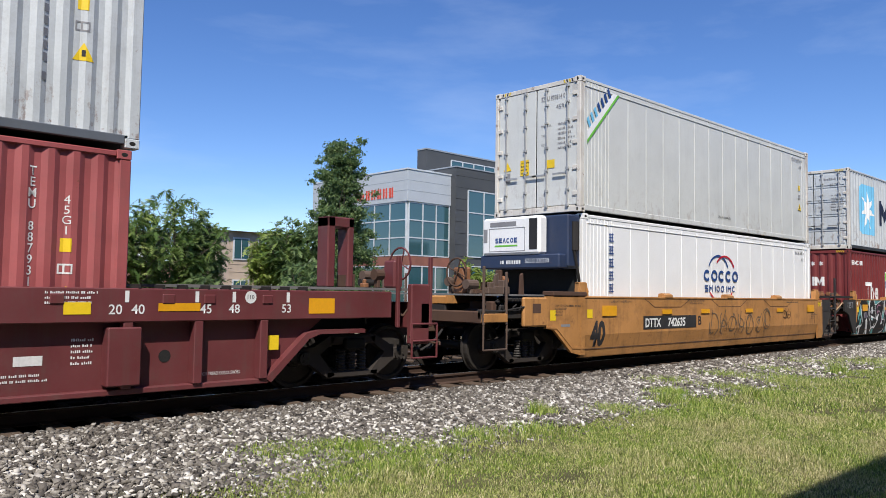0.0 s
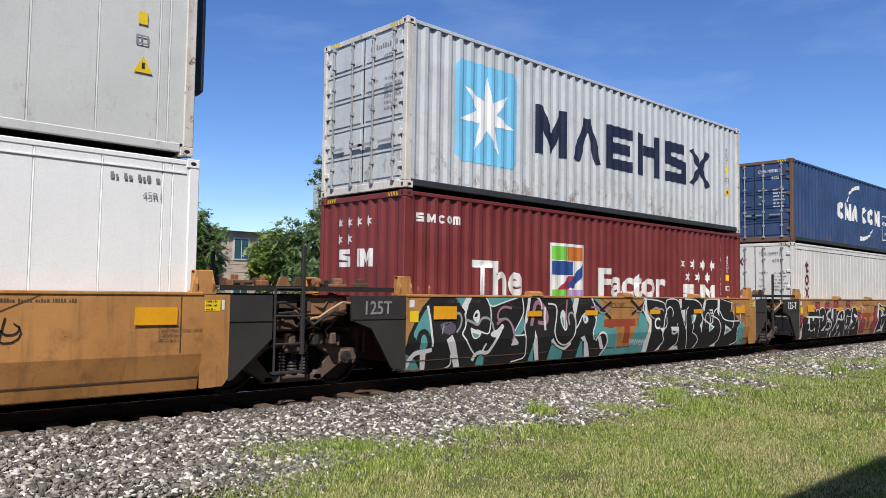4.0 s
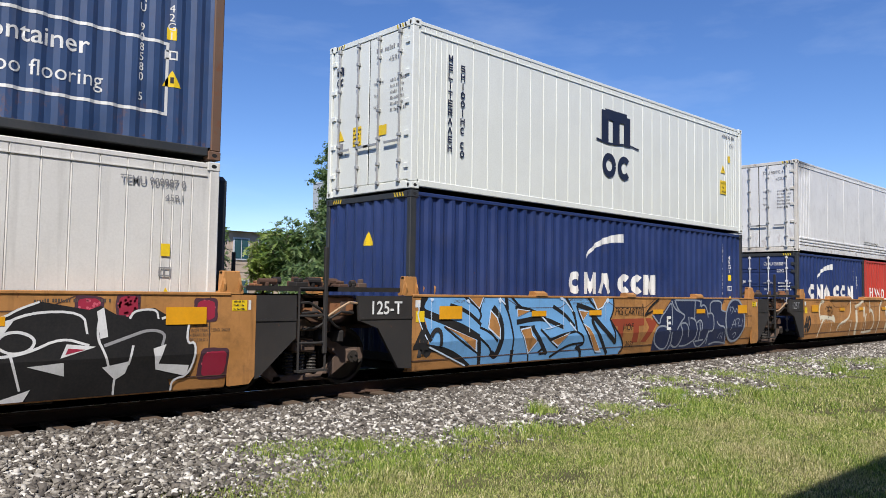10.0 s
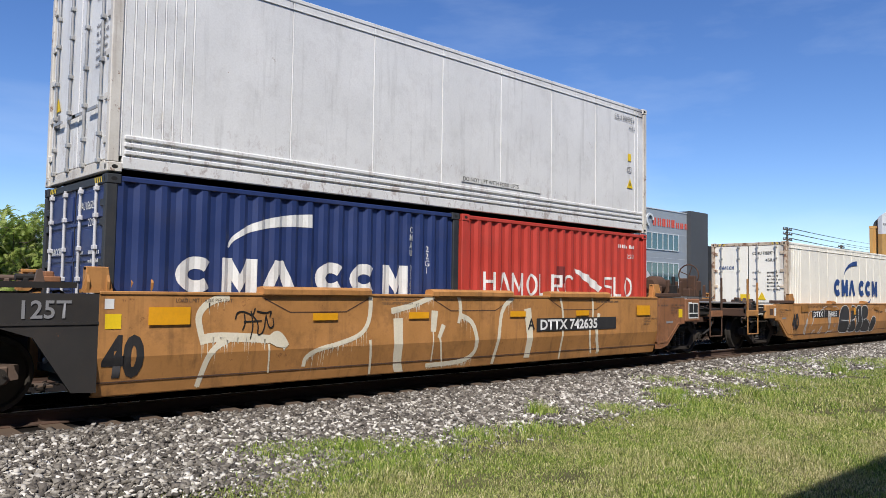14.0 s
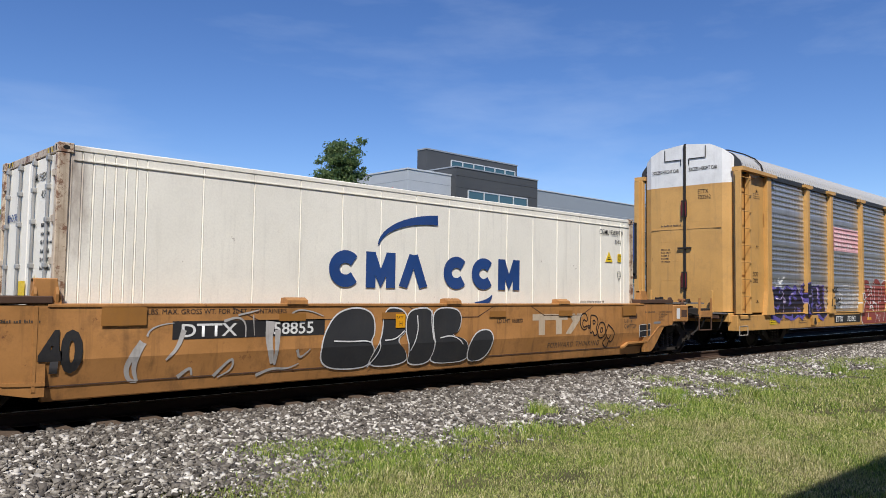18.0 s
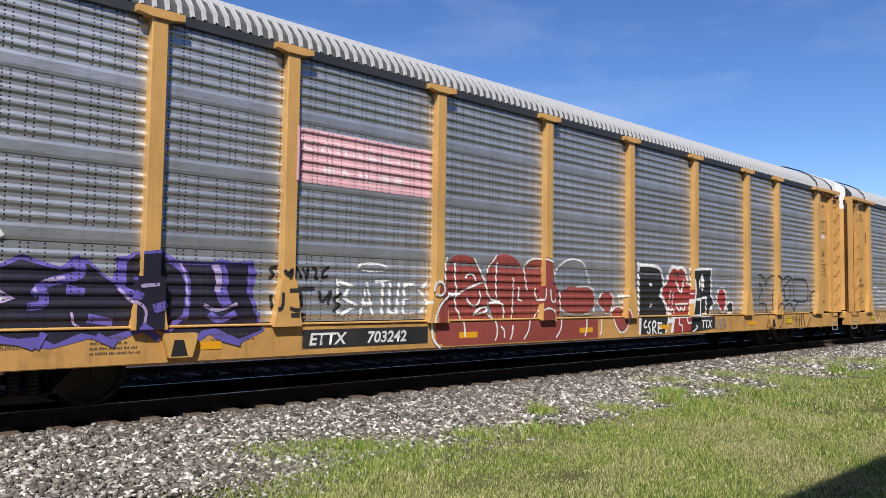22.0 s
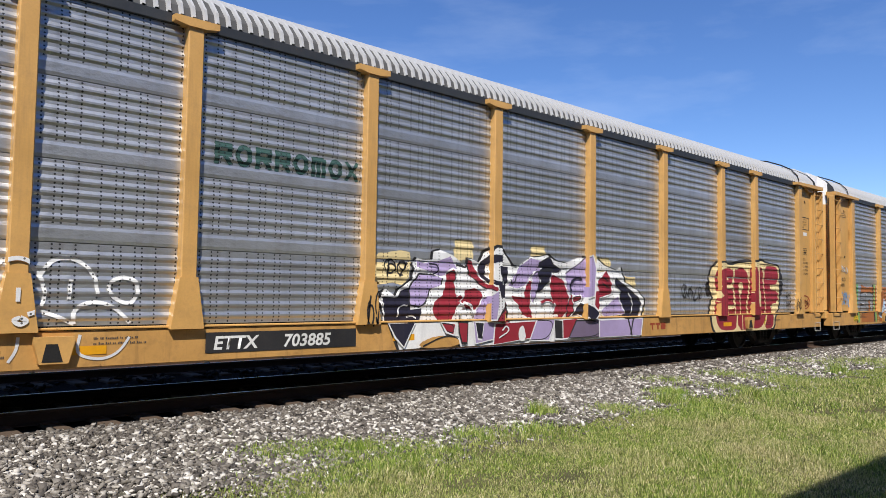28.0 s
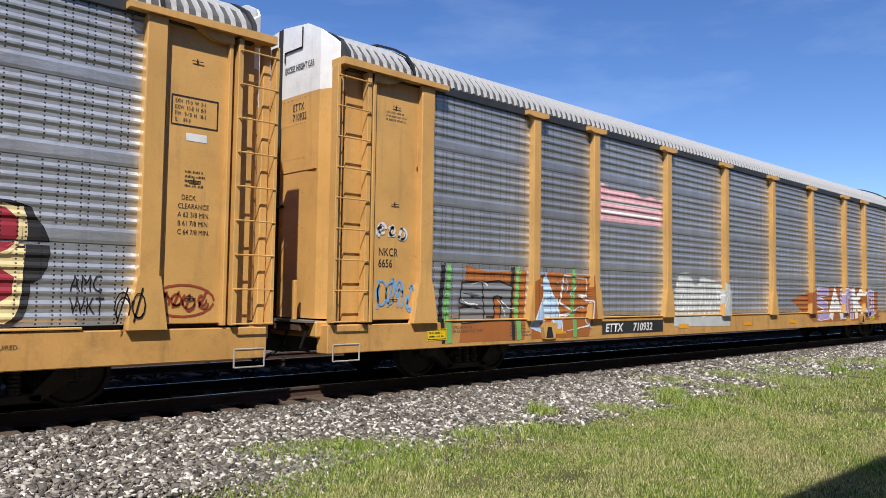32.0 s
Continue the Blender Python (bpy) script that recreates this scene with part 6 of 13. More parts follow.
can.fill(G_WHITE, 0, (6.92, 1.41), (7.05, 1.42), (7.09, 1.06), (7.26, 0.91), (7.25, 0.73), (7.2, 0.14), (7, 0.13), (7.04, 0.44), (7.16, 0.79), (7, 1), (6.9, 1.12))
can.line(G_BLACK, 0.03, (6.92, 1.05), (6.97, 1.21), (6.91, 1.3), (6.98, 1.38))
can.line(G_WHITE, 0.03, (6.98, 1.38), (7.37, 1.37), (7.71, 1.33), (7.87, 1.26), (7.93, 0.99), (7.93, 0.7), (7.63, 0.71))
can.line(G_WHITE, 0.03, (7.75, 0.58), (7.89, 0.4), (7.71, 0.29), (7.56, 0.17))
can.line(G_WHITE, 0.035, (7.78, 0.71), (7.86, 1.03), (7.98, 1.19), (8.12, 1.21), (8.22, 1.1), (8.19, 0.99))
can.line(G_WHITE, 0.03, (8.41, 0.8), (8.49, 0.53), (8.51, 0.33), (8.3, 0.26), (8.13, 0.16))
can.line(G_WHITE, 0.03, (8.57, 1.14), (8.7, 0.85), (8.84, 0.6), (8.96, 0.34), (8.97, 0.19))
can.line(G_WHITE, 0.03, (8.83, 0.68), (8.8, 0.93), (8.84, 1.14), (8.94, 1.2))
can.line(G_WHITE, 0.03, (9.28, 0.17), (9.45, 0.29), (9.5, 0.4), (9.29, 0.54), (9.12, 0.57), (9.18, 0.75), (9.24, 1.01))
can.line(G_WHITE, 0.032, (8.78, 1.39), (9.25, 1.38), (9.48, 1.31), (9.61, 1.19), (9.65, 0.95), (9.59, 0.74), (9.56, 0.59))
can.line(G_WHITE, 0.035, (9.52, 1.09), (9.64, 0.91), (9.81, 0.84), (10.04, 0.75), (10.17, 0.83))
can.line(G_WHITE, 0.03, (9.78, 0.81), (9.76, 0.95), (9.91, 1.08), (10.03, 0.95), (10.01, 0.76))
can.line(G_WHITE, 0.035, (10.09, 0.98), (10.57, 0.86), (10.61, 0.38), (10.43, 0.27), (10.2, 0.18))
can.line(G_WHITE, 0.035, (10.13, 0.81), (10.2, 1.06), (10.38, 1.17), (10.56, 1.08), (10.69, 0.89), (11.01, 0.82), (11.61, 0.82))
can.line(G_WHITE, 0.03, (11.21, 1.32), (11.15, 1.07))
can.line(G_WHITE, 0.03, (11.25, 0.65), (11.35, 0.92), (11.29, 1.07))
can.line(G_WHITE, 0.035, (11.67, 1.06), (11.75, 0.77), (11.48, 0.62), (11.69, 0.26), (11.26, 0.19))
can.line(G_WHITE, 0.03, (7.87, 1.26), (7.91, 1.39), (8.44, 1.39), (8.56, 1.17))
can.line(G_WHITE, 0.03, (9.65, 1.09), (9.7, 1.4), (10.47, 1.39))
can.line(G_WHITE, 0.03, (10.56, 1.41), (11.22, 1.3))
can.fill(G_WHITE, 0, (7.63, 0.71), (7.82, 0.71), (7.77, 0.55))
can.fill(G_WHITE, 0, (8.11, 0.74), (8.47, 0.73), (8.45, 0.6), (8.29, 0.54), (8.15, 0.58))
can.fill(G_WHITE, 0, (8.46, 1.39), (8.6, 1.39), (8.6, 1.16), (8.53, 1.21))
can.fill(G_WHITE, 0, (8.61, 1.12), (8.77, 1.14), (8.76, 0.83), (8.67, 0.92))
can.fill(G_WHITE, 0, (9.15, 1.01), (9.32, 1.01), (9.23, 0.85), (9.08, 0.79))
can.fill(G_WHITE, 0, (9.48, 0.75), (9.58, 0.83), (9.59, 0.55))
can.fill(G_WHITE, 0, (9.94, 0.8), (10.25, 0.69), (9.98, 0.56))
can.fill(G_WHITE, 0, (10.14, 0.2), (10.44, 0.29), (10.44, 0.18), (10.28, 0.1))
can.fill(G_WHITE, 0, (10.42, 1.39), (10.54, 1.39), (10.49, 0.95), (10.39, 1.06))
can.fill(G_WHITE, 0, (10.82, 0.73), (11.21, 0.59), (10.83, 0.46))
can.fill(G_WHITE, 0, (8.18, 0.14), (8.33, 0.26), (8.53, 0.28), (8.6, 0.18))
can.fill(G_WHITE, 0, (9.63, 1.17), (9.73, 1.38), (9.82, 1.38), (9.71, 1.09))
can.fill(G_WHITE, 0, (7.52, 0.15), (7.75, 0.3), (7.72, 0.21))
can.fill(G_WHITE, 0, (9.96, 1.13), (10.14, 1.14), (10.15, 1.01), (10.03, 1.03))
can.fill(G_WHITE, 0, (11.49, 0.64), (11.76, 0.75), (11.63, 0.56))
can.fill(G_TEAL, 0, (9.05, 1.01), (9.16, 0.99), (9.17, 0.88), (9.08, 0.83))
can.fill(G_TEAL, 0, (9.99, 0.74), (10.14, 0.68), (10.01, 0.61))
can.fill(G_TEAL, 0, (10.89, 0.64), (11.08, 0.58), (10.89, 0.52))
can.fill(G_BLACK, 0, (8.16, 0.65), (8.34, 0.64), (8.27, 0.58))
can.fill(G_BLACK, 0, (9.99, 1.09), (10.11, 1.1), (10.1, 1.05), (10.02, 1.06))
can.line(G_SOFT, 0.03, (7.1, 1.1), (7.2, 1), (7.32, 0.96), (7.47, 0.89))
can.line(G_SOFT, 0.05, (7.3, 1.14), (7.42, 1.19), (7.55, 1.17), (7.55, 1.14), (7.68, 1.17), (7.78, 1.11))
can.fill(G_TEAL, 1, (11.79, 0.83), (11.93, 0.65), (11.95, 0.27), (11.95, 0.06), (11.55, 0.09), (11.67, 0.28), (11.49, 0.62))
can.line(G_TEALD, 0.016, (11.8, 0.21), (11.79, 0.35), (11.83, 0.23), (11.84, 0.37))
can.line(G_TEALD, 0.016, (11.88, 0.21), (11.87, 0.35), (11.92, 0.23), (11.92, 0.37))
can.line(G_TEALD, 0.016, (11.97, 0.2), (11.96, 0.35), (12, 0.22), (12.01, 0.36))
can.line(G_TEALD, 0.016, (12.05, 0.2), (12.04, 0.34), (12.09, 0.22), (12.1, 0.36))
can.line(G_TEALD, 0.016, (12.14, 0.2), (12.13, 0.34), (12.18, 0.21), (12.18, 0.36))
can.line(G_TEALD, 0.016, (12.23, 0.19), (12.22, 0.33), (12.27, 0.21), (12.27, 0.35))
can.line(G_SOFT, 0.03, (11.33, 1.21), (11.38, 1.34), (11.41, 1.18), (11.46, 1.26))
can.line(G_BLACK, 0.014, (11.33, 1.21), (11.38, 1.34), (11.41, 1.18), (11.46, 1.26))
can.line(G_SOFT, 0.03, (11.45, 1.21), (11.5, 1.34), (11.53, 1.18), (11.59, 1.26))
can.line(G_BLACK, 0.014, (11.45, 1.21), (11.5, 1.34), (11.53, 1.18), (11.59, 1.26))
can.line(G_SOFT, 0.03, (11.57, 1.21), (11.63, 1.34), (11.66, 1.18), (11.71, 1.26))
can.line(G_BLACK, 0.014, (11.57, 1.21), (11.63, 1.34), (11.66, 1.18), (11.71, 1.26))
words("C", 7.36, 0.70, 0.26, WHITE_P, car_c, SIDE, bold=0.02, name="unit_letter", lift=0.026)
# unit d: black letters with soft white lines, berries in crimson behind them
berries(car_d, ((1.34, 1.16, 0.17), (2.16, 1.17, 0.16), (2.93, 1.18, 0.21), (4.05, 1.2, 0.17), (5.18, 0.82, 0.16), (5.5, 0.48, 0.24), (0.08, 0.78, 0.14), (7.0, 0.88, 0.30), (6.75, 0.42, 0.25), (8.85, 1.24, 0.17), (9.35, 1.2, 0.12), (10.5, 1.22, 0.15), (10.95, 1.26, 0.14), (11.95, 1.2, 0.15), (12.1, 0.5, 0.2)), 31)
wide_logo(car_d, 5.12)
can = Can(car_d, SIDE, 0.185, 1.405, 0.0062)
can.fill(G_BLACK, 0, (0.25, 0.11), (0.21, 0.48), (0.12, 0.61), (0.15, 0.8), (0.28, 0.86), (0.47, 0.84), (0.51, 0.88), (0.77, 1.1), (0.87, 1.16), (1.07, 1.16), (1.19, 1.1), (1.26, 1.11), (1.46, 1.06), (1.63, 1.15), (1.82, 1.15), (1.95, 1.07), (2.02, 0.99), (2.09, 1.15), (2.42, 1.11), (2.66, 1.15), (3.02, 1.1), (3.27, 1.16), (3.54, 1.09), (3.68, 0.95), (3.77, 1.09), (4, 1.13), (4.19, 1.06), (4.43, 1.12), (4.81, 1.14), (4.96, 0.96), (4.95, 0.75), (5.14, 0.4), (5.28, 0.03))
can.fill(G_CRIM, 1, (-0.26, 0.15), (-0.11, 0.29), (0.05, 0.36), (0.1, 0.12))
can.fill(G_WHITE, 1, (0.09, 0.12), (0.04, 0.41), (0.1, 0.52), (0.22, 0.4), (0.27, 0.25), (0.24, 0.11))
can.line(G_WHITE, 0.05, (0.12, 0.45), (0.13, 0.55), (0.09, 0.64))
can.line(G_WHITE, 0.032, (0.77, 1.12), (0.87, 1.17), (1.07, 1.17), (1.17, 1.12), (1.22, 1.02), (1.26, 1.11), (1.46, 1.06), (1.51, 0.96), (1.49, 0.85))
can.line(G_WHITE, 0.032, (1.48, 1.06), (1.63, 1.15), (1.82, 1.15), (1.95, 1.06), (2.03, 0.93), (2.1, 0.84))
can.line(G_WHITE, 0.055, (0.49, 0.87), (0.9, 0.85), (1.08, 0.87), (1.41, 0.84), (1.74, 0.84))
can.line(G_WHITE, 0.035, (0.66, 0.64), (0.74, 0.5), (0.84, 0.43), (0.97, 0.41), (1.08, 0.47), (1.15, 0.51))
can.line(G_WHITE, 0.03, (1.41, 0.8), (1.48, 0.71), (1.51, 0.52), (1.53, 0.35), (1.59, 0.23))
can.line(G_WHITE, 0.03, (2.1, 0.84), (2.09, 0.7), (2.01, 0.56), (1.95, 0.46))
can.line(G_WHITE, 0.03, (2.1, 0.7), (2.36, 0.69), (2.38, 0.47), (2.36, 0.16))
can.line(G_WHITE, 0.03, (2.9, 1.04), (2.91, 0.74), (3.07, 0.47), (3.17, 0.36), (3.1, 0.29), (2.91, 0.18))
can.line(G_WHITE, 0.03, (3.68, 1.03), (3.67, 0.79), (3.77, 0.47), (3.84, 0.19))
can.line(G_WHITE, 0.03, (3.88, 0.85), (3.85, 0.63), (3.86, 0.47), (3.96, 0.41))
can.line(G_WHITE, 0.022, (3.88, 0.85), (4.15, 0.84), (4.29, 0.85))
can.line(G_WHITE, 0.06, (4.15, 0.41), (4.3, 0.77), (4.48, 1.16))
can.line(G_WHITE, 0.03, (4.3, 0.76), (4.29, 0.32), (4.28, 0.16))
can.line(G_WHITE, 0.032, (4.53, 1.13), (4.74, 1.18), (4.9, 1.12), (4.98, 0.92), (4.96, 0.75), (4.8, 0.74), (4.76, 0.57))
can.line(G_WHITE, 0.03, (4.96, 0.75), (5.08, 0.57), (5.22, 0.2))
can.line(G_WHITE, 0.02, (5.28, 0.69), (5.38, 0.91), (5.47, 1.17))
can.line(G_WHITE, 0.022, (5.18, 1.2), (5.46, 1.16), (5.79, 1.07))
can.line(G_WHITE, 0.025, (3.77, 1.07), (4, 1.13), (4.17, 1.08), (4.22, 1), (4.29, 1.12), (4.46, 1.13))
can.line(G_WHITE, 0.025, (2.66, 1.13), (3.02, 1.1), (3.27, 1.16), (3.54, 1.09), (3.67, 0.96))
can.line(G_WHITE, 0.02, (2.09, 1.15), (2.42, 1.11))
can.fill(G_WHITE, 0, (0.6, 0.89), (0.67, 0.89), (0.67, 0.64), (0.54, 0.67), (0.44, 0.67), (0.53, 0.7))
can.fill(G_WHITE, 0, (0.9, 0.85), (1.08, 0.84), (1, 0.78), (0.94, 0.71), (0.89, 0.8))
can.fill(G_WHITE, 0, (0.69, 0.58), (0.65, 0.42), (0.77, 0.49))
can.fill(G_WHITE, 0, (1.11, 0.46), (1.18, 0.52), (1.2, 0.35))
can.fill(G_WHITE, 0, (1.71, 0.41), (1.85, 0.5), (1.97, 0.57), (1.94, 0.4))
can.fill(G_WHITE, 0, (2.52, 1.11), (2.67, 1.13), (2.63, 0.66), (2.55, 0.83), (2.46, 0.76))
can.fill(G_WHITE, 0, (3.33, 0.17), (3.45, 0.35), (3.46, 0.17))
can.fill(G_WHITE, 0, (3.85, 0.52), (4.03, 0.54), (3.96, 0.41), (3.87, 0.39))
can.fill(G_WHITE, 0, (4.3, 0.77), (4.47, 0.64), (4.34, 0.55))
can.fill(G_WHITE, 0, (4.56, 0.93), (4.69, 0.91), (4.97, 0.84), (4.76, 0.77), (4.59, 0.84))
can.fill(G_WHITE, 0, (4.48, 0.42), (4.73, 0.49), (4.72, 0.39))
can.fill(G_WHITE, 0, (0.87, 0.15), (0.94, 0.23), (1.01, 0.17))
can.fill(G_WHITE, 0, (2.51, 0.2), (2.57, 0.39), (2.65, 0.16))
can.line(G_SOFT, 0.1, (2.43, 1.07), (2.18, 1.01), (2.07, 0.91), (2.11, 0.79), (2.32, 0.75), (2.48, 0.65), (2.52, 0.5), (2.36, 0.44), (2.1, 0.44))
can.line(G_WHITE, 0.045, (2.43, 1.07), (2.18, 1.01), (2.07, 0.91), (2.11, 0.79), (2.32, 0.75), (2.48, 0.65), (2.52, 0.5), (2.36, 0.44), (2.1, 0.44))
can.line(G_SOFT, 0.09, (2.69, 0.39), (2.88, 0.63), (3.11, 0.98), (3.3, 1.03))
can.line(G_WHITE, 0.0405, (2.69, 0.39), (2.88, 0.63), (3.11, 0.98), (3.3, 1.03))
can.line(G_SOFT, 0.065, (3.3, 1.06), (3.54, 1.06), (3.63, 0.91), (3.55, 0.76), (3.38, 0.72), (3.12, 0.78), (2.97, 0.72))
can.line(G_WHITE, 0.02925, (3.3, 1.06), (3.54, 1.06), (3.63, 0.91), (3.55, 0.76), (3.38, 0.72), (3.12, 0.78), (2.97, 0.72))
can.fill(G_PALE, 1, (1.71, 0.89), (1.8, 0.92), (1.83, 0.84), (1.76, 0.74), (1.72, 0.69), (1.68, 0.75), (1.74, 0.81))
can.fill(G_PALE, 1, (3.28, 0.88), (3.39, 0.94), (3.44, 0.76), (3.33, 0.76))
can.fill(G_PALE, 1, (3.06, 0.51), (3.17, 0.6), (3.21, 0.5), (3.14, 0.41))
can.fill(G_PALE, 1, (3.88, 0.88), (4, 0.91), (4.01, 0.81))
can.fill(G_WINE, 1, (0.97, 0.72), (1.15, 0.66), (1.22, 0.61), (1.06, 0.61))
can.fill(G_WINE, 1, (2.66, 1.01), (2.9, 0.98), (2.87, 0.91), (2.69, 0.93))
can.fill(G_WINE, 1, (1.84, 1.13), (1.98, 1.04), (1.88, 0.99))
can.fill(G_BLACK, 0, (7.04, 0.06), (7.08, 0.52), (7.2, 0.81), (7.17, 1.11), (7.27, 1.3), (7.48, 1.2), (7.7, 1.19), (7.93, 1.17), (8.21, 1.22), (8.36, 1.17), (8.65, 1.12), (9.11, 1.22), (9.39, 1.13), (9.55, 1.12), (9.72, 1.22), (9.95, 1.31), (10.49, 1.21), (10.62, 1.26), (10.81, 1.15), (10.97, 1.12), (11.01, 1.21), (11.27, 1.23), (11.48, 1.11), (11.76, 1.23), (11.71, 0.77), (11.83, 0.78), (11.78, 0.37), (11.5, 0.33), (11.57, 0.08))
can.fill(G_WHITE, 0, (7.15, 1.29), (7.28, 1.31), (7.2, 0.96), (7.17, 0.8), (7.04, 0.44), (7, 0.09), (6.86, 0.09), (7.02, 0.52), (7.08, 0.73), (6.99, 0.77), (7.07, 1.1))
can.line(G_WHITE, 0.03, (7.27, 1.3), (7.48, 1.2), (7.7, 1.19), (7.93, 1.18), (8.21, 1.21))
can.line(G_WHITE, 0.03, (8.21, 1.26), (8.36, 1.17), (8.65, 1.12), (8.7, 1.2), (9.01, 1.18))
can.line(G_SOFT, 0.05, (7.71, 1.17), (7.69, 0.99), (7.67, 0.8))
can.line(G_SOFT, 0.06, (8.21, 1.18), (8.19, 0.98), (8.18, 0.78))
can.line(G_WHITE, 0.036, (7.86, 1.01), (7.8, 1.09), (7.69, 1.09), (7.62, 0.99), (7.64, 0.88), (7.81, 0.83), (7.99, 0.87), (8.12, 1.02), (8.26, 1.09), (8.36, 0.94), (8.32, 0.74))
can.line(G_WHITE, 0.036, (8.34, 0.98), (8.5, 1.06), (8.71, 1), (8.84, 0.84), (8.76, 0.72), (8.57, 0.67), (8.39, 0.73), (8.34, 0.86), (8.34, 0.98))
can.line(G_WHITE, 0.036, (8.86, 0.84), (8.94, 1.01), (9.15, 1.07), (9.35, 0.98), (9.42, 0.83), (9.29, 0.73), (9.07, 0.72), (8.92, 0.77), (8.86, 0.84))
can.line(G_WHITE, 0.036, (9.53, 0.82), (9.59, 0.95), (9.77, 0.98), (9.94, 0.89), (9.89, 0.76), (9.69, 0.72), (9.53, 0.82))
can.line(G_WHITE, 0.03, (8.13, 0.78), (8.19, 0.46), (8.37, 0.41), (8.36, 0.18))
can.line(G_WHITE, 0.03, (8.87, 0.76), (9.13, 0.41), (9.24, 0.36), (9, 0.24))
can.line(G_WHITE, 0.03, (9.68, 0.73), (9.81, 0.32))
can.line(G_WHITE, 0.032, (9.52, 1), (9.84, 1.19), (10.43, 1.19), (10.48, 0.94))
can.line(G_WHITE, 0.032, (10.62, 1.17), (10.59, 0.89), (10.69, 0.7), (10.75, 0.53))
can.line(G_WHITE, 0.03, (10.85, 0.55), (10.83, 0.32), (10.84, 0.18))
can.line(G_WHITE, 0.03, (11.02, 0.77), (10.98, 0.55))
can.line(G_WHITE, 0.03, (10.97, 1.11), (11.02, 1.2), (11.29, 1.22), (11.32, 1.1))
can.line(G_WHITE, 0.032, (11.37, 1.1), (11.75, 1.21), (11.68, 0.77), (11.84, 0.8), (11.78, 0.37), (11.55, 0.33), (11.55, 0.18))
can.line(G_WHITE, 0.03, (9.11, 1.23), (9.39, 1.13), (9.59, 1.12), (9.74, 1.22), (9.95, 1.3))
can.line(G_WHITE, 0.035, (9.34, 0.74), (9.51, 0.69), (9.85, 0.73), (10.2, 0.9), (10.5, 0.8))
can.line(G_SOFT, 0.04, (10.69, 0.79), (10.95, 0.88), (11.21, 0.97), (11.42, 0.92), (11.38, 0.77))
can.fill(G_WHITE, 0, (7.44, 0.73), (7.53, 0.49), (7.66, 0.39), (7.83, 0.65), (7.76, 0.3), (7.63, 0.28), (7.5, 0.42))
can.fill(G_WHITE, 0, (7.09, 0.23), (7.34, 0.33), (7.69, 0.31), (7.91, 0.21), (7.57, 0.26))
can.fill(G_WHITE, 0, (8.97, 0.17), (9.25, 0.31), (9.38, 0.22))
can.fill(G_WHITE, 0, (8.35, 0.13), (8.7, 0.35), (8.68, 0.19))
can.fill(G_WHITE, 0, (9.86, 0.58), (10.24, 0.61), (10.26, 0.45))
can.fill(G_WHITE, 0, (10.2, 0.66), (10.26, 0.82), (10.59, 0.78))
can.fill(G_WHITE, 0, (10.67, 0.53), (10.99, 0.59), (10.95, 0.44), (10.84, 0.37))
can.fill(G_WHITE, 0, (11.27, 0.73), (11.43, 0.78), (11.35, 0.54), (11.75, 0.5), (11.73, 0.36), (11.32, 0.47))
can.fill(G_WHITE, 0, (8.06, 0.82), (8.2, 0.91), (8.28, 0.75), (8.16, 0.68))
can.fill(G_WHITE, 0, (8.45, 0.67), (8.6, 0.9), (8.65, 0.72))
can.fill(G_WHITE, 0, (8.91, 0.74), (9.07, 0.89), (9, 0.7))
can.fill(G_WHITE, 0, (9.45, 0.95), (9.59, 1.09), (9.72, 1.12), (9.55, 0.86))
can.fill(G_WHITE, 0, (10.58, 1.19), (10.66, 1.24), (10.72, 0.89), (10.63, 0.87))
can.fill(G_WHITE, 0, (9.5, 0.16), (9.92, 0.32), (9.86, 0.19))
can.fill(G_CRIM, 0, (8.08, 0.8), (8.18, 0.86), (8.21, 0.76))
can.fill(G_CRIM, 0, (8.5, 0.72), (8.59, 0.85), (8.6, 0.75))
can.fill(G_CRIM, 0, (8.95, 0.76), (9.04, 0.84), (8.99, 0.74))
can.fill(G_CRIM, 0, (10.25, 0.7), (10.28, 0.77), (10.47, 0.75))
can.fill(G_CRIM, 0, (9.48, 0.93), (9.57, 1.02), (9.55, 0.89))
words("D", 7.35, 0.8, 0.24, WHITE_P, car_d, SIDE, bold=0.02, name="unit_letter", lift=0.026)
words("DTTX 742635 D", 5.6, 1.2, 0.075, BLACK_P, car_d, SIDE, 0.85, name="car_number")
# unit e: light blue letters with black edges and bare patches, then a navy piece in grey outline
wide_logo(car_e, 5.56)
can = Can(car_e, SIDE, 0.185, 1.405)
can.fill(G_SKY, 0, (0.24, 1.44), (0.11, 1.3), (0.07, 1.16), (0.16, 1.05), (0.22, 0.91), (0.25, 0.69), (0.32, 0.54), (1.23, 0.14), (1.31, 0.2), (6.04, -0.02), (5.95, 0.22), (6.08, 0.35), (6.01, 0.49), (5.71, 0.73), (5.5, 0.94), (5.63, 1.22), (5.63, 1.47))
can.line(G_BLACK, 0.13, (0.2, 1.42), (0.11, 1.3), (0.09, 1.18), (0.25, 1.09), (0.64, 0.98), (1.06, 0.81), (1.41, 0.71))
can.line(G_BLACK, 0.1, (0.1, 1.11), (0.14, 0.91), (0.31, 0.68))
can.line(G_BLACK, 0.12, (0.27, 0.55), (0.68, 0.49), (1.03, 0.35), (1.29, 0.19))
can.line(G_BLACK, 0.14, (0.07, 1.15), (0.23, 1.11), (0.75, 0.95), (1.05, 0.88), (1.44, 0.7))
can.line(G_BLACK, 0.1, (1.44, 0.7), (1.51, 0.52), (1.57, 0.23))
can.line(G_BLACK, 0.045, (0.63, 0.89), (1, 0.65), (1.48, 0.41))
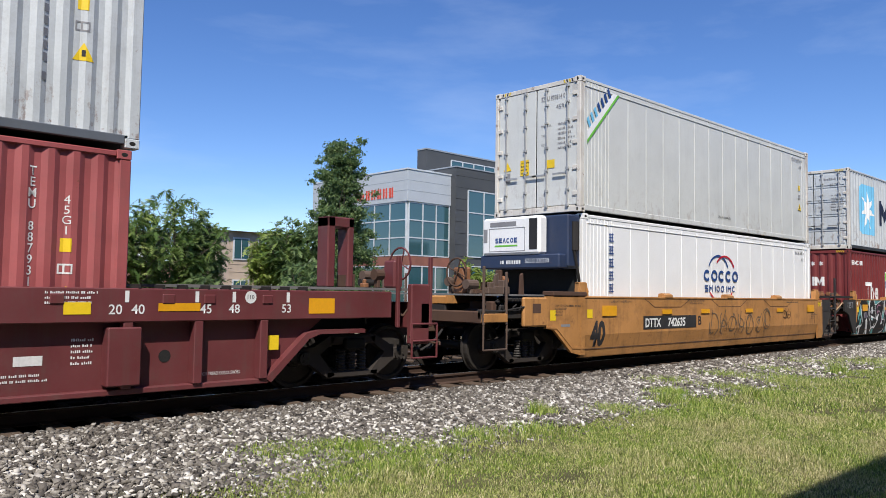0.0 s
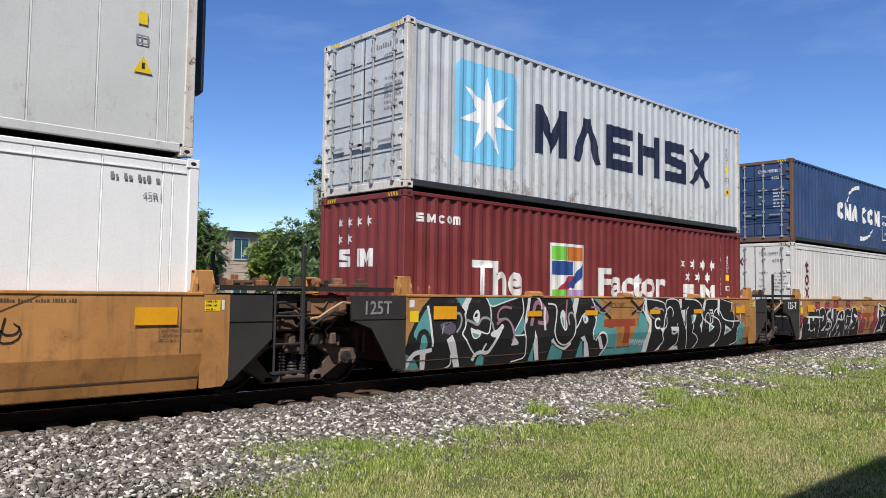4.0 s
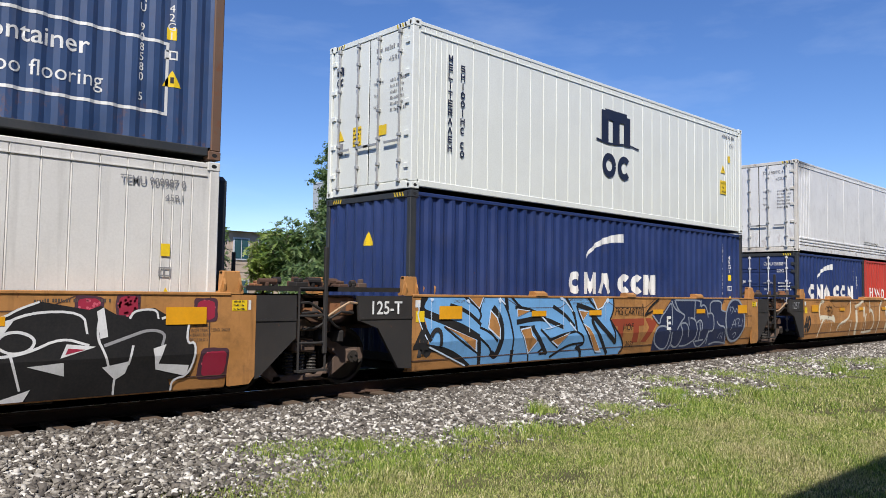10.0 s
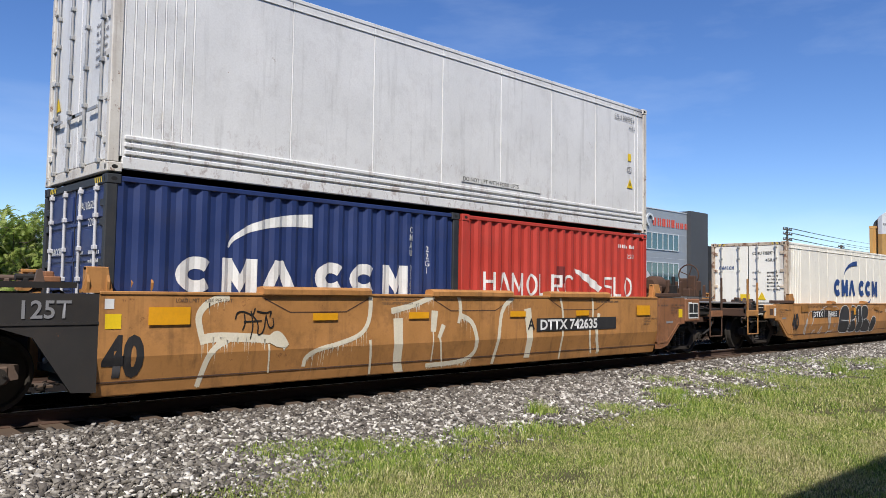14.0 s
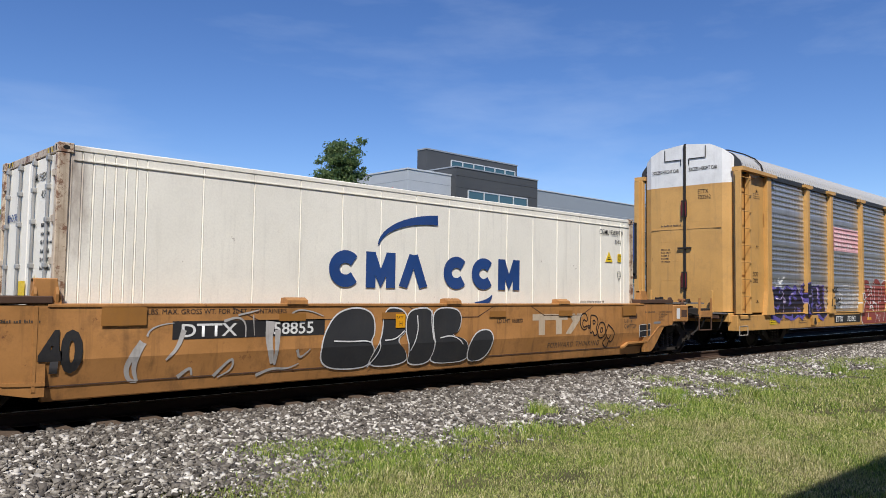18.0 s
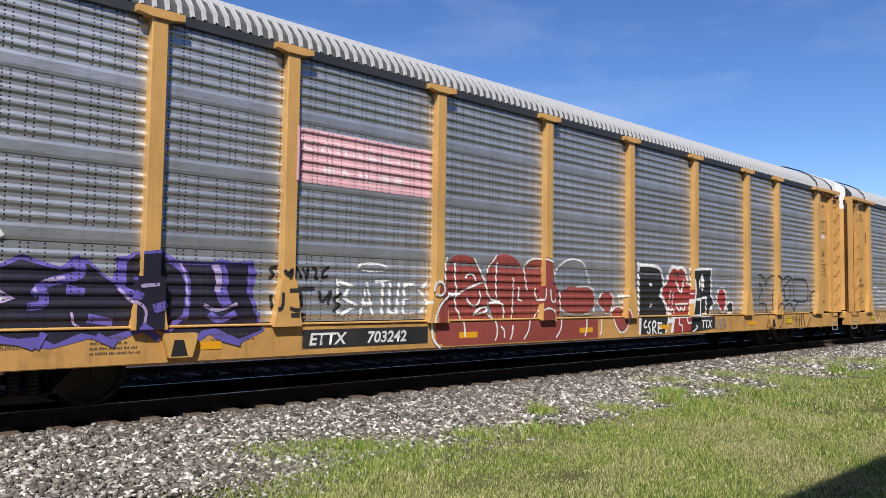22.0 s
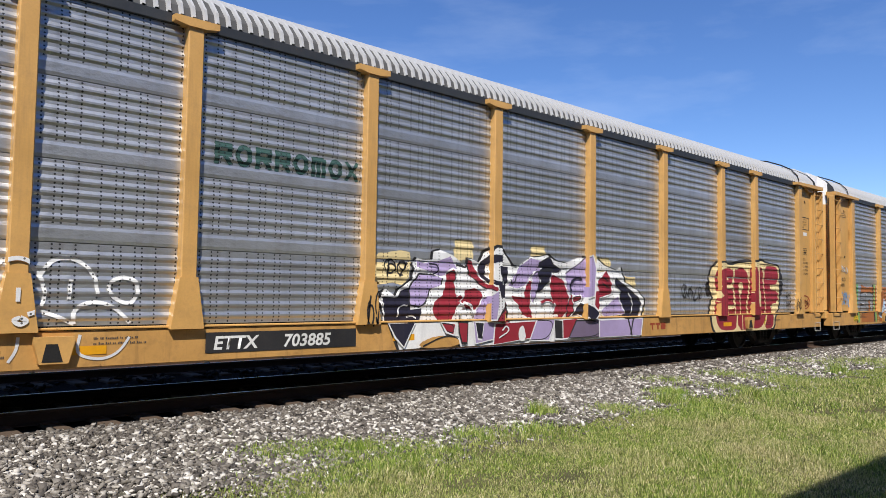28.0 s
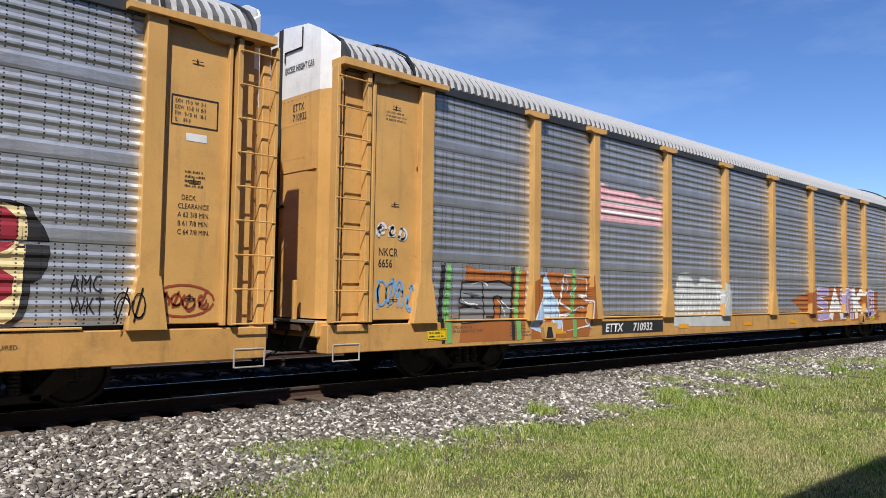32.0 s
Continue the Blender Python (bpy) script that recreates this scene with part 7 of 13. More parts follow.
can.line(G_BLACK, 0.075, (0.77, 1.25), (0.98, 1.2), (1.17, 1.14), (1.4, 1), (1.5, 0.92))
can.line(G_BLACK, 0.05, (1.1, 1.4), (1.33, 1.27), (1.46, 1.19), (1.53, 1.06), (1.44, 0.96))
can.line(G_BLACK, 0.07, (1.59, 1.42), (1.51, 1.3), (1.48, 1.16))
can.line(G_BLACK, 0.05, (1.85, 1.16), (1.74, 1.03), (1.71, 0.82), (1.96, 0.6))
can.line(G_BLACK, 0.14, (1.85, 1.18), (2.02, 1.02), (2.08, 0.77), (2.05, 0.49), (1.97, 0.32), (1.86, 0.38))
can.line(G_BLACK, 0.045, (1.5, 0.86), (1.71, 0.79), (1.96, 0.62))
can.line(G_BLACK, 0.045, (1.48, 0.68), (1.65, 0.58), (1.81, 0.47), (1.86, 0.35))
can.line(G_BLACK, 0.05, (2, 1.39), (2.15, 1.27), (2.27, 1.05), (2.37, 0.76), (2.41, 0.54), (2.42, 0.23))
can.line(G_BLACK, 0.1, (2.18, 1.42), (2.21, 1.19))
can.line(G_BLACK, 0.09, (2.41, 0.4), (2.43, 0.21))
can.line(G_BLACK, 0.07, (2.45, 1.21), (2.73, 1.19), (2.99, 1.13))
can.line(G_BLACK, 0.1, (2.5, 0.94), (2.9, 0.99), (3.31, 0.99), (3.87, 0.82))
can.line(G_BLACK, 0.07, (2.58, 0.83), (2.98, 0.84))
can.line(G_BLACK, 0.05, (2.6, 0.79), (2.77, 0.53), (2.89, 0.33), (2.92, 0.2))
can.line(G_BLACK, 0.1, (2.94, 0.82), (3.17, 0.58), (3.43, 0.32))
can.line(G_BLACK, 0.05, (3.19, 0.35), (3.3, 0.42), (3.43, 0.32), (3.23, 0.31))
can.line(G_BLACK, 0.05, (3.19, 0.78), (3.51, 0.56), (3.76, 0.42))
can.line(G_BLACK, 0.06, (3.51, 0.58), (3.86, 0.67), (4.33, 0.73))
can.line(G_BLACK, 0.05, (2.89, 0.37), (2.97, 0.51), (3.12, 0.6))
can.line(G_BLACK, 0.08, (3.57, 1.22), (3.94, 1.06), (4.23, 0.84))
can.line(G_BLACK, 0.07, (3.95, 1.42), (4.12, 1.22), (4.29, 0.95), (4.33, 0.72))
can.line(G_BLACK, 0.05, (3.57, 0.24), (4.08, 0.46), (4.56, 0.48))
can.line(G_BLACK, 0.09, (4.38, 0.4), (4.53, 0.33), (4.57, 0.19))
can.line(G_BLACK, 0.045, (4.33, 0.72), (4.56, 0.62), (4.63, 0.46), (4.38, 0.4))
can.line(G_BLACK, 0.1, (4.34, 1.25), (4.72, 1.18), (5.02, 1.09), (4.8, 0.94), (5.17, 0.57), (5.49, 0.23))
can.line(G_BLACK, 0.045, (4.32, 1.22), (4.42, 1.02), (4.75, 0.59), (5.1, 0.25))
can.line(G_BLACK, 0.045, (4.24, 1.1), (4.29, 0.85), (4.33, 0.73))
can.line(G_BLACK, 0.12, (4.87, 1.04), (5.21, 0.79), (5.73, 0.46))
can.line(G_BLACK, 0.05, (4.83, 1.01), (5.25, 1.22), (5.44, 1.44))
can.line(G_BLACK, 0.05, (5.61, 1.46), (5.64, 1.17), (5.5, 0.95))
can.line(G_BLACK, 0.045, (5.5, 0.94), (5.71, 0.73), (6.01, 0.49), (6.1, 0.3), (5.96, 0.19))
can.line(G_BLACK, 0.06, (4.67, 1.43), (4.87, 1.26), (5.09, 1.12))
can.line(G_BLACK, 0.05, (5.76, 0.44), (5.69, 0.68), (5.55, 0.86))
can.line(G_BLACK, 0.05, (2.33, 1.4), (2.49, 1.27), (2.57, 1.23))
can.fill(G_ICE, 0, (1.17, 1.42), (1.47, 1.19), (1.59, 1.42))
can.fill(WELL, 0, (1.19, 1.41), (1.46, 1.21), (1.56, 1.41))
can.fill(G_ICE, 0, (0.59, 0.93), (1.42, 0.64), (1.46, 0.43), (0.98, 0.73))
can.fill(WELL, 0, (0.63, 0.9), (1.38, 0.65), (1.42, 0.46), (1, 0.72))
can.fill(G_ICE, 0, (1.75, 1.18), (1.94, 1.04), (2.03, 0.83), (2.03, 0.63), (1.69, 0.84))
can.fill(WELL, 0, (1.77, 1.14), (1.92, 1.02), (2.01, 0.85), (2, 0.67), (1.72, 0.86))
can.fill(G_ICE, 0, (2.47, 1.19), (2.86, 1.15), (2.49, 1.03))
can.fill(WELL, 0, (2.49, 1.17), (2.83, 1.14), (2.51, 1.04))
can.fill(G_ICE, 0, (2.57, 0.81), (2.88, 0.85), (2.94, 0.68), (3.11, 0.55), (2.88, 0.32))
can.fill(WELL, 0, (2.6, 0.79), (2.87, 0.82), (2.92, 0.67), (3.08, 0.57), (2.89, 0.36))
can.fill(G_ICE, 0, (3.52, 0.55), (4.1, 0.71), (3.75, 0.43))
can.fill(WELL, 0, (3.56, 0.56), (4.06, 0.68), (3.77, 0.46))
can.fill(G_ICE, 0, (4.37, 1.15), (4.73, 1.13), (4.52, 0.93))
can.fill(WELL, 0, (4.4, 1.13), (4.7, 1.11), (4.54, 0.96))
can.fill(G_ICE, 0, (4.53, 0.89), (4.76, 0.79), (5.29, 0.25), (5.07, 0.26))
can.fill(WELL, 0, (4.58, 0.85), (4.78, 0.76), (5.23, 0.29), (5.04, 0.3))
can.fill(G_ICE, 0, (4.82, 1.47), (5.44, 1.47), (5.22, 1.19), (5.01, 1.14))
can.fill(WELL, 0, (4.86, 1.44), (5.4, 1.45), (5.2, 1.22), (5.04, 1.17))
can.fill(G_ICE, 0, (3.2, 0.78), (3.85, 0.88), (3.48, 0.8))
can.line(G_ICE, 0.025, (0.02, 1.27), (0.04, 1.16), (0, 1.13), (0.06, 0.95), (0.23, 0.69))
can.line(G_ICE, 0.03, (0.3, 0.56), (0.69, 0.41), (1.22, 0.2))
can.line(G_ICE, 0.035, (2, 1.38), (2.14, 1.27))
can.line(G_ICE, 0.035, (3.79, 1.41), (3.98, 1.3), (4.17, 1.13))
can.line(G_ICE, 0.035, (3.06, 1.13), (3.49, 0.83))
can.line(G_ICE, 0.035, (4.09, 0.9), (4.29, 0.74))
can.line(G_ICE, 0.012, (0.31, 1.33), (0.32, 0.99))
can.line(G_ICE, 0.012, (0.3, 1.15), (0.31, 0.87))
can.line(G_ICE, 0.012, (1.2, 1.27), (1.22, 0.79))
can.line(G_ICE, 0.012, (1.97, 1.23), (1.97, 1.02))
can.line(G_ICE, 0.012, (2, 1.34), (2.01, 1.13))
can.line(G_ICE, 0.012, (3.86, 1.42), (3.88, 0.74))
can.line(G_ICE, 0.012, (5.32, 1.26), (5.32, 0.91))
can.fill(G_ICE, 1, (0.26, 1.38), (0.38, 1.37), (0.32, 1.3))
can.fill(G_ICE, 1, (1.11, 1.33), (1.19, 1.37), (1.24, 1.27))
can.fill(G_ICE, 1, (1.93, 1.39), (2.06, 1.36), (2, 1.27))
can.fill(G_ICE, 1, (3.74, 1.41), (3.88, 1.41), (3.82, 1.33))
can.fill(G_ICE, 1, (5.3, 1.35), (5.45, 1.42), (5.4, 1.26))
can.line(BLACK_P, 0.08, (0.33, 0.76), (0.38, 0.83), (0.48, 0.86), (0.55, 0.78), (0.55, 0.59))
can.line(BLACK_P, 0.08, (0.15, 0.84), (0.07, 0.56), (0.25, 0.55))
can.line(BLACK_P, 0.08, (0.18, 0.66), (0.16, 0.47))
can.fill(G_NAVY, 0, (7.26, 0.2), (7.25, 0.43), (7.26, 0.6), (7.35, 0.73), (7.48, 0.79), (7.33, 0.9), (7.18, 1.01), (7.45, 1.07), (7.67, 1.11), (8.02, 1.39), (10.67, 1.43), (10.58, 1.31), (10.46, 1.11), (10.71, 1.07), (10.77, 0.7), (10.88, 0.22), (9.46, 0.11))
can.line(G_GREY, 0.045, (7.18, 1.02), (7.33, 0.9), (7.48, 0.79), (7.52, 0.96), (7.76, 1.11), (8, 1.34), (8.05, 1.1), (8.04, 0.79))
can.line(G_GREY, 0.045, (8.02, 1.34), (8.17, 1.14), (8.51, 1.05), (8.66, 0.98), (8.42, 0.82), (8.28, 0.67))
can.line(G_GREY, 0.045, (7.96, 0.62), (7.77, 0.75), (7.57, 0.77), (7.35, 0.72), (7.26, 0.51), (7.4, 0.32), (7.72, 0.2), (7.91, 0.25), (7.97, 0.43), (7.96, 0.62))
can.line(G_GREY, 0.045, (8.05, 0.6), (8.1, 0.34), (7.99, 0.2))
can.line(G_GREY, 0.045, (8.11, 0.3), (8.31, 0.22), (8.5, 0.32), (8.56, 0.54), (8.48, 0.72), (8.4, 0.79), (8.63, 0.83), (8.79, 0.75), (8.85, 0.48))
can.line(G_GREY, 0.045, (8.81, 0.95), (8.83, 0.76))
can.line(G_GREY, 0.045, (8.91, 0.93), (9.14, 0.9), (9.23, 0.68), (9.24, 0.42), (9.02, 0.33), (8.79, 0.26), (8.51, 0.26))
can.line(G_GREY, 0.045, (8.21, 1.36), (8.8, 1.36), (9.43, 1.36), (9.37, 1.22))
can.line(G_GREY, 0.045, (8.16, 1.36), (8.31, 1.13), (8.56, 1.02))
can.line(G_GREY, 0.045, (9.13, 1.35), (9.1, 0.92))
can.line(G_GREY, 0.045, (9.43, 1.35), (9.41, 1.19), (9.54, 1.26), (9.7, 1.19), (9.78, 0.94))
can.line(G_GREY, 0.045, (9.77, 1.03), (10.08, 1.04), (10.09, 0.58), (9.82, 0.6), (9.76, 0.36), (9.54, 0.21), (9.32, 0.21), (9.15, 0.36))
can.line(G_GREY, 0.045, (9.23, 0.82), (9.39, 0.89), (9.5, 0.78), (9.46, 0.62))
can.line(G_GREY, 0.045, (9.36, 0.81), (9.4, 0.38))
can.line(G_GREY, 0.045, (9.23, 0.35), (9.62, 0.38))
can.line(G_GREY, 0.045, (9.89, 1.04), (9.88, 1.35), (10.54, 1.35), (10.44, 1.11), (10.74, 1.07))
can.line(G_GREY, 0.045, (10.25, 0.82), (10.37, 0.71), (10.71, 0.69), (10.82, 0.22))
can.line(G_GREY, 0.045, (9.99, 0.25), (10.33, 0.31), (10.87, 0.24))
can.line(G_GREY, 0.045, (9.82, 0.59), (9.82, 0.28))
for k_, (a_, m_) in enumerate(((1.06, G_GREY), (0.94, G_NAVY))):
    can.fill(m_, 0, *oval(11.27, 0.84, 0.54 * a_, 0.56 * a_, 26))
can.line(G_GREY, 0.024, (11.02, 1.07), (10.93, 1.21), (11.19, 1.16), (11.06, 1.02))
can.line(G_GREY, 0.024, (11.12, 1.21), (11.26, 1.02), (11.34, 1.18), (11.42, 1.05))
can.line(G_GREY, 0.024, (11.01, 0.6), (11.26, 0.92), (11.29, 0.68))
can.line(G_GREY, 0.024, (11.07, 0.73), (11.33, 0.74))
can.line(G_GREY, 0.024, (11.33, 0.87), (11.54, 0.89), (11.38, 0.68), (11.59, 0.69))
can.line(G_GREY, 0.024, (11.7, 0.87), (11.62, 0.67))
can.line(G_GREY, 0.024, (11.18, 0.47), (11.3, 0.53), (11.38, 0.47), (11.27, 0.37))
can.line(G_GREY, 0.02, (10.37, 0.39), (10.46, 0.54), (10.55, 0.5), (10.5, 0.37))
can.line(G_GREY, 0.02, (10.59, 0.37), (10.6, 0.54))
can.line(G_BLACK, 0.05, (6.86, 1.03), (7.07, 1.21), (7.44, 1.39))
can.line(G_BLACK, 0.04, (6.86, 1.03), (7.16, 1.11))
can.line(G_BLACK, 0.03, (6.75, 1.27), (6.79, 1.01))
words("FRS CARTEL", 5.65, 1.04, 0.15, G_BLACK, car_e, SIDE, 0.95, name="graffiti_line", slant=0.2, lift=0.021)
words("HOF", 5.95, 0.70, 0.15, G_BLACK, car_e, SIDE, 0.95, name="graffiti_line", slant=0.2, lift=0.021)
words("2021", 6.1, 0.33, 0.13, G_BLACK, car_e, SIDE, 0.95, name="graffiti_line", slant=0.2, lift=0.021)
words("E", 7.75, 0.68, 0.3, WHITE_P, car_e, SIDE, bold=0.03, name="unit_letter", lift=0.027)
# unit a: runny cream lines
can = Can(car_a, SIDE, 0.185, 1.41)
can.drip(CREAM_G, 0.1, (1.54, 1.37), (1.36, 1.34), (1.21, 1.25), (1.13, 1.12), (1.17, 0.93), (1.21, 0.79))
can.drip(CREAM_G, 0.13, (1.21, 0.82), (1.37, 0.85), (1.95, 0.82), (2.17, 0.79), (2.34, 0.81), (2.44, 0.7))
can.drip(CREAM_G, 0.09, (1.57, 0.81), (1.41, 0.73), (1.3, 0.61), (1.24, 0.4), (1.2, 0.23))
can.drip(CREAM_G, 0.08, (3.94, 1.47), (3.95, 1.14), (3.88, 0.91), (3.71, 0.78), (3.34, 0.68), (3, 0.62), (2.8, 0.52), (2.79, 0.4))
can.drip(CREAM_G, 0.1, (4.39, 1.17), (4.81, 1.25), (5.27, 1.4))
can.drip(CREAM_G, 0.2, (4.51, 0.99), (4.52, 0.75), (4.55, 0.34), (4.62, 0.2))
can.drip(CREAM_G, 0.15, (5.3, 1.12), (5.28, 0.86))
can.drip(CREAM_G, 0.1, (5.5, 0.9), (5.42, 0.73))
can.drip(CREAM_G, 0.08, (5.81, 1.52), (5.93, 1.21), (5.87, 0.97))
can.drip(CREAM_G, 0.09, (5.91, 1.08), (6.2, 0.98), (6.33, 0.7), (6.34, 0.43), (6.09, 0.29), (5.64, 0.26), (5.22, 0.26))
can.drip(CREAM_G, 0.09, (7.26, 1.38), (6.96, 1.2), (6.9, 0.68), (6.83, 0.22))
can.drip(CREAM_G, 0.2, (7.7, 1.13), (7.74, 0.85), (7.78, 0.6), (7.77, 0.32))
can.drip(CREAM_G, 0.06, (8.66, 1.49), (8.8, 1.04), (8.76, 0.62), (8.78, 0.19))
can.drip(CREAM_G, 0.06, (9.73, 1.57), (9.81, 1.03), (9.63, 0.7), (9.83, 0.27))
can.drip(CREAM_G, 0.1, (9.99, 1.05), (9.88, 0.69), (10.08, 0.28))
can.fill(CREAM_G, 1, (2.14, 0.77), (2.22, 0.89), (2.33, 0.91), (2.42, 0.84), (2.52, 0.69), (2.35, 0.66))
can.line(CREAM_G, 0.05, (3.95, 0.71), (4, 0.44), (4.04, 0.02))
can.line(CREAM_G, 0.03, (2.18, 0.72), (2.22, 0.33))
can.line(CREAM_G, 0.03, (5.27, 0.86), (5.3, 0.33))
can.line(CREAM_G, 0.04, (5.42, 0.73), (5.57, 0.22))
can.line(G_BLACK, 0.02, (1.66, 1.08), (1.68, 1.17), (1.79, 1.18), (1.92, 1.12), (1.95, 1.22))
can.line(G_BLACK, 0.02, (1.79, 1.14), (1.81, 1.02), (1.77, 0.93))
can.line(G_BLACK, 0.02, (1.89, 1.18), (1.93, 0.98), (1.89, 0.81))
can.line(G_BLACK, 0.02, (1.92, 1.12), (2.01, 1.01), (1.99, 0.84), (2.09, 0.89), (2.12, 1.12))
can.line(G_BLACK, 0.02, (1.79, 1.04), (2.05, 1.05))
can.line(G_BLACK, 0.02, (2.12, 1.12), (2.17, 0.94), (2.25, 0.97), (2.23, 1.08))
can.line(G_BLACK, 0.02, (1.98, 1.18), (2.12, 1.15), (2.21, 1.19), (2.18, 1.11))
mark("number_plate", [rect(7.95, 10.62, 0.75, 1.0)], BLACK_P, car_a, SIDE, 0.012)
words("DTTX 742635", 8.05, 0.785, 0.185, WHITE_P, car_a, SIDE, 1.2, bold=0.03, lift=0.015, name="car_number")
words("A", 7.7, 0.8, 0.2, BLACK_P, car_a, SIDE, bold=0.02, name="unit_letter", lift=0.014)
words("40", -0.03, 0.42, 0.46, BLACK_P, car_a, SIDE, 0.72, bold=0.05, name="size_number")
PANEL = Wall(lambda u, v, k: (u, -1.45 - k, v))
mark("service_chart", [rect(13.68, 14.16, 0.92, 1.30)], WHITE_P, car_a, PANEL, 0.004)
for k_, r_ in enumerate((rect(13.71, 13.91, 1.06, 1.27), rect(13.93, 14.13, 1.06, 1.27), rect(13.71, 14.13, 0.95, 1.03))):
    mark("service_chart_field", [r_], BLACK_P, car_a, PANEL, 0.007)
wheel_handle(car_a, 14.98, -0.75, 2.0, 0.28, BROWN_STEEL)
boxes("brake_housing", BROWN_STEEL, car_a, (14.72, 14.94, -0.95, -0.6, 1.45, 1.92), c=0.03)
bm = bm_new()
rod(bm, (13.5, -0.55, 1.74), (13.85, -0.55, 1.74), 0.21, 24)
rod(bm, (13.85, -0.55, 1.74), (13.92, -0.55, 1.74), 0.21, 24, 0.12)
rod(bm, (13.43, -0.55, 1.74), (13.5, -0.55, 1.74), 0.12, 24, 0.21)
part("air_tank", bm, BROWN_STEEL, car_a)
boxes("tank_cradle", BROWN_STEEL, car_a, (13.52, 13.6, -0.8, -0.3, 1.45, 1.7), (13.88, 14.0, -0.8, -0.3, 1.45, 1.86), c=0.02)
boxes("tall_bracket", BROWN_STEEL, car_a, (14.45, 14.57, -1.2, -1.0, 1.45, 1.98), (14.57, 14.8, -1.2, -1.0, 1.45, 1.85), (14.3, 14.5, -1.15, -0.95, 1.45, 1.65), c=0.02)
# car g
words("40", -0.17, 0.52, 0.44, BLACK_P, car_g, SIDE, 0.72, lift=0.014, bold=0.05, name="size_number")
mark("number_plate", [rect(1.36, 3.66, 0.83, 1.06)], BLACK_P, car_g, SIDE, 0.004)
words("DTTX", 1.46, 0.86, 0.165, WHITE_P, car_g, SIDE, 1.25, bold=0.015, name="car_number", lift=0.0058)
words("58855", 2.80, 0.86, 0.165, WHITE_P, car_g, SIDE, 1.15, bold=0.015, name="car_number", lift=0.0058)
words("52,900 LBS. MAX. GROSS WT. FOR 20 FT. CONTAINERS", 0.75, 1.15, 0.065, BLACK_P, car_g, SIDE, name="load_lettering")
WISP = hue("spray_thin_grey_white", (0.46, 0.44, 0.42), dirt=0.5, streak=0.6)
SLATE = hue("spray_slate", (0.03, 0.032, 0.036))


def bubble(points, lift):
    b = smooth(list(points))
    mark("graffiti_outline", [clip_v(grown(b, 0.024), 0.27, 1.26)], G_WHITE, car_g, SIDE, lift)
    mark("graffiti_letter", [clip_v(b, 0.27, 1.255)], SLATE, car_g, SIDE, lift + 0.0011)


thin_line(((1.04, 0.88), (1.07, 0.96), (1.2, 1.02), (1.38, 1.04)), 0.03, WISP, car_g, SIDE, 0.0065, 0.3)
thin_line(((0.99, 0.81), (0.88, 0.67), (0.8, 0.51), (0.85, 0.35), (0.96, 0.33)), 0.1, WISP, car_g, SIDE, 0.0068, 0.3)
thin_line(((0.99, 0.81), (0.91, 0.63), (0.9, 0.47), (0.96, 0.33)), 0.1, WISP, car_g, SIDE, 0.0071, 0.3)
thin_line(((2.06, 1.05), (2.26, 1.11), (2.38, 1.03), (2.38, 0.83)), 0.04, WISP, car_g, SIDE, 0.0074, 0.3)
thin_line(((2.49, 1.13), (2.51, 0.85)), 0.02, WISP, car_g, SIDE, 0.0077, 0.3)
thin_line(((1.51, 0.95), (1.44, 0.73), (1.29, 0.58)), 0.08, WISP, car_g, SIDE, 0.008, 0.3)
thin_line(((2.76, 1.04), (2.73, 0.77), (2.82, 0.45)), 0.16, WISP, car_g, SIDE, 0.0083, 0.3)
thin_line(((2.88, 0.92), (2.87, 0.68), (2.86, 0.43)), 0.1, WISP, car_g, SIDE, 0.0086, 0.3)
thin_line(((1.47, 0.35), (1.63, 0.48), (1.66, 0.36)), 0.06, WISP, car_g, SIDE, 0.0089, 0.3)
thin_line(((1.96, 0.33), (2.21, 0.59), (2.23, 0.41), (2.02, 0.31)), 0.05, WISP, car_g, SIDE, 0.0092, 0.3)
thin_line(((2.59, 0.3), (2.83, 0.39), (3.08, 0.36), (3.26, 0.43)), 0.05, WISP, car_g, SIDE, 0.0095, 0.3)
thin_line(((3.2, 0.63), (3.26, 0.49), (3.42, 0.63)), 0.05, WISP, car_g, SIDE, 0.0098, 0.3)
thin_line(((3.07, 1.12), (3.19, 1.2), (3.41, 1.18), (3.64, 1.1)), 0.03, WISP, car_g, SIDE, 0.0101, 0.3)
thin_line(((2.26, 1.13), (2.52, 1.18), (2.58, 1.2)), 0.03, WISP, car_g, SIDE, 0.0104, 0.3)
bubble(((3.61, 0.56), (3.66, 0.83), (3.84, 1.11), (4.11, 1.21), (4.39, 1.2), (4.57, 1.09), (4.59, 0.81), (4.5, 0.7), (4.62, 0.55), (4.54, 0.33), (4.26, 0.3), (3.85, 0.32), (3.66, 0.41)), 0.012)
bubble(((4.62, 0.55), (4.75, 0.76), (4.78, 1.2), (5.08, 1.21), (5.25, 1.1), (5.26, 0.84), (5.01, 0.71), (5.27, 0.52), (5.31, 0.32), (4.5, 0.3)), 0.0142)
bubble(((5.35, 0.52), (5.23, 0.84), (5.25, 1.1), (5.42, 1.2), (5.82, 1.2), (5.83, 0.69), (5.91, 0.53), (5.78, 0.29), (5.31, 0.3)), 0.0164)
bubble(((5.91, 0.53), (5.83, 0.87), (5.83, 1.19), (6.3, 1.21), (6.49, 1.09), (6.43, 0.81), (6.22, 0.75), (6.56, 0.69), (6.71, 0.5), (6.69, 0.28), (5.78, 0.29)), 0.0186)
bubble(((6.71, 0.62), (6.9, 0.8), (7.17, 0.82), (7.3, 0.7), (7.24, 0.43), (7.04, 0.28), (6.69, 0.28)), 0.0208)
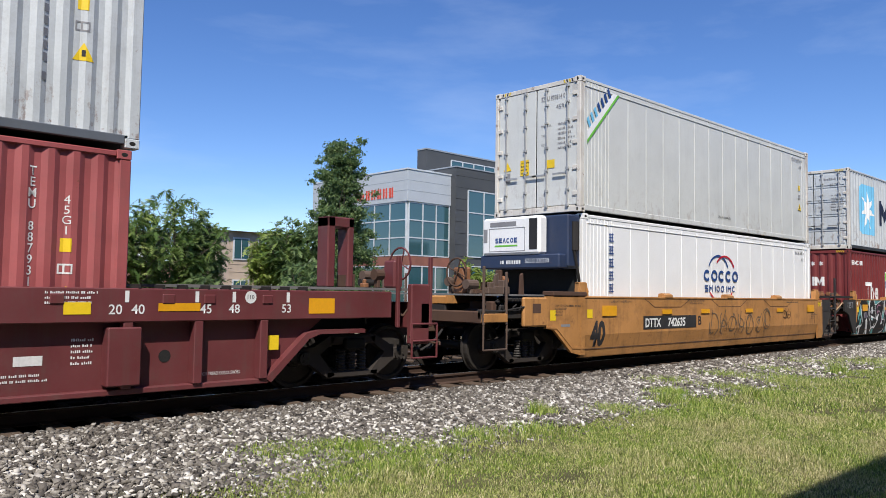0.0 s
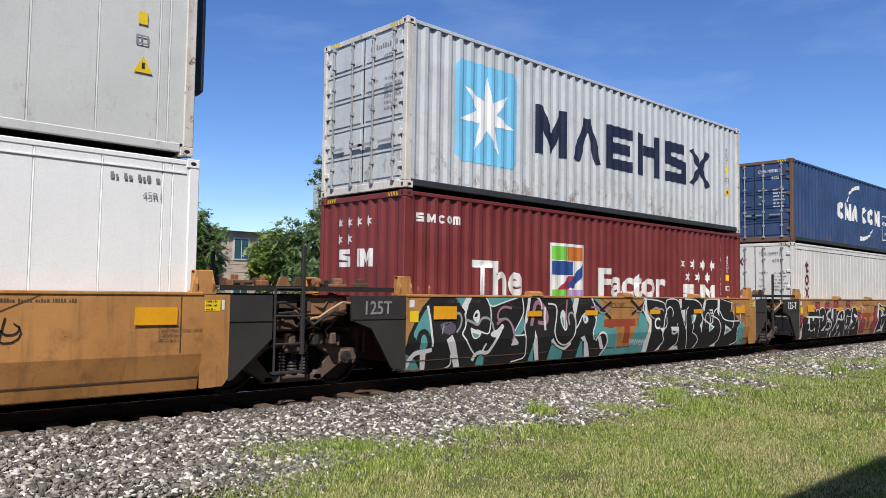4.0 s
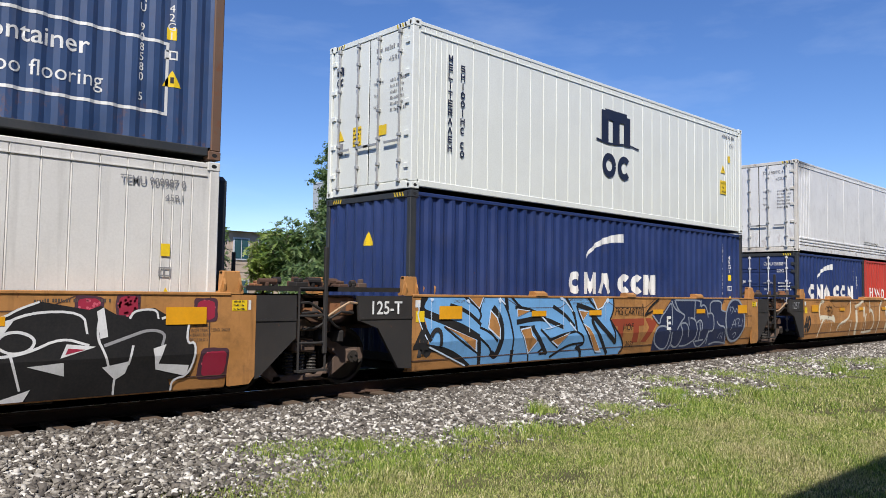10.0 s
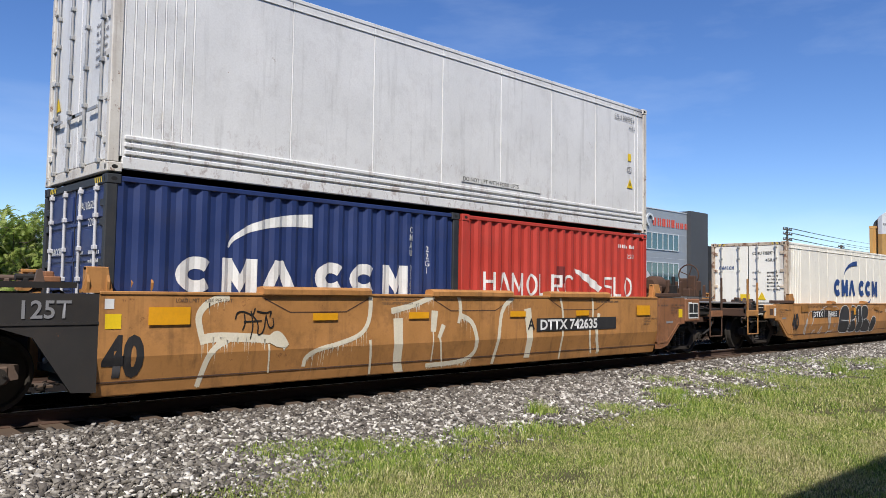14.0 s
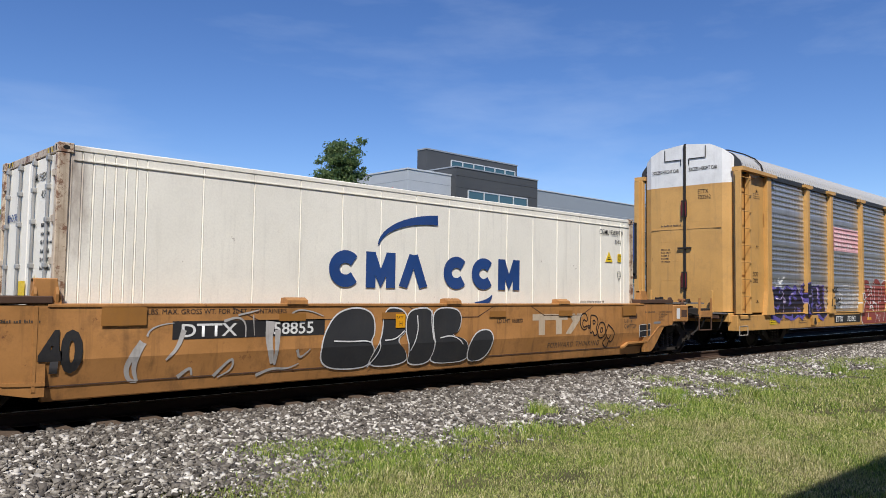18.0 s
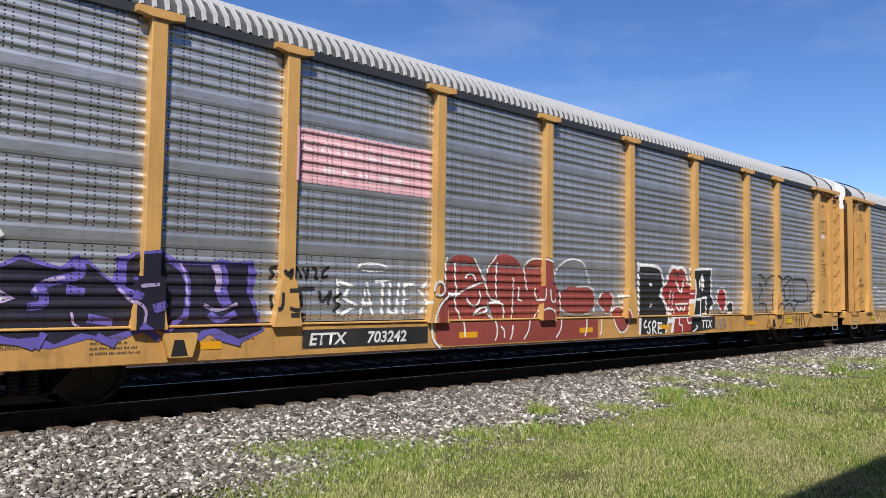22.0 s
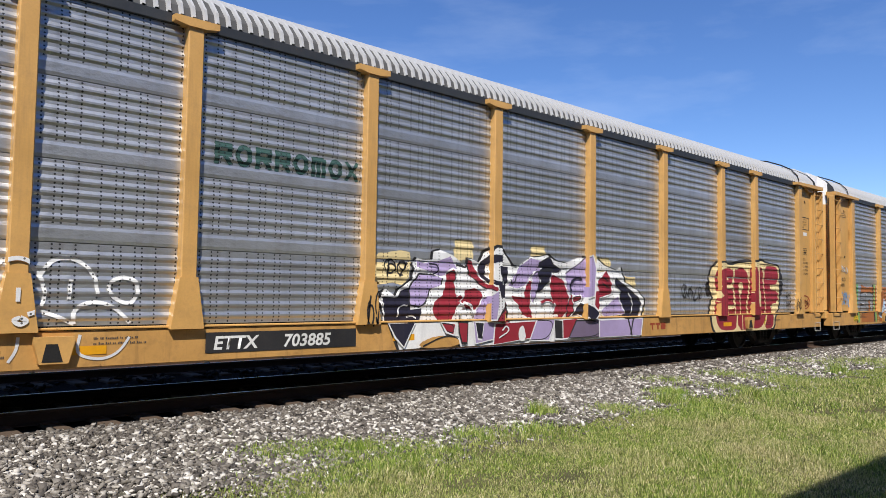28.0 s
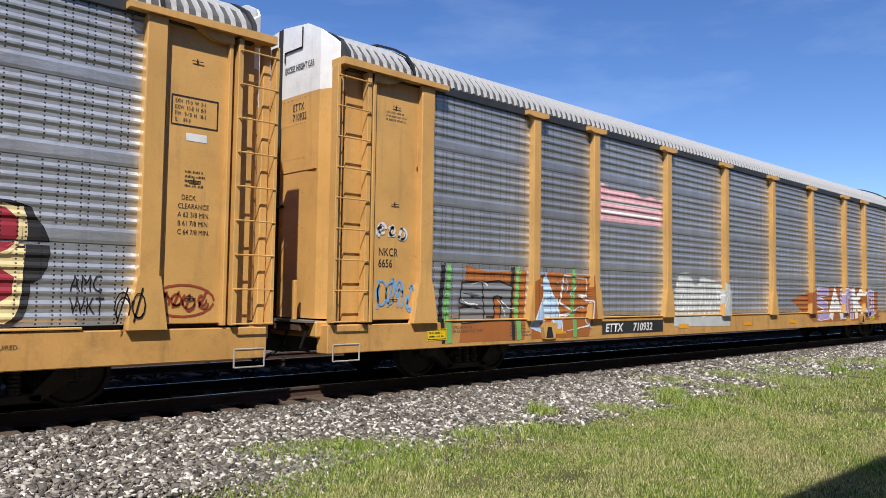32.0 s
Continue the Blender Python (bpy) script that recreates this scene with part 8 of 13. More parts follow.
thin_line(((3.82, 0.73), (4.18, 0.71), (4.39, 0.72), (4.52, 0.69)), 0.022, G_WHITE, car_g, SIDE, 0.0245)
thin_line(((4.79, 0.71), (5.01, 0.72), (5.19, 0.85)), 0.022, G_WHITE, car_g, SIDE, 0.0249)
thin_line(((5.46, 1.1), (5.49, 0.83), (5.35, 0.52)), 0.022, G_WHITE, car_g, SIDE, 0.0253)
thin_line(((5.78, 1.17), (5.78, 0.94), (5.83, 0.69)), 0.022, G_WHITE, car_g, SIDE, 0.0257)
thin_line(((5.98, 0.71), (6.22, 0.75), (6.43, 0.68), (6.54, 0.58)), 0.022, G_WHITE, car_g, SIDE, 0.0261)
thin_line(((4.69, 0.72), (4.72, 0.54), (4.5, 0.3)), 0.022, G_WHITE, car_g, SIDE, 0.0265)
thin_line(((10.08, 0.93), (10.04, 0.96), (9.99, 0.92), (9.99, 0.83), (10.05, 0.79), (10.1, 0.82), (10.15, 0.83), (10.13, 0.77), (10.03, 0.74), (9.94, 0.8), (9.9, 0.9), (9.92, 1.02), (9.99, 1.08), (10.09, 1.08), (10.15, 1.0), (10.15, 0.92), (10.08, 0.93)), 0.026, G_BLACK, car_g, SIDE, 0.0060)
thin_line(((10.17, 0.83), (10.21, 0.84), (10.24, 0.8), (10.21, 0.77), (10.18, 0.79), (10.17, 0.83)), 0.026, G_BLACK, car_g, SIDE, 0.0064)
thin_line(((10.27, 1.03), (10.26, 0.86), (10.23, 0.69), (10.3, 0.67), (10.33, 0.73), (10.41, 0.59), (10.52, 0.68), (10.44, 0.78), (10.52, 0.85), (10.52, 0.95), (10.45, 1.03), (10.27, 1.05), (10.28, 1.02)), 0.026, G_BLACK, car_g, SIDE, 0.0068)
thin_line(((10.34, 0.93), (10.41, 0.94), (10.43, 0.88), (10.35, 0.85), (10.34, 0.93)), 0.026, G_BLACK, car_g, SIDE, 0.0072)
thin_line(((10.6, 0.88), (10.52, 0.78), (10.51, 0.64), (10.6, 0.56), (10.72, 0.57), (10.8, 0.68), (10.79, 0.8), (10.72, 0.89), (10.6, 0.88)), 0.026, G_BLACK, car_g, SIDE, 0.0076)
thin_line(((10.62, 0.76), (10.67, 0.79), (10.7, 0.72), (10.64, 0.67), (10.6, 0.7), (10.62, 0.76)), 0.026, G_BLACK, car_g, SIDE, 0.0080)
thin_line(((10.9, 0.84), (10.79, 0.66), (10.86, 0.58), (10.71, 0.46), (10.93, 0.32), (10.95, 0.52), (11.06, 0.44), (11.16, 0.67), (10.9, 0.84)), 0.026, G_BLACK, car_g, SIDE, 0.0084)
thin_line(((10.86, 0.58), (10.95, 0.52), (10.99, 0.61)), 0.026, G_BLACK, car_g, SIDE, 0.0088)
wide_logo(car_g, 8.4, 0.68, 0.40, hue("faded_white_paint", (0.55, 0.44, 0.32), dirt=0.5, streak=0.6), 0.85)
words("FORWARD THINKING", 8.9, 0.42, 0.10, INK, car_g, SIDE, 1.05, name="slogan_stencil", gap=1.2)
words("L-61-5\nQWFTQF", 11.5, 0.87, 0.085, INK, car_g, SIDE, 0.95, name="class_stencil")
words("LD LMT 186800", 7.4, 0.93, 0.075, BLACK_P, car_g, SIDE, name="load_lettering")
mark("plate_sign", [rect(5.0, 5.2, 0.90, 1.12)], REFLECT, car_g, SIDE, 0.027)
words("PLATE", 5.01, 1.05, 0.035, BLACK_P, car_g, SIDE, 0.95, lift=0.030, name="plate_lettering")
words("H", 5.07, 0.93, 0.07, BLACK_P, car_g, SIDE, lift=0.030, name="plate_lettering")


# the maroon car: heavy top beam, recessed side with uprights
def maroon_car():
    car = thing("well_car", -8.6, 0, 0, "maroon well car with a heavy top beam and yellow plates", "railway car", "well cars of the train")
    movers.append((car, -8.6, 0))
    L = 14.2
    side = Wall(lambda u, v, k: (u, -1.46 - k, v))
    low = Wall(lambda u, v, k: (u, -1.30 - k, v))
    for s in (-1, 1):
        boxes("top_beam", MAROON, car, (-2.0, L + 2.1, *sorted((s * 1.46, s * 1.27)), 1.06, 1.47), c=0.012)
        bm = bm_new()
        prism(bm, [(-0.4, 1.06), (L + 0.9, 1.06), (L + 0.55, 0.80), (L - 0.05, 0.24), (0.0, 0.24)], "y", *sorted((s * 1.30, s * 1.25)))
        part("side_sheet", bm, MAROON, car)
        boxes("bottom_flange", MAROON, car, (0.0, L - 0.05, *sorted((s * 1.42, s * 1.2)), 0.19, 0.26), c=0.01)
        for xx in (1.6, 4.2, 6.8, 9.4, 12.2, 13.1, 14.05):
            boxes("side_upright", MAROON, car, (xx - 0.06, xx + 0.06, *sorted((s * 1.455, s * 1.30)), 0.26, 1.06), c=0.01)
        boxes("hinge_box", MAROON, car, (11.95, 12.35, *sorted((s * 1.5, s * 1.30)), 0.30, 1.0), c=0.015)
        bm = bm_new()
        prism(bm, [(L - 0.10, 0.26), (L + 0.55, 0.86), (L + 0.75, 0.90), (L + 1.6, 0.90), (L + 1.6, 0.84), (L + 0.78, 0.84), (L + 0.6, 0.78), (L - 0.02, 0.20)], "y", *sorted((s * 1.44, s * 1.3)))
        part("arch_flange", bm, MAROON, car)
    boxes("end_deck", GRATE, car, (L - 1.3, L + 2.9, -1.24, 1.24, 1.49, 1.53))
    boxes("centre_sill", STEEL, car, (L, L + 2.9, -0.36, 0.36, 0.82, 1.3), c=0.02)
    boxes("end_beam", MAROON, car, (L + 2.75, L + 2.95, -1.42, 1.42, 0.86, 1.3), c=0.02)
    for k in range(26):
        xx = L - 1.9 + k * 0.1
        boxes("grating_bar", STEEL, car, (xx, xx + 0.03, -1.46, -1.2, 1.47, 1.52)) if k % 3 == 0 else None
    for xx in (11.3, 12.6, 13.15, 14.0):
        boxes("deck_bracket", MAROON, car, (xx, xx + 0.16, -1.475, -1.3, 1.28, 1.40), c=0.01)
    boxes("container_guide", MAROON, car, (15.45, 15.60, -0.9, -0.6, 1.53, 2.64), (15.84, 15.96, -0.9, -0.6, 1.53, 2.64), (15.45, 15.96, -0.9, -0.6, 2.47, 2.64), c=0.02)
    boxes("ladder_plate", MAROON, car, (16.75, 17.15, -1.42, -1.3, 0.62, 1.6), c=0.02)
    step_irons(car, 16.75, 17.3, -1.44, 0.40, 0.95, MAROON, 3)
    for xx in (16.5, 17.2):
        boxes("grab_post", MAROON, car, (xx - 0.03, xx + 0.03, -1.40, -1.34, 0.9, 2.05), c=0.008)
    wheel_handle(car, 17.1, -0.7, 1.95, 0.28, MAROON)
    boxes("brake_housing", MAROON, car, (16.85, 17.05, -0.85, -0.55, 1.53, 2.0), c=0.03)
    mark("reflector", [rect(11.45, 11.75, 1.16, 1.30)], SIGN_YEL, car, side, 0.006)
    mark("reflector", [rect(12.55, 13.1, 1.19, 1.29)], REFLECT, car, side, 0.006)
    mark("reflector", [rect(14.75, 15.2, 1.14, 1.36)], REFLECT, car, side, 0.006)
    for t_, u_ in (("20", 11.95), ("40", 12.22), ("45", 13.1), ("48", 13.5), ("53", 14.3)):
        words(t_, u_, 1.16, 0.115, WHITE_P, car, side, name="length_mark", bold=0.01)
    for u_ in (12.14, 13.03, 13.55, 14.38):
        mark("length_stroke", [rect(u_, u_ + 0.05, 1.30, 1.44)], WHITE_P, car, side)
    mark("round_plate", [oval(13.82, 1.37, 0.085, 0.085, 16)], WHITE_P, car, side)
    words("110", 13.755, 1.345, 0.055, BLACK_P, car, side, lift=0.007, name="plate_lettering")
    words("2 INCH TREAD COND. SHOES", 13.15, 0.34, 0.045, WHITE_P, car, low, 0.72, name="stencil")
    words("PATENT PENDING", 10.28, 0.62, 0.04, WHITE_P, car, low, name="stencil")
    fine_lines(10.6, 11.5, 0.46, 2, 0.035, WHITE_P, car, low, random.Random(4))
    fine_lines(11.6, 11.9, 0.84, 5, 0.04, WHITE_P, car, low, random.Random(5))
    fine_lines(11.25, 11.85, 1.40, 3, 0.035, WHITE_P, car, side, random.Random(6))
    mark("white_plate", [rect(11.0, 11.3, 0.58, 0.69)], WHITE_P, car, low)
    mark("drain_hole", [oval(12.72, 0.62, 0.08, 0.08, 14)], HOLE, car, low)
    mark("yellow_card", [rect(14.15, 14.32, 0.64, 0.84)], SIGN_YEL, car, low, 0.08)
    end_clutter(car, 15.9, 17.0, 1.53, 5, 8, 0.4)
    end_clutter(car, 16.9, 17.6, 0.95, 6, 6, 0.3)
    add_truck(car, 15.85)
    add_truck(car, -1.6)
    coupler(car, L + 3.5, 1)
    return car


maroon_car()

# ---- the boxes that they carry ----
FLOOR = 0.28
RED_C = paint("red_brown_container", (0.33, 0.075, 0.075), 0.5, 0.25, 0.12, 0.25, fade=0.14, bump=0.15)
ZIM_C = paint("maroon_container", (0.17, 0.022, 0.022), 0.5, 0.22, 0.06, 0.25, fade=0.12, bump=0.15)
GREY_C = paint("light_grey_container", (0.52, 0.55, 0.56), 0.5, 0.25, 0.12, 0.3, fade=0.08, bump=0.15, scuff=0.75)
NAVY_C = paint("navy_container", (0.024, 0.06, 0.155), 0.45, 0.22, 0.08, 0.3, fade=0.15, bump=0.15, scuff=0.5)
BLUE_C = paint("royal_navy_container", (0.012, 0.032, 0.13), 0.45, 0.18, 0.03, 0.2, fade=0.15, bump=0.15)
CRED_C = paint("bright_red_container", (0.48, 0.045, 0.03), 0.45, 0.2, 0.08, 0.25, fade=0.1, bump=0.15)
WHITE_C = paint("white_reefer_skin", (0.84, 0.84, 0.83), 0.4, 0.05, 0.0, 0.06, fade=0.03, bump=0.06)
PALE_C = paint("pale_grey_reefer_skin", (0.60, 0.61, 0.58), 0.45, 0.1, 0.0, 0.14, fade=0.05, bump=0.08, scuff=0.3, soot=((0.0, 2.8, 0.3, 0.8, 0.6, (0.14, 0.08, 0.05)), (12.2, 2.8, 0.4, 0.6, 0.5, (0.14, 0.09, 0.06))))
DIRTY_C = paint("stained_white_reefer_skin", (0.72, 0.72, 0.71), 0.5, 0.2, 0.03, 0.35, fade=0.06, bump=0.12, scuff=0.5, soot=((0.1, 2.9, 1.5, 0.6, 0.8, (0.03, 0.03, 0.032)), (12.1, 2.9, 0.7, 0.5, 0.6, (0.10, 0.06, 0.04))))
TEX_C = paint("warm_white_reefer_skin", (0.66, 0.645, 0.61), 0.5, 0.1, 0.0, 0.25, fade=0.05, bump=0.1)
MINT_C = paint("greenish_white_reefer_skin", (0.73, 0.75, 0.70), 0.42, 0.06, 0.0, 0.08, fade=0.03, bump=0.06)
CREAM_C = paint("cream_white_reefer_skin", (0.90, 0.865, 0.765), 0.45, 0.08, 0.03, 0.2, fade=0.04, bump=0.08, scuff=0.3, soot=((0.0, 2.7, 0.45, 1.6, 0.85, (0.15, 0.075, 0.04)), (12.2, 2.7, 0.3, 0.6, 0.6, (0.16, 0.09, 0.05))))
RUSTY = paint("rusted_corner_steel", (0.14, 0.075, 0.045), 0.7, 0.5, 0.8, 0.5)
PALE_TRIM = paint("stained_pale_trim", (0.62, 0.59, 0.53), 0.5, 0.35, 0.7, 0.7, dirtcol=(0.16, 0.085, 0.05))
# taken below the rail's own grey: the stack gap's shade is in the colour
DKRAIL = paint("dark_grey_rail", (0.022, 0.026, 0.031), 0.55, 0.3, 0.2, 0.3)
GREY_RAIL = paint("blue_grey_rail", (0.10, 0.115, 0.135), 0.5, 0.3, 0.1, 0.3)
STAINED_TRIM = paint("rust_stained_cream_trim", (0.58, 0.48, 0.36), 0.5, 0.6, 1.3, 0.9, dirtcol=(0.14, 0.065, 0.03))
HC, SC = 2.896, 2.591

# maroon car's pair
c_, s_, f_ = container(-8.54, FLOOR, 12.192, HC, RED_C, "red-brown corrugated container in the maroon well car")
small_marks(c_, s_, f_, 12.192, HC, WHITE_P, 1, number="TEMU 887931 3")
c_, s_, f_ = container(-8.45, FLOOR + HC + 0.03, 12.192, HC, GREY_C, "light grey corrugated container stacked on a red one", rail=GREY_RAIL)
small_marks(c_, s_, f_, 12.192, HC, GREY_P, 2)

# unit b: white refrigerated pair, the lower one with its machine end and a clip-on generator
c_, s_, f_ = container(XB, FLOOR + HC + 0.03, 12.192, HC, PALE_C, "pale grey refrigerated container with rusty door fittings", reefer=True, trim=PALE_TRIM, seam=0.76)
small_marks(c_, s_, f_, 12.192, HC, GREY_P, 3, vertical=False, code="45R1", number="SZLU 939814 0")
door_plates(c_, f_, HC)
mark("logo_stripe", [[(0.25, 1.75), (1.20, 2.72), (1.42, 2.72), (0.25, 1.52)]], WHITE_C, c_, s_, 0.003)
mark("logo_stripe", [[(0.25, 1.56), (1.38, 2.72), (1.46, 2.72), (0.25, 1.48)]], LOGO_GREEN, c_, s_, 0.006)
for k_ in range(7):
    u_ = 0.32 + k_ * 0.125
    mark("logo_block", [[(u_, u_ + 1.50), (u_ + 0.06, u_ + 1.44 + 0.12), (u_ - 0.04, u_ + 1.74), (u_ - 0.10, u_ + 1.68)]], LOGO_SKY if k_ < 3 else LOGO_BLUE, c_, s_, 0.006)
words("Use No Fork Lifts", 6.1, 0.34, 0.07, BLACK_P, c_, s_, name="handling_note")
c_, s_, f_ = container(XB + 0.1, FLOOR, 12.192, HC, WHITE_C, "white refrigerated container with blue vertical marks", reefer=True, end="plain", seam=0.76)
small_marks(c_, s_, f_, 12.192, HC, GREY_P, 4, vertical=False, warn=False, code="45R1", door=False)
glyphs("jjjjjj", 0.95, 2.34, 0.2, 0.19, LOGO_BLUE, c_, s_, gap=0.38, vertical=True, fat=0.14)
glyphs("cocco", 5.2, 1.57, 0.30, 0.34, LOGO_BLUE, c_, s_, gap=0.16, fat=0.24)
glyphs("zniooinc", 5.25, 1.30, 0.17, 0.18, LOGO_BLUE, c_, s_, gap=0.34, fat=0.2)
mark("logo_arc", band(arc(6.0, 1.75, 0.58, 25, 155, 14, 0.5), 0.05, 0.05), LOGO_BLUE, c_, s_)
mark("logo_arc", band(arc(6.35, 1.75, 0.58, 25, 140, 14, 0.5), 0.05, 0.05), LOGO_RED, c_, s_, 0.006)
mark("logo_arc", band(arc(6.15, 1.6, 0.75, 215, 240, 8, 0.55), 0.05, 0.05) + band(arc(6.15, 1.6, 0.75, 300, 325, 8, 0.55), 0.05, 0.05), LOGO_RED, c_, s_)
GEN_NAVY = paint("generator_navy", (0.015, 0.03, 0.075), 0.45, 0.25, 0.1, 0.3)
gen = thing("generator_set", XB + 0.1, 0, FLOOR, "white and navy clip-on generator hung on a container end", "generator")
movers.append((gen, XB + 0.1, FLOOR))
boxes("rear_case", GEN_NAVY, gen, (-0.42, 0.0, -1.15, 1.15, 1.75, 2.85), c=0.03)
boxes("base_beam", GEN_NAVY, gen, (-0.66, -0.02, -1.1, 1.12, 1.72, 2.02), c=0.03)
boxes("white_hood", WHITE_C, gen, (-0.70, -0.42, -0.62, 1.02, 2.02, 2.84), c=0.05)
gw = Wall(lambda u, v, k: (-0.70 - k, -u, v))
mark("grille", [rect(0.34, 0.56, 2.12, 2.78)], BLACK_P, gen, gw)
mark("grille", [rect(-0.78, -0.02, 2.64, 2.74), rect(-0.98, -0.86, 2.3, 2.6)], GREY_P, gen, gw)
mark("hood_panel_line", band([(-0.8, 2.1), (0.22, 2.1), (0.22, 2.6), (-0.8, 2.6), (-0.8, 2.1)], 0.015, 0.015), GREY_P, gen, gw)
glyphs("zevcoe", -0.62, 2.28, 0.11, 0.09, LOGO_BLUE, gen, gw, gap=0.2)
mark("logo_stripe", [rect(-0.64, 0.02, 2.2, 2.235)], LOGO_GREEN, gen, gw)
gw2 = Wall(lambda u, v, k: (-0.66 - k, -u, v))
fine_lines(-0.5, 0.05, 1.82, 1, 0.10, WHITE_P, gen, gw2, random.Random(2), "lettering")
words("SZLG 220530", 0.2, 1.84, 0.09, WHITE_P, gen, gw2, 0.9, name="number_mark")
bm = bm_new()
rod(bm, (-0.2, -1.16, 2.7), (-0.2, -1.16, 2.1), 0.09, 10)
part("air_filter", bm, STEEL, gen)
bm = bm_new()
rod(bm, (-0.25, -1.18, 2.1), (-0.1, -1.2, 1.5), 0.03, 6)
rod(bm, (-0.1, -1.2, 1.5), (0.05, -1.1, 1.2), 0.03, 6)
part("hose", bm, STEEL, gen)
boxes("machine_recess", HOLE, gen, (-0.02, 0.05, -1.05, 1.05, 0.2, 1.72))

# unit c
c_, s_, f_ = container(XC, FLOOR, 12.192, HC, ZIM_C, "maroon corrugated container with big white lettering and stars", end="wall")
small_marks(c_, s_, f_, 12.192, HC, WHITE_P, 5, door=False, number="ZCSU 769080")
words("The", 1.66, 1.17, 0.60, WHITE_P, c_, s_, 1.0, bold=0.035, name="slogan_lettering")
words("Factor", 5.50, 1.17, 0.58, WHITE_P, c_, s_, 1.27, bold=0.035, name="slogan_lettering")
for k_, (p_, m_) in enumerate(((rect(3.9, 5.02, 1.12, 2.22), WHITE_P), (rect(3.96, 4.45, 1.88, 2.16), LOGO_GREEN), (rect(4.46, 4.95, 1.88, 2.16), G_ORANGE), (rect(3.96, 4.6, 1.58, 1.86), LOGO_BLUE), ([(3.96, 1.14), (4.5, 1.56), (4.85, 1.56), (4.3, 1.14)], G_CRIM), ([(4.45, 1.38), (4.95, 1.82), (4.95, 1.57), (4.6, 1.3)], LOGO_BLUE), (rect(3.96, 4.4, 1.12, 1.28), LOGO_GREEN), (rect(4.42, 4.98, 1.12, 1.28), G_LILAC))):
    mark("logo_field", [p_], m_, c_, s_, 0.004 + 0.0015 * k_)
for k_ in range(7):
    mark("logo_star", [star(9.12 + (k_ if k_ < 4 else k_ - 4) * 0.5 + (0.25 if k_ > 3 else 0), 1.98 if k_ < 4 else 1.66, 0.145)], WHITE_P, c_, s_)
glyphs("ziw", 9.08, 1.12, 0.36, 0.62, WHITE_P, c_, s_, gap=0.1)
glyphs("ziw cou", 0.30, 2.38, 0.15, 0.15, WHITE_P, c_, s_, gap=0.15)
for k_ in range(6):
    mark("logo_star", [star(-0.62 + (k_ % 4) * 0.28, 2.42 - (k_ // 4) * 0.3, 0.1)], WHITE_P, c_, f_)
glyphs("ziw", -0.62, 1.62, 0.32, 0.34, WHITE_P, c_, f_, gap=0.15)
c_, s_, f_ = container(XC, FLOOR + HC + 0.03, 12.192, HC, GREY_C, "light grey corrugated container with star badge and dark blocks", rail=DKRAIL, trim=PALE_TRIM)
small_marks(c_, s_, f_, 12.192, HC, GREY_P, 6)
mark("logo_badge", [[(1.30, 0.62), (2.72, 0.62), (2.84, 0.74), (2.84, 2.34), (2.72, 2.46), (1.30, 2.46), (1.18, 2.34), (1.18, 0.74)]], LOGO_SKY, c_, s_, 0.004)
mark("logo_star", [star(2.0, 1.53, 0.76, 7, 0.36)], WHITE_C, c_, s_, 0.007)
glyphs("wvenzx", 3.40, 1.04, 0.98, 1.0, NAVY_M, c_, s_, gap=0.22, fat=0.25)
# unit d
c_, s_, f_ = container(XD, FLOOR, 12.192, HC, TEX_C, "warm white refrigerated container with dark red vertical marks", reefer=True, seam=0.33)
small_marks(c_, s_, f_, 12.192, HC, GREY_P, 7, vertical=False, code="45R1", number="TEMU 909987 0")
glyphs("+ox", 0.92, 1.99, 0.34, 0.28, TEX_RED, c_, s_, gap=0.2, vertical=True)
glyphs("+ox", -0.95, 2.2, 0.24, 0.17, TEX_RED, c_, f_, gap=0.2, lift=0.01)
c_, s_, f_ = container(XD, FLOOR + HC + 0.03, 12.192, SC, NAVY_C, "navy corrugated container with white blocks and framed lettering", trim=RUSTY, rail=DKRAIL)
small_marks(c_, s_, f_, 12.192, SC, WHITE_P, 8, code="42G1", number="CMAU 908580 5")
glyphs("cwv ccw", 3.86, 1.0, 0.6, 0.62, WHITE_P, c_, s_, gap=0.12, fat=0.34)
mark("logo_swoosh", band(arc(6.15, 1.55, 1.35, 172, 90, 12, 0.72), 0.04, 0.16), WHITE_P, c_, s_)
mark("logo_swoosh", band(arc(6.2, 1.05, 1.3, 265, 340, 12, 0.62), 0.17, 0.03), WHITE_P, c_, s_)
words("eco container", 8.66, 1.08, 0.22, WHITE_P, c_, s_, 1.02, bold=0.01, name="material_note")
words("bamboo flooring", 8.85, 0.70, 0.19, WHITE_P, c_, s_, 0.98, name="material_note")
mark("frame_line", [rect(8.5, 11.45, 0.50, 0.54), rect(8.5, 11.45, 1.42, 1.46), rect(8.5, 8.54, 0.54, 1.42), rect(11.41, 11.45, 0.54, 1.42)], WHITE_P, c_, s_)
door_plates(c_, f_, SC, False)
# unit e
c_, s_, f_ = container(XE, FLOOR, 12.192, HC, BLUE_C, "royal navy corrugated container with white blocks and swoosh", end="wall", trim=DKRAIL)
small_marks(c_, s_, f_, 12.192, HC, WHITE_P, 9, door=False, number="CMAU 763379 3")
mark("warning_triangle", [[(-0.1, 2.0), (0.18, 2.0), (0.04, 2.25)]], SIGN_YEL, c_, f_)
glyphs("cwv ccw", 4.34, 1.2, 0.46, 0.47, WHITE_P, c_, s_, gap=0.12, fat=0.34)
mark("logo_swoosh", band(arc(6.45, 1.85, 1.5, 172, 92, 12, 0.6), 0.03, 0.2), WHITE_P, c_, s_)
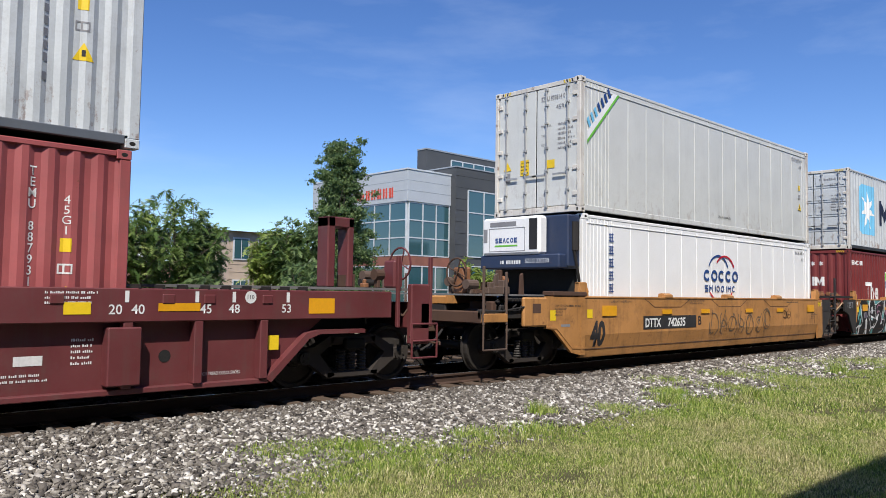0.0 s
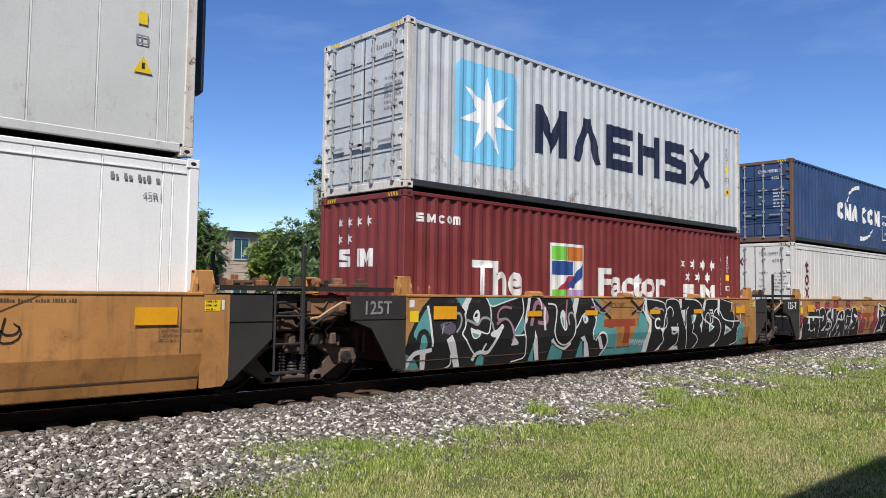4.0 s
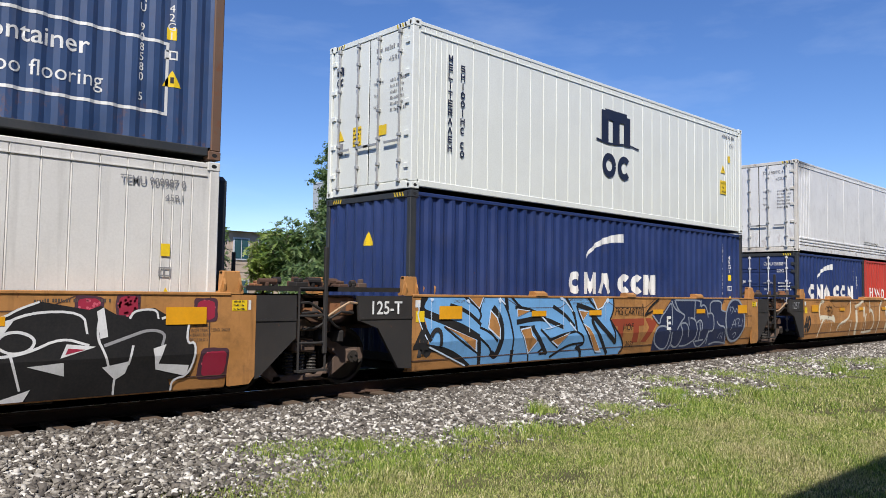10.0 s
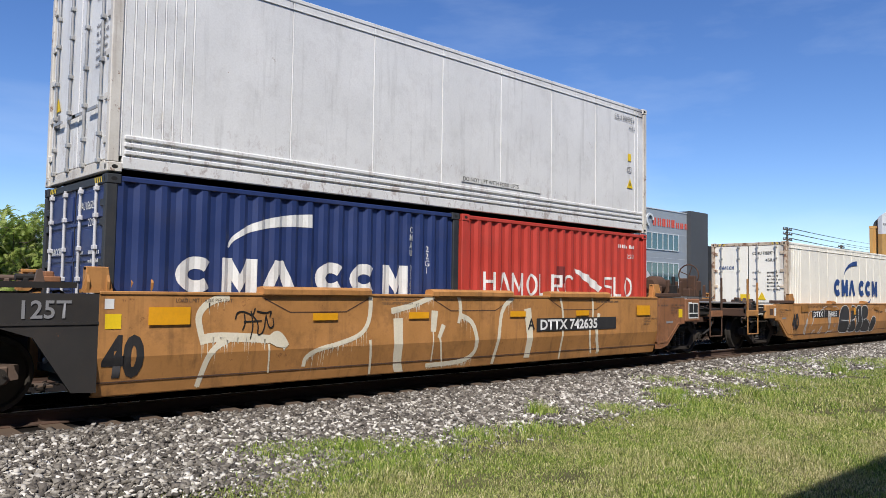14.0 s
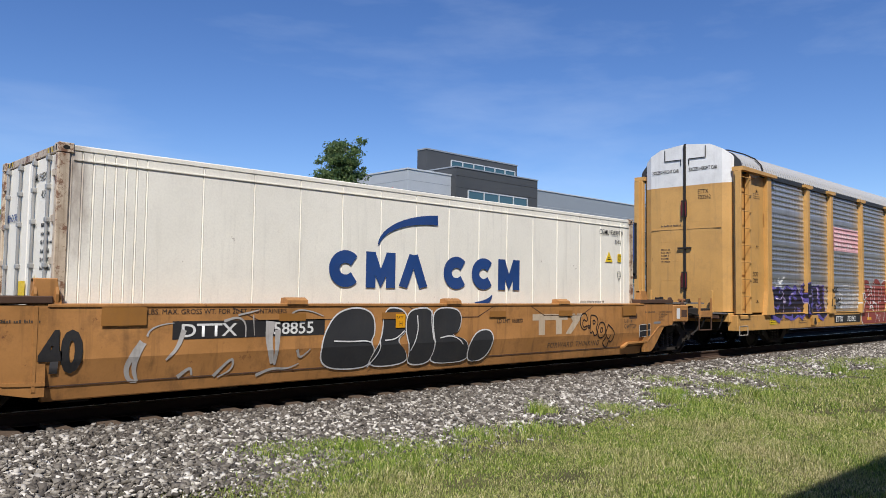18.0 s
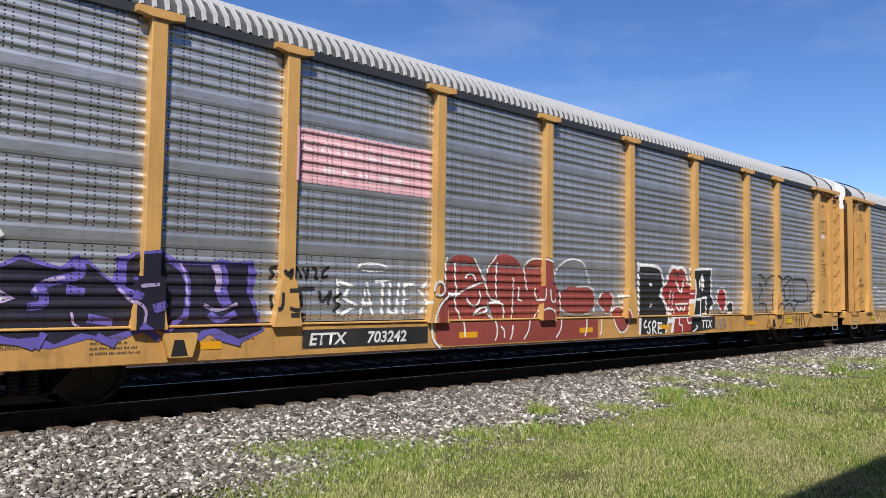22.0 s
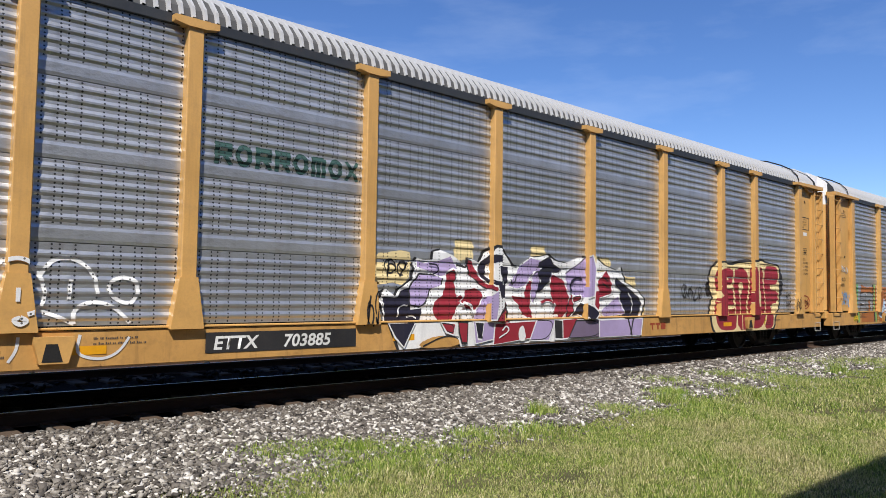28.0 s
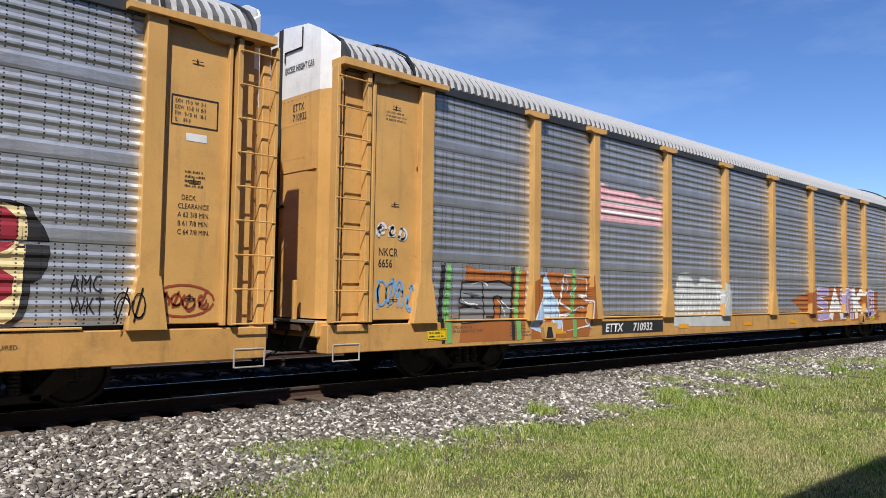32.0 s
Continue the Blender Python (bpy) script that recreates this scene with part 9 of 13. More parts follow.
c_, s_, f_ = container(XE, FLOOR + HC + 0.03, 12.192, HC, MINT_C, "greenish white refrigerated container with dark stacked blocks", reefer=True)
small_marks(c_, s_, f_, 12.192, HC, GREY_P, 10, vertical=False, code="45R1", warn=False)
mark("warning_triangle", [[(10.95, 1.56), (11.21, 1.56), (11.08, 1.79)]], SIGN_YEL, c_, s_)
mark("warning_triangle_mark", [rect(11.06, 11.10, 1.61, 1.69)], BLACK_P, c_, s_, 0.006)
mark("height_plate", [rect(11.36, 11.49, 1.88, 2.06)], SIGN_YEL, c_, s_)
mark("caution_plate", [rect(10.92, 11.26, 0.99, 1.35)], SIGN_YEL, c_, s_)
words("CAUTION", 10.94, 1.26, 0.05, BLACK_P, c_, s_, 0.95, lift=0.008, name="caution_lettering")
words("9-6", 11.0, 1.14, 0.065, BLACK_P, c_, s_, lift=0.008, name="caution_lettering")
words("HIGH", 11.0, 1.03, 0.065, BLACK_P, c_, s_, lift=0.008, name="caution_lettering")
door_plates(c_, f_, HC)
glyphs("u", 5.45, 1.60, 0.74, 1.16, NAVY_M, c_, s_, fat=0.26)
glyphs("oc", 5.5, 0.83, 0.54, 0.52, NAVY_M, c_, s_, gap=0.14, fat=0.27)
mark("logo_swoosh", band(bend([(5.28, 1.63), (5.8, 1.57), (6.5, 1.66), (6.95, 1.60)]), 0.05, 0.03), NAVY_M, c_, s_)
glyphs("welitefvven", 0.83, 2.32, 0.125, 0.11, NAVY_M, c_, s_, gap=0.28, vertical=True)
glyphs("zniooinc co", 1.14, 2.2, 0.125, 0.11, NAVY_M, c_, s_, gap=0.28, vertical=True)
glyphs("u", -0.98, 2.3, 0.16, 0.22, NAVY_M, c_, f_, lift=0.01)
glyphs("oc", -0.98, 2.1, 0.14, 0.10, NAVY_M, c_, f_, gap=0.15, lift=0.01)
# unit a: two short boxes below, a long one above
c_, s_, f_ = container(XA, FLOOR, 6.058, SC, BLUE_C, "short navy corrugated container with white blocks and swoosh", trim=DKRAIL, rod_mat=paint("white_lock_rod", (0.6, 0.6, 0.62), 0.5, 0.3, 0.2, 0.3))
small_marks(c_, s_, f_, 6.058, SC, WHITE_P, 11, warn=False, code="22G1", number="CMAU 056505 9")
glyphs("cwv ccw", 0.92, 1.14, 0.48, 0.56, WHITE_P, c_, s_, gap=0.12, fat=0.34)
mark("logo_swoosh", band(arc(3.05, 1.72, 1.4, 175, 92, 12, 0.5), 0.03, 0.2), WHITE_P, c_, s_)
glyphs("cwvccw", -0.95, 1.62, 0.10, 0.07, WHITE_P, c_, f_, gap=0.2)
c_, s_, f_ = container(XA + 6.134, FLOOR, 6.058, SC, CRED_C, "short bright red corrugated container with thin white blocks", end="wall")
small_marks(c_, s_, f_, 6.058, SC, WHITE_P, 12, warn=False, vertical=False, code="22G1", door=False)
glyphs("nvwolfc", 0.60, 1.14, 0.44, 0.33, WHITE_P, c_, s_, gap=0.2, fat=0.17)
glyphs("zlo", 4.4, 1.14, 0.44, 0.3, WHITE_P, c_, s_, gap=0.25, fat=0.17)
mark("logo_flag", [[(3.35, 1.72), (3.8, 1.6), (4.3, 1.35), (4.2, 1.2), (3.8, 1.42), (3.4, 1.62)]], WHITE_P, c_, s_)
mark("patch", [rect(2.75, 3.0, 1.4, 1.75)], ZIM_C, c_, s_)
c_, s_, f_ = container(XA, FLOOR + SC + 0.03, 12.192, HC, DIRTY_C, "stained white refrigerated container with ribbed base", reefer=True, trim=PALE_TRIM, rail_h=0.2, seam=1.52)
small_marks(c_, s_, f_, 12.192, HC, GREY_P, 13, vertical=False, code="45R1", number="SZLU 900792 4")
for k_ in range(3):
    boxes("base_rib", DIRTY_C, c_, (0.2, 12.0, -1.222, -1.17, 0.22 + k_ * 0.095, 0.28 + k_ * 0.095), c=0.012)
mark("note_plate", [rect(6.1, 8.3, 0.545, 0.66)], WHITE_P, c_, s_)
words("DO NOT LIFT WITH FORK LIFTS", 6.13, 0.565, 0.075, BLACK_P, c_, s_, 0.98, lift=0.008, name="handling_note")
door_plates(c_, f_, HC, False)
# car g
c_, s_, f_ = container(XG, FLOOR, 12.192, HC, CREAM_C, "cream white refrigerated container with navy blocks and swoosh", reefer=True, trim=STAINED_TRIM, seam=0.76)
small_marks(c_, s_, f_, 12.192, HC, BLACK_P, 14, vertical=False, code="45R1", number="CGMU 938397 9", warn=False)
mark("warning_triangle", [[(11.09, 1.90), (11.37, 1.90), (11.23, 2.14)]], SIGN_YEL, c_, s_)
mark("warning_triangle_mark", [rect(11.17, 11.29, 1.95, 1.965), rect(11.19, 11.27, 1.985, 2.0)], BLACK_P, c_, s_, 0.006)
mark("caution_plate", [rect(11.56, 11.70, 1.91, 2.09)], SIGN_YEL, c_, s_)
words("2.9m\n9.6", 11.575, 2.02, 0.05, BLACK_P, c_, s_, 0.8, name="height_lettering", lift=0.008)
mark("approval_mark", [rect(11.56, 11.69, 1.58, 1.592), rect(11.56, 11.69, 1.69, 1.702), rect(11.56, 11.572, 1.592, 1.69), rect(11.678, 11.69, 1.592, 1.69), rect(11.618, 11.63, 1.592, 1.69)], BLACK_P, c_, s_)
words("87", 11.585, 1.505, 0.05, BLACK_P, c_, s_, name="approval_number")
glyphs("cwv ccw", 3.86, 1.25, 0.57, 0.62, LOGO_BLUE, c_, s_, gap=0.12, fat=0.34)
mark("logo_swoosh", band(arc(6.15, 1.9, 1.35, 175, 92, 12, 0.52), 0.03, 0.17), LOGO_BLUE, c_, s_)
mark("logo_swoosh", band(arc(6.6, 1.2, 0.9, 300, 350, 10, 0.3), 0.17, 0.03), LOGO_BLUE, c_, s_)
mark("warning_triangle", [[(0.3, 1.1), (0.56, 1.1), (0.43, 1.34)]], SIGN_YEL, c_, f_, 0.012)
mark("caution_plate", [rect(-0.25, 0.05, 1.02, 1.26)], SIGN_YEL, c_, f_, 0.012)
glyphs("cwvccw", -0.95, 2.05, 0.10, 0.07, LOGO_BLUE, c_, f_, gap=0.2, lift=0.01)
GEN_BLUE = paint("generator_blue", (0.02, 0.075, 0.30), 0.4, 0.2, 0.05, 0.2)
gb = thing("generator_set", XG + 12.192, 0, FLOOR, "blue and black clip-on generator hung on a container end", "generator")
movers.append((gb, XG + 12.192, FLOOR))
boxes("blue_case", GEN_BLUE, gb, (0.03, 0.19, -1.14, 1.08, 1.66, 2.86), c=0.04)
boxes("black_case", BLACK_P, gb, (0.17, 0.30, -1.04, 1.04, 1.62, 2.72), c=0.05)
for a_ in ((0.19, 0.22), (0.26, 0.30)):
    boxes("frame_upright", BLACK_P, gb, (*a_, -1.12, -1.05, 1.6, 2.86), c=0.01)
boxes("frame_rail", BLACK_P, gb, (0.03, 0.30, -1.12, -1.05, 2.80, 2.86), c=0.01)
boxes("frame_rail", BLACK_P, gb, (0.03, 0.30, -1.12, 1.05, 1.56, 1.64), c=0.01)
boxes("tank", STEEL, gb, (0.08, 0.27, -0.9, 0.9, 2.5, 2.8), c=0.05)
bm = bm_new()
prism(bm, [(0.06, 1.68), (0.18, 1.68), (0.18, 2.15), (0.16, 2.15)], "y", -1.16, -1.142)
part("brace_plate", bm, BLACK_P, gb)
boxes("grey_label", GREY_P, gb, (0.22, 0.27, -1.046, -1.038, 2.2, 2.45))
for xx_, zz_ in ((XA, FLOOR + SC + 0.03), (XB, FLOOR + HC + 0.03), (XD, FLOOR)):
    m_ = thing("cooling_unit", xx_ + 12.192, 0, zz_, "dark cooling machinery on a container's rear end", "cooling unit")
    movers.append((m_, xx_ + 12.192, zz_))
    boxes("cooling_case", GEN_NAVY if xx_ == XG else DKRAIL, m_, (0.0, 0.22, -1.05, 1.05, 0.9, 2.75), c=0.06)
    boxes("fan_cowl", DKRAIL, m_, (0.22, 0.30, -0.8, 0.8, 1.7, 2.5), c=0.04)


# ---- covered car carriers ----
def sheet_mesh(w, foot):
    """A stamped side sheet: ridges over a plain bulged band, or ridges alone in the lowest row."""
    bm = bm_new()
    prof = [(z + 0.2, y) for z, y in PROF0] if foot else PROF
    lo, hi = [bm.verts.new((0, y, zz)) for zz, y in prof], [bm.verts.new((w, y, zz)) for zz, y in prof]
    for i in range(len(prof) - 1):
        bm.faces.new((lo[i], hi[i], hi[i + 1], lo[i + 1]))
    me = bpy.data.meshes.new("side_panel")
    bm.to_mesh(me)
    bm.free()
    me.materials.append(GALV)
    return me


POSTS = (4.67, 6.60, 9.48, 12.35, 15.22, 18.07, 20.92, 22.86)
BAYS = (1.95, *POSTS, 25.82)
RL = 27.54
SHEETS = {}
ROOF_P = [(-1.50, 4.93), (-1.46, 5.08), (-1.28, 5.29), (-0.98, 5.46), (-0.55, 5.63), (0, 5.72)]


def post_mesh():
    bm = bm_new()
    box(bm, -0.105, 0.105, -1.60, -1.46, 1.5, 4.82, 0.012)
    prism(bm, [(-0.22, 0.97), (0.22, 0.97), (0.12, 1.62), (-0.12, 1.62)], "y", -1.61, -1.46)
    prism(bm, [(-0.30, 4.83), (-0.12, 4.80), (0.12, 4.80), (0.30, 4.83), (0.30, 4.91), (-0.30, 4.91)], "y", -1.63, -1.46)
    me = bpy.data.meshes.new("side_post")
    bm.to_mesh(me)
    bm.free()
    me.materials.append(RACK)
    return me


def rib_mesh():
    """One standing rib that follows the roof's curve."""
    bm = bm_new()
    prof = ROOF_P + [(-y, z) for y, z in ROOF_P[-2::-1]]
    rows = [[bm.verts.new((a, y * (1 + r * 0.6), z + r)) for y, z in prof] for a, r in ((0, 0), (0.014, 0.032), (0.052, 0.032), (0.066, 0))]
    for a, b in zip(rows, rows[1:]):
        for i in range(len(prof) - 1):
            bm.faces.new((a[i], a[i + 1], b[i + 1], b[i]))
    bmesh.ops.recalc_face_normals(bm, faces=bm.faces[:])
    me = bpy.data.meshes.new("roof_rib")
    bm.to_mesh(me)
    bm.free()
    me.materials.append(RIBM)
    return me


POST, RIB = post_mesh(), rib_mesh()


def sheet_depth(v):
    """How far the stamped sheets stand out at height v."""
    k = int((v - 1.03) / 0.945)
    z, prev = v - 1.03 - k * 0.945, (0.0, 0.0)
    for q in PROF if k else PROF0:
        if z <= q[0]:
            return prev[1] + (q[1] - prev[1]) * (z - prev[0]) / max(1e-6, q[0] - prev[0])
        prev = q
    return prev[1]


def sheet_profile(h, foot):
    prof, z = [(0.0, 0.012), (0.012, -0.006), (0.05, -0.014), (0.16, -0.012), (0.20, 0.0)], 0.235
    if foot:
        prof, z = [(0.0, 0.0)], 0.05
    while z < h - 0.10:
        prof += [(z, 0.0), (z + 0.035, -0.02), (z + 0.06, -0.02), (z + 0.10, 0.0)]
        z += 0.142
    return prof + [(h, 0.0)]


PROF, PROF0 = sheet_profile(0.945, False), sheet_profile(0.945, True)


def rack_at(u, v, k):
    """The rack's side: sill, sheets and the posts that stand before them."""
    if v < 0.975:
        return (u, -1.53 - k, v)
    for p in POSTS:
        d = abs(u - p)
        if d < 0.104 and v > 1.62 or d < 0.171 and v <= 1.62:
            return (u, -1.612 - k, v)
    if v < 1.03:
        return (u, -1.475 - k, v)
    return (u, -1.472 + sheet_depth(v) - k, v)


FOLDS = [0.974, 0.976, 1.029, 1.619, 1.621] + [1.03 + k * 0.945 + z for k in (0, 1, 2) for z, _ in (PROF if k else PROF0)[1:]]
RACKSIDE = Wall(rack_at, [p + e + f for p in POSTS for e in (-0.1715, -0.1035, 0.1035, 0.1715) for f in (-0.001, 0.001)], FOLDS)
SILL = Wall(lambda u, v, k: (u, -1.53 - k, v))
DOORSIDE = Wall(lambda u, v, k: (u, -1.49 - k, v))


def rack_end(car, s):
    """Radial doors, ladders, hood beams and the solid panels at one end; s -1 for the leading end."""
    def X(d):
        return d if s < 0 else RL + 0.06 - d * 0.93
    for side in (-1, 1):
        # end door leaf, rounded at the corner
        yo = side * 1.36
        pts = [(side * 0.03, 0.05), (side * 0.75, 0.05), (side * 1.08, 0.07), (side * 1.28, 0.16), (side * 1.36, 0.36)]
        prof_top = {0.03: 5.76, 0.75: 5.68, 1.08: 5.52, 1.28: 5.36, 1.36: 5.22}
        for z0, z1, m, nm in ((1.05, 4.55, RACK, "door_leaf"), (4.55, None, RACK_WHITE, "door_leaf_head")):
            bm = bm_new()
            lo, hi, lo2, hi2 = [], [], [], []
            for y, d in pts:
                top = z1 or prof_top[round(abs(y), 2)] - 0.03
                for row, dd, zz in ((lo, d, z0), (hi, d, top), (lo2, d + 0.04, z0), (hi2, d + 0.04, top)):
                    row.append(bm.verts.new((X(dd), y, zz)))
            for i in range(len(pts) - 1):
                for ra, rb in ((lo, hi), (hi, hi2), (hi2, lo2), (lo2, lo)):
                    bm.faces.new((ra[i], ra[i + 1], rb[i + 1], rb[i]))
            bmesh.ops.recalc_face_normals(bm, faces=bm.faces[:])
            part(nm, bm, m, car)
        bm = bm_new()
        for z in (1.3, 1.9, 2.45, 3.0, 3.55, 4.1, 4.5):
            for k in range(6):
                q = side * (0.12 + k * 0.12)
                rod(bm, (X(0.05), q, z), (X(0.038), q, z), 0.010, 5)
        part("rivet_row", bm, RACK, car)
        boxes("door_seam", RACK, car, (*sorted((X(0.04), X(0.07))), *sorted((side * 0.06, side * 1.05)), 3.33, 3.35))
        boxes("corner_post", RACK, car, (*sorted((X(0.10), X(0.22))), *sorted((side * 1.38, side * 1.50)), 1.0, 4.84), c=0.01)
        # ladder
        lad = new("ladder")
        lad.parent = car
        for d, q in ((0.05, 0.028), (0.64, 0.04)):
            boxes("ladder_rail", RACK, lad, (*sorted((X(d - q), X(d + q))), *sorted((side * 1.46, side * (1.60 if q > 0.03 else 1.62))), 1.0, 4.82), c=0.006)
        for k in range(9):
            z = 1.02 + k * 0.455
            bm = bm_new()
            rod(bm, (X(0.05), side * 1.625, z), (X(0.64), side * 1.625, z), 0.011, 6)
            rod(bm, (X(0.64), side * 1.625, z), (X(0.66), side * 1.57, z), 0.011, 6)
            rod(bm, (X(0.05), side * 1.625, z), (X(0.03), side * 1.57, z), 0.011, 6)
            part("rung", bm, RACK, lad)
        # panels behind the ladder and the personnel door
        boxes("corner_panel", RACK, car, (*sorted((X(0.33), X(0.72))), *sorted((side * 1.42, side * 1.36)), 1.0, 4.84))
        boxes("door_panel", RACK, car, (*sorted((X(0.76), X(1.74))), *sorted((side * 1.49, side * 1.43)), 1.03, 4.84), c=0.01)
        boxes("door_post", RACK, car, (*sorted((X(1.72), X(2.0))), *sorted((side * 1.60, side * 1.45)), 1.5, 4.84), c=0.012)
        bm = bm_new()
        prism(bm, [(X(1.60), 0.97), (X(2.12), 0.97), (X(2.01), 1.62), (X(1.71), 1.62)], "y", *sorted((side * 1.61, side * 1.46)))
        part("post_foot", bm, RACK, car)
        boxes("door_stop", RACK, car, (*sorted((X(0.74), X(0.80))), *sorted((side * 1.56, side * 1.44)), 1.0, 4.84), c=0.008)
        bm = bm_new()
        prism(bm, [(X(0.10), 4.84), (X(2.26), 4.84), (X(2.26), 4.92), (X(0.10), 4.95)], "y", *sorted((side * 1.66, side * 1.34)))
        part("hood_beam", bm, RACK, car)
        bm = bm_new()
        prism(bm, [(X(0.74), 4.84), (X(1.35), 4.84), (X(1.05), 4.72), (X(0.74), 4.72)], "y", *sorted((side * 1.58, side * 1.44)))
        part("hood_gusset", bm, RACK, car)
        for z in (1.35, 2.85, 4.4):
            bm = bm_new()
            rod(bm, (X(1.17), side * 1.51, z), (X(1.33), side * 1.51, z), 0.006, 5)
            rod(bm, (X(1.25), side * 1.50, z - 0.03), (X(1.25), side * 1.50, z + 0.035), 0.008, 5)
            part("door_latch", bm, STEEL, car)
        bm = bm_new()
        rod(bm, (X(1.68), side * 1.53, 3.5), (X(1.68), side * 1.53, 3.85), 0.013, 5)
        part("door_latch", bm, RACK, car)
        step_irons(car, X(0.10), X(0.58), side * 1.53, 0.44, 0.68, STEP_GREY, 2, 0.012)
        boxes("jack_pad", BROWN_STEEL, car, (*sorted((X(0.06), X(0.55))), *sorted((side * 1.5, side * 1.2)), 0.66, 0.86), c=0.015)
    boxes("door_gap", HOLE, car, (*sorted((X(0.06), X(0.09))), -0.04, 0.04, 1.05, 5.74))
    boxes("lock_bar", STEEL, car, (*sorted((X(0.0), X(0.055))), -0.03, 0.03, 1.1, 5.7), c=0.008)
    for z in (1.9, 3.9):
        for e in (-1, 1):
            boxes("latch_handle", STEEL, car, (*sorted((X(-0.03), X(0.02))), *sorted((e * 0.03, e * 0.08)), z - 0.24, z + 0.24), c=0.008)
            boxes("latch_lining", TEX_RED, car, (*sorted((X(-0.036), X(-0.03))), *sorted((e * 0.04, e * 0.07)), z - 0.2, z + 0.2))
    boxes("end_sill", RACK, car, (*sorted((X(-0.08), X(0.3))), -1.35, 1.35, 0.78, 1.02), c=0.02)
    boxes("end_gear", BROWN_STEEL, car, (*sorted((X(-0.20), X(-0.08))), -1.1, 1.1, 0.86, 0.98), c=0.02)
    # a working platform, its rails and the brake gear at the foot of the doors
    boxes("end_platform", GRATE, car, (*sorted((X(-0.22), X(0.02))), -1.3, 1.3, 1.0, 1.03))
    for yy in (-0.9, 0.95):
        boxes("platform_post", RACK, car, (*sorted((X(-0.2), X(-0.14))), yy - 0.03, yy + 0.03, 1.03, 1.62), c=0.008)
    bm = bm_new()
    for yy in (-1.2, -0.7, 0.5, 0.9):
        rod(bm, (X(-0.12), yy, 0.95), (X(-0.18), yy + 0.1, 0.62), 0.022, 6)
        rod(bm, (X(-0.18), yy + 0.1, 0.62), (X(0.1), yy + 0.3, 0.55), 0.022, 6)
    part("uncoupling_gear", bm, SHADED_STEEL, car)
    coupler(car, X(-0.42), s)


def rack_car(x, number, road, label):
    car = thing("car_carrier", x, 0, 0, label, "railway car", "car carriers of the train")
    movers.append((car, x, 0))
    for side in (-1, 1):
        boxes("side_sill", RACK_SILL, car, (0.0, RL, *sorted((side * 1.53, side * 1.25)), 0.55, 0.97), c=0.012)
        for p in POSTS:
            o = new("side_post", POST)
            o.parent, o.location = car, (p, 0, 0)
            if side > 0:
                o.rotation_euler = (0, 0, math.pi)
        for b0, b1 in zip(BAYS, BAYS[1:]):
            w = b1 - b0 - 0.12
            for k in range(4):
                h = 0.945
                key = (round(w, 2), k == 0)
                if key not in SHEETS:
                    SHEETS[key] = sheet_mesh(w, k == 0)
                o = new("side_panel", SHEETS[key])
                o.parent = car
                zz = 1.03 + k * h - (0.2 if k == 0 else 0)
                o.location = (b0 + 0.06, -1.47, zz) if side < 0 else (b1 - 0.06, 1.47, zz)
                if side > 0:
                    o.rotation_euler = (0, 0, math.pi)
        boxes("top_chord", DKRAIL, car, (0.3, RL - 0.3, *sorted((side * 1.52, side * 1.40)), 4.81, 4.95), c=0.01)
        boxes("deck_lip", RACK, car, (2.4, RL - 2.4, *sorted((side * 1.55, side * 1.47)), 0.985, 1.015), c=0.008)
    # ribbed roof
    bm = bm_new()
    prof = ROOF_P + [(-y, z) for y, z in ROOF_P[-2::-1]]
    xs, rise = [0.30, RL * 0.25, RL * 0.5, RL * 0.75, RL - 0.30], [0] * 5
    for k in range(164):
        o = new("roof_rib", RIB)
        o.parent, o.location = car, (0.33 + k * 0.164, 0, 0)
    rows = []
    for a, r in zip(xs, rise):
        rows.append([bm.verts.new((a, y * (1 + r * 0.6), z + r)) for y, z in prof])
    for a, b in zip(rows, rows[1:]):
        for i in range(len(prof) - 1):
            bm.faces.new((a[i], a[i + 1], b[i + 1], b[i]))
    bmesh.ops.recalc_face_normals(bm, faces=bm.faces[:])
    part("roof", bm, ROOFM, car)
    for a in (0.27, RL - 0.33):
        bm = bm_new()
        out = [(y * 1.02, z + 0.045) for y, z in prof] + [(y * 0.9, z - 0.1) for y, z in prof[::-1]]
        prism(bm, out, "x", a, a + 0.06)
        part("roof_edge", bm, DKRAIL, car)
    for a in (1.6, RL - 1.6):
        bm = bm_new()
        prism(bm, [(y * 1.02, z + 0.095) for y, z in prof] + [(y * 1.02, z + 0.055) for y, z in prof[::-1]], "x", a - 0.025, a + 0.025)
        part("roof_strap", bm, STEEL, car)
    boxes("deck", STEEL, car, (0.2, RL - 0.2, -1.4, 1.4, 0.85, 1.02))
    boxes("upper_deck", STEEL, car, (0.3, RL - 0.3, -1.38, 1.38, 2.3, 2.36), (0.3, RL - 0.3, -1.38, 1.38, 3.6, 3.66))
    boxes("centre_sill", STEEL, car, (0.0, RL, -0.3, 0.3, 0.5, 0.86), c=0.02)
    rack_end(car, -1)
    rack_end(car, 1)
    add_truck(car, 3.35)
    add_truck(car, RL - 3.15)
    for a in (2.9, RL - 3.2):
        mark("yellow_sign", [rect(a - 0.95, a - 0.5, 0.68, 0.87)], SIGN_YEL, car, SILL, 0.006)
        mark("yellow_sign_border", band([(a - 0.93, 0.70), (a - 0.52, 0.70), (a - 0.52, 0.85), (a - 0.93, 0.85), (a - 0.93, 0.70)], 0.012, 0.012), BLACK_P, car, SILL, 0.008)
        fine_lines(a - 0.9, a - 0.55, 0.79, 2, 0.035, BLACK_P, car, SILL, random.Random(3), lift=0.009)
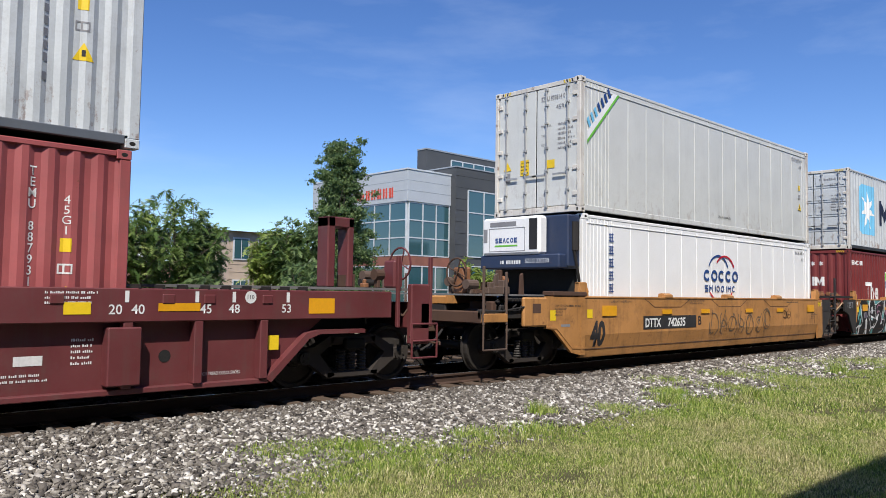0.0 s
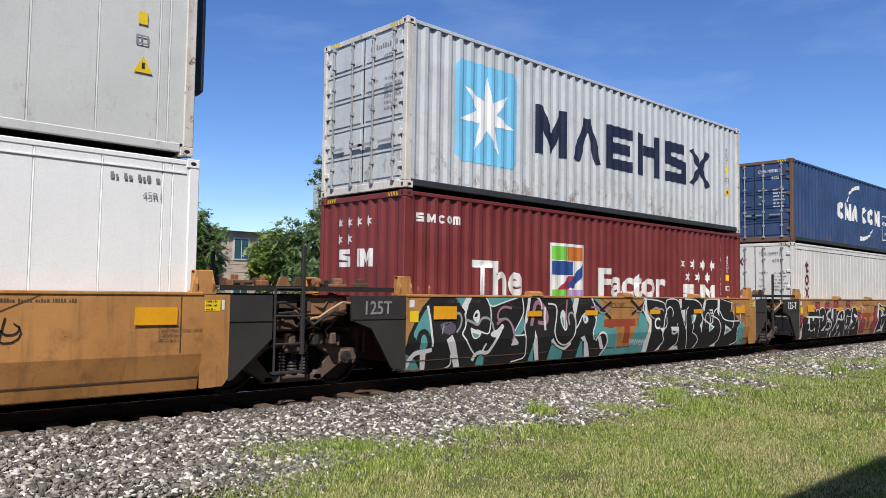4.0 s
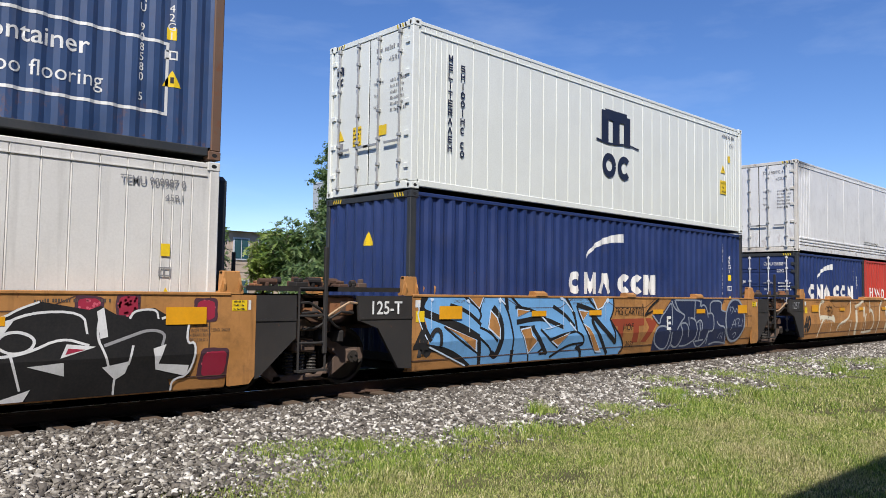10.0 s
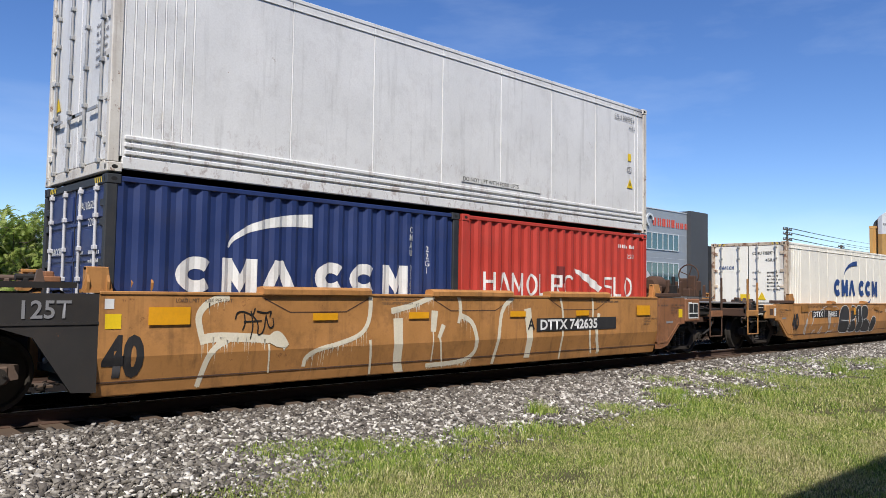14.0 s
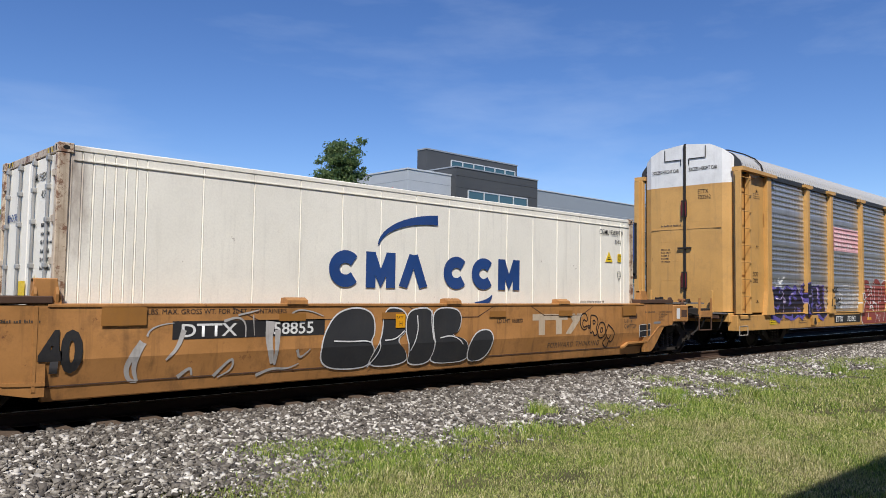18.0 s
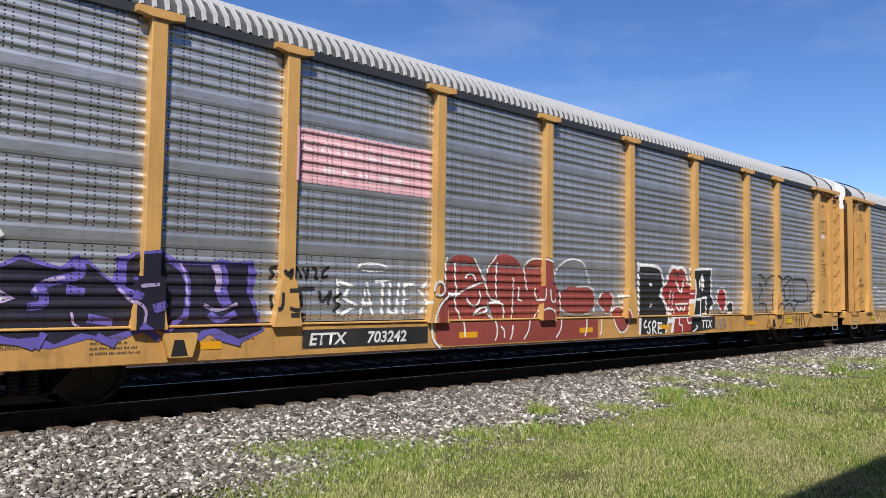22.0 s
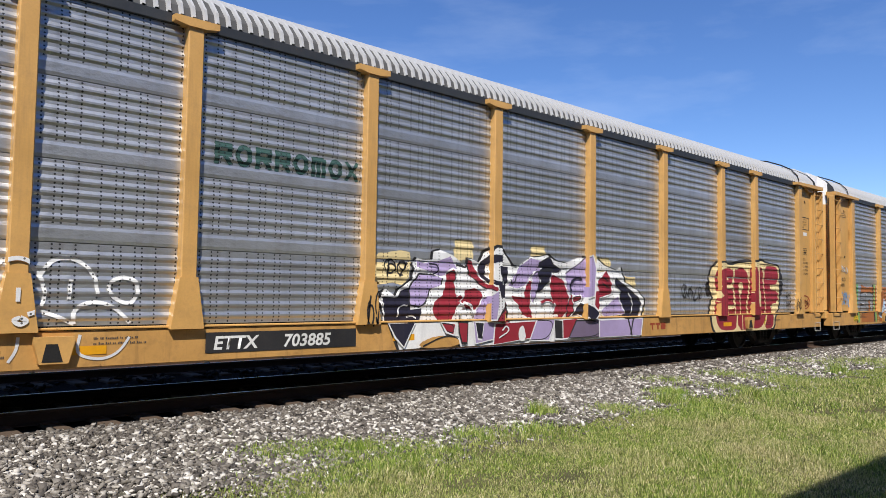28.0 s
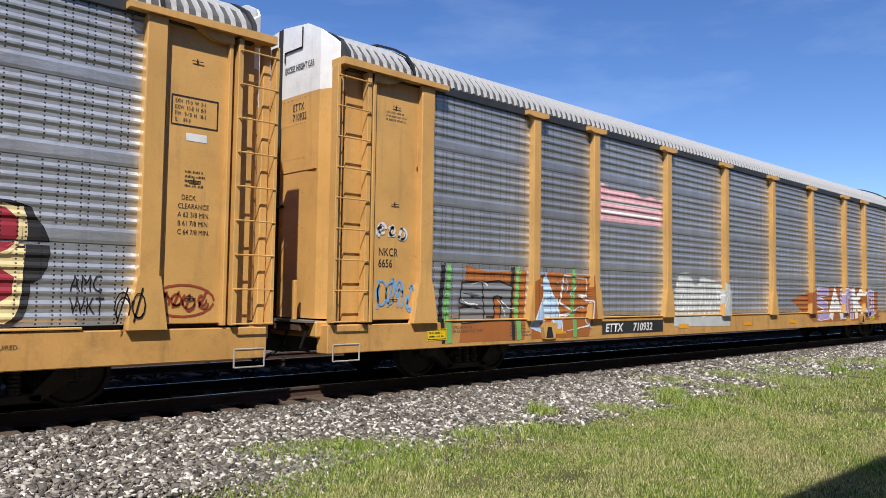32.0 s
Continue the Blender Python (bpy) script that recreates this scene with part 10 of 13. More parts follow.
    for a in (4.85, 22.2):
        bm = bm_new()
        prism(bm, [(a, 0.92), (a + 0.42, 0.92), (a + 0.42, 0.84), (a + 0.36, 0.62), (a + 0.06, 0.62), (a, 0.84)], "y", -1.62, -1.53)
        part("jacking_bracket", bm, RACK, car)
        mark("bracket_mouth", [[(a + 0.08, 0.64), (a + 0.30, 0.64), (a + 0.24, 0.84), (a + 0.12, 0.84)]], HOLE, car, Wall(lambda u, v, k: (u, -1.62 - k, v)))
    for a in (2.55, 23.75):
        words("SPECIAL NO 24\nBRAKE BEAM REQUIRED", a, 0.86, 0.05, INK, car, SILL, 0.95, name="sill_stencil")
    fine_lines(4.0, 4.6, 0.87, 4, 0.035, INK, car, SILL, random.Random(31))
    fine_lines(5.5, 6.2, 0.87, 2, 0.035, INK, car, SILL, random.Random(32))
    for a in (5.2, 10.0, 13.4, 16.4, 21.0):
        mark("reflector", [rect(a, a + 0.45, 0.70, 0.80)], REFLECT, car, SILL, 0.006)
    mark("number_plate", [rect(6.88, 9.28, 0.65, 0.915)], BLACK_P, car, SILL, 0.007)
    words("ETTX", 6.98, 0.695, 0.168, WHITE_P, car, SILL, 1.1, bold=0.025, lift=0.01, name="road_mark", slant=0.15)
    words(number, 8.02, 0.695, 0.168, WHITE_P, car, SILL, 1.1, bold=0.025, lift=0.01, name="car_number", slant=0.15)
    words(road, 1.22 - 0.07 * len(road.split("\n")[0]), 2.03, 0.125, BLACK_P, car, DOORSIDE, 0.8, name="road_lettering", bold=0.008)
    # the card of sizes at the trailing end
    e = RL - 1.42
    mark("size_frame", band([(e, 3.55), (e + 0.62, 3.55), (e + 0.62, 3.92), (e, 3.92), (e, 3.55)], 0.02, 0.02), BLACK_P, car, DOORSIDE)
    for k, row in enumerate(("EXH  19-0  W  5-1", "EXW  10-8  H  8-9", "EW   9-10  H  18-2", "IL     89-9")):
        words(row, e + 0.04, 3.83 - k * 0.08, 0.052, BLACK_P, car, DOORSIDE, 0.72, name="size_lettering")
    mark("white_card", [rect(e + 0.2, e + 0.48, 3.36, 3.46)], WHITE_P, car, DOORSIDE)
    for k, row in enumerate(("  DECK", "CLEARANCE", "A 62 3/8 MIN.", "B 61 7/8 MIN.", "C 64 7/8 MIN.")):
        words(row, e + 0.12, 2.60 - k * 0.11, 0.065, BLACK_P, car, DOORSIDE, 0.8, name="deck_lettering")
    fine_lines(e + 0.2, e + 0.5, 2.95, 4, 0.035, BLACK_P, car, DOORSIDE, random.Random(8))
    fine_lines(1.05, 1.5, 4.3, 3, 0.035, INK, car, DOORSIDE, random.Random(9))
    front = Wall(lambda u, v, k: (0.047 - k, -u, v))
    words("ETTX", 0.38, 4.30, 0.115, BLACK_P, car, front, 0.8, name="end_lettering")
    words(number, 0.38, 4.14, 0.115, BLACK_P, car, front, 0.8, name="end_lettering")
    head = Wall(lambda u, v, k: (0.047 - k, -u, v))
    words("EXCESS HEIGHT CAR", 0.12, 4.95, 0.10, BLACK_P, car, head, 0.62, name="end_lettering", bold=0.015)
    words("EXCESS HEIGHT CAR", -1.02, 4.95, 0.10, BLACK_P, car, head, 0.62, name="end_lettering", bold=0.015)
    for e in (-1, 1):
        bm = bm_new()
        for p0, p1 in (((0.12, 5.3), (0.62, 5.3)), ((0.62, 5.3), (0.62, 5.62)), ((0.12, 5.3), (0.12, 5.14))):
            rod(bm, (0.035, e * p0[0], p0[1]), (0.035, e * p1[0], p1[1]), 0.012, 6)
        part("head_latch_rod", bm, STEEL, car)
    fine_lines(-0.75, -0.45, 2.75, 5, 0.05, INK, car, front, random.Random(5))
    fine_lines(-0.75, -0.05, 3.42, 1, 0.06, INK, car, front, random.Random(6))
    boxes("cross_handle", STEEL, car, (-0.02, 0.03, -0.2, 0.2, 2.78, 2.82))
    return car


r1 = rack_car(113.0, "703242", "SOO\n2882", "yellow and grey car carrier with purple and red graffiti")
r2 = rack_car(141.74, "703885", "FXE\n310309", "yellow and grey car carrier with purple and white graffiti")
r3 = rack_car(170.28, "710932", "NKCR\n6656", "yellow and grey car carrier with small orange graffiti")
rack_car(198.8, "702110", "", "yellow and grey car carrier at the tail of the train")

# pictures sprayed on the racks
RK_PALE = rack_hue("pale_pink_on_punched_sheet", (0.78, 0.62, 0.62))
mark("pink_panel", [rect(6.66, 9.33, 3.02, 3.80)], RK_PINK, r1, RACKSIDE, 0.004)
glyphs("cvnvlevn", 6.85, 3.48, 0.16, 0.20, RK_PALE, r1, RACKSIDE, gap=0.45, lift=0.006)
glyphs("fvilze", 7.2, 3.14, 0.15, 0.20, RK_PALE, r1, RACKSIDE, gap=0.45, lift=0.006)
# black letters in a purple haze
can = Can(r1, RACKSIDE, 0.62, 2.6, 0.0035, 0.0003)
can.fill(RK_WHITE, 1, (1.94, 1.4), (2, 1.53), (2.11, 1.57), (2.11, 1.4), (2.01, 1.27), (1.95, 1.3))
can.fill(RK_PURP, 0, (2.04, 0.83), (2, 1.14), (2.04, 1.27), (2.1, 1.53), (2.17, 1.74), (2.23, 1.81), (2.37, 1.76), (2.47, 1.72), (2.67, 1.81), (2.8, 1.77), (2.84, 1.69), (2.98, 1.68), (3.26, 1.83), (3.66, 1.7), (3.82, 1.81), (3.97, 1.8), (4.12, 1.65), (4.24, 1.57), (4.32, 1.81), (4.49, 1.91), (4.83, 1.95), (5.03, 1.83), (5.48, 1.82), (5.63, 1.87), (5.79, 1.83), (6.09, 1.87), (6.16, 1.7), (6.1, 1.44), (6.22, 1.09), (6.27, 0.92), (5.89, 0.75), (5.65, 0.78), (5.47, 0.89), (5.27, 0.77), (5.02, 0.9), (4.88, 0.97), (4.51, 0.92), (4.25, 0.81), (3.99, 0.88), (3.58, 0.78), (3.27, 0.82), (2.9, 0.95), (2.76, 0.82), (2.52, 0.74))
can.fill(RK_NIGHT, 0, (2.07, 0.94), (2.07, 1.1), (2.13, 1.24), (2.22, 1.34), (2.22, 1.54), (2.26, 1.68), (2.44, 1.69), (2.62, 1.75), (2.76, 1.74), (2.84, 1.64), (2.98, 1.64), (3.26, 1.77), (3.66, 1.66), (3.78, 1.7), (3.97, 1.75), (4.12, 1.62), (4.25, 1.53), (4.36, 1.42), (4.39, 1.58), (4.41, 1.77), (4.51, 1.88), (4.83, 1.91), (5, 1.78), (5.48, 1.78), (6.05, 1.8), (6.02, 1.44), (6.18, 1.09), (6.23, 0.93), (5.89, 0.82), (5.55, 0.97), (5.36, 0.94), (5.22, 0.79), (4.95, 0.92), (4.78, 0.96), (4.42, 0.96), (4.16, 0.89), (3.9, 0.95), (3.62, 0.83), (3.46, 0.92), (3.19, 0.9), (2.98, 0.99), (2.86, 0.97), (2.7, 0.84), (2.48, 0.89))
can.line(RK_PURP, 0.16, (2.2, 1.74), (2.18, 1.54), (2.15, 1.4), (2.08, 1.24), (2.02, 1.04))
can.line(RK_PURP, 0.08, (2.77, 1.76), (2.8, 1.67), (2.75, 1.6))
can.line(RK_PURP, 0.1, (2.46, 1.45), (2.63, 1.47), (2.59, 1.41))
can.line(RK_WHITE, 0.045, (2.49, 1.43), (2.58, 1.42))
can.line(RK_LILAC, 0.035, (2.63, 1.42), (2.76, 1.39), (2.9, 1.45), (2.99, 1.5))
can.line(RK_LILAC, 0.035, (2.98, 1.69), (3.01, 1.41), (3.02, 1.04))
can.line(RK_PURP, 0.05, (2.24, 1.4), (2.32, 1.23), (2.49, 1.15), (2.63, 1.12))
can.line(RK_PURP, 0.1, (2.6, 1.1), (2.64, 1.21), (2.73, 1.23))
can.line(RK_PURP, 0.12, (3.82, 1.79), (3.92, 1.64), (3.75, 1.57), (3.51, 1.52), (3.41, 1.41))
can.line(RK_LILAC, 0.05, (3.41, 1.43), (3.49, 1.54), (3.7, 1.58))
can.line(RK_PURP, 0.11, (3.47, 1.49), (3.53, 1.27), (3.37, 1.25))
can.line(RK_PURP, 0.12, (3.77, 1.44), (3.9, 1.42))
can.line(RK_LILAC, 0.03, (3.8, 1.18), (3.82, 1.06), (3.88, 1.02))
can.line(RK_PURP, 0.11, (4.01, 1.11), (4.23, 1.07))
can.line(RK_PURP, 0.12, (4.33, 1.81), (4.36, 1.58), (4.33, 1.46), (4.53, 1.38))
can.line(RK_LILAC, 0.04, (4.33, 1.46), (4.44, 1.34), (4.62, 1.23), (4.59, 1.03))
can.line(RK_LILAC, 0.05, (4.55, 1.5), (4.75, 1.52))
can.line(RK_PURP, 0.12, (4.73, 1.23), (4.88, 1.28))
can.line(RK_PURP, 0.09, (4.93, 1.83), (5.08, 1.75), (5.18, 1.59), (5.19, 1.35), (5.16, 1.1))
can.line(RK_LILAC, 0.03, (5.08, 1.79), (5.17, 1.59), (5.18, 1.26))
can.line(RK_PURP, 0.19, (5.58, 1.79), (5.67, 1.6), (5.62, 1.47), (5.7, 1.31))
can.line(RK_LILAC, 0.1, (5.56, 1.77), (5.61, 1.6), (5.59, 1.47))
can.line(RK_PURP, 0.1, (5.5, 1.14), (5.62, 1.05), (5.83, 1.15))
can.line(RK_LILAC, 0.05, (5.41, 1.26), (5.6, 1.18), (5.86, 1.28))
can.line(RK_PURP, 0.07, (6.06, 1.83), (6.04, 1.44))
can.line(RK_PURP, 0.13, (2.05, 0.9), (2.31, 0.88), (2.59, 0.77))
can.line(RK_PURP, 0.08, (2.99, 0.9), (3.23, 0.88), (3.39, 0.81))
can.line(RK_PURP, 0.08, (3.5, 0.94), (3.44, 0.81))
can.line(RK_PURP, 0.09, (4.09, 0.9), (4.26, 0.81))
can.line(RK_PURP, 0.1, (4.58, 1.01), (4.79, 0.87))
can.line(RK_PURP, 0.08, (4.88, 0.93), (5.16, 1.14))
can.line(RK_PURP, 0.1, (5.67, 0.84), (5.89, 0.77))
can.fill(RK_LILAC, 0, (2.99, 1.47), (3.09, 1.42), (3.22, 1.34), (3.09, 1.29), (2.99, 1.29))
can.fill(RK_WHITE, 0, (3.01, 1.37), (3.13, 1.34), (3.04, 1.31))
can.line(RK_WHITE, 0.09, (2.67, 2), (2.71, 1.86))
can.line(RK_WHITE, 0.09, (2.5, 1.8), (2.89, 1.8))
can.line(RK_WHITE, 0.09, (2.71, 1.86), (2.88, 1.93), (3.04, 2.04))
thin_line(((6.47, 1.79), (6.34, 1.76), (6.43, 1.68), (6.35, 1.62)), 0.05, RK_BLACK, r1, RACKSIDE, 0.006)
thin_line(((6.51, 1.75), (6.57, 1.69), (6.65, 1.78), (6.6, 1.63)), 0.05, RK_BLACK, r1, RACKSIDE, 0.0063)
thin_line(((6.7, 1.64), (6.8, 1.82), (6.87, 1.63)), 0.05, RK_BLACK, r1, RACKSIDE, 0.0066)
thin_line(((6.88, 1.79), (6.94, 1.7), (7, 1.81), (6.95, 1.63)), 0.05, RK_BLACK, r1, RACKSIDE, 0.0069)
thin_line(((7.05, 1.79), (7.14, 1.78), (7.08, 1.65), (7.16, 1.64)), 0.05, RK_BLACK, r1, RACKSIDE, 0.0072)
thin_line(((7.34, 1.82), (7.21, 1.73), (7.23, 1.65), (7.32, 1.69)), 0.05, RK_BLACK, r1, RACKSIDE, 0.0075)
thin_line(((6.38, 1.41), (6.4, 1.2), (6.5, 1.23), (6.5, 1.44)), 0.05, RK_BLACK, r1, RACKSIDE, 0.0078)
thin_line(((6.6, 1.47), (7.1, 1.5)), 0.05, RK_BLACK, r1, RACKSIDE, 0.0081)
thin_line(((6.85, 1.48), (6.9, 1.23), (6.73, 1.19), (6.61, 1.23)), 0.05, RK_BLACK, r1, RACKSIDE, 0.0084)
thin_line(((7.17, 1.47), (7.22, 1.26), (7.41, 1.52), (7.32, 1.26)), 0.05, RK_BLACK, r1, RACKSIDE, 0.0087)
thin_line(((7.57, 1.45), (7.41, 1.32), (7.57, 1.26), (7.42, 1.17)), 0.05, RK_BLACK, r1, RACKSIDE, 0.009)
thin_line(((6.63, 1.13), (6.98, 1.14), (6.77, 1.08), (6.94, 1.05)), 0.05, RK_BLACK, r1, RACKSIDE, 0.0093)
mark("graffiti_line", band(arc(8.15, 1.84, 0.28, 0, 360, 16, 0.06), 0.035, 0.035), RK_WHITE, r1, RACKSIDE, 0.005)
for k_, pts_ in enumerate(([(7.52, 1.1), (7.5, 1.62), (7.75, 1.55), (7.6, 1.38), (7.85, 1.25), (7.52, 1.1)], [(7.92, 1.08), (8.05, 1.6), (8.16, 1.1)], [(7.96, 1.28), (8.14, 1.28)], [(8.22, 1.62), (8.5, 1.66)], [(8.36, 1.64), (8.34, 1.1)], [(8.5, 1.6), (8.48, 1.15), (8.64, 1.1), (8.68, 1.6)], [(9.0, 1.6), (8.8, 1.58), (8.78, 1.1), (9.0, 1.12)], [(8.8, 1.36), (8.95, 1.38)], [(9.28, 1.62), (9.12, 1.5), (9.3, 1.3), (9.12, 1.12)])):
    mark("graffiti_line", band(pts_, 0.055, 0.05, 0.01), RK_WHITE, r1, RACKSIDE, 0.005 + 0.0003 * k_)
# red rounded letters with white edges
def red_field(points, lift):
    if lift > 0.0057:
        mark("graffiti_outline", [grown(smooth(list(points), 1), 0.035)], RK_WHITE, r1, RACKSIDE, lift - 0.0003)
    mark("graffiti_letter", [smooth(list(points), 1)], RK_DULLRED, r1, RACKSIDE, lift)


RK_DULLRED = rack_hue("spray_dull_red_on_punched_sheet", (0.27, 0.055, 0.045))
mark("graffiti_letter", [rect(12.5, 14.04, 0.58, 0.965)], RK_DULLRED, r1, RACKSIDE, 0.003)
mark("graffiti_letter", [rect(9.62, 12.6, 0.58, 0.965)], RK_DULLRED, r1, RACKSIDE, 0.0026)
red_field(((9.45, 1.48), (9.49, 1.64), (9.6, 1.67), (9.68, 1.61), (9.68, 1.45), (9.61, 1.39), (9.5, 1.4)), 0.0035)
red_field(((9.46, 1.08), (9.43, 1.23), (9.51, 1.36), (9.67, 1.44), (9.9, 1.44), (9.94, 1.23), (10.08, 1.07), (10.13, 0.87), (10.14, 0.62), (9.93, 0.62), (9.57, 0.62), (9.46, 0.64)), 0.0039)
red_field(((9.73, 1.47), (9.7, 1.77), (9.81, 2.07), (10.11, 2.13), (10.42, 2.07), (10.58, 1.8), (10.71, 1.57), (10.76, 1.36), (10.71, 1.23), (10.75, 1.09), (10.94, 0.93), (10.95, 0.64), (10.14, 0.62), (10.13, 0.97), (9.94, 1.26), (9.96, 1.43)), 0.0043)
red_field(((10.7, 1.88), (10.76, 1.98), (10.94, 2.15), (11.29, 2.19), (11.54, 2.09), (11.7, 1.92), (11.81, 1.59), (11.85, 1), (11.67, 0.62), (10.95, 0.62), (10.94, 0.98), (10.76, 1.3)), 0.0047)
red_field(((11.72, 1.92), (11.88, 2.09), (12.1, 2.18), (12.38, 2.16), (12.57, 2.03), (12.62, 1.72), (12.77, 1.57), (12.83, 0.95), (12.65, 0.62), (11.67, 0.62), (11.83, 0.97)), 0.0051)
red_field(((12.82, 1.61), (13.96, 1.64), (13.98, 1.08), (12.83, 1.09)), 0.0055)
red_field(((14.06, 1.28), (14.19, 1.45), (14.39, 1.53), (14.6, 1.49), (14.65, 1.3), (14.55, 1.13), (14.37, 1.08), (14.26, 1.21)), 0.0059)
red_field(((14.55, 1.08), (14.73, 1.19), (14.91, 1.21), (15.16, 1.1), (15.17, 0.81), (14.95, 0.66), (14.77, 0.73)), 0.0063)
thin_line(((9.71, 1.5), (9.7, 1.74), (9.71, 1.97), (9.74, 2.06)), 0.038, RK_WHITE, r1, RACKSIDE, 0.0085)
thin_line(((9.68, 1.49), (9.76, 1.46), (10, 1.43), (10.13, 1.51), (10.4, 1.6), (10.66, 1.67)), 0.038, RK_WHITE, r1, RACKSIDE, 0.0088)
thin_line(((9.93, 1.98), (9.92, 1.72), (9.98, 1.49), (9.93, 1.39), (9.94, 1.23), (10.04, 1.1), (10.13, 0.92), (10.14, 0.72)), 0.038, RK_WHITE, r1, RACKSIDE, 0.0091)
thin_line(((10.39, 2.07), (10.5, 1.94), (10.6, 1.77), (10.69, 1.64), (10.75, 1.42), (10.85, 1.35), (11.08, 1.32)), 0.038, RK_WHITE, r1, RACKSIDE, 0.0094)
thin_line(((10.72, 1.81), (10.74, 1.91), (10.87, 2.04), (10.98, 2.15)), 0.038, RK_WHITE, r1, RACKSIDE, 0.0097)
thin_line(((10.99, 2.03), (10.95, 1.75), (10.97, 1.37)), 0.038, RK_WHITE, r1, RACKSIDE, 0.01)
thin_line(((10.78, 1.29), (10.93, 1.31), (11.14, 1.28), (11.17, 1.19), (11.17, 1.02)), 0.038, RK_WHITE, r1, RACKSIDE, 0.0103)
thin_line(((10.71, 1.11), (10.86, 1.04), (10.96, 0.88), (10.95, 0.71), (10.9, 0.63)), 0.038, RK_WHITE, r1, RACKSIDE, 0.0106)
thin_line(((11.43, 1.76), (11.43, 1.48), (11.39, 1.01)), 0.038, RK_WHITE, r1, RACKSIDE, 0.0109)
thin_line(((11.56, 1.59), (11.6, 1.48), (11.53, 1.37), (11.69, 1.33)), 0.038, RK_WHITE, r1, RACKSIDE, 0.0112)
thin_line(((11.38, 0.89), (11.36, 0.73), (11.3, 0.63)), 0.038, RK_WHITE, r1, RACKSIDE, 0.0115)
thin_line(((11.72, 1.96), (11.82, 2.07), (12.01, 2.14), (12.24, 2.13), (12.42, 2.1), (12.62, 1.96), (12.69, 1.76)), 0.038, RK_WHITE, r1, RACKSIDE, 0.0118)
thin_line(((11.72, 1.94), (11.76, 1.77), (11.81, 1.52)), 0.038, RK_WHITE, r1, RACKSIDE, 0.0121)
thin_line(((12.04, 1.58), (12.06, 1.41), (12.15, 1.33), (12.22, 1.39), (12.23, 1.58)), 0.038, RK_WHITE, r1, RACKSIDE, 0.0124)
thin_line(((12.36, 1.56), (12.38, 1.35), (12.46, 1.3), (12.54, 1.37), (12.56, 1.53)), 0.038, RK_WHITE, r1, RACKSIDE, 0.0127)
thin_line(((12.03, 1), (12.09, 1.11), (12.22, 1.19), (12.36, 1.2), (12.52, 1.14), (12.64, 0.95)), 0.038, RK_WHITE, r1, RACKSIDE, 0.013)
thin_line(((12.69, 1.92), (12.81, 2.04), (13.05, 2.15), (13.28, 2.18), (13.52, 2.14), (13.68, 2), (13.79, 1.65)), 0.038, RK_WHITE, r1, RACKSIDE, 0.0133)
thin_line(((12.81, 1.53), (12.83, 1.1), (13.23, 1.08)), 0.038, RK_WHITE, r1, RACKSIDE, 0.0136)
thin_line(((13.62, 1.08), (13.98, 1.08), (13.98, 1.64), (13.35, 1.62)), 0.038, RK_WHITE, r1, RACKSIDE, 0.0139)
thin_line(((12.81, 1.02), (12.8, 0.79), (12.64, 0.63)), 0.038, RK_WHITE, r1, RACKSIDE, 0.0142)
thin_line(((13.64, 0.97), (13.63, 0.73), (13.57, 0.63)), 0.038, RK_WHITE, r1, RACKSIDE, 0.0145)
thin_line(((14.15, 0.96), (14.16, 0.71), (14.09, 0.63)), 0.038, RK_WHITE, r1, RACKSIDE, 0.0148)
thin_line(((10.22, 1.39), (10.26, 1.3), (10.38, 1.23), (10.5, 1.28), (10.56, 1.38), (10.53, 1.52)), 0.038, RK_WHITE, r1, RACKSIDE, 0.0151)
thin_line(((10.17, 1.72), (10.26, 1.81), (10.4, 1.78), (10.42, 1.68)), 0.038, RK_WHITE, r1, RACKSIDE, 0.0154)
thin_line(((11.85, 0.97), (11.82, 0.78), (11.68, 0.63)), 0.038, RK_WHITE, r1, RACKSIDE, 0.0157)
thin_line(((10.37, 1.1), (10.53, 1.2), (10.71, 1.24), (10.73, 1.14), (10.37, 1.09)), 0.045, RK_WHITE, r1, RACKSIDE, 0.016)
thin_line(((14.84, 1.5), (14.88, 1.28)), 0.038, RK_WHITE, r1, RACKSIDE, 0.0163)
thin_line(((14.97, 1.52), (14.98, 1.3)), 0.038, RK_WHITE, r1, RACKSIDE, 0.0166)
thin_line(((14.78, 1.43), (15.06, 1.45)), 0.038, RK_WHITE, r1, RACKSIDE, 0.0169)
thin_line(((11.04, 0.88), (11.14, 0.81), (11.14, 0.67)), 0.038, RK_WHITE, r1, RACKSIDE, 0.0172)
thin_line(((9.34, 1.48), (9.35, 1.59), (9.45, 1.66), (9.55, 1.61), (9.58, 1.49), (9.49, 1.41), (9.36, 1.44)), 0.045, RK_WHITE, r1, RACKSIDE, 0.0176)
thin_line(((9.88, 1.43), (9.66, 1.42), (9.48, 1.28), (9.37, 1.07), (9.36, 0.87), (9.39, 0.68), (9.56, 0.55)), 0.045, RK_WHITE, r1, RACKSIDE, 0.0179)
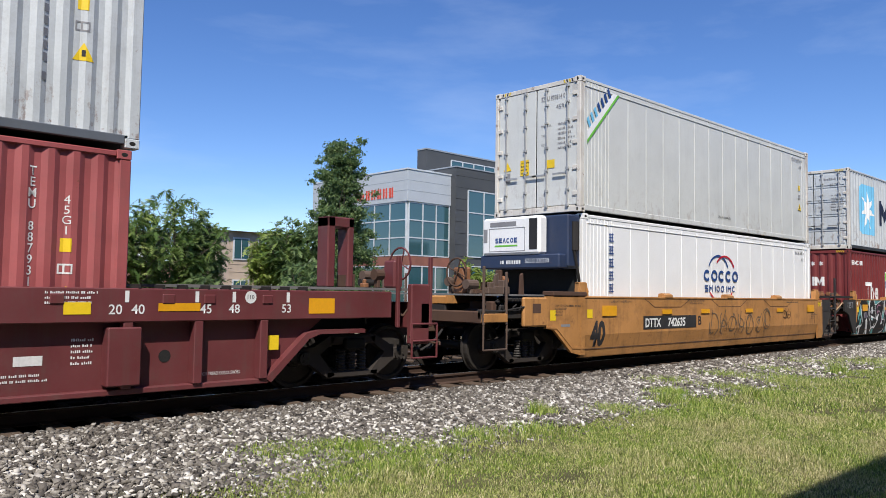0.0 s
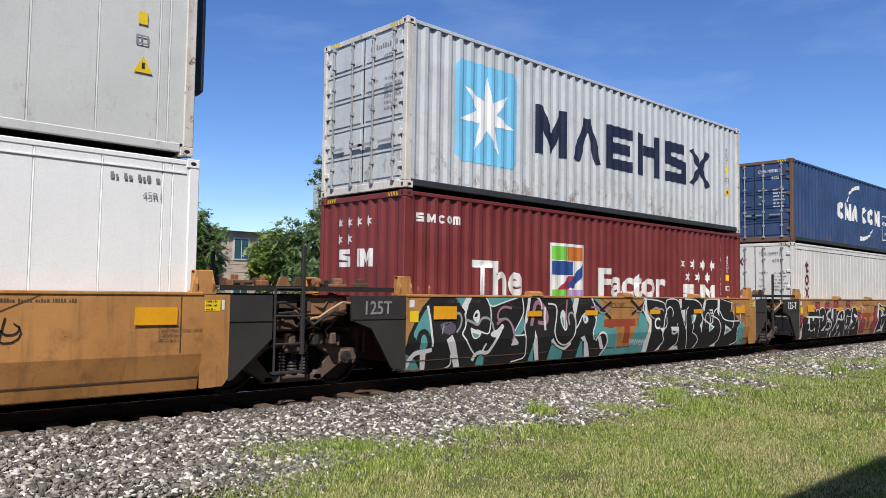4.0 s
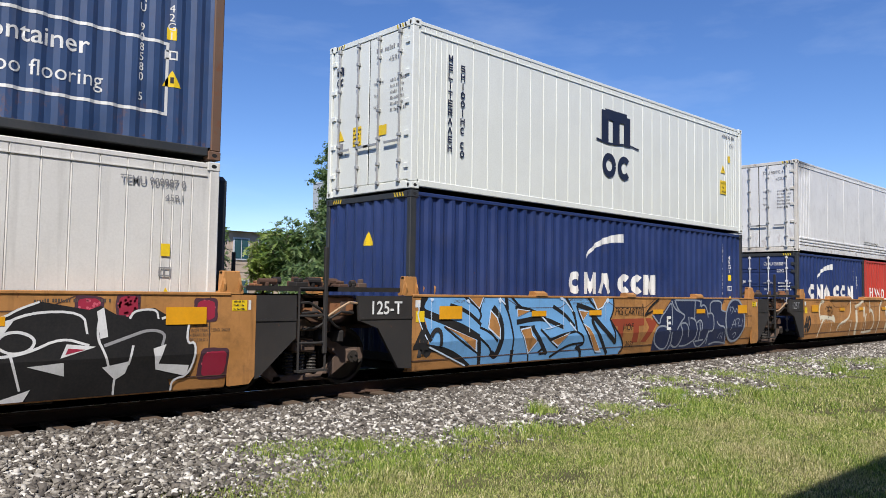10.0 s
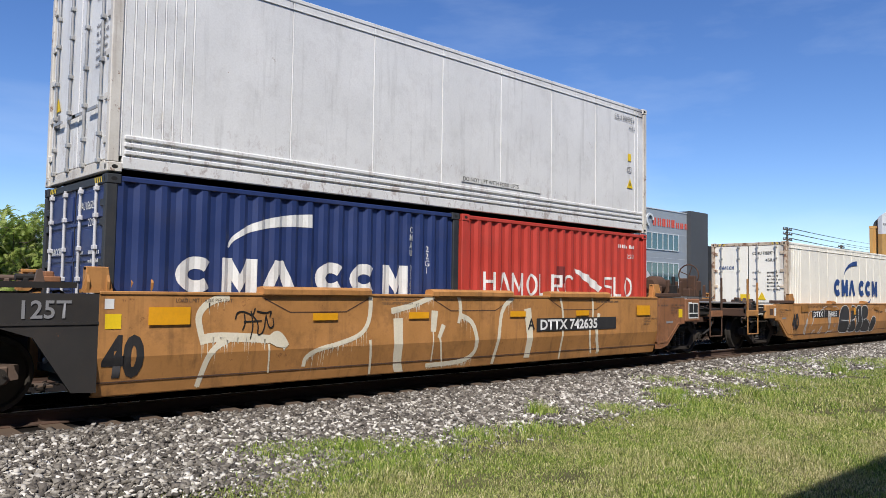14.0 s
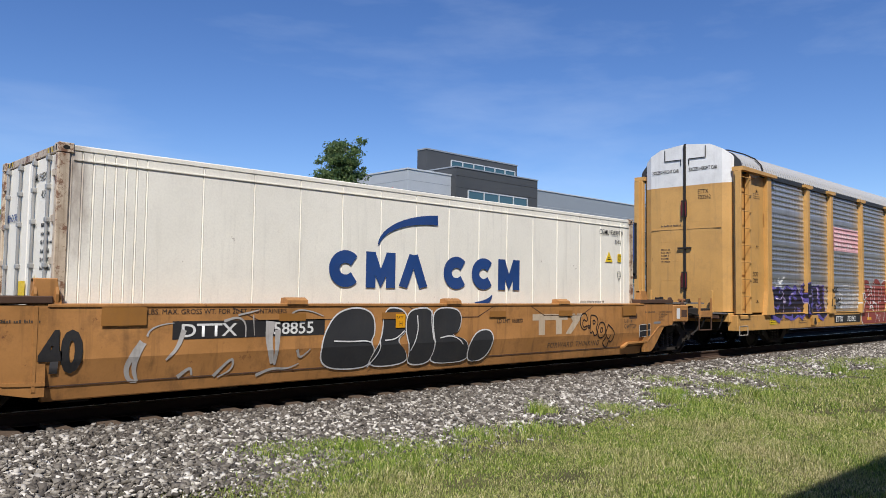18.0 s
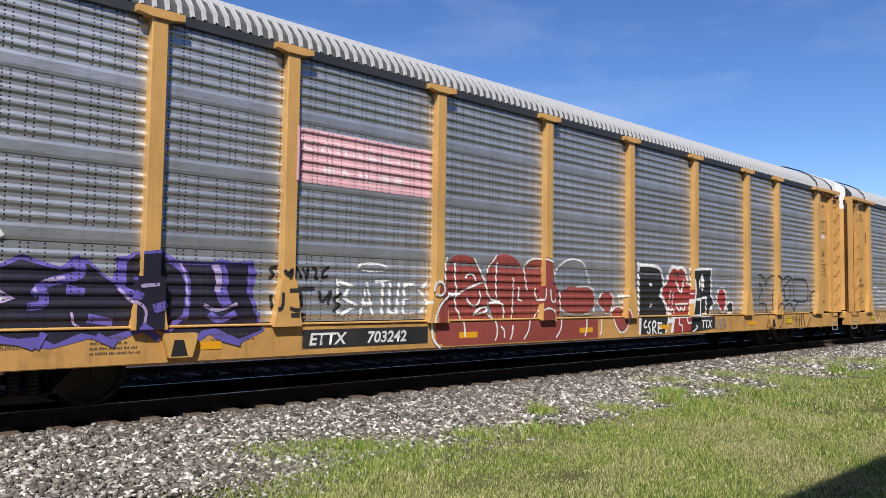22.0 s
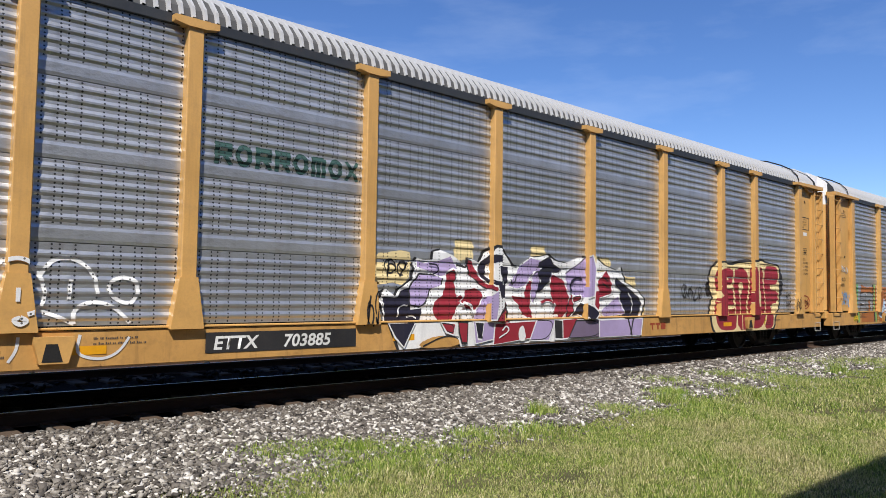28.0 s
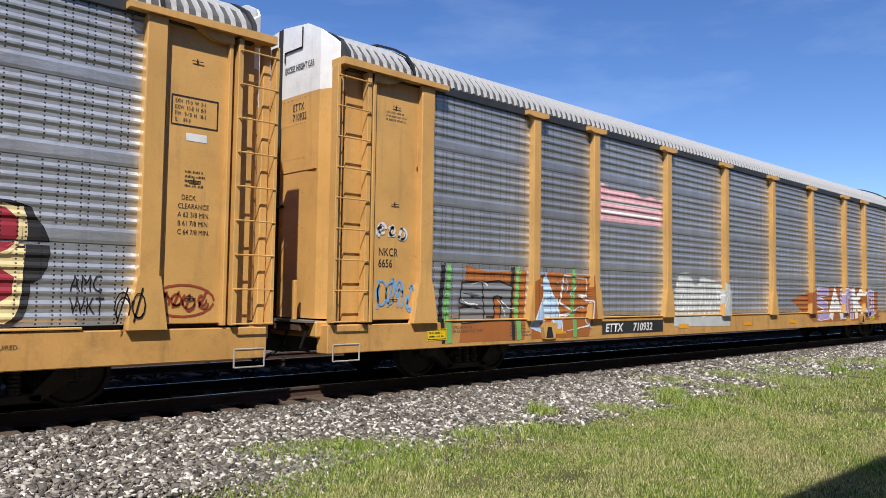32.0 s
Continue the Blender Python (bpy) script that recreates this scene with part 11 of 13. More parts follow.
# black slab, red heart and black house in white edges
can = Can(r1, RACKSIDE, 0.60, 2.6, 0.0035, 0.0004)
can.fill(RK_BLACK, 0, (15.68, 2.12), (16.2, 2.11), (16.51, 2.06), (16.68, 1.9), (16.69, 1.66), (16.53, 1.46), (16.76, 1.34), (16.86, 1.07), (16.79, 0.87), (16.66, 0.6), (15.63, 0.56), (15.66, 1.56))
can.line(RK_WHITE, 0.1, (15.62, 0.54), (15.65, 1.12), (15.64, 2.19))
can.line(RK_WHITE, 0.08, (15.64, 2.14), (16.16, 2.15), (16.51, 2.11), (16.65, 1.98), (16.69, 1.74))
can.line(RK_WHITE, 0.07, (16.53, 1.46), (16.73, 1.36), (16.85, 1.15), (16.84, 0.87), (16.69, 0.6))
HEART = [(16.62, 1.52), (16.66, 1.62), (16.75, 1.7), (16.89, 1.75), (16.93, 1.91), (17.07, 2.08), (17.21, 2.12), (17.31, 2.05), (17.51, 2.12), (17.69, 2.02), (17.76, 1.86), (17.7, 1.75), (17.94, 1.73), (18.02, 1.52), (17.99, 1.26), (17.85, 1.14), (17.85, 0.98), (17.02, 0.97), (16.86, 1.23), (16.71, 1.42)]
can.fill(RK_WHITE, 1, *grown(HEART, 0.09))
can.fill(RK_RED, 1, *HEART)
can.line(RK_BLACK, 0.06, (17.29, 2.02), (17.39, 1.93), (17.35, 1.84))
can.line(RK_WHITE, 0.07, (17.27, 1.8), (17.48, 1.47), (17.62, 1.83))
can.line(RK_WHITE, 0.05, (17.21, 1.26), (17.8, 1.28))
can.line(RK_WHITE, 0.055, (17.29, 1.2), (17.41, 1.08), (17.49, 1.22), (17.59, 1.08), (17.69, 1.22))
can.line(RK_WHITE, 0.035, (17.01, 1.59), (16.94, 1.3))
can.line(RK_WHITE, 0.035, (17.14, 1.55), (17.06, 1.22))
can.line(RK_WHITE, 0.05, (16.92, 1.2), (17, 1.09), (17.09, 1.18), (17.18, 1.06))
HOUSE = [(17.92, 2.08), (18.97, 2.12), (18.93, 1.49), (19.1, 1.31), (18.86, 1.13), (18.9, 1.01), (17.85, 0.94), (17.95, 1.31), (18.02, 1.61)]
can.fill(RK_WHITE, 0, *grown(HOUSE, 0.075))
can.fill(RK_BLACK, 0, *HOUSE)
can.fill(RK_WHITE, 1, (18.19, 1.92), (18.27, 1.83), (18.26, 1.68), (18.18, 1.61), (18.12, 1.69), (18.11, 1.82))
can.fill(RK_WHITE, 1, (18.52, 2.06), (18.62, 1.89), (18.61, 1.66), (18.52, 1.57), (18.44, 1.7), (18.45, 1.92))
can.line(RK_WHITE, 0.07, (18, 1.38), (18.72, 1.43))
can.line(RK_WHITE, 0.05, (18.19, 1.4), (18.18, 1))
can.line(RK_WHITE, 0.05, (18.46, 1.41), (18.42, 1.01))
can.line(RK_WHITE, 0.055, (18.71, 1.43), (18.69, 1.02))
can.line(RK_WHITE, 0.07, (17.85, 0.98), (18.73, 1.02))
DROP = [(19.26, 1.31), (19.34, 1.54), (19.46, 1.65), (19.66, 1.64), (19.76, 1.45), (19.73, 1.21), (19.6, 1.09), (19.45, 1.15), (19.34, 1.31)]
can.fill(RK_WHITE, 1, *grown(DROP, 0.07))
can.fill(RK_RED, 1, *DROP)
POD = [(19.86, 1.07), (19.83, 1.21), (19.93, 1.31), (20.06, 1.31), (20.13, 1.18), (20.07, 1.05), (19.93, 1.02)]
can.fill(RK_WHITE, 1, *grown(POD, 0.05))
can.fill(RK_BLACK, 1, *POD)
can.fill(RK_RED, 0, (17.09, 0.93), (17.87, 0.95), (17.88, 0.63), (17.04, 0.59))
can.fill(RK_WHITE, 0, (16.83, 0.93), (17.11, 0.94), (17.03, 0.61), (16.91, 0.59), (16.98, 0.83), (16.84, 0.82))
can.fill(RK_BLACK, 0, (17.89, 0.93), (19.06, 0.97), (19.07, 0.68), (17.86, 0.57))
can.line(RK_WHITE, 0.045, (17.31, 0.92), (17.29, 0.78), (17.46, 0.79), (17.45, 0.61))
can.line(RK_WHITE, 0.05, (17.68, 0.95), (17.72, 0.8), (17.87, 0.83))
can.line(RK_WHITE, 0.045, (17.86, 0.57), (18.2, 0.7), (18.11, 0.75))
can.line(RK_WHITE, 0.05, (15.85, 0.9), (15.76, 0.83), (15.79, 0.74), (15.89, 0.77))
can.line(RK_WHITE, 0.05, (16.03, 0.88), (15.93, 0.81), (16.03, 0.71), (15.99, 0.59), (15.89, 0.66))
can.line(RK_WHITE, 0.05, (16.14, 0.59), (16.11, 0.87), (16.25, 0.89), (16.26, 0.77), (16.14, 0.73), (16.3, 0.59))
can.line(RK_WHITE, 0.05, (16.52, 0.83), (16.34, 0.85))
can.line(RK_WHITE, 0.05, (16.39, 0.85), (16.35, 0.59), (16.51, 0.61))
can.line(RK_WHITE, 0.05, (16.35, 0.72), (16.49, 0.72))
can.line(RK_WHITE, 0.1, (16.09, 1.7), (16.13, 1.7))
can.line(RK_WHITE, 0.09, (16.1, 1.24), (16.14, 1.24))
can.line(G_SOFT, 0.03, (19.12, 0.88), (19.15, 0.64), (19.27, 0.69), (19.17, 0.76), (19.26, 0.84), (19.12, 0.88))
can.line(G_SOFT, 0.03, (19.33, 0.89), (19.36, 0.65), (19.49, 0.69), (19.38, 0.77), (19.47, 0.85), (19.33, 0.89))
can.line(G_SOFT, 0.03, (19.53, 0.91), (19.58, 0.66), (19.71, 0.7), (19.6, 0.78), (19.69, 0.87), (19.53, 0.91))
words("TTX", 18.35, 0.68, 0.2, RK_WHITE, r1, SILL, 0.95, name="sill_lettering", bold=0.01, lift=0.024, slant=0.2)


def loop(k, *points):
    mark("graffiti_line", band(bend(list(points)), 0.04, 0.035), RK_BLACK, r1, RACKSIDE, 0.006 + 0.0003 * k)


loop(0, (21.7, 2.08), (21.94, 2.07), (22.12, 1.95), (22.19, 1.77))
loop(1, (22.19, 1.77), (22.28, 1.95), (22.5, 2.07), (22.79, 2.08), (23.0, 1.98), (23.14, 1.8), (23.16, 1.64))
loop(2, (21.71, 1.83), (21.86, 1.81), (21.95, 1.72), (21.89, 1.57), (21.72, 1.42))
loop(3, (21.72, 1.27), (22.08, 1.3), (22.21, 1.2), (22.24, 0.97), (22.16, 0.62))
loop(4, (22.64, 1.63), (22.63, 1.43), (22.65, 1.07), (22.75, 1.22), (22.91, 1.3), (23.08, 1.27), (23.22, 1.14), (23.26, 0.9), (23.17, 0.69), (22.93, 0.57))
loop(5, (23.16, 1.8), (23.38, 2.0), (23.67, 2.1), (23.97, 2.05), (24.1, 1.83), (24.11, 1.33))
loop(6, (23.21, 1.59), (23.46, 1.79), (23.89, 2.0))
loop(7, (23.4, 1.73), (23.46, 1.49), (23.57, 1.35), (23.76, 1.38), (23.84, 1.55), (23.84, 1.82))
loop(8, (24.1, 2.01), (25.19, 2.04), (25.2, 1.33), (24.45, 1.33), (24.13, 1.38))
loop(9, (25.2, 1.33), (25.37, 1.57), (25.68, 1.68), (25.96, 1.61), (26.01, 1.48))
loop(10, (23.33, 1.08), (23.5, 1.24), (23.76, 1.3), (23.98, 1.24), (24.18, 1.05), (24.19, 0.77), (24.04, 0.6))
loop(11, (24.45, 1.33), (24.29, 1.27), (24.1, 1.07))
loop(12, (25.38, 1.09), (25.39, 1.33), (25.46, 1.48), (25.33, 1.51))
loop(13, (25.38, 0.97), (25.56, 0.88), (25.83, 0.87), (26.06, 1.08))
loop(14, (24.42, 0.99), (24.37, 0.59))
loop(15, (24.54, 1.0), (24.54, 0.61))
loop(16, (24.66, 0.99), (24.79, 0.6))
loop(17, (25.21, 0.85), (25.12, 0.68), (24.91, 0.54))
# second rack
glyphs("foffouox", 6.95, 3.12, 0.30, 0.25, RK_FOREST, r2, RACKSIDE, gap=0.2)
thin_line(((2.47, 1.39), (2.4, 1.52), (2.44, 1.72), (2.56, 1.84), (2.7, 1.88), (2.87, 1.81), (2.98, 1.67), (2.98, 1.48), (2.86, 1.29)), 0.05, RK_WHITE, r2, RACKSIDE, 0.005)
thin_line(((2.21, 1.05), (2.18, 1.17), (2.21, 1.3), (2.32, 1.35), (2.47, 1.36)), 0.05, RK_WHITE, r2, RACKSIDE, 0.0054)
thin_line(((2.49, 1.26), (2.55, 1.37), (2.71, 1.43), (2.88, 1.37), (3.02, 1.25), (3.07, 1.05)), 0.05, RK_WHITE, r2, RACKSIDE, 0.0058)
thin_line(((2.93, 1.53), (2.98, 1.7), (3.11, 1.79), (3.25, 1.75), (3.33, 1.64), (3.33, 1.44)), 0.05, RK_WHITE, r2, RACKSIDE, 0.0062)
thin_line(((3.33, 1.64), (3.4, 1.73), (3.52, 1.74), (3.62, 1.68), (3.66, 1.6), (3.64, 1.42)), 0.05, RK_WHITE, r2, RACKSIDE, 0.0066)
thin_line(((3.64, 1.47), (3.68, 1.65), (3.8, 1.77), (3.99, 1.82), (4.18, 1.76), (4.33, 1.61), (4.41, 1.43), (4.47, 1.19), (4.47, 1.05)), 0.05, RK_WHITE, r2, RACKSIDE, 0.007)
thin_line(((3.66, 1.6), (3.72, 1.42), (3.71, 1.23), (3.6, 1.14), (3.48, 1.12)), 0.05, RK_WHITE, r2, RACKSIDE, 0.0074)
thin_line(((3.6, 1.14), (3.72, 1.05)), 0.05, RK_WHITE, r2, RACKSIDE, 0.0078)
thin_line(((4.38, 1.42), (4.41, 1.63), (4.53, 1.76), (4.71, 1.79), (4.87, 1.67), (4.97, 1.47), (4.97, 1.29), (4.88, 1.22)), 0.05, RK_WHITE, r2, RACKSIDE, 0.0082)
thin_line(((3.2, 1.32), (3.3, 1.09), (3.43, 1.34)), 0.05, RK_WHITE, r2, RACKSIDE, 0.0086)
thin_line(((4.05, 1.46), (4.06, 1.06)), 0.05, RK_WHITE, r2, RACKSIDE, 0.009)
thin_line(((4.9, 1.57), (5, 1.75), (5.16, 1.82), (5.35, 1.77), (5.51, 1.6), (5.54, 1.4)), 0.05, RK_WHITE, r2, RACKSIDE, 0.0094)
thin_line(((5.24, 1.56), (5.23, 1.33)), 0.05, RK_WHITE, r2, RACKSIDE, 0.0098)
thin_line(((4.77, 1.17), (4.9, 1.21), (5.09, 1.15), (5.29, 1.05)), 0.05, RK_WHITE, r2, RACKSIDE, 0.0102)
thin_line(((5.29, 1.05), (5.27, 1.17), (5.36, 1.28), (5.55, 1.31), (5.75, 1.24), (5.9, 1.08), (5.93, 1.05)), 0.05, RK_WHITE, r2, RACKSIDE, 0.0106)
thin_line(((5.82, 1.6), (5.98, 1.57), (6.02, 1.42), (5.93, 1.27), (5.75, 1.33), (5.65, 1.45), (5.69, 1.56), (5.82, 1.6)), 0.05, RK_WHITE, r2, RACKSIDE, 0.011)
thin_line(((4.67, 1.46), (4.67, 1.31)), 0.05, RK_WHITE, r2, RACKSIDE, 0.0114)
thin_line(((4.7, 1.14), (4.78, 1.1), (4.7, 1.05), (4.62, 1.11), (4.7, 1.14)), 0.05, RK_WHITE, r2, RACKSIDE, 0.0118)
thin_line(((2.28, 0.93), (2.51, 0.93), (2.49, 0.81), (2.53, 0.65), (2.68, 0.63), (2.87, 0.64), (2.99, 0.78), (3.07, 0.93)), 0.036, G_WHITE, r2, SILL, 0.005)
thin_line(((3.24, 0.79), (3.26, 0.63)), 0.036, G_WHITE, r2, SILL, 0.0054)
thin_line(((3.77, 0.93), (3.77, 0.84), (3.57, 0.63)), 0.036, G_WHITE, r2, SILL, 0.0058)
thin_line(((3.78, 0.84), (3.83, 0.7), (3.97, 0.63), (4.14, 0.63), (4.31, 0.71), (4.46, 0.89)), 0.036, G_WHITE, r2, SILL, 0.0062)
thin_line(((4.32, 0.74), (4.31, 0.63)), 0.036, G_WHITE, r2, SILL, 0.0066)
thin_line(((4.71, 0.92), (4.7, 0.78), (4.62, 0.65)), 0.036, G_WHITE, r2, SILL, 0.007)
thin_line(((5.35, 0.93), (5.31, 0.73), (5.44, 0.66), (5.63, 0.64), (5.8, 0.72), (5.91, 0.89)), 0.036, G_WHITE, r2, SILL, 0.0074)
thin_line(((3.17, 0.67), (3.09, 0.63)), 0.036, G_WHITE, r2, SILL, 0.0078)
for k_, (u_, v_, w_, h_) in enumerate(((10.0, 1.85, 0.9, 0.6), (11.6, 2.2, 0.5, 0.4), (13.6, 2.25, 0.5, 0.3), (15.6, 2.1, 1.0, 0.35), (16.6, 1.6, 0.9, 0.7), (17.1, 1.2, 0.5, 0.4))):
    mark("graffiti_cloud", [blob(u_, v_, w_, h_, random.Random(160 + k_), 16, 0.15)], RK_CREAM, r2, RACKSIDE, 0.003 + 0.0002 * k_)
RK_DUSK = rack_hue("spray_dusky_purple_on_sheet", (0.16, 0.12, 0.19))


def picture(material, k, *points):
    """One coloured field of the big sprayed picture, in a white or black rim."""
    can.fill(RK_BLACK if k % 4 == 1 else RK_WHITE, 0, *grown(list(points), 0.05))
    can.fill(material, 0, *grown(list(points), 0.015))
    if k % 3 == 0:
        can.line(RK_BLACK, 0.02, *points[:4])


# the big picture in white, lilac, navy and crimson
SIL = [(9.93, 1.02), (9.75, 1.33), (9.81, 1.47), (9.88, 1.52), (10.06, 1.4), (10.17, 1.53), (10.41, 1.66), (10.47, 1.86), (10.43, 1.92), (10.52, 2.03), (10.65, 2), (10.86, 2.01), (10.88, 2.14), (11.05, 2.18), (11.33, 2.1), (11.69, 1.91), (11.69, 2.06), (11.82, 2.05), (11.98, 2), (12.09, 2.17), (12.33, 2.28), (12.58, 2.26), (12.86, 1.95), (13.04, 1.93), (13.31, 2.13), (13.64, 2.17), (13.89, 2.22), (14.12, 2.11), (14.42, 2.08), (14.97, 2.24), (15.23, 2.09), (15.54, 2.21), (15.76, 2.08), (16.21, 1.99), (16.37, 2.07), (16.55, 1.74), (17.04, 1.58), (17.34, 1.36), (17.2, 1.06), (17.08, 0.55), (15.09, 0.49), (11.5, 0.55), (11.43, 0.7), (11.32, 0.74), (10.75, 0.57), (10.14, 0.56)]
can = Can(r2, RACKSIDE, 0.555, 2.6, 0.0045, 0.0004)
can.fill(RK_BLACK, 0, *grown(SIL, 0.06))
can.fill(RK_WHITE, 0, *SIL)
picture(RK_NIGHT, 0, (9.84, 1.38), (9.95, 1.38), (10.11, 1.36), (10.19, 1.47), (10.37, 1.54), (10.36, 1.34), (10.39, 1.19), (10.63, 1.21), (10.59, 1.03), (10.25, 0.99), (9.88, 1.01))
picture(RK_LILAC, 1, (10.39, 1.55), (10.59, 1.74), (11.06, 1.73), (11.05, 1.59), (10.79, 1.52), (10.72, 1.34), (10.61, 1.26), (10.4, 1.28))
picture(RK_LILAC, 2, (10.54, 1.97), (10.7, 1.94), (10.97, 1.97), (11.26, 2.07), (11.42, 1.89), (11.23, 1.8), (11.06, 1.75), (10.54, 1.88))
picture(RK_CRIM, 3, (11.19, 1.78), (11.35, 1.85), (11.42, 1.77), (11.36, 1.64), (11.41, 1.39), (11.5, 1.43), (11.61, 1.35), (11.46, 1.28), (11.38, 1.14), (11.3, 0.99), (11.01, 1.02), (10.89, 1.14), (10.92, 1.3), (11.12, 1.43), (11.17, 1.59))
picture(RK_CRIM, 4, (11.65, 1.5), (11.85, 1.54), (12.04, 1.48), (12.06, 1.3), (11.96, 1.18), (11.68, 1.21), (11.54, 1.33), (11.61, 1.36))
picture(RK_CRIM, 5, (11.7, 2.02), (11.8, 2), (11.94, 1.78), (12.03, 1.71), (12.33, 1.58), (12.45, 1.52), (12.28, 1.52), (12.04, 1.62), (11.85, 1.73), (11.74, 1.78))
picture(RK_NIGHT, 6, (11.94, 1.86), (12.02, 2.01), (12.26, 2.14), (12.49, 2.14), (12.49, 2.03), (12.31, 2.01), (12.16, 1.96), (12.11, 1.79), (12.27, 1.71), (12.53, 1.67), (12.5, 1.61), (12.27, 1.63), (12.05, 1.74))
picture(RK_NIGHT, 7, (12.39, 1.94), (12.73, 1.94), (12.7, 1.67), (12.6, 1.58), (12.62, 1.41), (12.43, 1.4), (12.37, 1.62), (12.51, 1.66), (12.41, 1.8))
picture(RK_LILAC, 8, (11.93, 1.17), (12.09, 1.35), (12.34, 1.49), (12.36, 1.31), (12.3, 1.02), (11.87, 1.01))
picture(RK_CRIM, 9, (12.48, 1.12), (12.64, 1.35), (12.69, 1.12), (12.71, 0.93), (12.31, 0.93))
picture(RK_LILAC, 10, (12.77, 1.62), (13.09, 1.97), (13.36, 2.12), (13.65, 2.09), (13.67, 1.94), (13.37, 1.83), (13.21, 1.63), (12.99, 1.57))
picture(RK_CRIM, 11, (13.21, 1.53), (13.32, 1.7), (13.44, 1.67), (13.38, 1.4), (13.33, 1.26), (13.43, 1.03), (13.16, 1.06), (13.04, 1.26), (12.83, 1.42), (13.2, 1.39))
picture(RK_LILAC, 12, (13.45, 1.83), (13.65, 1.93), (13.62, 1.6), (13.45, 1.3), (13.38, 1.44))
picture(RK_NIGHT, 13, (13.64, 2.03), (13.94, 2.15), (14.02, 2.01), (14.27, 1.94), (14.14, 1.88), (13.95, 1.89), (13.99, 1.7), (13.9, 1.74), (13.66, 1.54), (13.55, 1.52), (13.72, 1.75), (13.62, 1.84))
picture(RK_CRIM, 14, (14.02, 1.83), (14.34, 1.74), (14.43, 1.61), (14.54, 1.41), (14.48, 1.15), (14.29, 0.99), (14.02, 1.05), (14.15, 1.26), (14.01, 1.41), (13.96, 1.65))
picture(RK_LILAC, 15, (14.44, 1.87), (14.65, 1.98), (14.91, 2.1), (15.16, 2.25), (15.27, 2.01), (15.22, 1.46), (14.93, 1.4), (14.51, 1.55))
picture(RK_NIGHT, 16, (14.66, 1.04), (14.93, 1.29), (15.21, 1.2), (15.41, 1.09), (15.19, 0.92), (15.07, 1.03), (14.87, 1.07))
picture(RK_CRIM, 17, (14.52, 1.2), (14.63, 1.46), (14.68, 1.15), (14.48, 0.99))
picture(RK_CRIM, 18, (14.69, 1.41), (14.91, 1.44), (14.94, 1.36), (14.73, 1.31))
picture(RK_CRIM, 19, (15.29, 1.52), (15.43, 1.53), (15.58, 1.26), (15.5, 1.08), (15.26, 1.26))
picture(RK_CRIM, 20, (15.54, 1.73), (15.85, 1.96), (16.02, 1.7), (15.99, 1.5), (15.55, 1.41))
picture(RK_NIGHT, 21, (16.22, 1.8), (16.64, 1.58), (17, 1.43), (17.13, 1.31), (17, 1.01), (16.51, 0.98), (16.31, 1.3), (16.42, 1.53), (16.18, 1.67))
picture(RK_LILAC, 22, (15.64, 1.13), (16.24, 1.42), (16.5, 1.07), (15.78, 1.02))
picture(RK_NIGHT, 23, (9.92, 0.96), (10.42, 0.97), (10.21, 0.62), (10.06, 0.77))
picture(RK_CRIM, 24, (11.04, 0.96), (11.33, 0.93), (11.29, 0.78), (11.16, 0.83))
picture(RK_CRIM, 25, (11.44, 0.95), (11.63, 0.93), (11.62, 0.64), (11.52, 0.65), (11.47, 0.81))
picture(RK_LILAC, 26, (11.81, 0.96), (12.45, 0.93), (12.34, 0.68), (11.86, 0.61))
picture(RK_NIGHT, 27, (11.85, 0.94), (12.03, 0.93), (11.99, 0.69), (11.91, 0.7))
picture(RK_CRIM, 28, (12.36, 0.92), (13.49, 0.95), (13.38, 0.66), (12.32, 0.57))
can.fill(RK_WHITE, 1, (13.01, 0.86), (13.12, 0.89), (13.19, 0.61), (12.99, 0.59), (12.96, 0.75))
picture(RK_LILAC, 30, (13.52, 0.97), (14.02, 0.96), (13.84, 0.61), (13.31, 0.61))
picture(RK_BLACK, 31, (14.03, 0.96), (14.32, 0.93), (14.27, 0.62), (14.06, 0.63))
picture(RK_CRIM, 32, (14.3, 0.95), (14.74, 0.97), (14.52, 0.64), (14.31, 0.62))
picture(RK_DUSK, 33, (14.75, 0.94), (15.54, 0.93), (15.55, 0.62), (14.5, 0.61))
picture(RK_LILAC, 34, (15.53, 0.93), (17.12, 0.95), (17.04, 0.6), (15.54, 0.6))
can.fill(RACK_SILL, 1, (10.49, 0.64), (10.92, 0.77), (11.42, 0.71), (11.45, 0.57), (10.62, 0.56))
can.line(RK_WHITE, 0.03, (10.1, 1.08), (10.11, 1.21), (10.2, 1.26), (10.29, 1.25))
can.line(RK_WHITE, 0.03, (10.3, 1.07), (10.39, 1.1), (10.49, 1.05))
can.line(RK_NIGHT, 0.03, (10.77, 1.94), (10.97, 1.93), (10.96, 1.81), (10.86, 1.77))
can.line(RK_NIGHT, 0.06, (14.62, 1.72), (14.78, 1.8), (14.95, 1.77))
can.line(RK_NIGHT, 0.05, (14.59, 1.54), (14.57, 1.69), (14.65, 1.73))
can.line(RK_BLACK, 0.06, (14.19, 0.88), (14.24, 0.66))
can.line(RK_BLACK, 0.05, (16.56, 0.96), (16.71, 0.61))
can.line(RK_BLACK, 0.05, (16.77, 0.98), (16.66, 0.63))
can.line(RK_CRIM, 0.05, (13.67, 1.31), (13.88, 1.37), (14.04, 1.3))
can.line(RK_BLACK, 0.04, (11.87, 0.94), (11.99, 0.7))
can.line(RK_WHITE, 0.05, (11.59, 1.3), (11.75, 1.26), (11.82, 1.15), (11.73, 1.04), (11.58, 1.03), (11.47, 1.12), (11.47, 1.22), (11.59, 1.3))
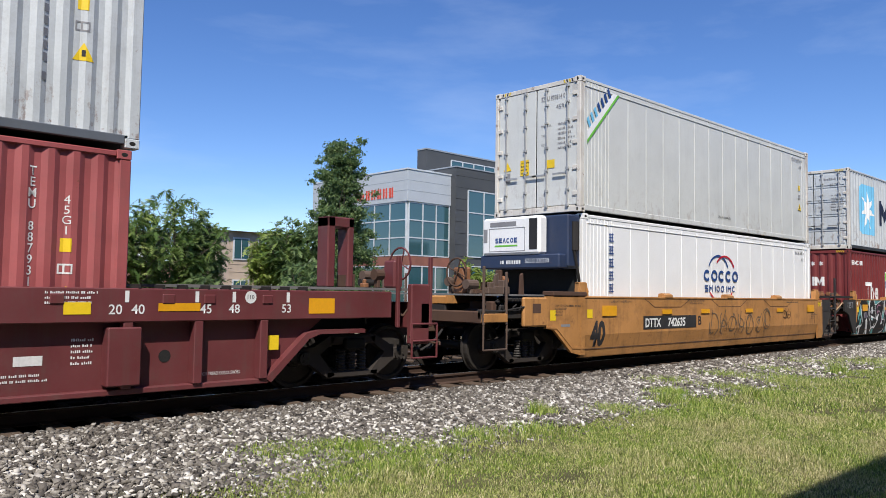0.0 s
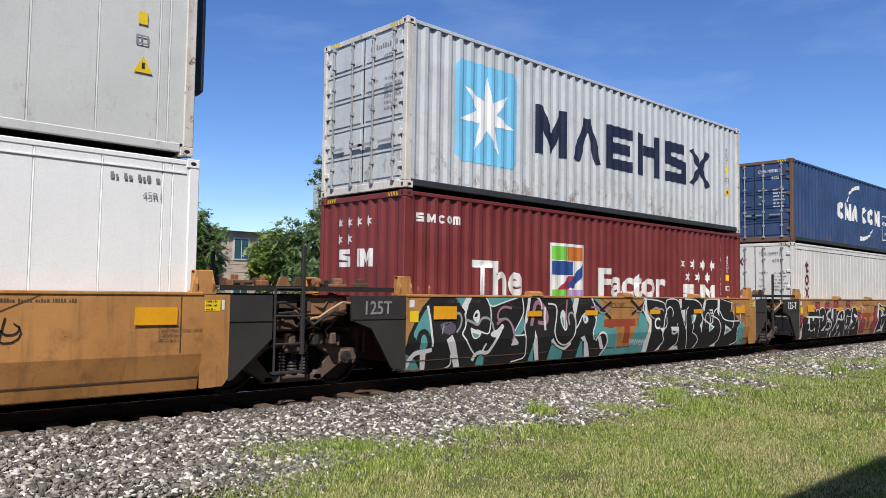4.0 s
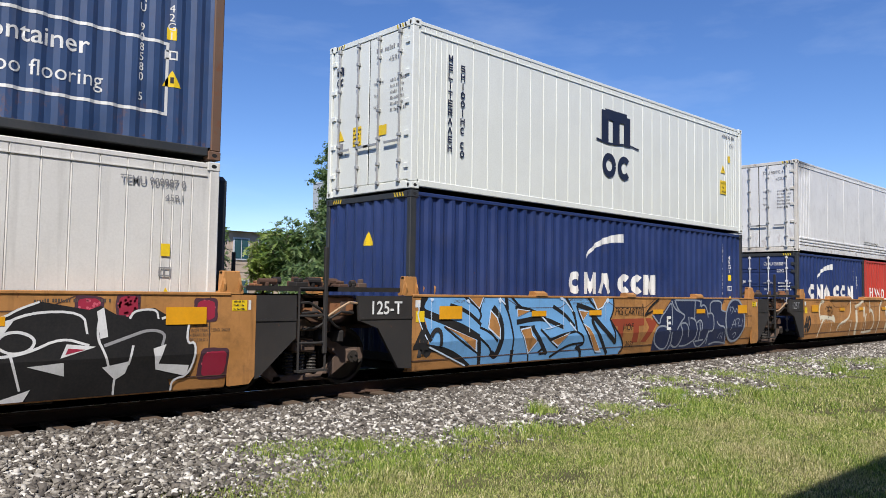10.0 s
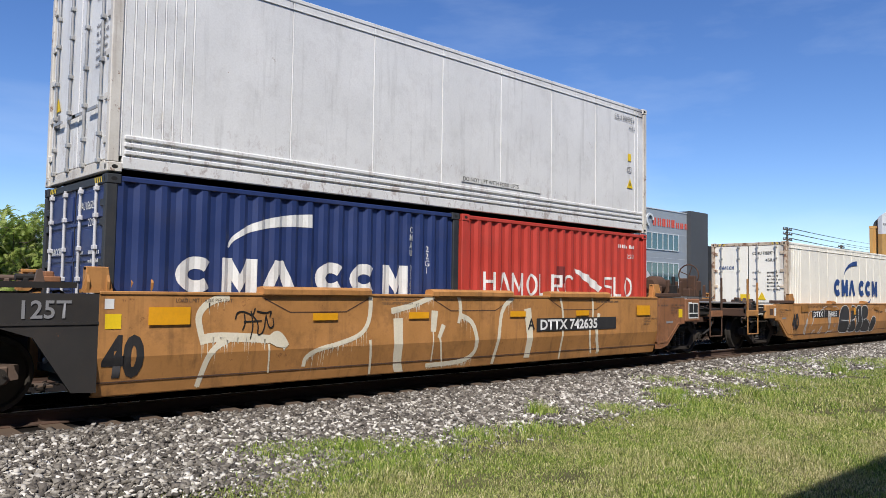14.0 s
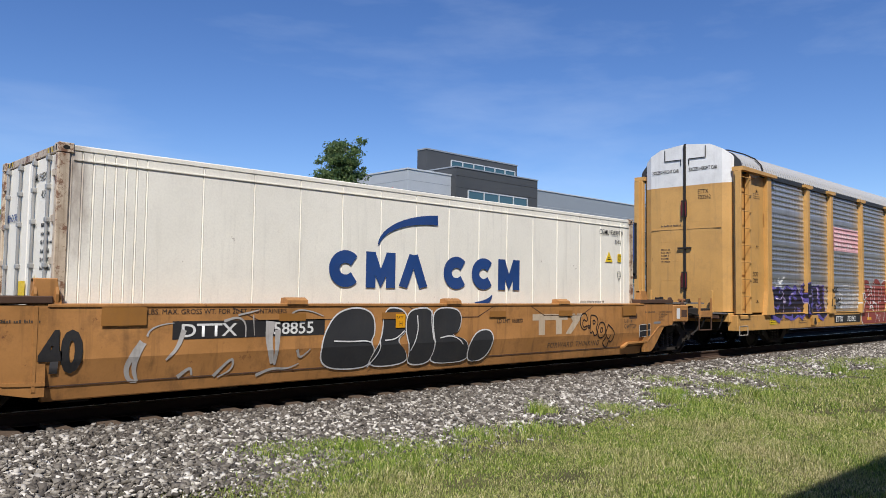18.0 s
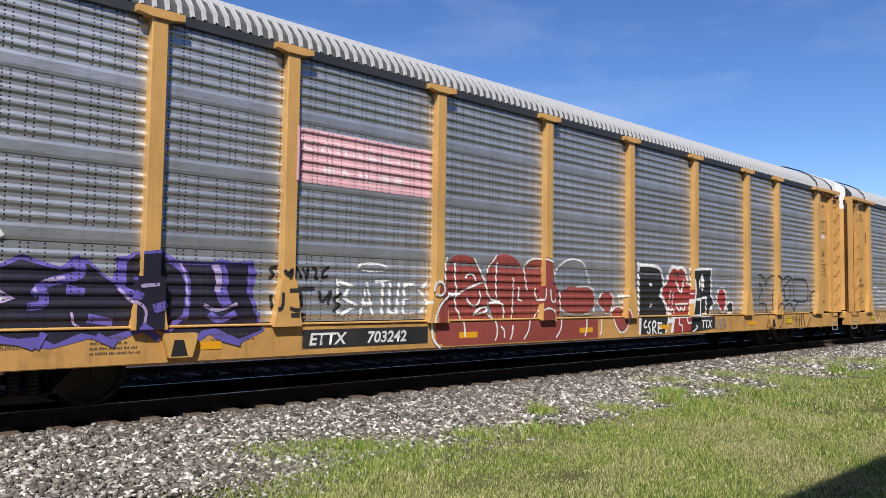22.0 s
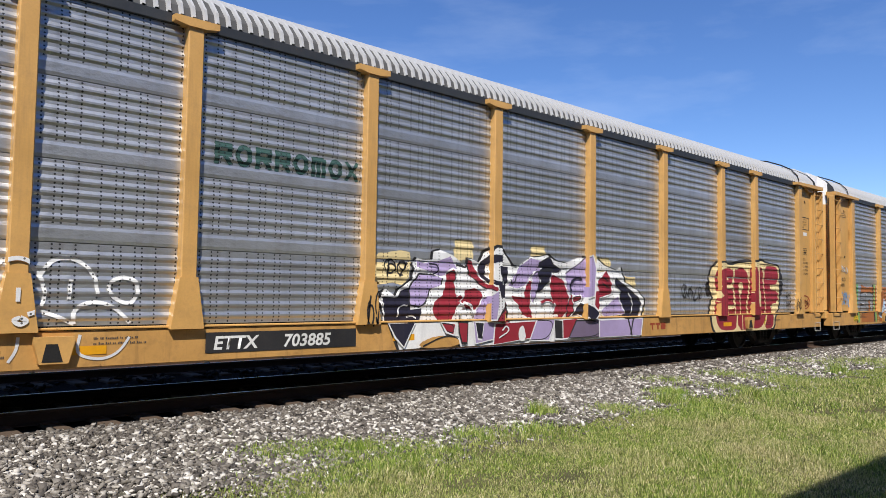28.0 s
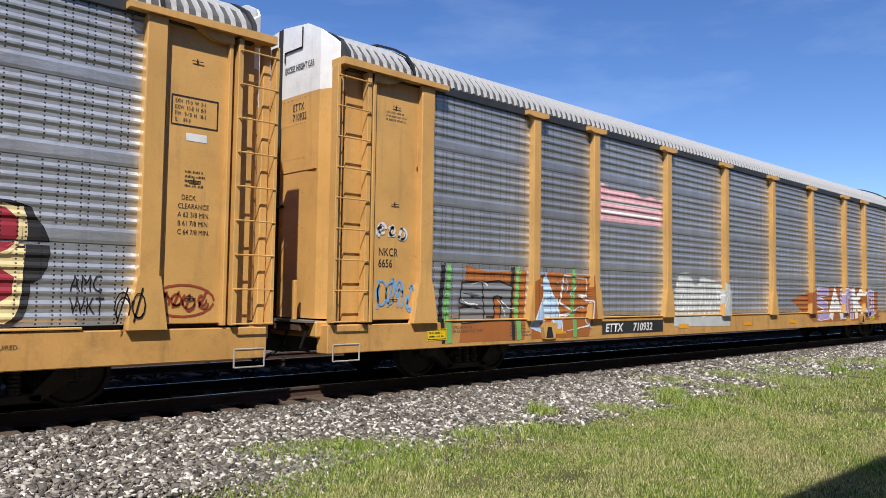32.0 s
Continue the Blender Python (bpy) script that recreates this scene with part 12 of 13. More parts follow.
can.line(RK_WHITE, 0.09, (12.55, 1.65), (12.56, 1.6))
can.line(RK_BLACK, 0.035, (15.7, 1.83), (15.89, 1.75))
can.line(RK_BLACK, 0.035, (15.67, 1.69), (15.93, 1.62))
can.line(RK_WHITE, 0.03, (16.64, 1.51), (16.81, 1.3), (16.73, 1.08))
can.line(RK_BLACK, 0.025, (10.61, 0.6), (11.08, 0.76), (11.41, 0.72))
can.line(RK_BLACK, 0.03, (12.78, 1.72), (12.83, 1.61), (12.98, 1.82))
can.line(RK_WHITE, 0.03, (12.52, 0.81), (12.62, 0.9), (12.72, 0.8), (12.43, 0.68))
scrawl(9.4, 9.75, 0.9, 1.5, 2, 0.03, RK_BLACK, r2, RACKSIDE, 87)
scrawl(9.85, 10.35, 1.7, 2.0, 2, 0.03, RK_BLACK, r2, RACKSIDE, 88)
# big crimson letters in a cream body with a black shade
can = Can(r2, RACKSIDE, 0.555, 2.6, 0.0035, 0.0005)
BODY = [(20.72, 2.3), (20.96, 2.34), (21.58, 2.27), (21.85, 2.34), (22.49, 2.41), (22.8, 2.4), (23.37, 2.48), (23.67, 2.4), (24.48, 2.38), (24.55, 2.17), (24.52, 1.76), (24.5, 1.26), (24.42, 1.09), (24.09, 0.93), (24.07, 0.62), (23.75, 0.56), (21.64, 0.47), (20.79, 0.45), (20.53, 0.57), (20.38, 0.84), (20.36, 1.15), (20.45, 1.35), (20.55, 1.45), (20.43, 1.54), (20.35, 1.72), (20.35, 1.94), (20.44, 2.14)]
can.fill(RK_BLACK, 1, *grown(BODY, 0.085))
can.fill(RK_BLACK, 1, (24.47, 2.33), (24.67, 2.22), (24.8, 1.93), (24.74, 1.6), (24.57, 1.47), (24.41, 1.75))
can.fill(RK_CREAM, 1, *BODY)
can.fill(RK_CRIM, 1, (20.93, 2.19), (20.73, 2.11), (20.63, 1.89), (20.67, 1.64), (20.84, 1.51), (20.93, 1.49), (20.73, 1.43), (20.63, 1.24), (20.59, 0.97), (20.69, 0.72), (20.95, 0.59), (21.74, 0.59), (21.76, 0.93), (21.77, 1.13), (21.67, 1.2), (21.67, 1.71), (21.58, 1.79), (21.68, 1.91), (21.68, 2.21))
can.fill(RK_CRIM, 1, (21.75, 2.2), (21.91, 2.17), (22.01, 2.25), (22.28, 2.24), (22.49, 2.09), (22.57, 1.84), (22.52, 1.52), (22.39, 1.27), (22.38, 1.13), (22.51, 1), (22.6, 0.95), (22.52, 0.59), (21.82, 0.58), (21.81, 1.13), (21.73, 1.67), (21.65, 1.74), (21.74, 1.91))
can.fill(RK_CRIM, 1, (22.61, 2.24), (22.88, 2.3), (22.92, 1.71), (22.93, 1.27), (23.04, 1.17), (23.14, 1.23), (23.07, 1.56), (22.99, 1.86), (23.05, 2.16), (23.21, 2.32), (23.42, 2.24), (23.49, 2.03), (23.44, 1.8), (23.54, 1.5), (23.58, 1.11), (23.49, 0.89), (23.32, 0.67), (22.99, 0.59), (22.62, 0.63), (22.58, 0.91), (22.56, 1.05), (22.44, 1.2), (22.58, 1.48), (22.64, 1.77))
can.fill(RK_CRIM, 1, (23.59, 2.31), (23.9, 2.35), (24.45, 2.33), (24.44, 1.83), (23.92, 1.78), (23.88, 1.66), (24.45, 1.65), (24.42, 1.31), (23.92, 1.27), (24.01, 0.99), (24.03, 0.91), (24, 0.6), (23.42, 0.57), (23.6, 0.88), (23.65, 1.27), (23.52, 1.65), (23.54, 2.03))
can.fill(RK_CREAM, 1, (21.07, 1.73), (21.54, 1.79), (21.64, 1.74), (21.58, 1.67), (21.1, 1.66))
can.fill(RK_CREAM, 1, (21.12, 1.21), (21.62, 1.24), (21.73, 1.18), (21.66, 1.13), (21.16, 1.14))
can.fill(RK_CREAM, 1, (21.94, 1.82), (22.08, 1.86), (22.22, 1.81), (22.22, 1.69), (22.09, 1.55), (22.04, 1.39), (21.98, 1.54))
can.fill(RK_CREAM, 1, (22.92, 2.15), (23, 2.01), (22.96, 1.71), (23.06, 1.41), (23.12, 1.27), (23.04, 1.17), (22.91, 1.23), (22.88, 1.71))
can.line(RK_CREAM, 0.045, (22.04, 1.41), (22.07, 0.99), (22.09, 0.57))
can.line(RK_CREAM, 0.045, (21.67, 2.23), (21.68, 1.94), (21.55, 1.78))
can.line(RK_CREAM, 0.045, (21.64, 1.67), (21.7, 1.4), (21.67, 1.2))
can.line(RK_CREAM, 0.045, (21.77, 1.13), (21.75, 0.87), (21.71, 0.6))
can.line(RK_CREAM, 0.045, (23.48, 2.25), (23.44, 1.91), (23.54, 1.57), (23.61, 1.23), (23.57, 0.89), (23.4, 0.65))
can.line(RK_CREAM, 0.045, (22.55, 1.77), (22.51, 1.48), (22.37, 1.23), (22.48, 1.01))
can.line(RK_CREAM, 0.045, (24.47, 2.34), (24.46, 1.83), (23.92, 1.78))
can.line(RK_CREAM, 0.045, (24.45, 1.65), (24.42, 1.31))
words("AMC", 25.0, 1.42, 0.2, RK_BLACK, r2, RACKSIDE, 0.6, name="graffiti_line", lift=0.006)
words("WKT", 25.0, 1.16, 0.2, RK_BLACK, r2, RACKSIDE, 0.6, name="graffiti_line", lift=0.006)
mark("graffiti_cloud", [oval(20.3, 1.65, 0.16, 0.2, 14)], RK_BLACK, r2, RACKSIDE, 0.004)
scrawl(19.0, 20.0, 1.35, 1.75, 4, 0.03, RK_BLACK, r2, RACKSIDE, 84)
glyphs("ttr", 17.5, 0.70, 0.15, 0.2, G_BRICK, r2, SILL, gap=0.15)
mark("graffiti_line", band(arc(26.35, 1.32, 0.42, 0, 350, 18, 0.2), 0.03, 0.03), G_BRICK, r2, DOORSIDE, 0.005)
scrawl(26.0, 26.7, 1.2, 1.45, 4, 0.03, G_BRICK, r2, DOORSIDE, 85)
scrawl(25.45, 25.85, 1.0, 1.5, 2, 0.02, G_BLACK, r2, Wall(lambda u, v, k: (u, -1.612 - k, v)), 85)
# third rack
mark("pink_panel", [[(6.68, 3.07), (6.9, 3.02), (9.3, 3.05), (9.3, 3.70), (9.1, 3.6), (8.9, 3.74), (8.5, 3.62), (8.2, 3.75), (7.2, 3.7), (7.0, 3.82), (6.68, 3.78)]], RK_PINK, r3, RACKSIDE, 0.004)
mark("bare_strip", [rect(6.9, 9.2, 3.2, 3.26), rect(6.9, 9.2, 3.42, 3.48)], RACK_WHITE, r3, RACKSIDE, 0.0055)
mark("graffiti_ground", [[(2.7, 0.62), (4.4, 0.62), (4.5, 1.9), (3.4, 1.85), (2.9, 1.95)]], RK_RUST, r3, RACKSIDE, 0.003)
mark("graffiti_ground", [[(4.6, 0.62), (6.4, 0.62), (6.6, 1.0), (6.5, 1.85), (5.2, 1.9), (4.6, 1.7)]], RK_RUST, r3, RACKSIDE, 0.0032)
for k_, (u_, m_) in enumerate(((2.28, RK_BLACK), (2.42, RK_GREEN), (4.05, RK_BLACK), (4.2, RK_GREEN), (5.9, RK_GREEN))):
    mark("graffiti_stripe", band([(u_ + 0.05, 0.62), (u_, 1.2), (u_ + 0.08, 1.98)], 0.13 if m_ is RK_GREEN else 0.08, 0.1), m_, r3, RACKSIDE, 0.0045 + 0.0008 * k_)
tag_piece(2.75, 4.0, 0.95, 1.7, "zig arch", hue("bare_grey", (0.2, 0.21, 0.22)), RK_BLACK, RK_WHITE, r3, RACKSIDE, 91, rim=0.03, fat=0.4)
tag_piece(4.7, 6.45, 0.75, 1.85, "peak zig", (RK_SKY, RK_RUST), RK_WHITE, RK_SKY, r3, RACKSIDE, 94, rim=0.04, fat=0.35, strokes=5)
PALEG = rack_hue("overpaint_grey_white_on_sheet", (0.5, 0.52, 0.5))
mark("graffiti_ground", [[(9.75, 0.75), (12.6, 0.70), (12.65, 1.75), (11.9, 1.85), (11.2, 1.95), (10.9, 1.7), (10.5, 2.05), (10.1, 2.0), (9.9, 1.6)]], PALEG, r3, RACKSIDE, 0.004)
scrawl(9.9, 12.5, 1.0, 1.8, 5, 0.035, RK_WHITE, r3, RACKSIDE, 92)
mark("graffiti_ground", [[(18.2, 0.7), (24.3, 0.7), (24.4, 1.7), (22, 1.85), (19, 1.8), (16.6, 1.4)]], RK_RUST, r3, RACKSIDE, 0.003)
tag_piece(18.5, 23.9, 0.75, 1.85, "zig peak arch fork loop", (RK_LILAC, RK_WHITE), RK_WHITE, RK_WHITE, r3, RACKSIDE, 93, rim=0.03, fat=0.3)
scrawl(0.9, 1.7, 1.2, 1.7, 4, 0.035, G_SKY, r3, DOORSIDE, 94)
scrawl(0.9, 1.5, 2.3, 2.55, 3, 0.05, G_WHITE, r3, DOORSIDE, 95)
FRONT2 = Wall(lambda u, v, k: (0.047 - k, -u, v))
rt_ = random.Random(196)
for k_ in range(10):
    u_, v_ = 0.16 + 0.115 * (k_ % 5), 1.79 - 0.22 * (k_ // 5)
    thin_line([(u_ + rt_.uniform(-0.03, 0.1), v_ + 0.20 * e_ + rt_.uniform(-0.03, 0.03)) for e_ in (1, 0.1, 0.9, 0.5, 0, 0.3)], 0.017, G_WHITE, r2, FRONT2, 0.005 + 0.0004 * k_)
thin_line([(0.34, 2.05), (0.45, 2.09), (0.56, 2.04)], 0.017, G_WHITE, r2, FRONT2, 0.0095)
thin_line([(0.36, 1.50), (0.46, 1.46), (0.55, 1.51)], 0.017, G_WHITE, r2, FRONT2, 0.0099)
TAG_BROWN = hue("spray_thin_brown", (0.12, 0.06, 0.03))
thin_line(((0.9, 1.58), (0.93, 1.65), (0.96, 1.59), (0.98, 1.67), (1.02, 1.59), (1.06, 1.66), (1.09, 1.59), (1.14, 1.67), (1.23, 1.66)), 0.009, TAG_BROWN, r2, DOORSIDE, 0.006)
thin_line(((0.8, 1.51), (0.91, 1.51), (0.92, 1.43), (0.97, 1.5), (1.01, 1.44)), 0.009, TAG_BROWN, r2, DOORSIDE, 0.0064)
thin_line(((1.03, 1.35), (1.06, 1.49), (1.09, 1.54), (1.08, 1.38), (1.07, 1.32)), 0.009, TAG_BROWN, r2, DOORSIDE, 0.0068)
thin_line(((1.13, 1.53), (1.15, 1.46), (1.2, 1.55), (1.2, 1.47), (1.25, 1.52), (1.25, 1.46), (1.32, 1.49), (1.28, 1.44), (1.4, 1.48), (1.34, 1.42), (1.46, 1.27)), 0.009, TAG_BROWN, r2, DOORSIDE, 0.0072)
thin_line(((0.91, 1.42), (0.81, 1.39), (0.78, 1.29), (0.83, 1.21), (0.9, 1.16)), 0.009, TAG_BROWN, r2, DOORSIDE, 0.0076)
thin_line(((0.89, 1.38), (0.91, 1.29), (0.96, 1.4), (0.98, 1.29)), 0.009, TAG_BROWN, r2, DOORSIDE, 0.008)
thin_line(((0.93, 1.27), (1.05, 1.31), (0.97, 1.18), (1.05, 1.24), (1.12, 1.21), (1.19, 1.17), (1.26, 1.19), (1.26, 1.12)), 0.009, TAG_BROWN, r2, DOORSIDE, 0.0084)


# ---- what stands beyond the tracks ----
def leaf_crown(centres, per, size, material, parent, rs, name="crown", droop=0.5):
    """Loose leaves that gather round each centre, thinning outwards."""
    P = []
    for (cx, cy, cz, r) in centres:
        P.append(np.array((cx, cy, cz)) + rs.normal(0, 0.5, (per, 3)) * r * np.array((1, 1, 0.62)))
    P = np.concatenate(P)
    n = len(P)
    a, b = rs.normal(0, 1, (n, 3)), rs.normal(0, 1, (n, 3))
    a[:, 2] -= droop
    a /= np.linalg.norm(a, axis=1)[:, None]
    b = np.cross(a, b)
    b /= np.linalg.norm(b, axis=1)[:, None]
    ln, wd = size * rs.uniform(0.6, 1.3, n)[:, None], size * 0.36 * rs.uniform(0.6, 1.2, n)[:, None]
    fold = np.cross(a, b) * size * 0.12
    V = np.stack([P - a * ln * 0.5, P + b * wd + fold, P + a * ln * 0.5, P - b * wd + fold], 1).reshape(-1, 3)
    F = np.array([(0, 1, 2), (0, 2, 3)])[None] + (np.arange(n) * 4)[:, None, None]
    ob = scatter_mesh(name, V, F.reshape(-1, 3), material, "", "")
    del ob["kind"]
    ob.parent = parent
    return ob


def frond_crown(centres, per, size, material, parent, rs):
    """Arching compound leaves round each centre, every one a midrib with pointed leaflets on both sides."""
    P, A = [], []
    for cx, cy, cz, r in centres:
        c = np.array((cx, cy, cz))
        P.append(c + rs.normal(0, 0.45, (per, 3)) * r * np.array((1, 1, 0.7)))
        A.append(rs.normal(0, 1, (per, 3)) + np.array((0, 0, 0.35)))
    P, A = np.concatenate(P), np.concatenate(A)
    n, seg = len(P), 6
    A /= np.linalg.norm(A, axis=1)[:, None]
    B = np.cross(A, rs.normal(0, 0.35, (n, 3)) + np.array((0, 0, 1.0)))
    B /= np.linalg.norm(B, axis=1)[:, None]
    L = size * 4.2 * rs.uniform(0.6, 1.25, n)[:, None]
    spine = [P + A * L * (k / seg) - np.array((0, 0, 1.0)) * L * 0.45 * (k / seg) ** 2 for k in range(seg + 1)]
    rows = list(spine)
    for side in (-1, 1):
        for k in range(seg):
            reach = L * 0.30 * math.sin(math.pi * (0.2 + 0.7 * (k + 0.5) / seg))
            rows.append((spine[k] + spine[k + 1]) / 2 + B * reach * side + A * L * 0.08 - np.array((0, 0, 0.35)) * reach)
    V = np.stack(rows, 1).reshape(-1, 3)
    f = [(k, k + 1, seg + 1 + k) for k in range(seg)] + [(k + 1, k, 2 * seg + 1 + k) for k in range(seg)]
    F = np.array(f)[None] + (np.arange(n) * (3 * seg + 1))[:, None, None]
    ob = scatter_mesh("crown", V, F.reshape(-1, 3), material, "", "")
    del ob["kind"]
    ob.parent = parent


def tree(x, y, h, w, material, label, seed, per=80, size=0.105, low=0.2, conic=0.0, twigs=5, name="tree", puff=1.0, more=0, fronds=0):
    """A tapered trunk, limbs that fork into twigs, and leaves about the twigs."""
    rs = np.random.RandomState(seed)
    t = thing(name, x, y, ground_z(y), label, "tree")
    bm = bm_new()
    p, top, r, pts = Vector((0, 0, -0.1)), h * 0.86, 0.022 * h, []
    for k in range(8):
        q = Vector((rs.uniform(-0.03, 0.03) * h * k / 8, rs.uniform(-0.03, 0.03) * h * k / 8, top * (k + 1) / 8))
        rod(bm, p, q, r * (1 - 0.11 * k), 8, r * (1 - 0.11 * (k + 1)), False)
        pts.append(q)
        p = q
    part("trunk", bm, BARK, t)
    bm = bm_new()
    centres = []
    n = int(14 + h * 2.2) + more
    for k in range(n):
        f = low + (0.97 - low) * (k + rs.uniform(0, 1)) / n
        a = k * 2.4 + rs.uniform(-0.6, 0.6)
        g = (f - low) / (1 - low)
        wide = w / 2 * ((math.sin(math.pi * min(1, g * 0.75 + 0.22)) ** 0.7) if not conic else (1 - g) ** conic * 0.92 + 0.08) * rs.uniform(0.65, 1.15)
        e = Vector((math.cos(a) * wide, math.sin(a) * wide, h * f * rs.uniform(0.93, 1.0)))
        s = pts[min(7, max(0, int(f * 0.75 * 8) - 1))]
        mid = (s + e) / 2 + Vector((0, 0, 0.04 * h))
        rod(bm, s, mid, 0.008 * h * (1.15 - f), 5, 0.005 * h * (1.15 - f), False)
        rod(bm, mid, e, 0.005 * h * (1.15 - f), 5, 0.002 * h, False)
        for i in range(twigs):
            u = 0.35 + 0.65 * (i + 1) / twigs
            c = (s * (1 - u) + mid * u) if u < 0.5 else (mid * (2 - 2 * u) + e * (2 * u - 1))
            tip = c + Vector(rs.normal(0, 1, 3)) * 0.09 * w + Vector((0, 0, 0.02 * w))
            rod(bm, c, tip, 0.012, 4, 0.006, False)
            centres.append((*tip, rs.uniform(0.16, 0.38) * (0.5 + 0.11 * w) * puff))
    part("branch_work", bm, BARK, t)
    if fronds:
        frond_crown(centres, fronds, size, material, t, rs)
    else:
        leaf_crown(centres, per, size, material, t, rs)
    return t


def placed_tree(dx, reach, dz, w, material, label, seed, **k):
    """A tree on the line of sight dx, reach metres beyond the viewer, its top on the slope dz."""
    y = reach - 10.707
    tree(dx * reach, y, 1.485 + dz * reach - ground_z(y), w, material, label, seed, **k)


placed_tree(0.722, 36, 0.262, 5.2, LEAF_B, "tall narrow dark green tree beside the office building", 3, per=70, size=0.16, low=0.03, conic=0.9, twigs=10, puff=1.15, more=36)
for dx_, far_, dz_, w_, m_, lb_ in (
        (0.215, 30, 0.096, 4.2, LEAF_C, "bushy bright green tree behind the tracks"), (0.258, 31, 0.088, 2.8, LEAF_C, "bushy bright green tree behind the tracks"),
        (0.300, 34, 0.05, 2.2, LEAF_A, "low leafy green tree behind the tracks"), (0.352, 33, 0.098, 2.8, LEAF_A, "airy tree with feathery leaves"),
        (0.395, 33, 0.112, 3.8, LEAF_A, "airy tree with feathery leaves and thin trunk"), (0.448, 34, 0.124, 4.2, LEAF_A, "tall airy green tree behind the tracks"),
        (0.482, 34, 0.108, 2.4, LEAF_B, "dense dark green tree behind the tracks"), (0.588, 36, 0.085, 1.8, LEAF_C, "yellowish green tree before a beige house"),
        (0.622, 35, 0.104, 2.6, LEAF_A, "green tree before a beige house"), (0.66, 34, 0.108, 2.8, LEAF_B, "green tree beside the tall narrow one"),
        (0.485, 31, 0.02, 1.6, LEAF_B, "low dark shrub tree"), (0.68, 30, 0.04, 3.2, LEAF_B, "low leafy shrub tree"),
        (1.03, 36, 0.055, 2.6, LEAF_C, "small green tree in front of the office"), (1.1, 37, 0.04, 2.4, LEAF_A, "low green bush in front of the office"), (0.14, 30, 0.12, 5.0, LEAF_A, "leafy green tree behind the tracks"), (0.05, 30, 0.12, 5.0, LEAF_A, "leafy green tree behind the tracks")):
    airy = dx_ in (0.300, 0.352, 0.395, 0.588, 0.622)
    placed_tree(dx_, far_, dz_, w_, m_, lb_, int(dx_ * 1000), low=0.5 if airy else 0.36, fronds=9 if airy else 13, size=0.1, more=6)

# ---- office building ----
CLAD = paint("light_grey_cladding", (0.42, 0.45, 0.48), 0.5, 0.08, 0, 0.08, fade=0.03, bump=0.02)
CLAD2 = paint("blue_grey_cladding", (0.26, 0.29, 0.32), 0.5, 0.08, 0, 0.08, fade=0.03, bump=0.02)
DARKB = paint("charcoal_block", (0.055, 0.06, 0.066), 0.7, 0.15, 0, 0.1, fade=0.08, bump=0.05)
BRICKM = paint("red_brick", (0.24, 0.09, 0.06), 0.8, 0.25, 0, 0.1, fade=0.15, bump=0.2)
ALU = paint("pale_window_frame", (0.6, 0.62, 0.63), 0.4, 0.1, 0, 0.05, metal=0.2)
SIGN_RED = paint("orange_red_sign", (0.6, 0.06, 0.03), 0.5, 0.05, 0, 0.05)


def glass(name, col):
    m, n, l, p = nodes_of(name)
    p.inputs["Base Color"].default_value = (*col, 1)
    p.inputs["Roughness"].default_value, p.inputs["Metallic"].default_value = 0.06, 0.0
    p.inputs["IOR"].default_value, p.inputs["Coat Weight"].default_value = 1.8, 0.6
    return m


GLASS = glass("green_grey_glazing", (0.03, 0.085, 0.095))
YB = 34.3
GZ = -0.42


def glazing(b, u0, u1, z0, z1, cols, rows, axis, at, name="window"):
    """A glazed field with frame and panes on a wall; axis 'x' for a wall along x, 'y' for one along y."""
    def bx(bm, a0, a1, d0, d1, c0, c1):
        box(bm, a0, a1, at + d0, at + d1, c0, c1) if axis == "x" else box(bm, at + d0, at + d1, a0, a1, c0, c1)
    w = new(name)
    w.parent = b
    for i in range(cols):
        for j in range(rows):
            bm = bm_new()
            a0, a1 = u0 + (u1 - u0) * i / cols, u0 + (u1 - u0) * (i + 1) / cols
            c0, c1 = z0 + (z1 - z0) * j / rows, z0 + (z1 - z0) * (j + 1) / rows
            bx(bm, a0 + 0.04, a1 - 0.04, -0.04, 0.0, c0 + 0.04, c1 - 0.04)
            part("pane", bm, GLASS, w)
    bm = bm_new()
    for i in range(cols + 1):
        a = u0 + (u1 - u0) * i / cols
        bx(bm, a - 0.045, a + 0.045, -0.10, 0.0, z0, z1)
    for j in range(rows + 1):
        c = z0 + (z1 - z0) * j / rows
        bx(bm, u0, u1, -0.085, 0.0, c - 0.045, c + 0.045)
    part("window_frame", bm, ALU, w)


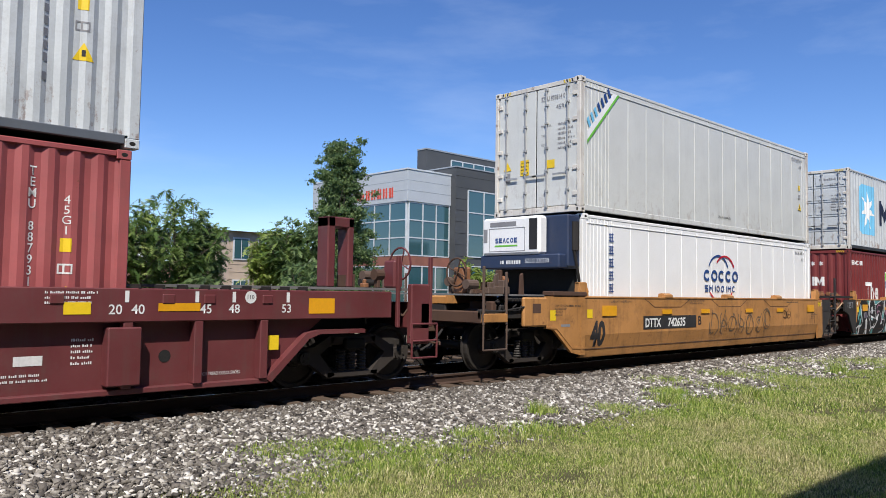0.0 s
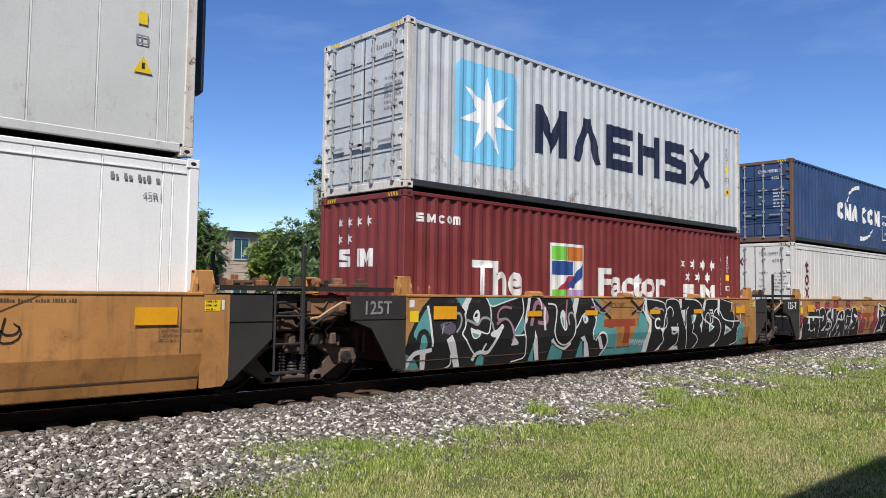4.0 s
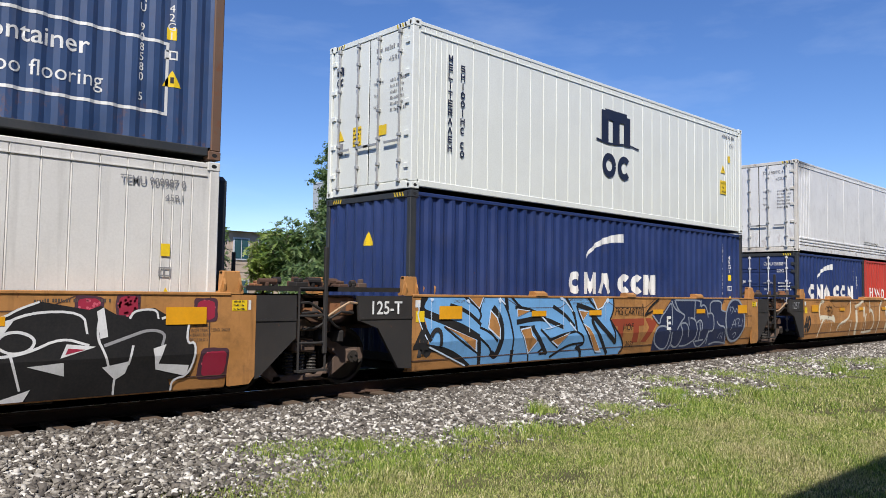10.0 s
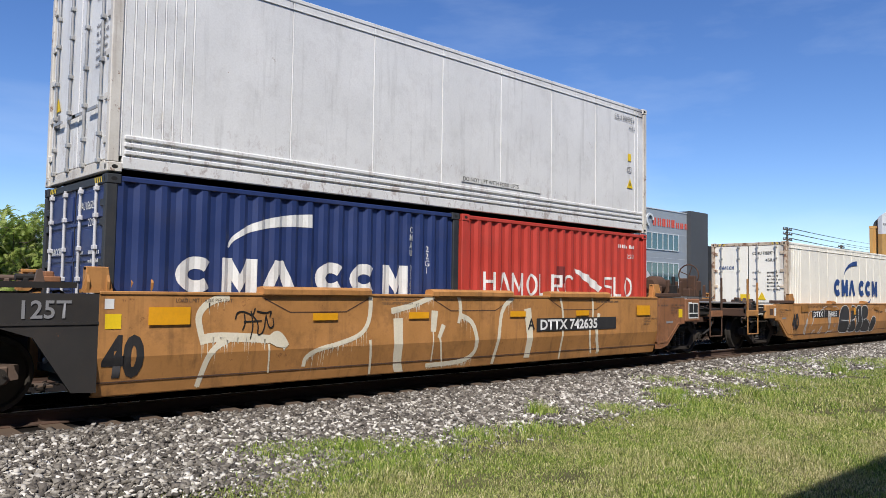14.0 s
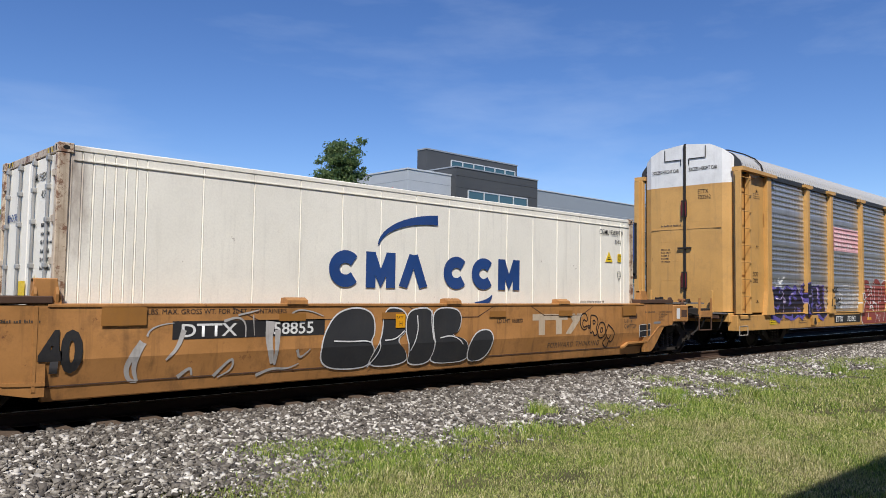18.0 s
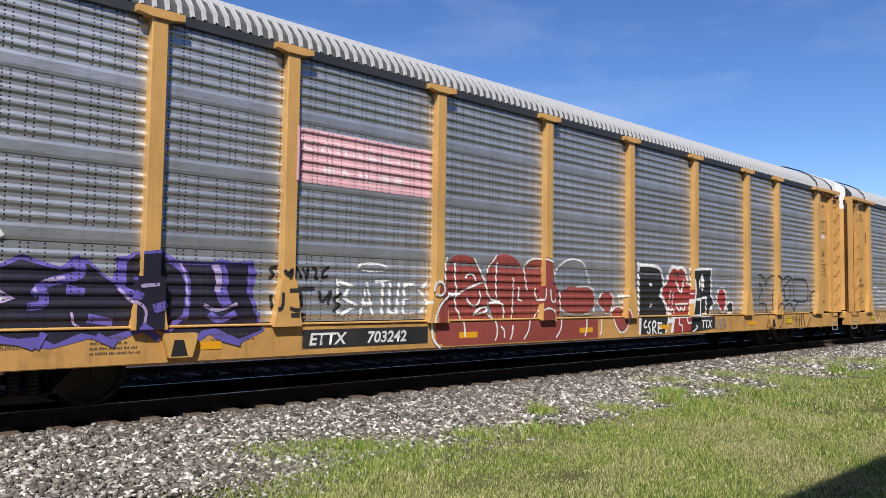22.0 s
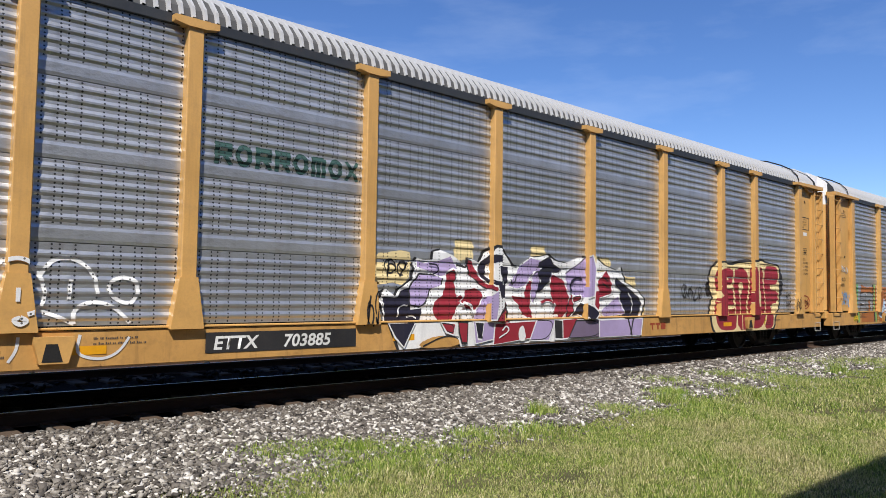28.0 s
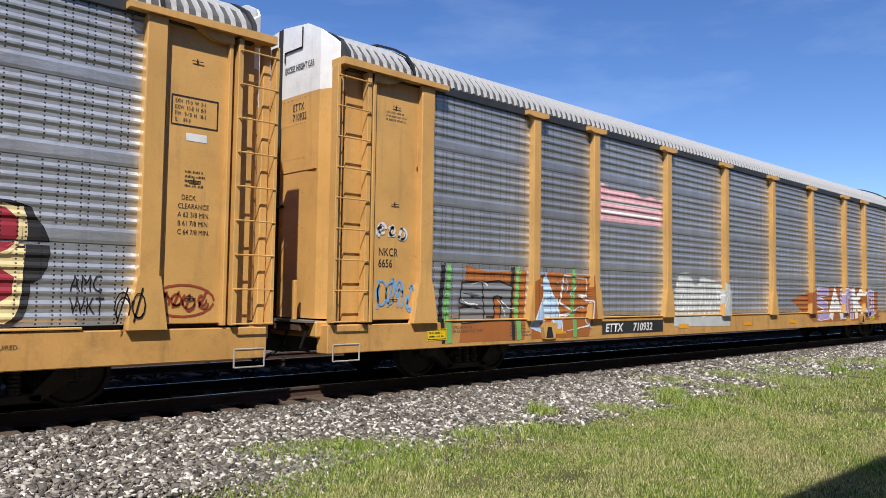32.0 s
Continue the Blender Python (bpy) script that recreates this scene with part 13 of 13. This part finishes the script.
def office():
    b = thing("office_building", 0, 0, 0, "grey modern office building with green glazing and red sign", "building")
    x0, x1, x2, x3 = 38.9, 43.5, 54.0, 84.5
    boxes("wall", CLAD, b, (x0, x1, YB, YB + 13, GZ, 11.05))
    boxes("parapet_band", CLAD, b, (x0 - 0.15, x1, YB - 0.15, YB + 13, 8.55, 11.05), c=0.02)
    boxes("roof_edge", ALU, b, (x0 - 0.2, x1, YB - 0.2, YB + 13, 11.05, 11.17))
    for z in (9.4, 10.2):
        boxes("band_joint", CLAD2, b, (x0 - 0.158, x1, YB - 0.158, YB + 13, z, z + 0.03))
    glazing(b, x0 + 0.1, x1 - 0.1, 4.3, 8.5, 3, 3, "x", YB)
    glazing(b, YB + 0.1, YB + 12, 4.3, 8.5, 6, 3, "y", x0)
    boxes("brick_band", BRICKM, b, (x0 - 0.06, x1, YB - 0.06, YB + 13, 3.5, 4.25))
    glazing(b, x0 + 0.1, x1 - 0.1, -0.2, 3.45, 3, 2, "x", YB)
    glazing(b, YB + 0.1, YB + 12, -0.2, 3.45, 6, 2, "y", x0)
    # charcoal tower
    boxes("tower_wall", DARKB, b, (x1, x2, YB - 0.7, YB + 14, GZ, 11.75))
    boxes("tower_coping", CLAD2, b, (x1 - 0.05, x2 + 0.05, YB - 0.75, YB + 14, 11.75, 11.85))
    for k in range(12):
        z = 0.6 + k * 0.95
        boxes("course_line", STEEL, b, (x1, x2, YB - 0.71, YB - 0.69, z, z + 0.02))
    glazing(b, 1.014 * 44.3, 1.185 * 44.3, 4.4, 9.95, 4, 3, "x", YB - 0.7)
    glazing(b, 1.014 * 44.3, 1.185 * 44.3, 0.2, 3.6, 4, 2, "x", YB - 0.7)
    p0, p1, pd = 0.907 * 49, 1.154 * 49, YB + 4
    boxes("penthouse_wall", DARKB, b, (p0, p1, pd, pd + 1.2, 11.2, 13.95))
    boxes("penthouse_coping", CLAD2, b, (p0 - 0.05, p1 + 0.05, pd - 0.05, pd + 1.2, 13.95, 14.07))
    glazing(b, p0 + 3.0, p1 - 0.4, 12.45, 13.35, 6, 1, "x", pd, "penthouse_window")
    # long wing
    boxes("wing_wall", CLAD2, b, (x2, x3, YB, YB + 25, GZ, 11.05))
    boxes("wing_coping", ALU, b, (x2, x3, YB - 0.06, YB + 25, 11.05, 11.15))
    for z in (9.6, 8.4, 5.6, 4.4):
        boxes("wing_joint", CLAD, b, (x2, x3, YB - 0.012, YB, z, z + 0.04))
    glazing(b, x2 + 1.0, x3 - 4.0, 6.55, 8.4, 22, 1, "x", YB, "ribbon_window")
    glazing(b, x2 + 1.0, x3 - 4.0, 2.6, 5.1, 22, 1, "x", YB, "ribbon_window")
    boxes("end_block", DARKB, b, (x3 - 2.0, x3 + 2.2, YB - 0.5, YB + 12, GZ, 11.4))
    lit = Wall(lambda u, v, k: (u, YB - 0.05 - k, v))

    def sign(w, u, v, h, n, turn):
        for i in range(n):
            bm = bm_new()
            a = u + i * h * 0.95
            hh = h * (1.0 if i < n - 4 else 0.72)
            for q in (0.0, 0.42) if i % 2 else (0.0, 0.36):
                if turn:
                    box(bm, 38.9 - 0.20, 38.9 - 0.16, a + q * h, a + (q + (0.2 if i % 2 else 0.22)) * h, v, v + hh)
                else:
                    box(bm, a + q * h, a + (q + (0.2 if i % 2 else 0.22)) * h, YB - 0.06, YB - 0.02, v, v + hh * 0.85)
            part("sign_block", bm, SIGN_RED, w)
    sg = new("sign")
    sg.parent = b
    sign(sg, YB + 1.6, 8.95, 0.8, 9, True)
    sign(sg, 75.0, 9.2, 1.05, 9, False)
    bm = bm_new()
    prism(bm, [(74.2 + 0.75 * math.cos(i * 0.4), 9.75 + 0.75 * math.sin(i * 0.4)) for i in range(12)] + [(74.2 + 0.5 * math.cos(i * 0.4), 9.75 + 0.5 * math.sin(i * 0.4)) for i in range(11, -1, -1)], "y", YB - 0.2, YB - 0.02)
    part("sign_ring", bm, ALU, sg)


office()


# ---- houses behind the trees ----
SIDING = paint("beige_siding", (0.46, 0.36, 0.27), 0.7, 0.12, 0, 0.1)
HWHITE = paint("white_siding", (0.74, 0.75, 0.76), 0.6, 0.08, 0, 0.1)
SHINGLE = paint("brown_shingles", (0.17, 0.10, 0.08), 0.85, 0.3, 0, 0.1, bump=0.4)
REDROOF = paint("red_brown_shingles", (0.27, 0.115, 0.085), 0.85, 0.25, 0, 0.1, bump=0.4)


def house(x, y, w, d, h, roof_h, wall, roof, label, rows=2, cols=3):
    b = thing("house", x, y, GZ, label, "house")
    boxes("wall", wall, b, (0, w, 0, d, 0, h))
    bm = bm_new()
    prism(bm, [(-0.4, h), (d + 0.4, h), (d / 2, h + roof_h)], "x", -0.4, w + 0.4)
    part("roof", bm, roof, b)
    for k in range(int(h / 0.25)):
        boxes("board_line", wall, b, (0, w, -0.02, 0.0, k * 0.25, k * 0.25 + 0.02)) if k % 2 == 0 else None
    for i in range(cols):
        for j in range(rows):
            cx, cz = w * (i + 0.5) / cols, 1.0 + j * 2.8
            wd = new("window")
            wd.parent = b
            boxes("window_frame", ALU, wd, (cx - 0.6, cx + 0.6, -0.06, 0.0, cz, cz + 1.5))
            boxes("pane", GLASS, wd, (cx - 0.5, cx - 0.03, -0.075, -0.05, cz + 0.1, cz + 1.4), (cx + 0.03, cx + 0.5, -0.075, -0.05, cz + 0.1, cz + 1.4))
    return b


house(0.527 * 46, 46 - 10.7, 5.4, 8, 5.7, 0.25, SIDING, SHINGLE, "two-storey beige house with white windows")
house(0.31 * 52, 52 - 10.7, 6.5, 8, 5.7, 0.35, HWHITE, SHINGLE, "white two-storey house half hidden by trees")
house(0.2 * 42, 42 - 10.7, 11, 6, 1.9, 1.5, BRICKM, REDROOF, "low brick house with red-brown shingle roof", rows=1)
house(-14.0, 34, 11, 8, 5.2, 2.0, HWHITE, SHINGLE, "white house behind the trees")

# ---- roadside: guard rail, pole with wires, teal hoarding ----
gr = thing("guard_rail", -10, 13.5, ground_z(13.5), "grey steel guard rail along the far side", "guard rail")
for k_ in range(22):
    boxes("rail_post", GRATE, gr, (k_ * 2.0, k_ * 2.0 + 0.12, 0.05, 0.17, 0, 0.8))
bm = bm_new()
prism(bm, [(0.05, 0.55), (-0.03, 0.60), (0.02, 0.69), (-0.03, 0.78), (0.05, 0.86), (0.06, 0.86), (0.06, 0.55)], "x", -1, 44)
part("beam", bm, ALU, gr)

def utility_pole(x, y, h, span, label):
    pole = thing("utility_pole", x, y, GZ, label, "utility pole")
    bm = bm_new()
    rod(bm, (0, 0, 0), (0, 0, h), 0.17, 10, 0.12)
    part("pole", bm, BARK, pole)
    for z in (h - 0.3, h - 0.9, h - 1.6):
        boxes("crossarm", BARK, pole, (-1.3, 1.3, -0.12, 0.04, z - 0.08, z + 0.08))
        for q in (-1.2, -0.6, 0.6, 1.2):
            bm = bm_new()
            rod(bm, (q, -0.04, z + 0.05), (q, -0.04, z + 0.28), 0.055, 6)
            part("insulator", bm, GRATE, pole)
            bm = bm_new()
            for k in range(12):
                a, b = k / 12, (k + 1) / 12
                rod(bm, (q + span * a, -span * 0.12 * a, z + 0.28 - 4.5 * a * (1 - a)), (q + span * b, -span * 0.12 * b, z + 0.28 - 4.5 * b * (1 - b)), 0.022, 4, caps=False)
            part("wire", bm, STEEL, pole)


utility_pole(2.475 * 40, 40 - 10.7, 1.485 + 0.222 * 40 - GZ, 70, "wooden utility pole with crossarms and wires")
utility_pole(2.95 * 46, 46 - 10.7, 1.485 + 0.19 * 46 - GZ, 120, "farther wooden utility pole with wires")

TEAL = paint("teal_panel", (0.03, 0.42, 0.43), 0.4, 0.1, 0, 0.1)
SHOPB = paint("dark_blue_panel", (0.02, 0.05, 0.13), 0.5, 0.15, 0, 0.1)
shop = thing("shop_building", 2.322 * 40, 40 - 10.7, GZ, "low teal and dark blue fronted shop", "building")
boxes("teal_front", TEAL, shop, (0.35, 8.0, 0, 8, 0, 8.2))
boxes("blue_front", SHOPB, shop, (8.0, 17.0, 0.1, 8, 0, 8.0))
boxes("edge_trim", DKRAIL, shop, (-0.1, 0.35, -0.2, 8.1, 0, 8.3), c=0.02)
post = thing("road_sign", 1.64 * 18, 18 - 10.7, ground_z(7.3), "grey back of a diamond road sign on a post", "road sign")
bm = bm_new()
rod(bm, (0, 0, 0), (0, 0, 2.75), 0.035, 8)
part("post", bm, GRATE, post)
bm = bm_new()
prism(bm, [(0, 1.95), (0.45, 2.40), (0, 2.85), (-0.45, 2.40)], "y", -0.045, -0.035)
part("sign_plate", bm, ALU, post)


# far tree line and the warehouse behind the viewer that shades the lawn's edge
def far_woods():
    rs = np.random.RandomState(77)
    centres = []
    for k in range(150):
        x = rs.uniform(-150, 420)
        centres.append((x, rs.uniform(70, 110) + max(0, x) * 0.1, rs.uniform(0.5, 4.5), rs.uniform(2, 4)))
    ob = leaf_crown(centres, 60, 1.1, LEAF_A, None, rs, "far_woods")
    tagged(ob, "distant line of green trees", "trees", kind="stuff")


far_woods()
WARE = paint("warehouse_wall", (0.34, 0.30, 0.26), 0.8, 0.2, 0, 0.2)
REACH = math.cos(SUN_AZ) / math.tan(SUN_EL)
wh = thing("warehouse", -25, -24, -0.27, "plain tall warehouse wall behind the lawn", "building", kind="structure")
boxes("wall", WARE, wh, (0, 110, 0, 10.5, 0, 5.6 / REACH))


# ---- movement ----
def motions():
    for ob, x, z in movers:
        walk(ob, [(t, pose(x + s, 0, z)) for t, s in enumerate(TRAVEL)])
    turns = []
    for k in range(0, 321):
        t = k / 10
        i = min(31, int(t))
        turns.append((t, -math.degrees((TRAVEL[i] + (TRAVEL[i + 1] - TRAVEL[i]) * (t - i)) / 0.457)))
    for w, dx in rollers:
        walk(w, [(t, pose(dx, 0, 0.457, 0, -a, 0)) for t, a in turns])


motions()
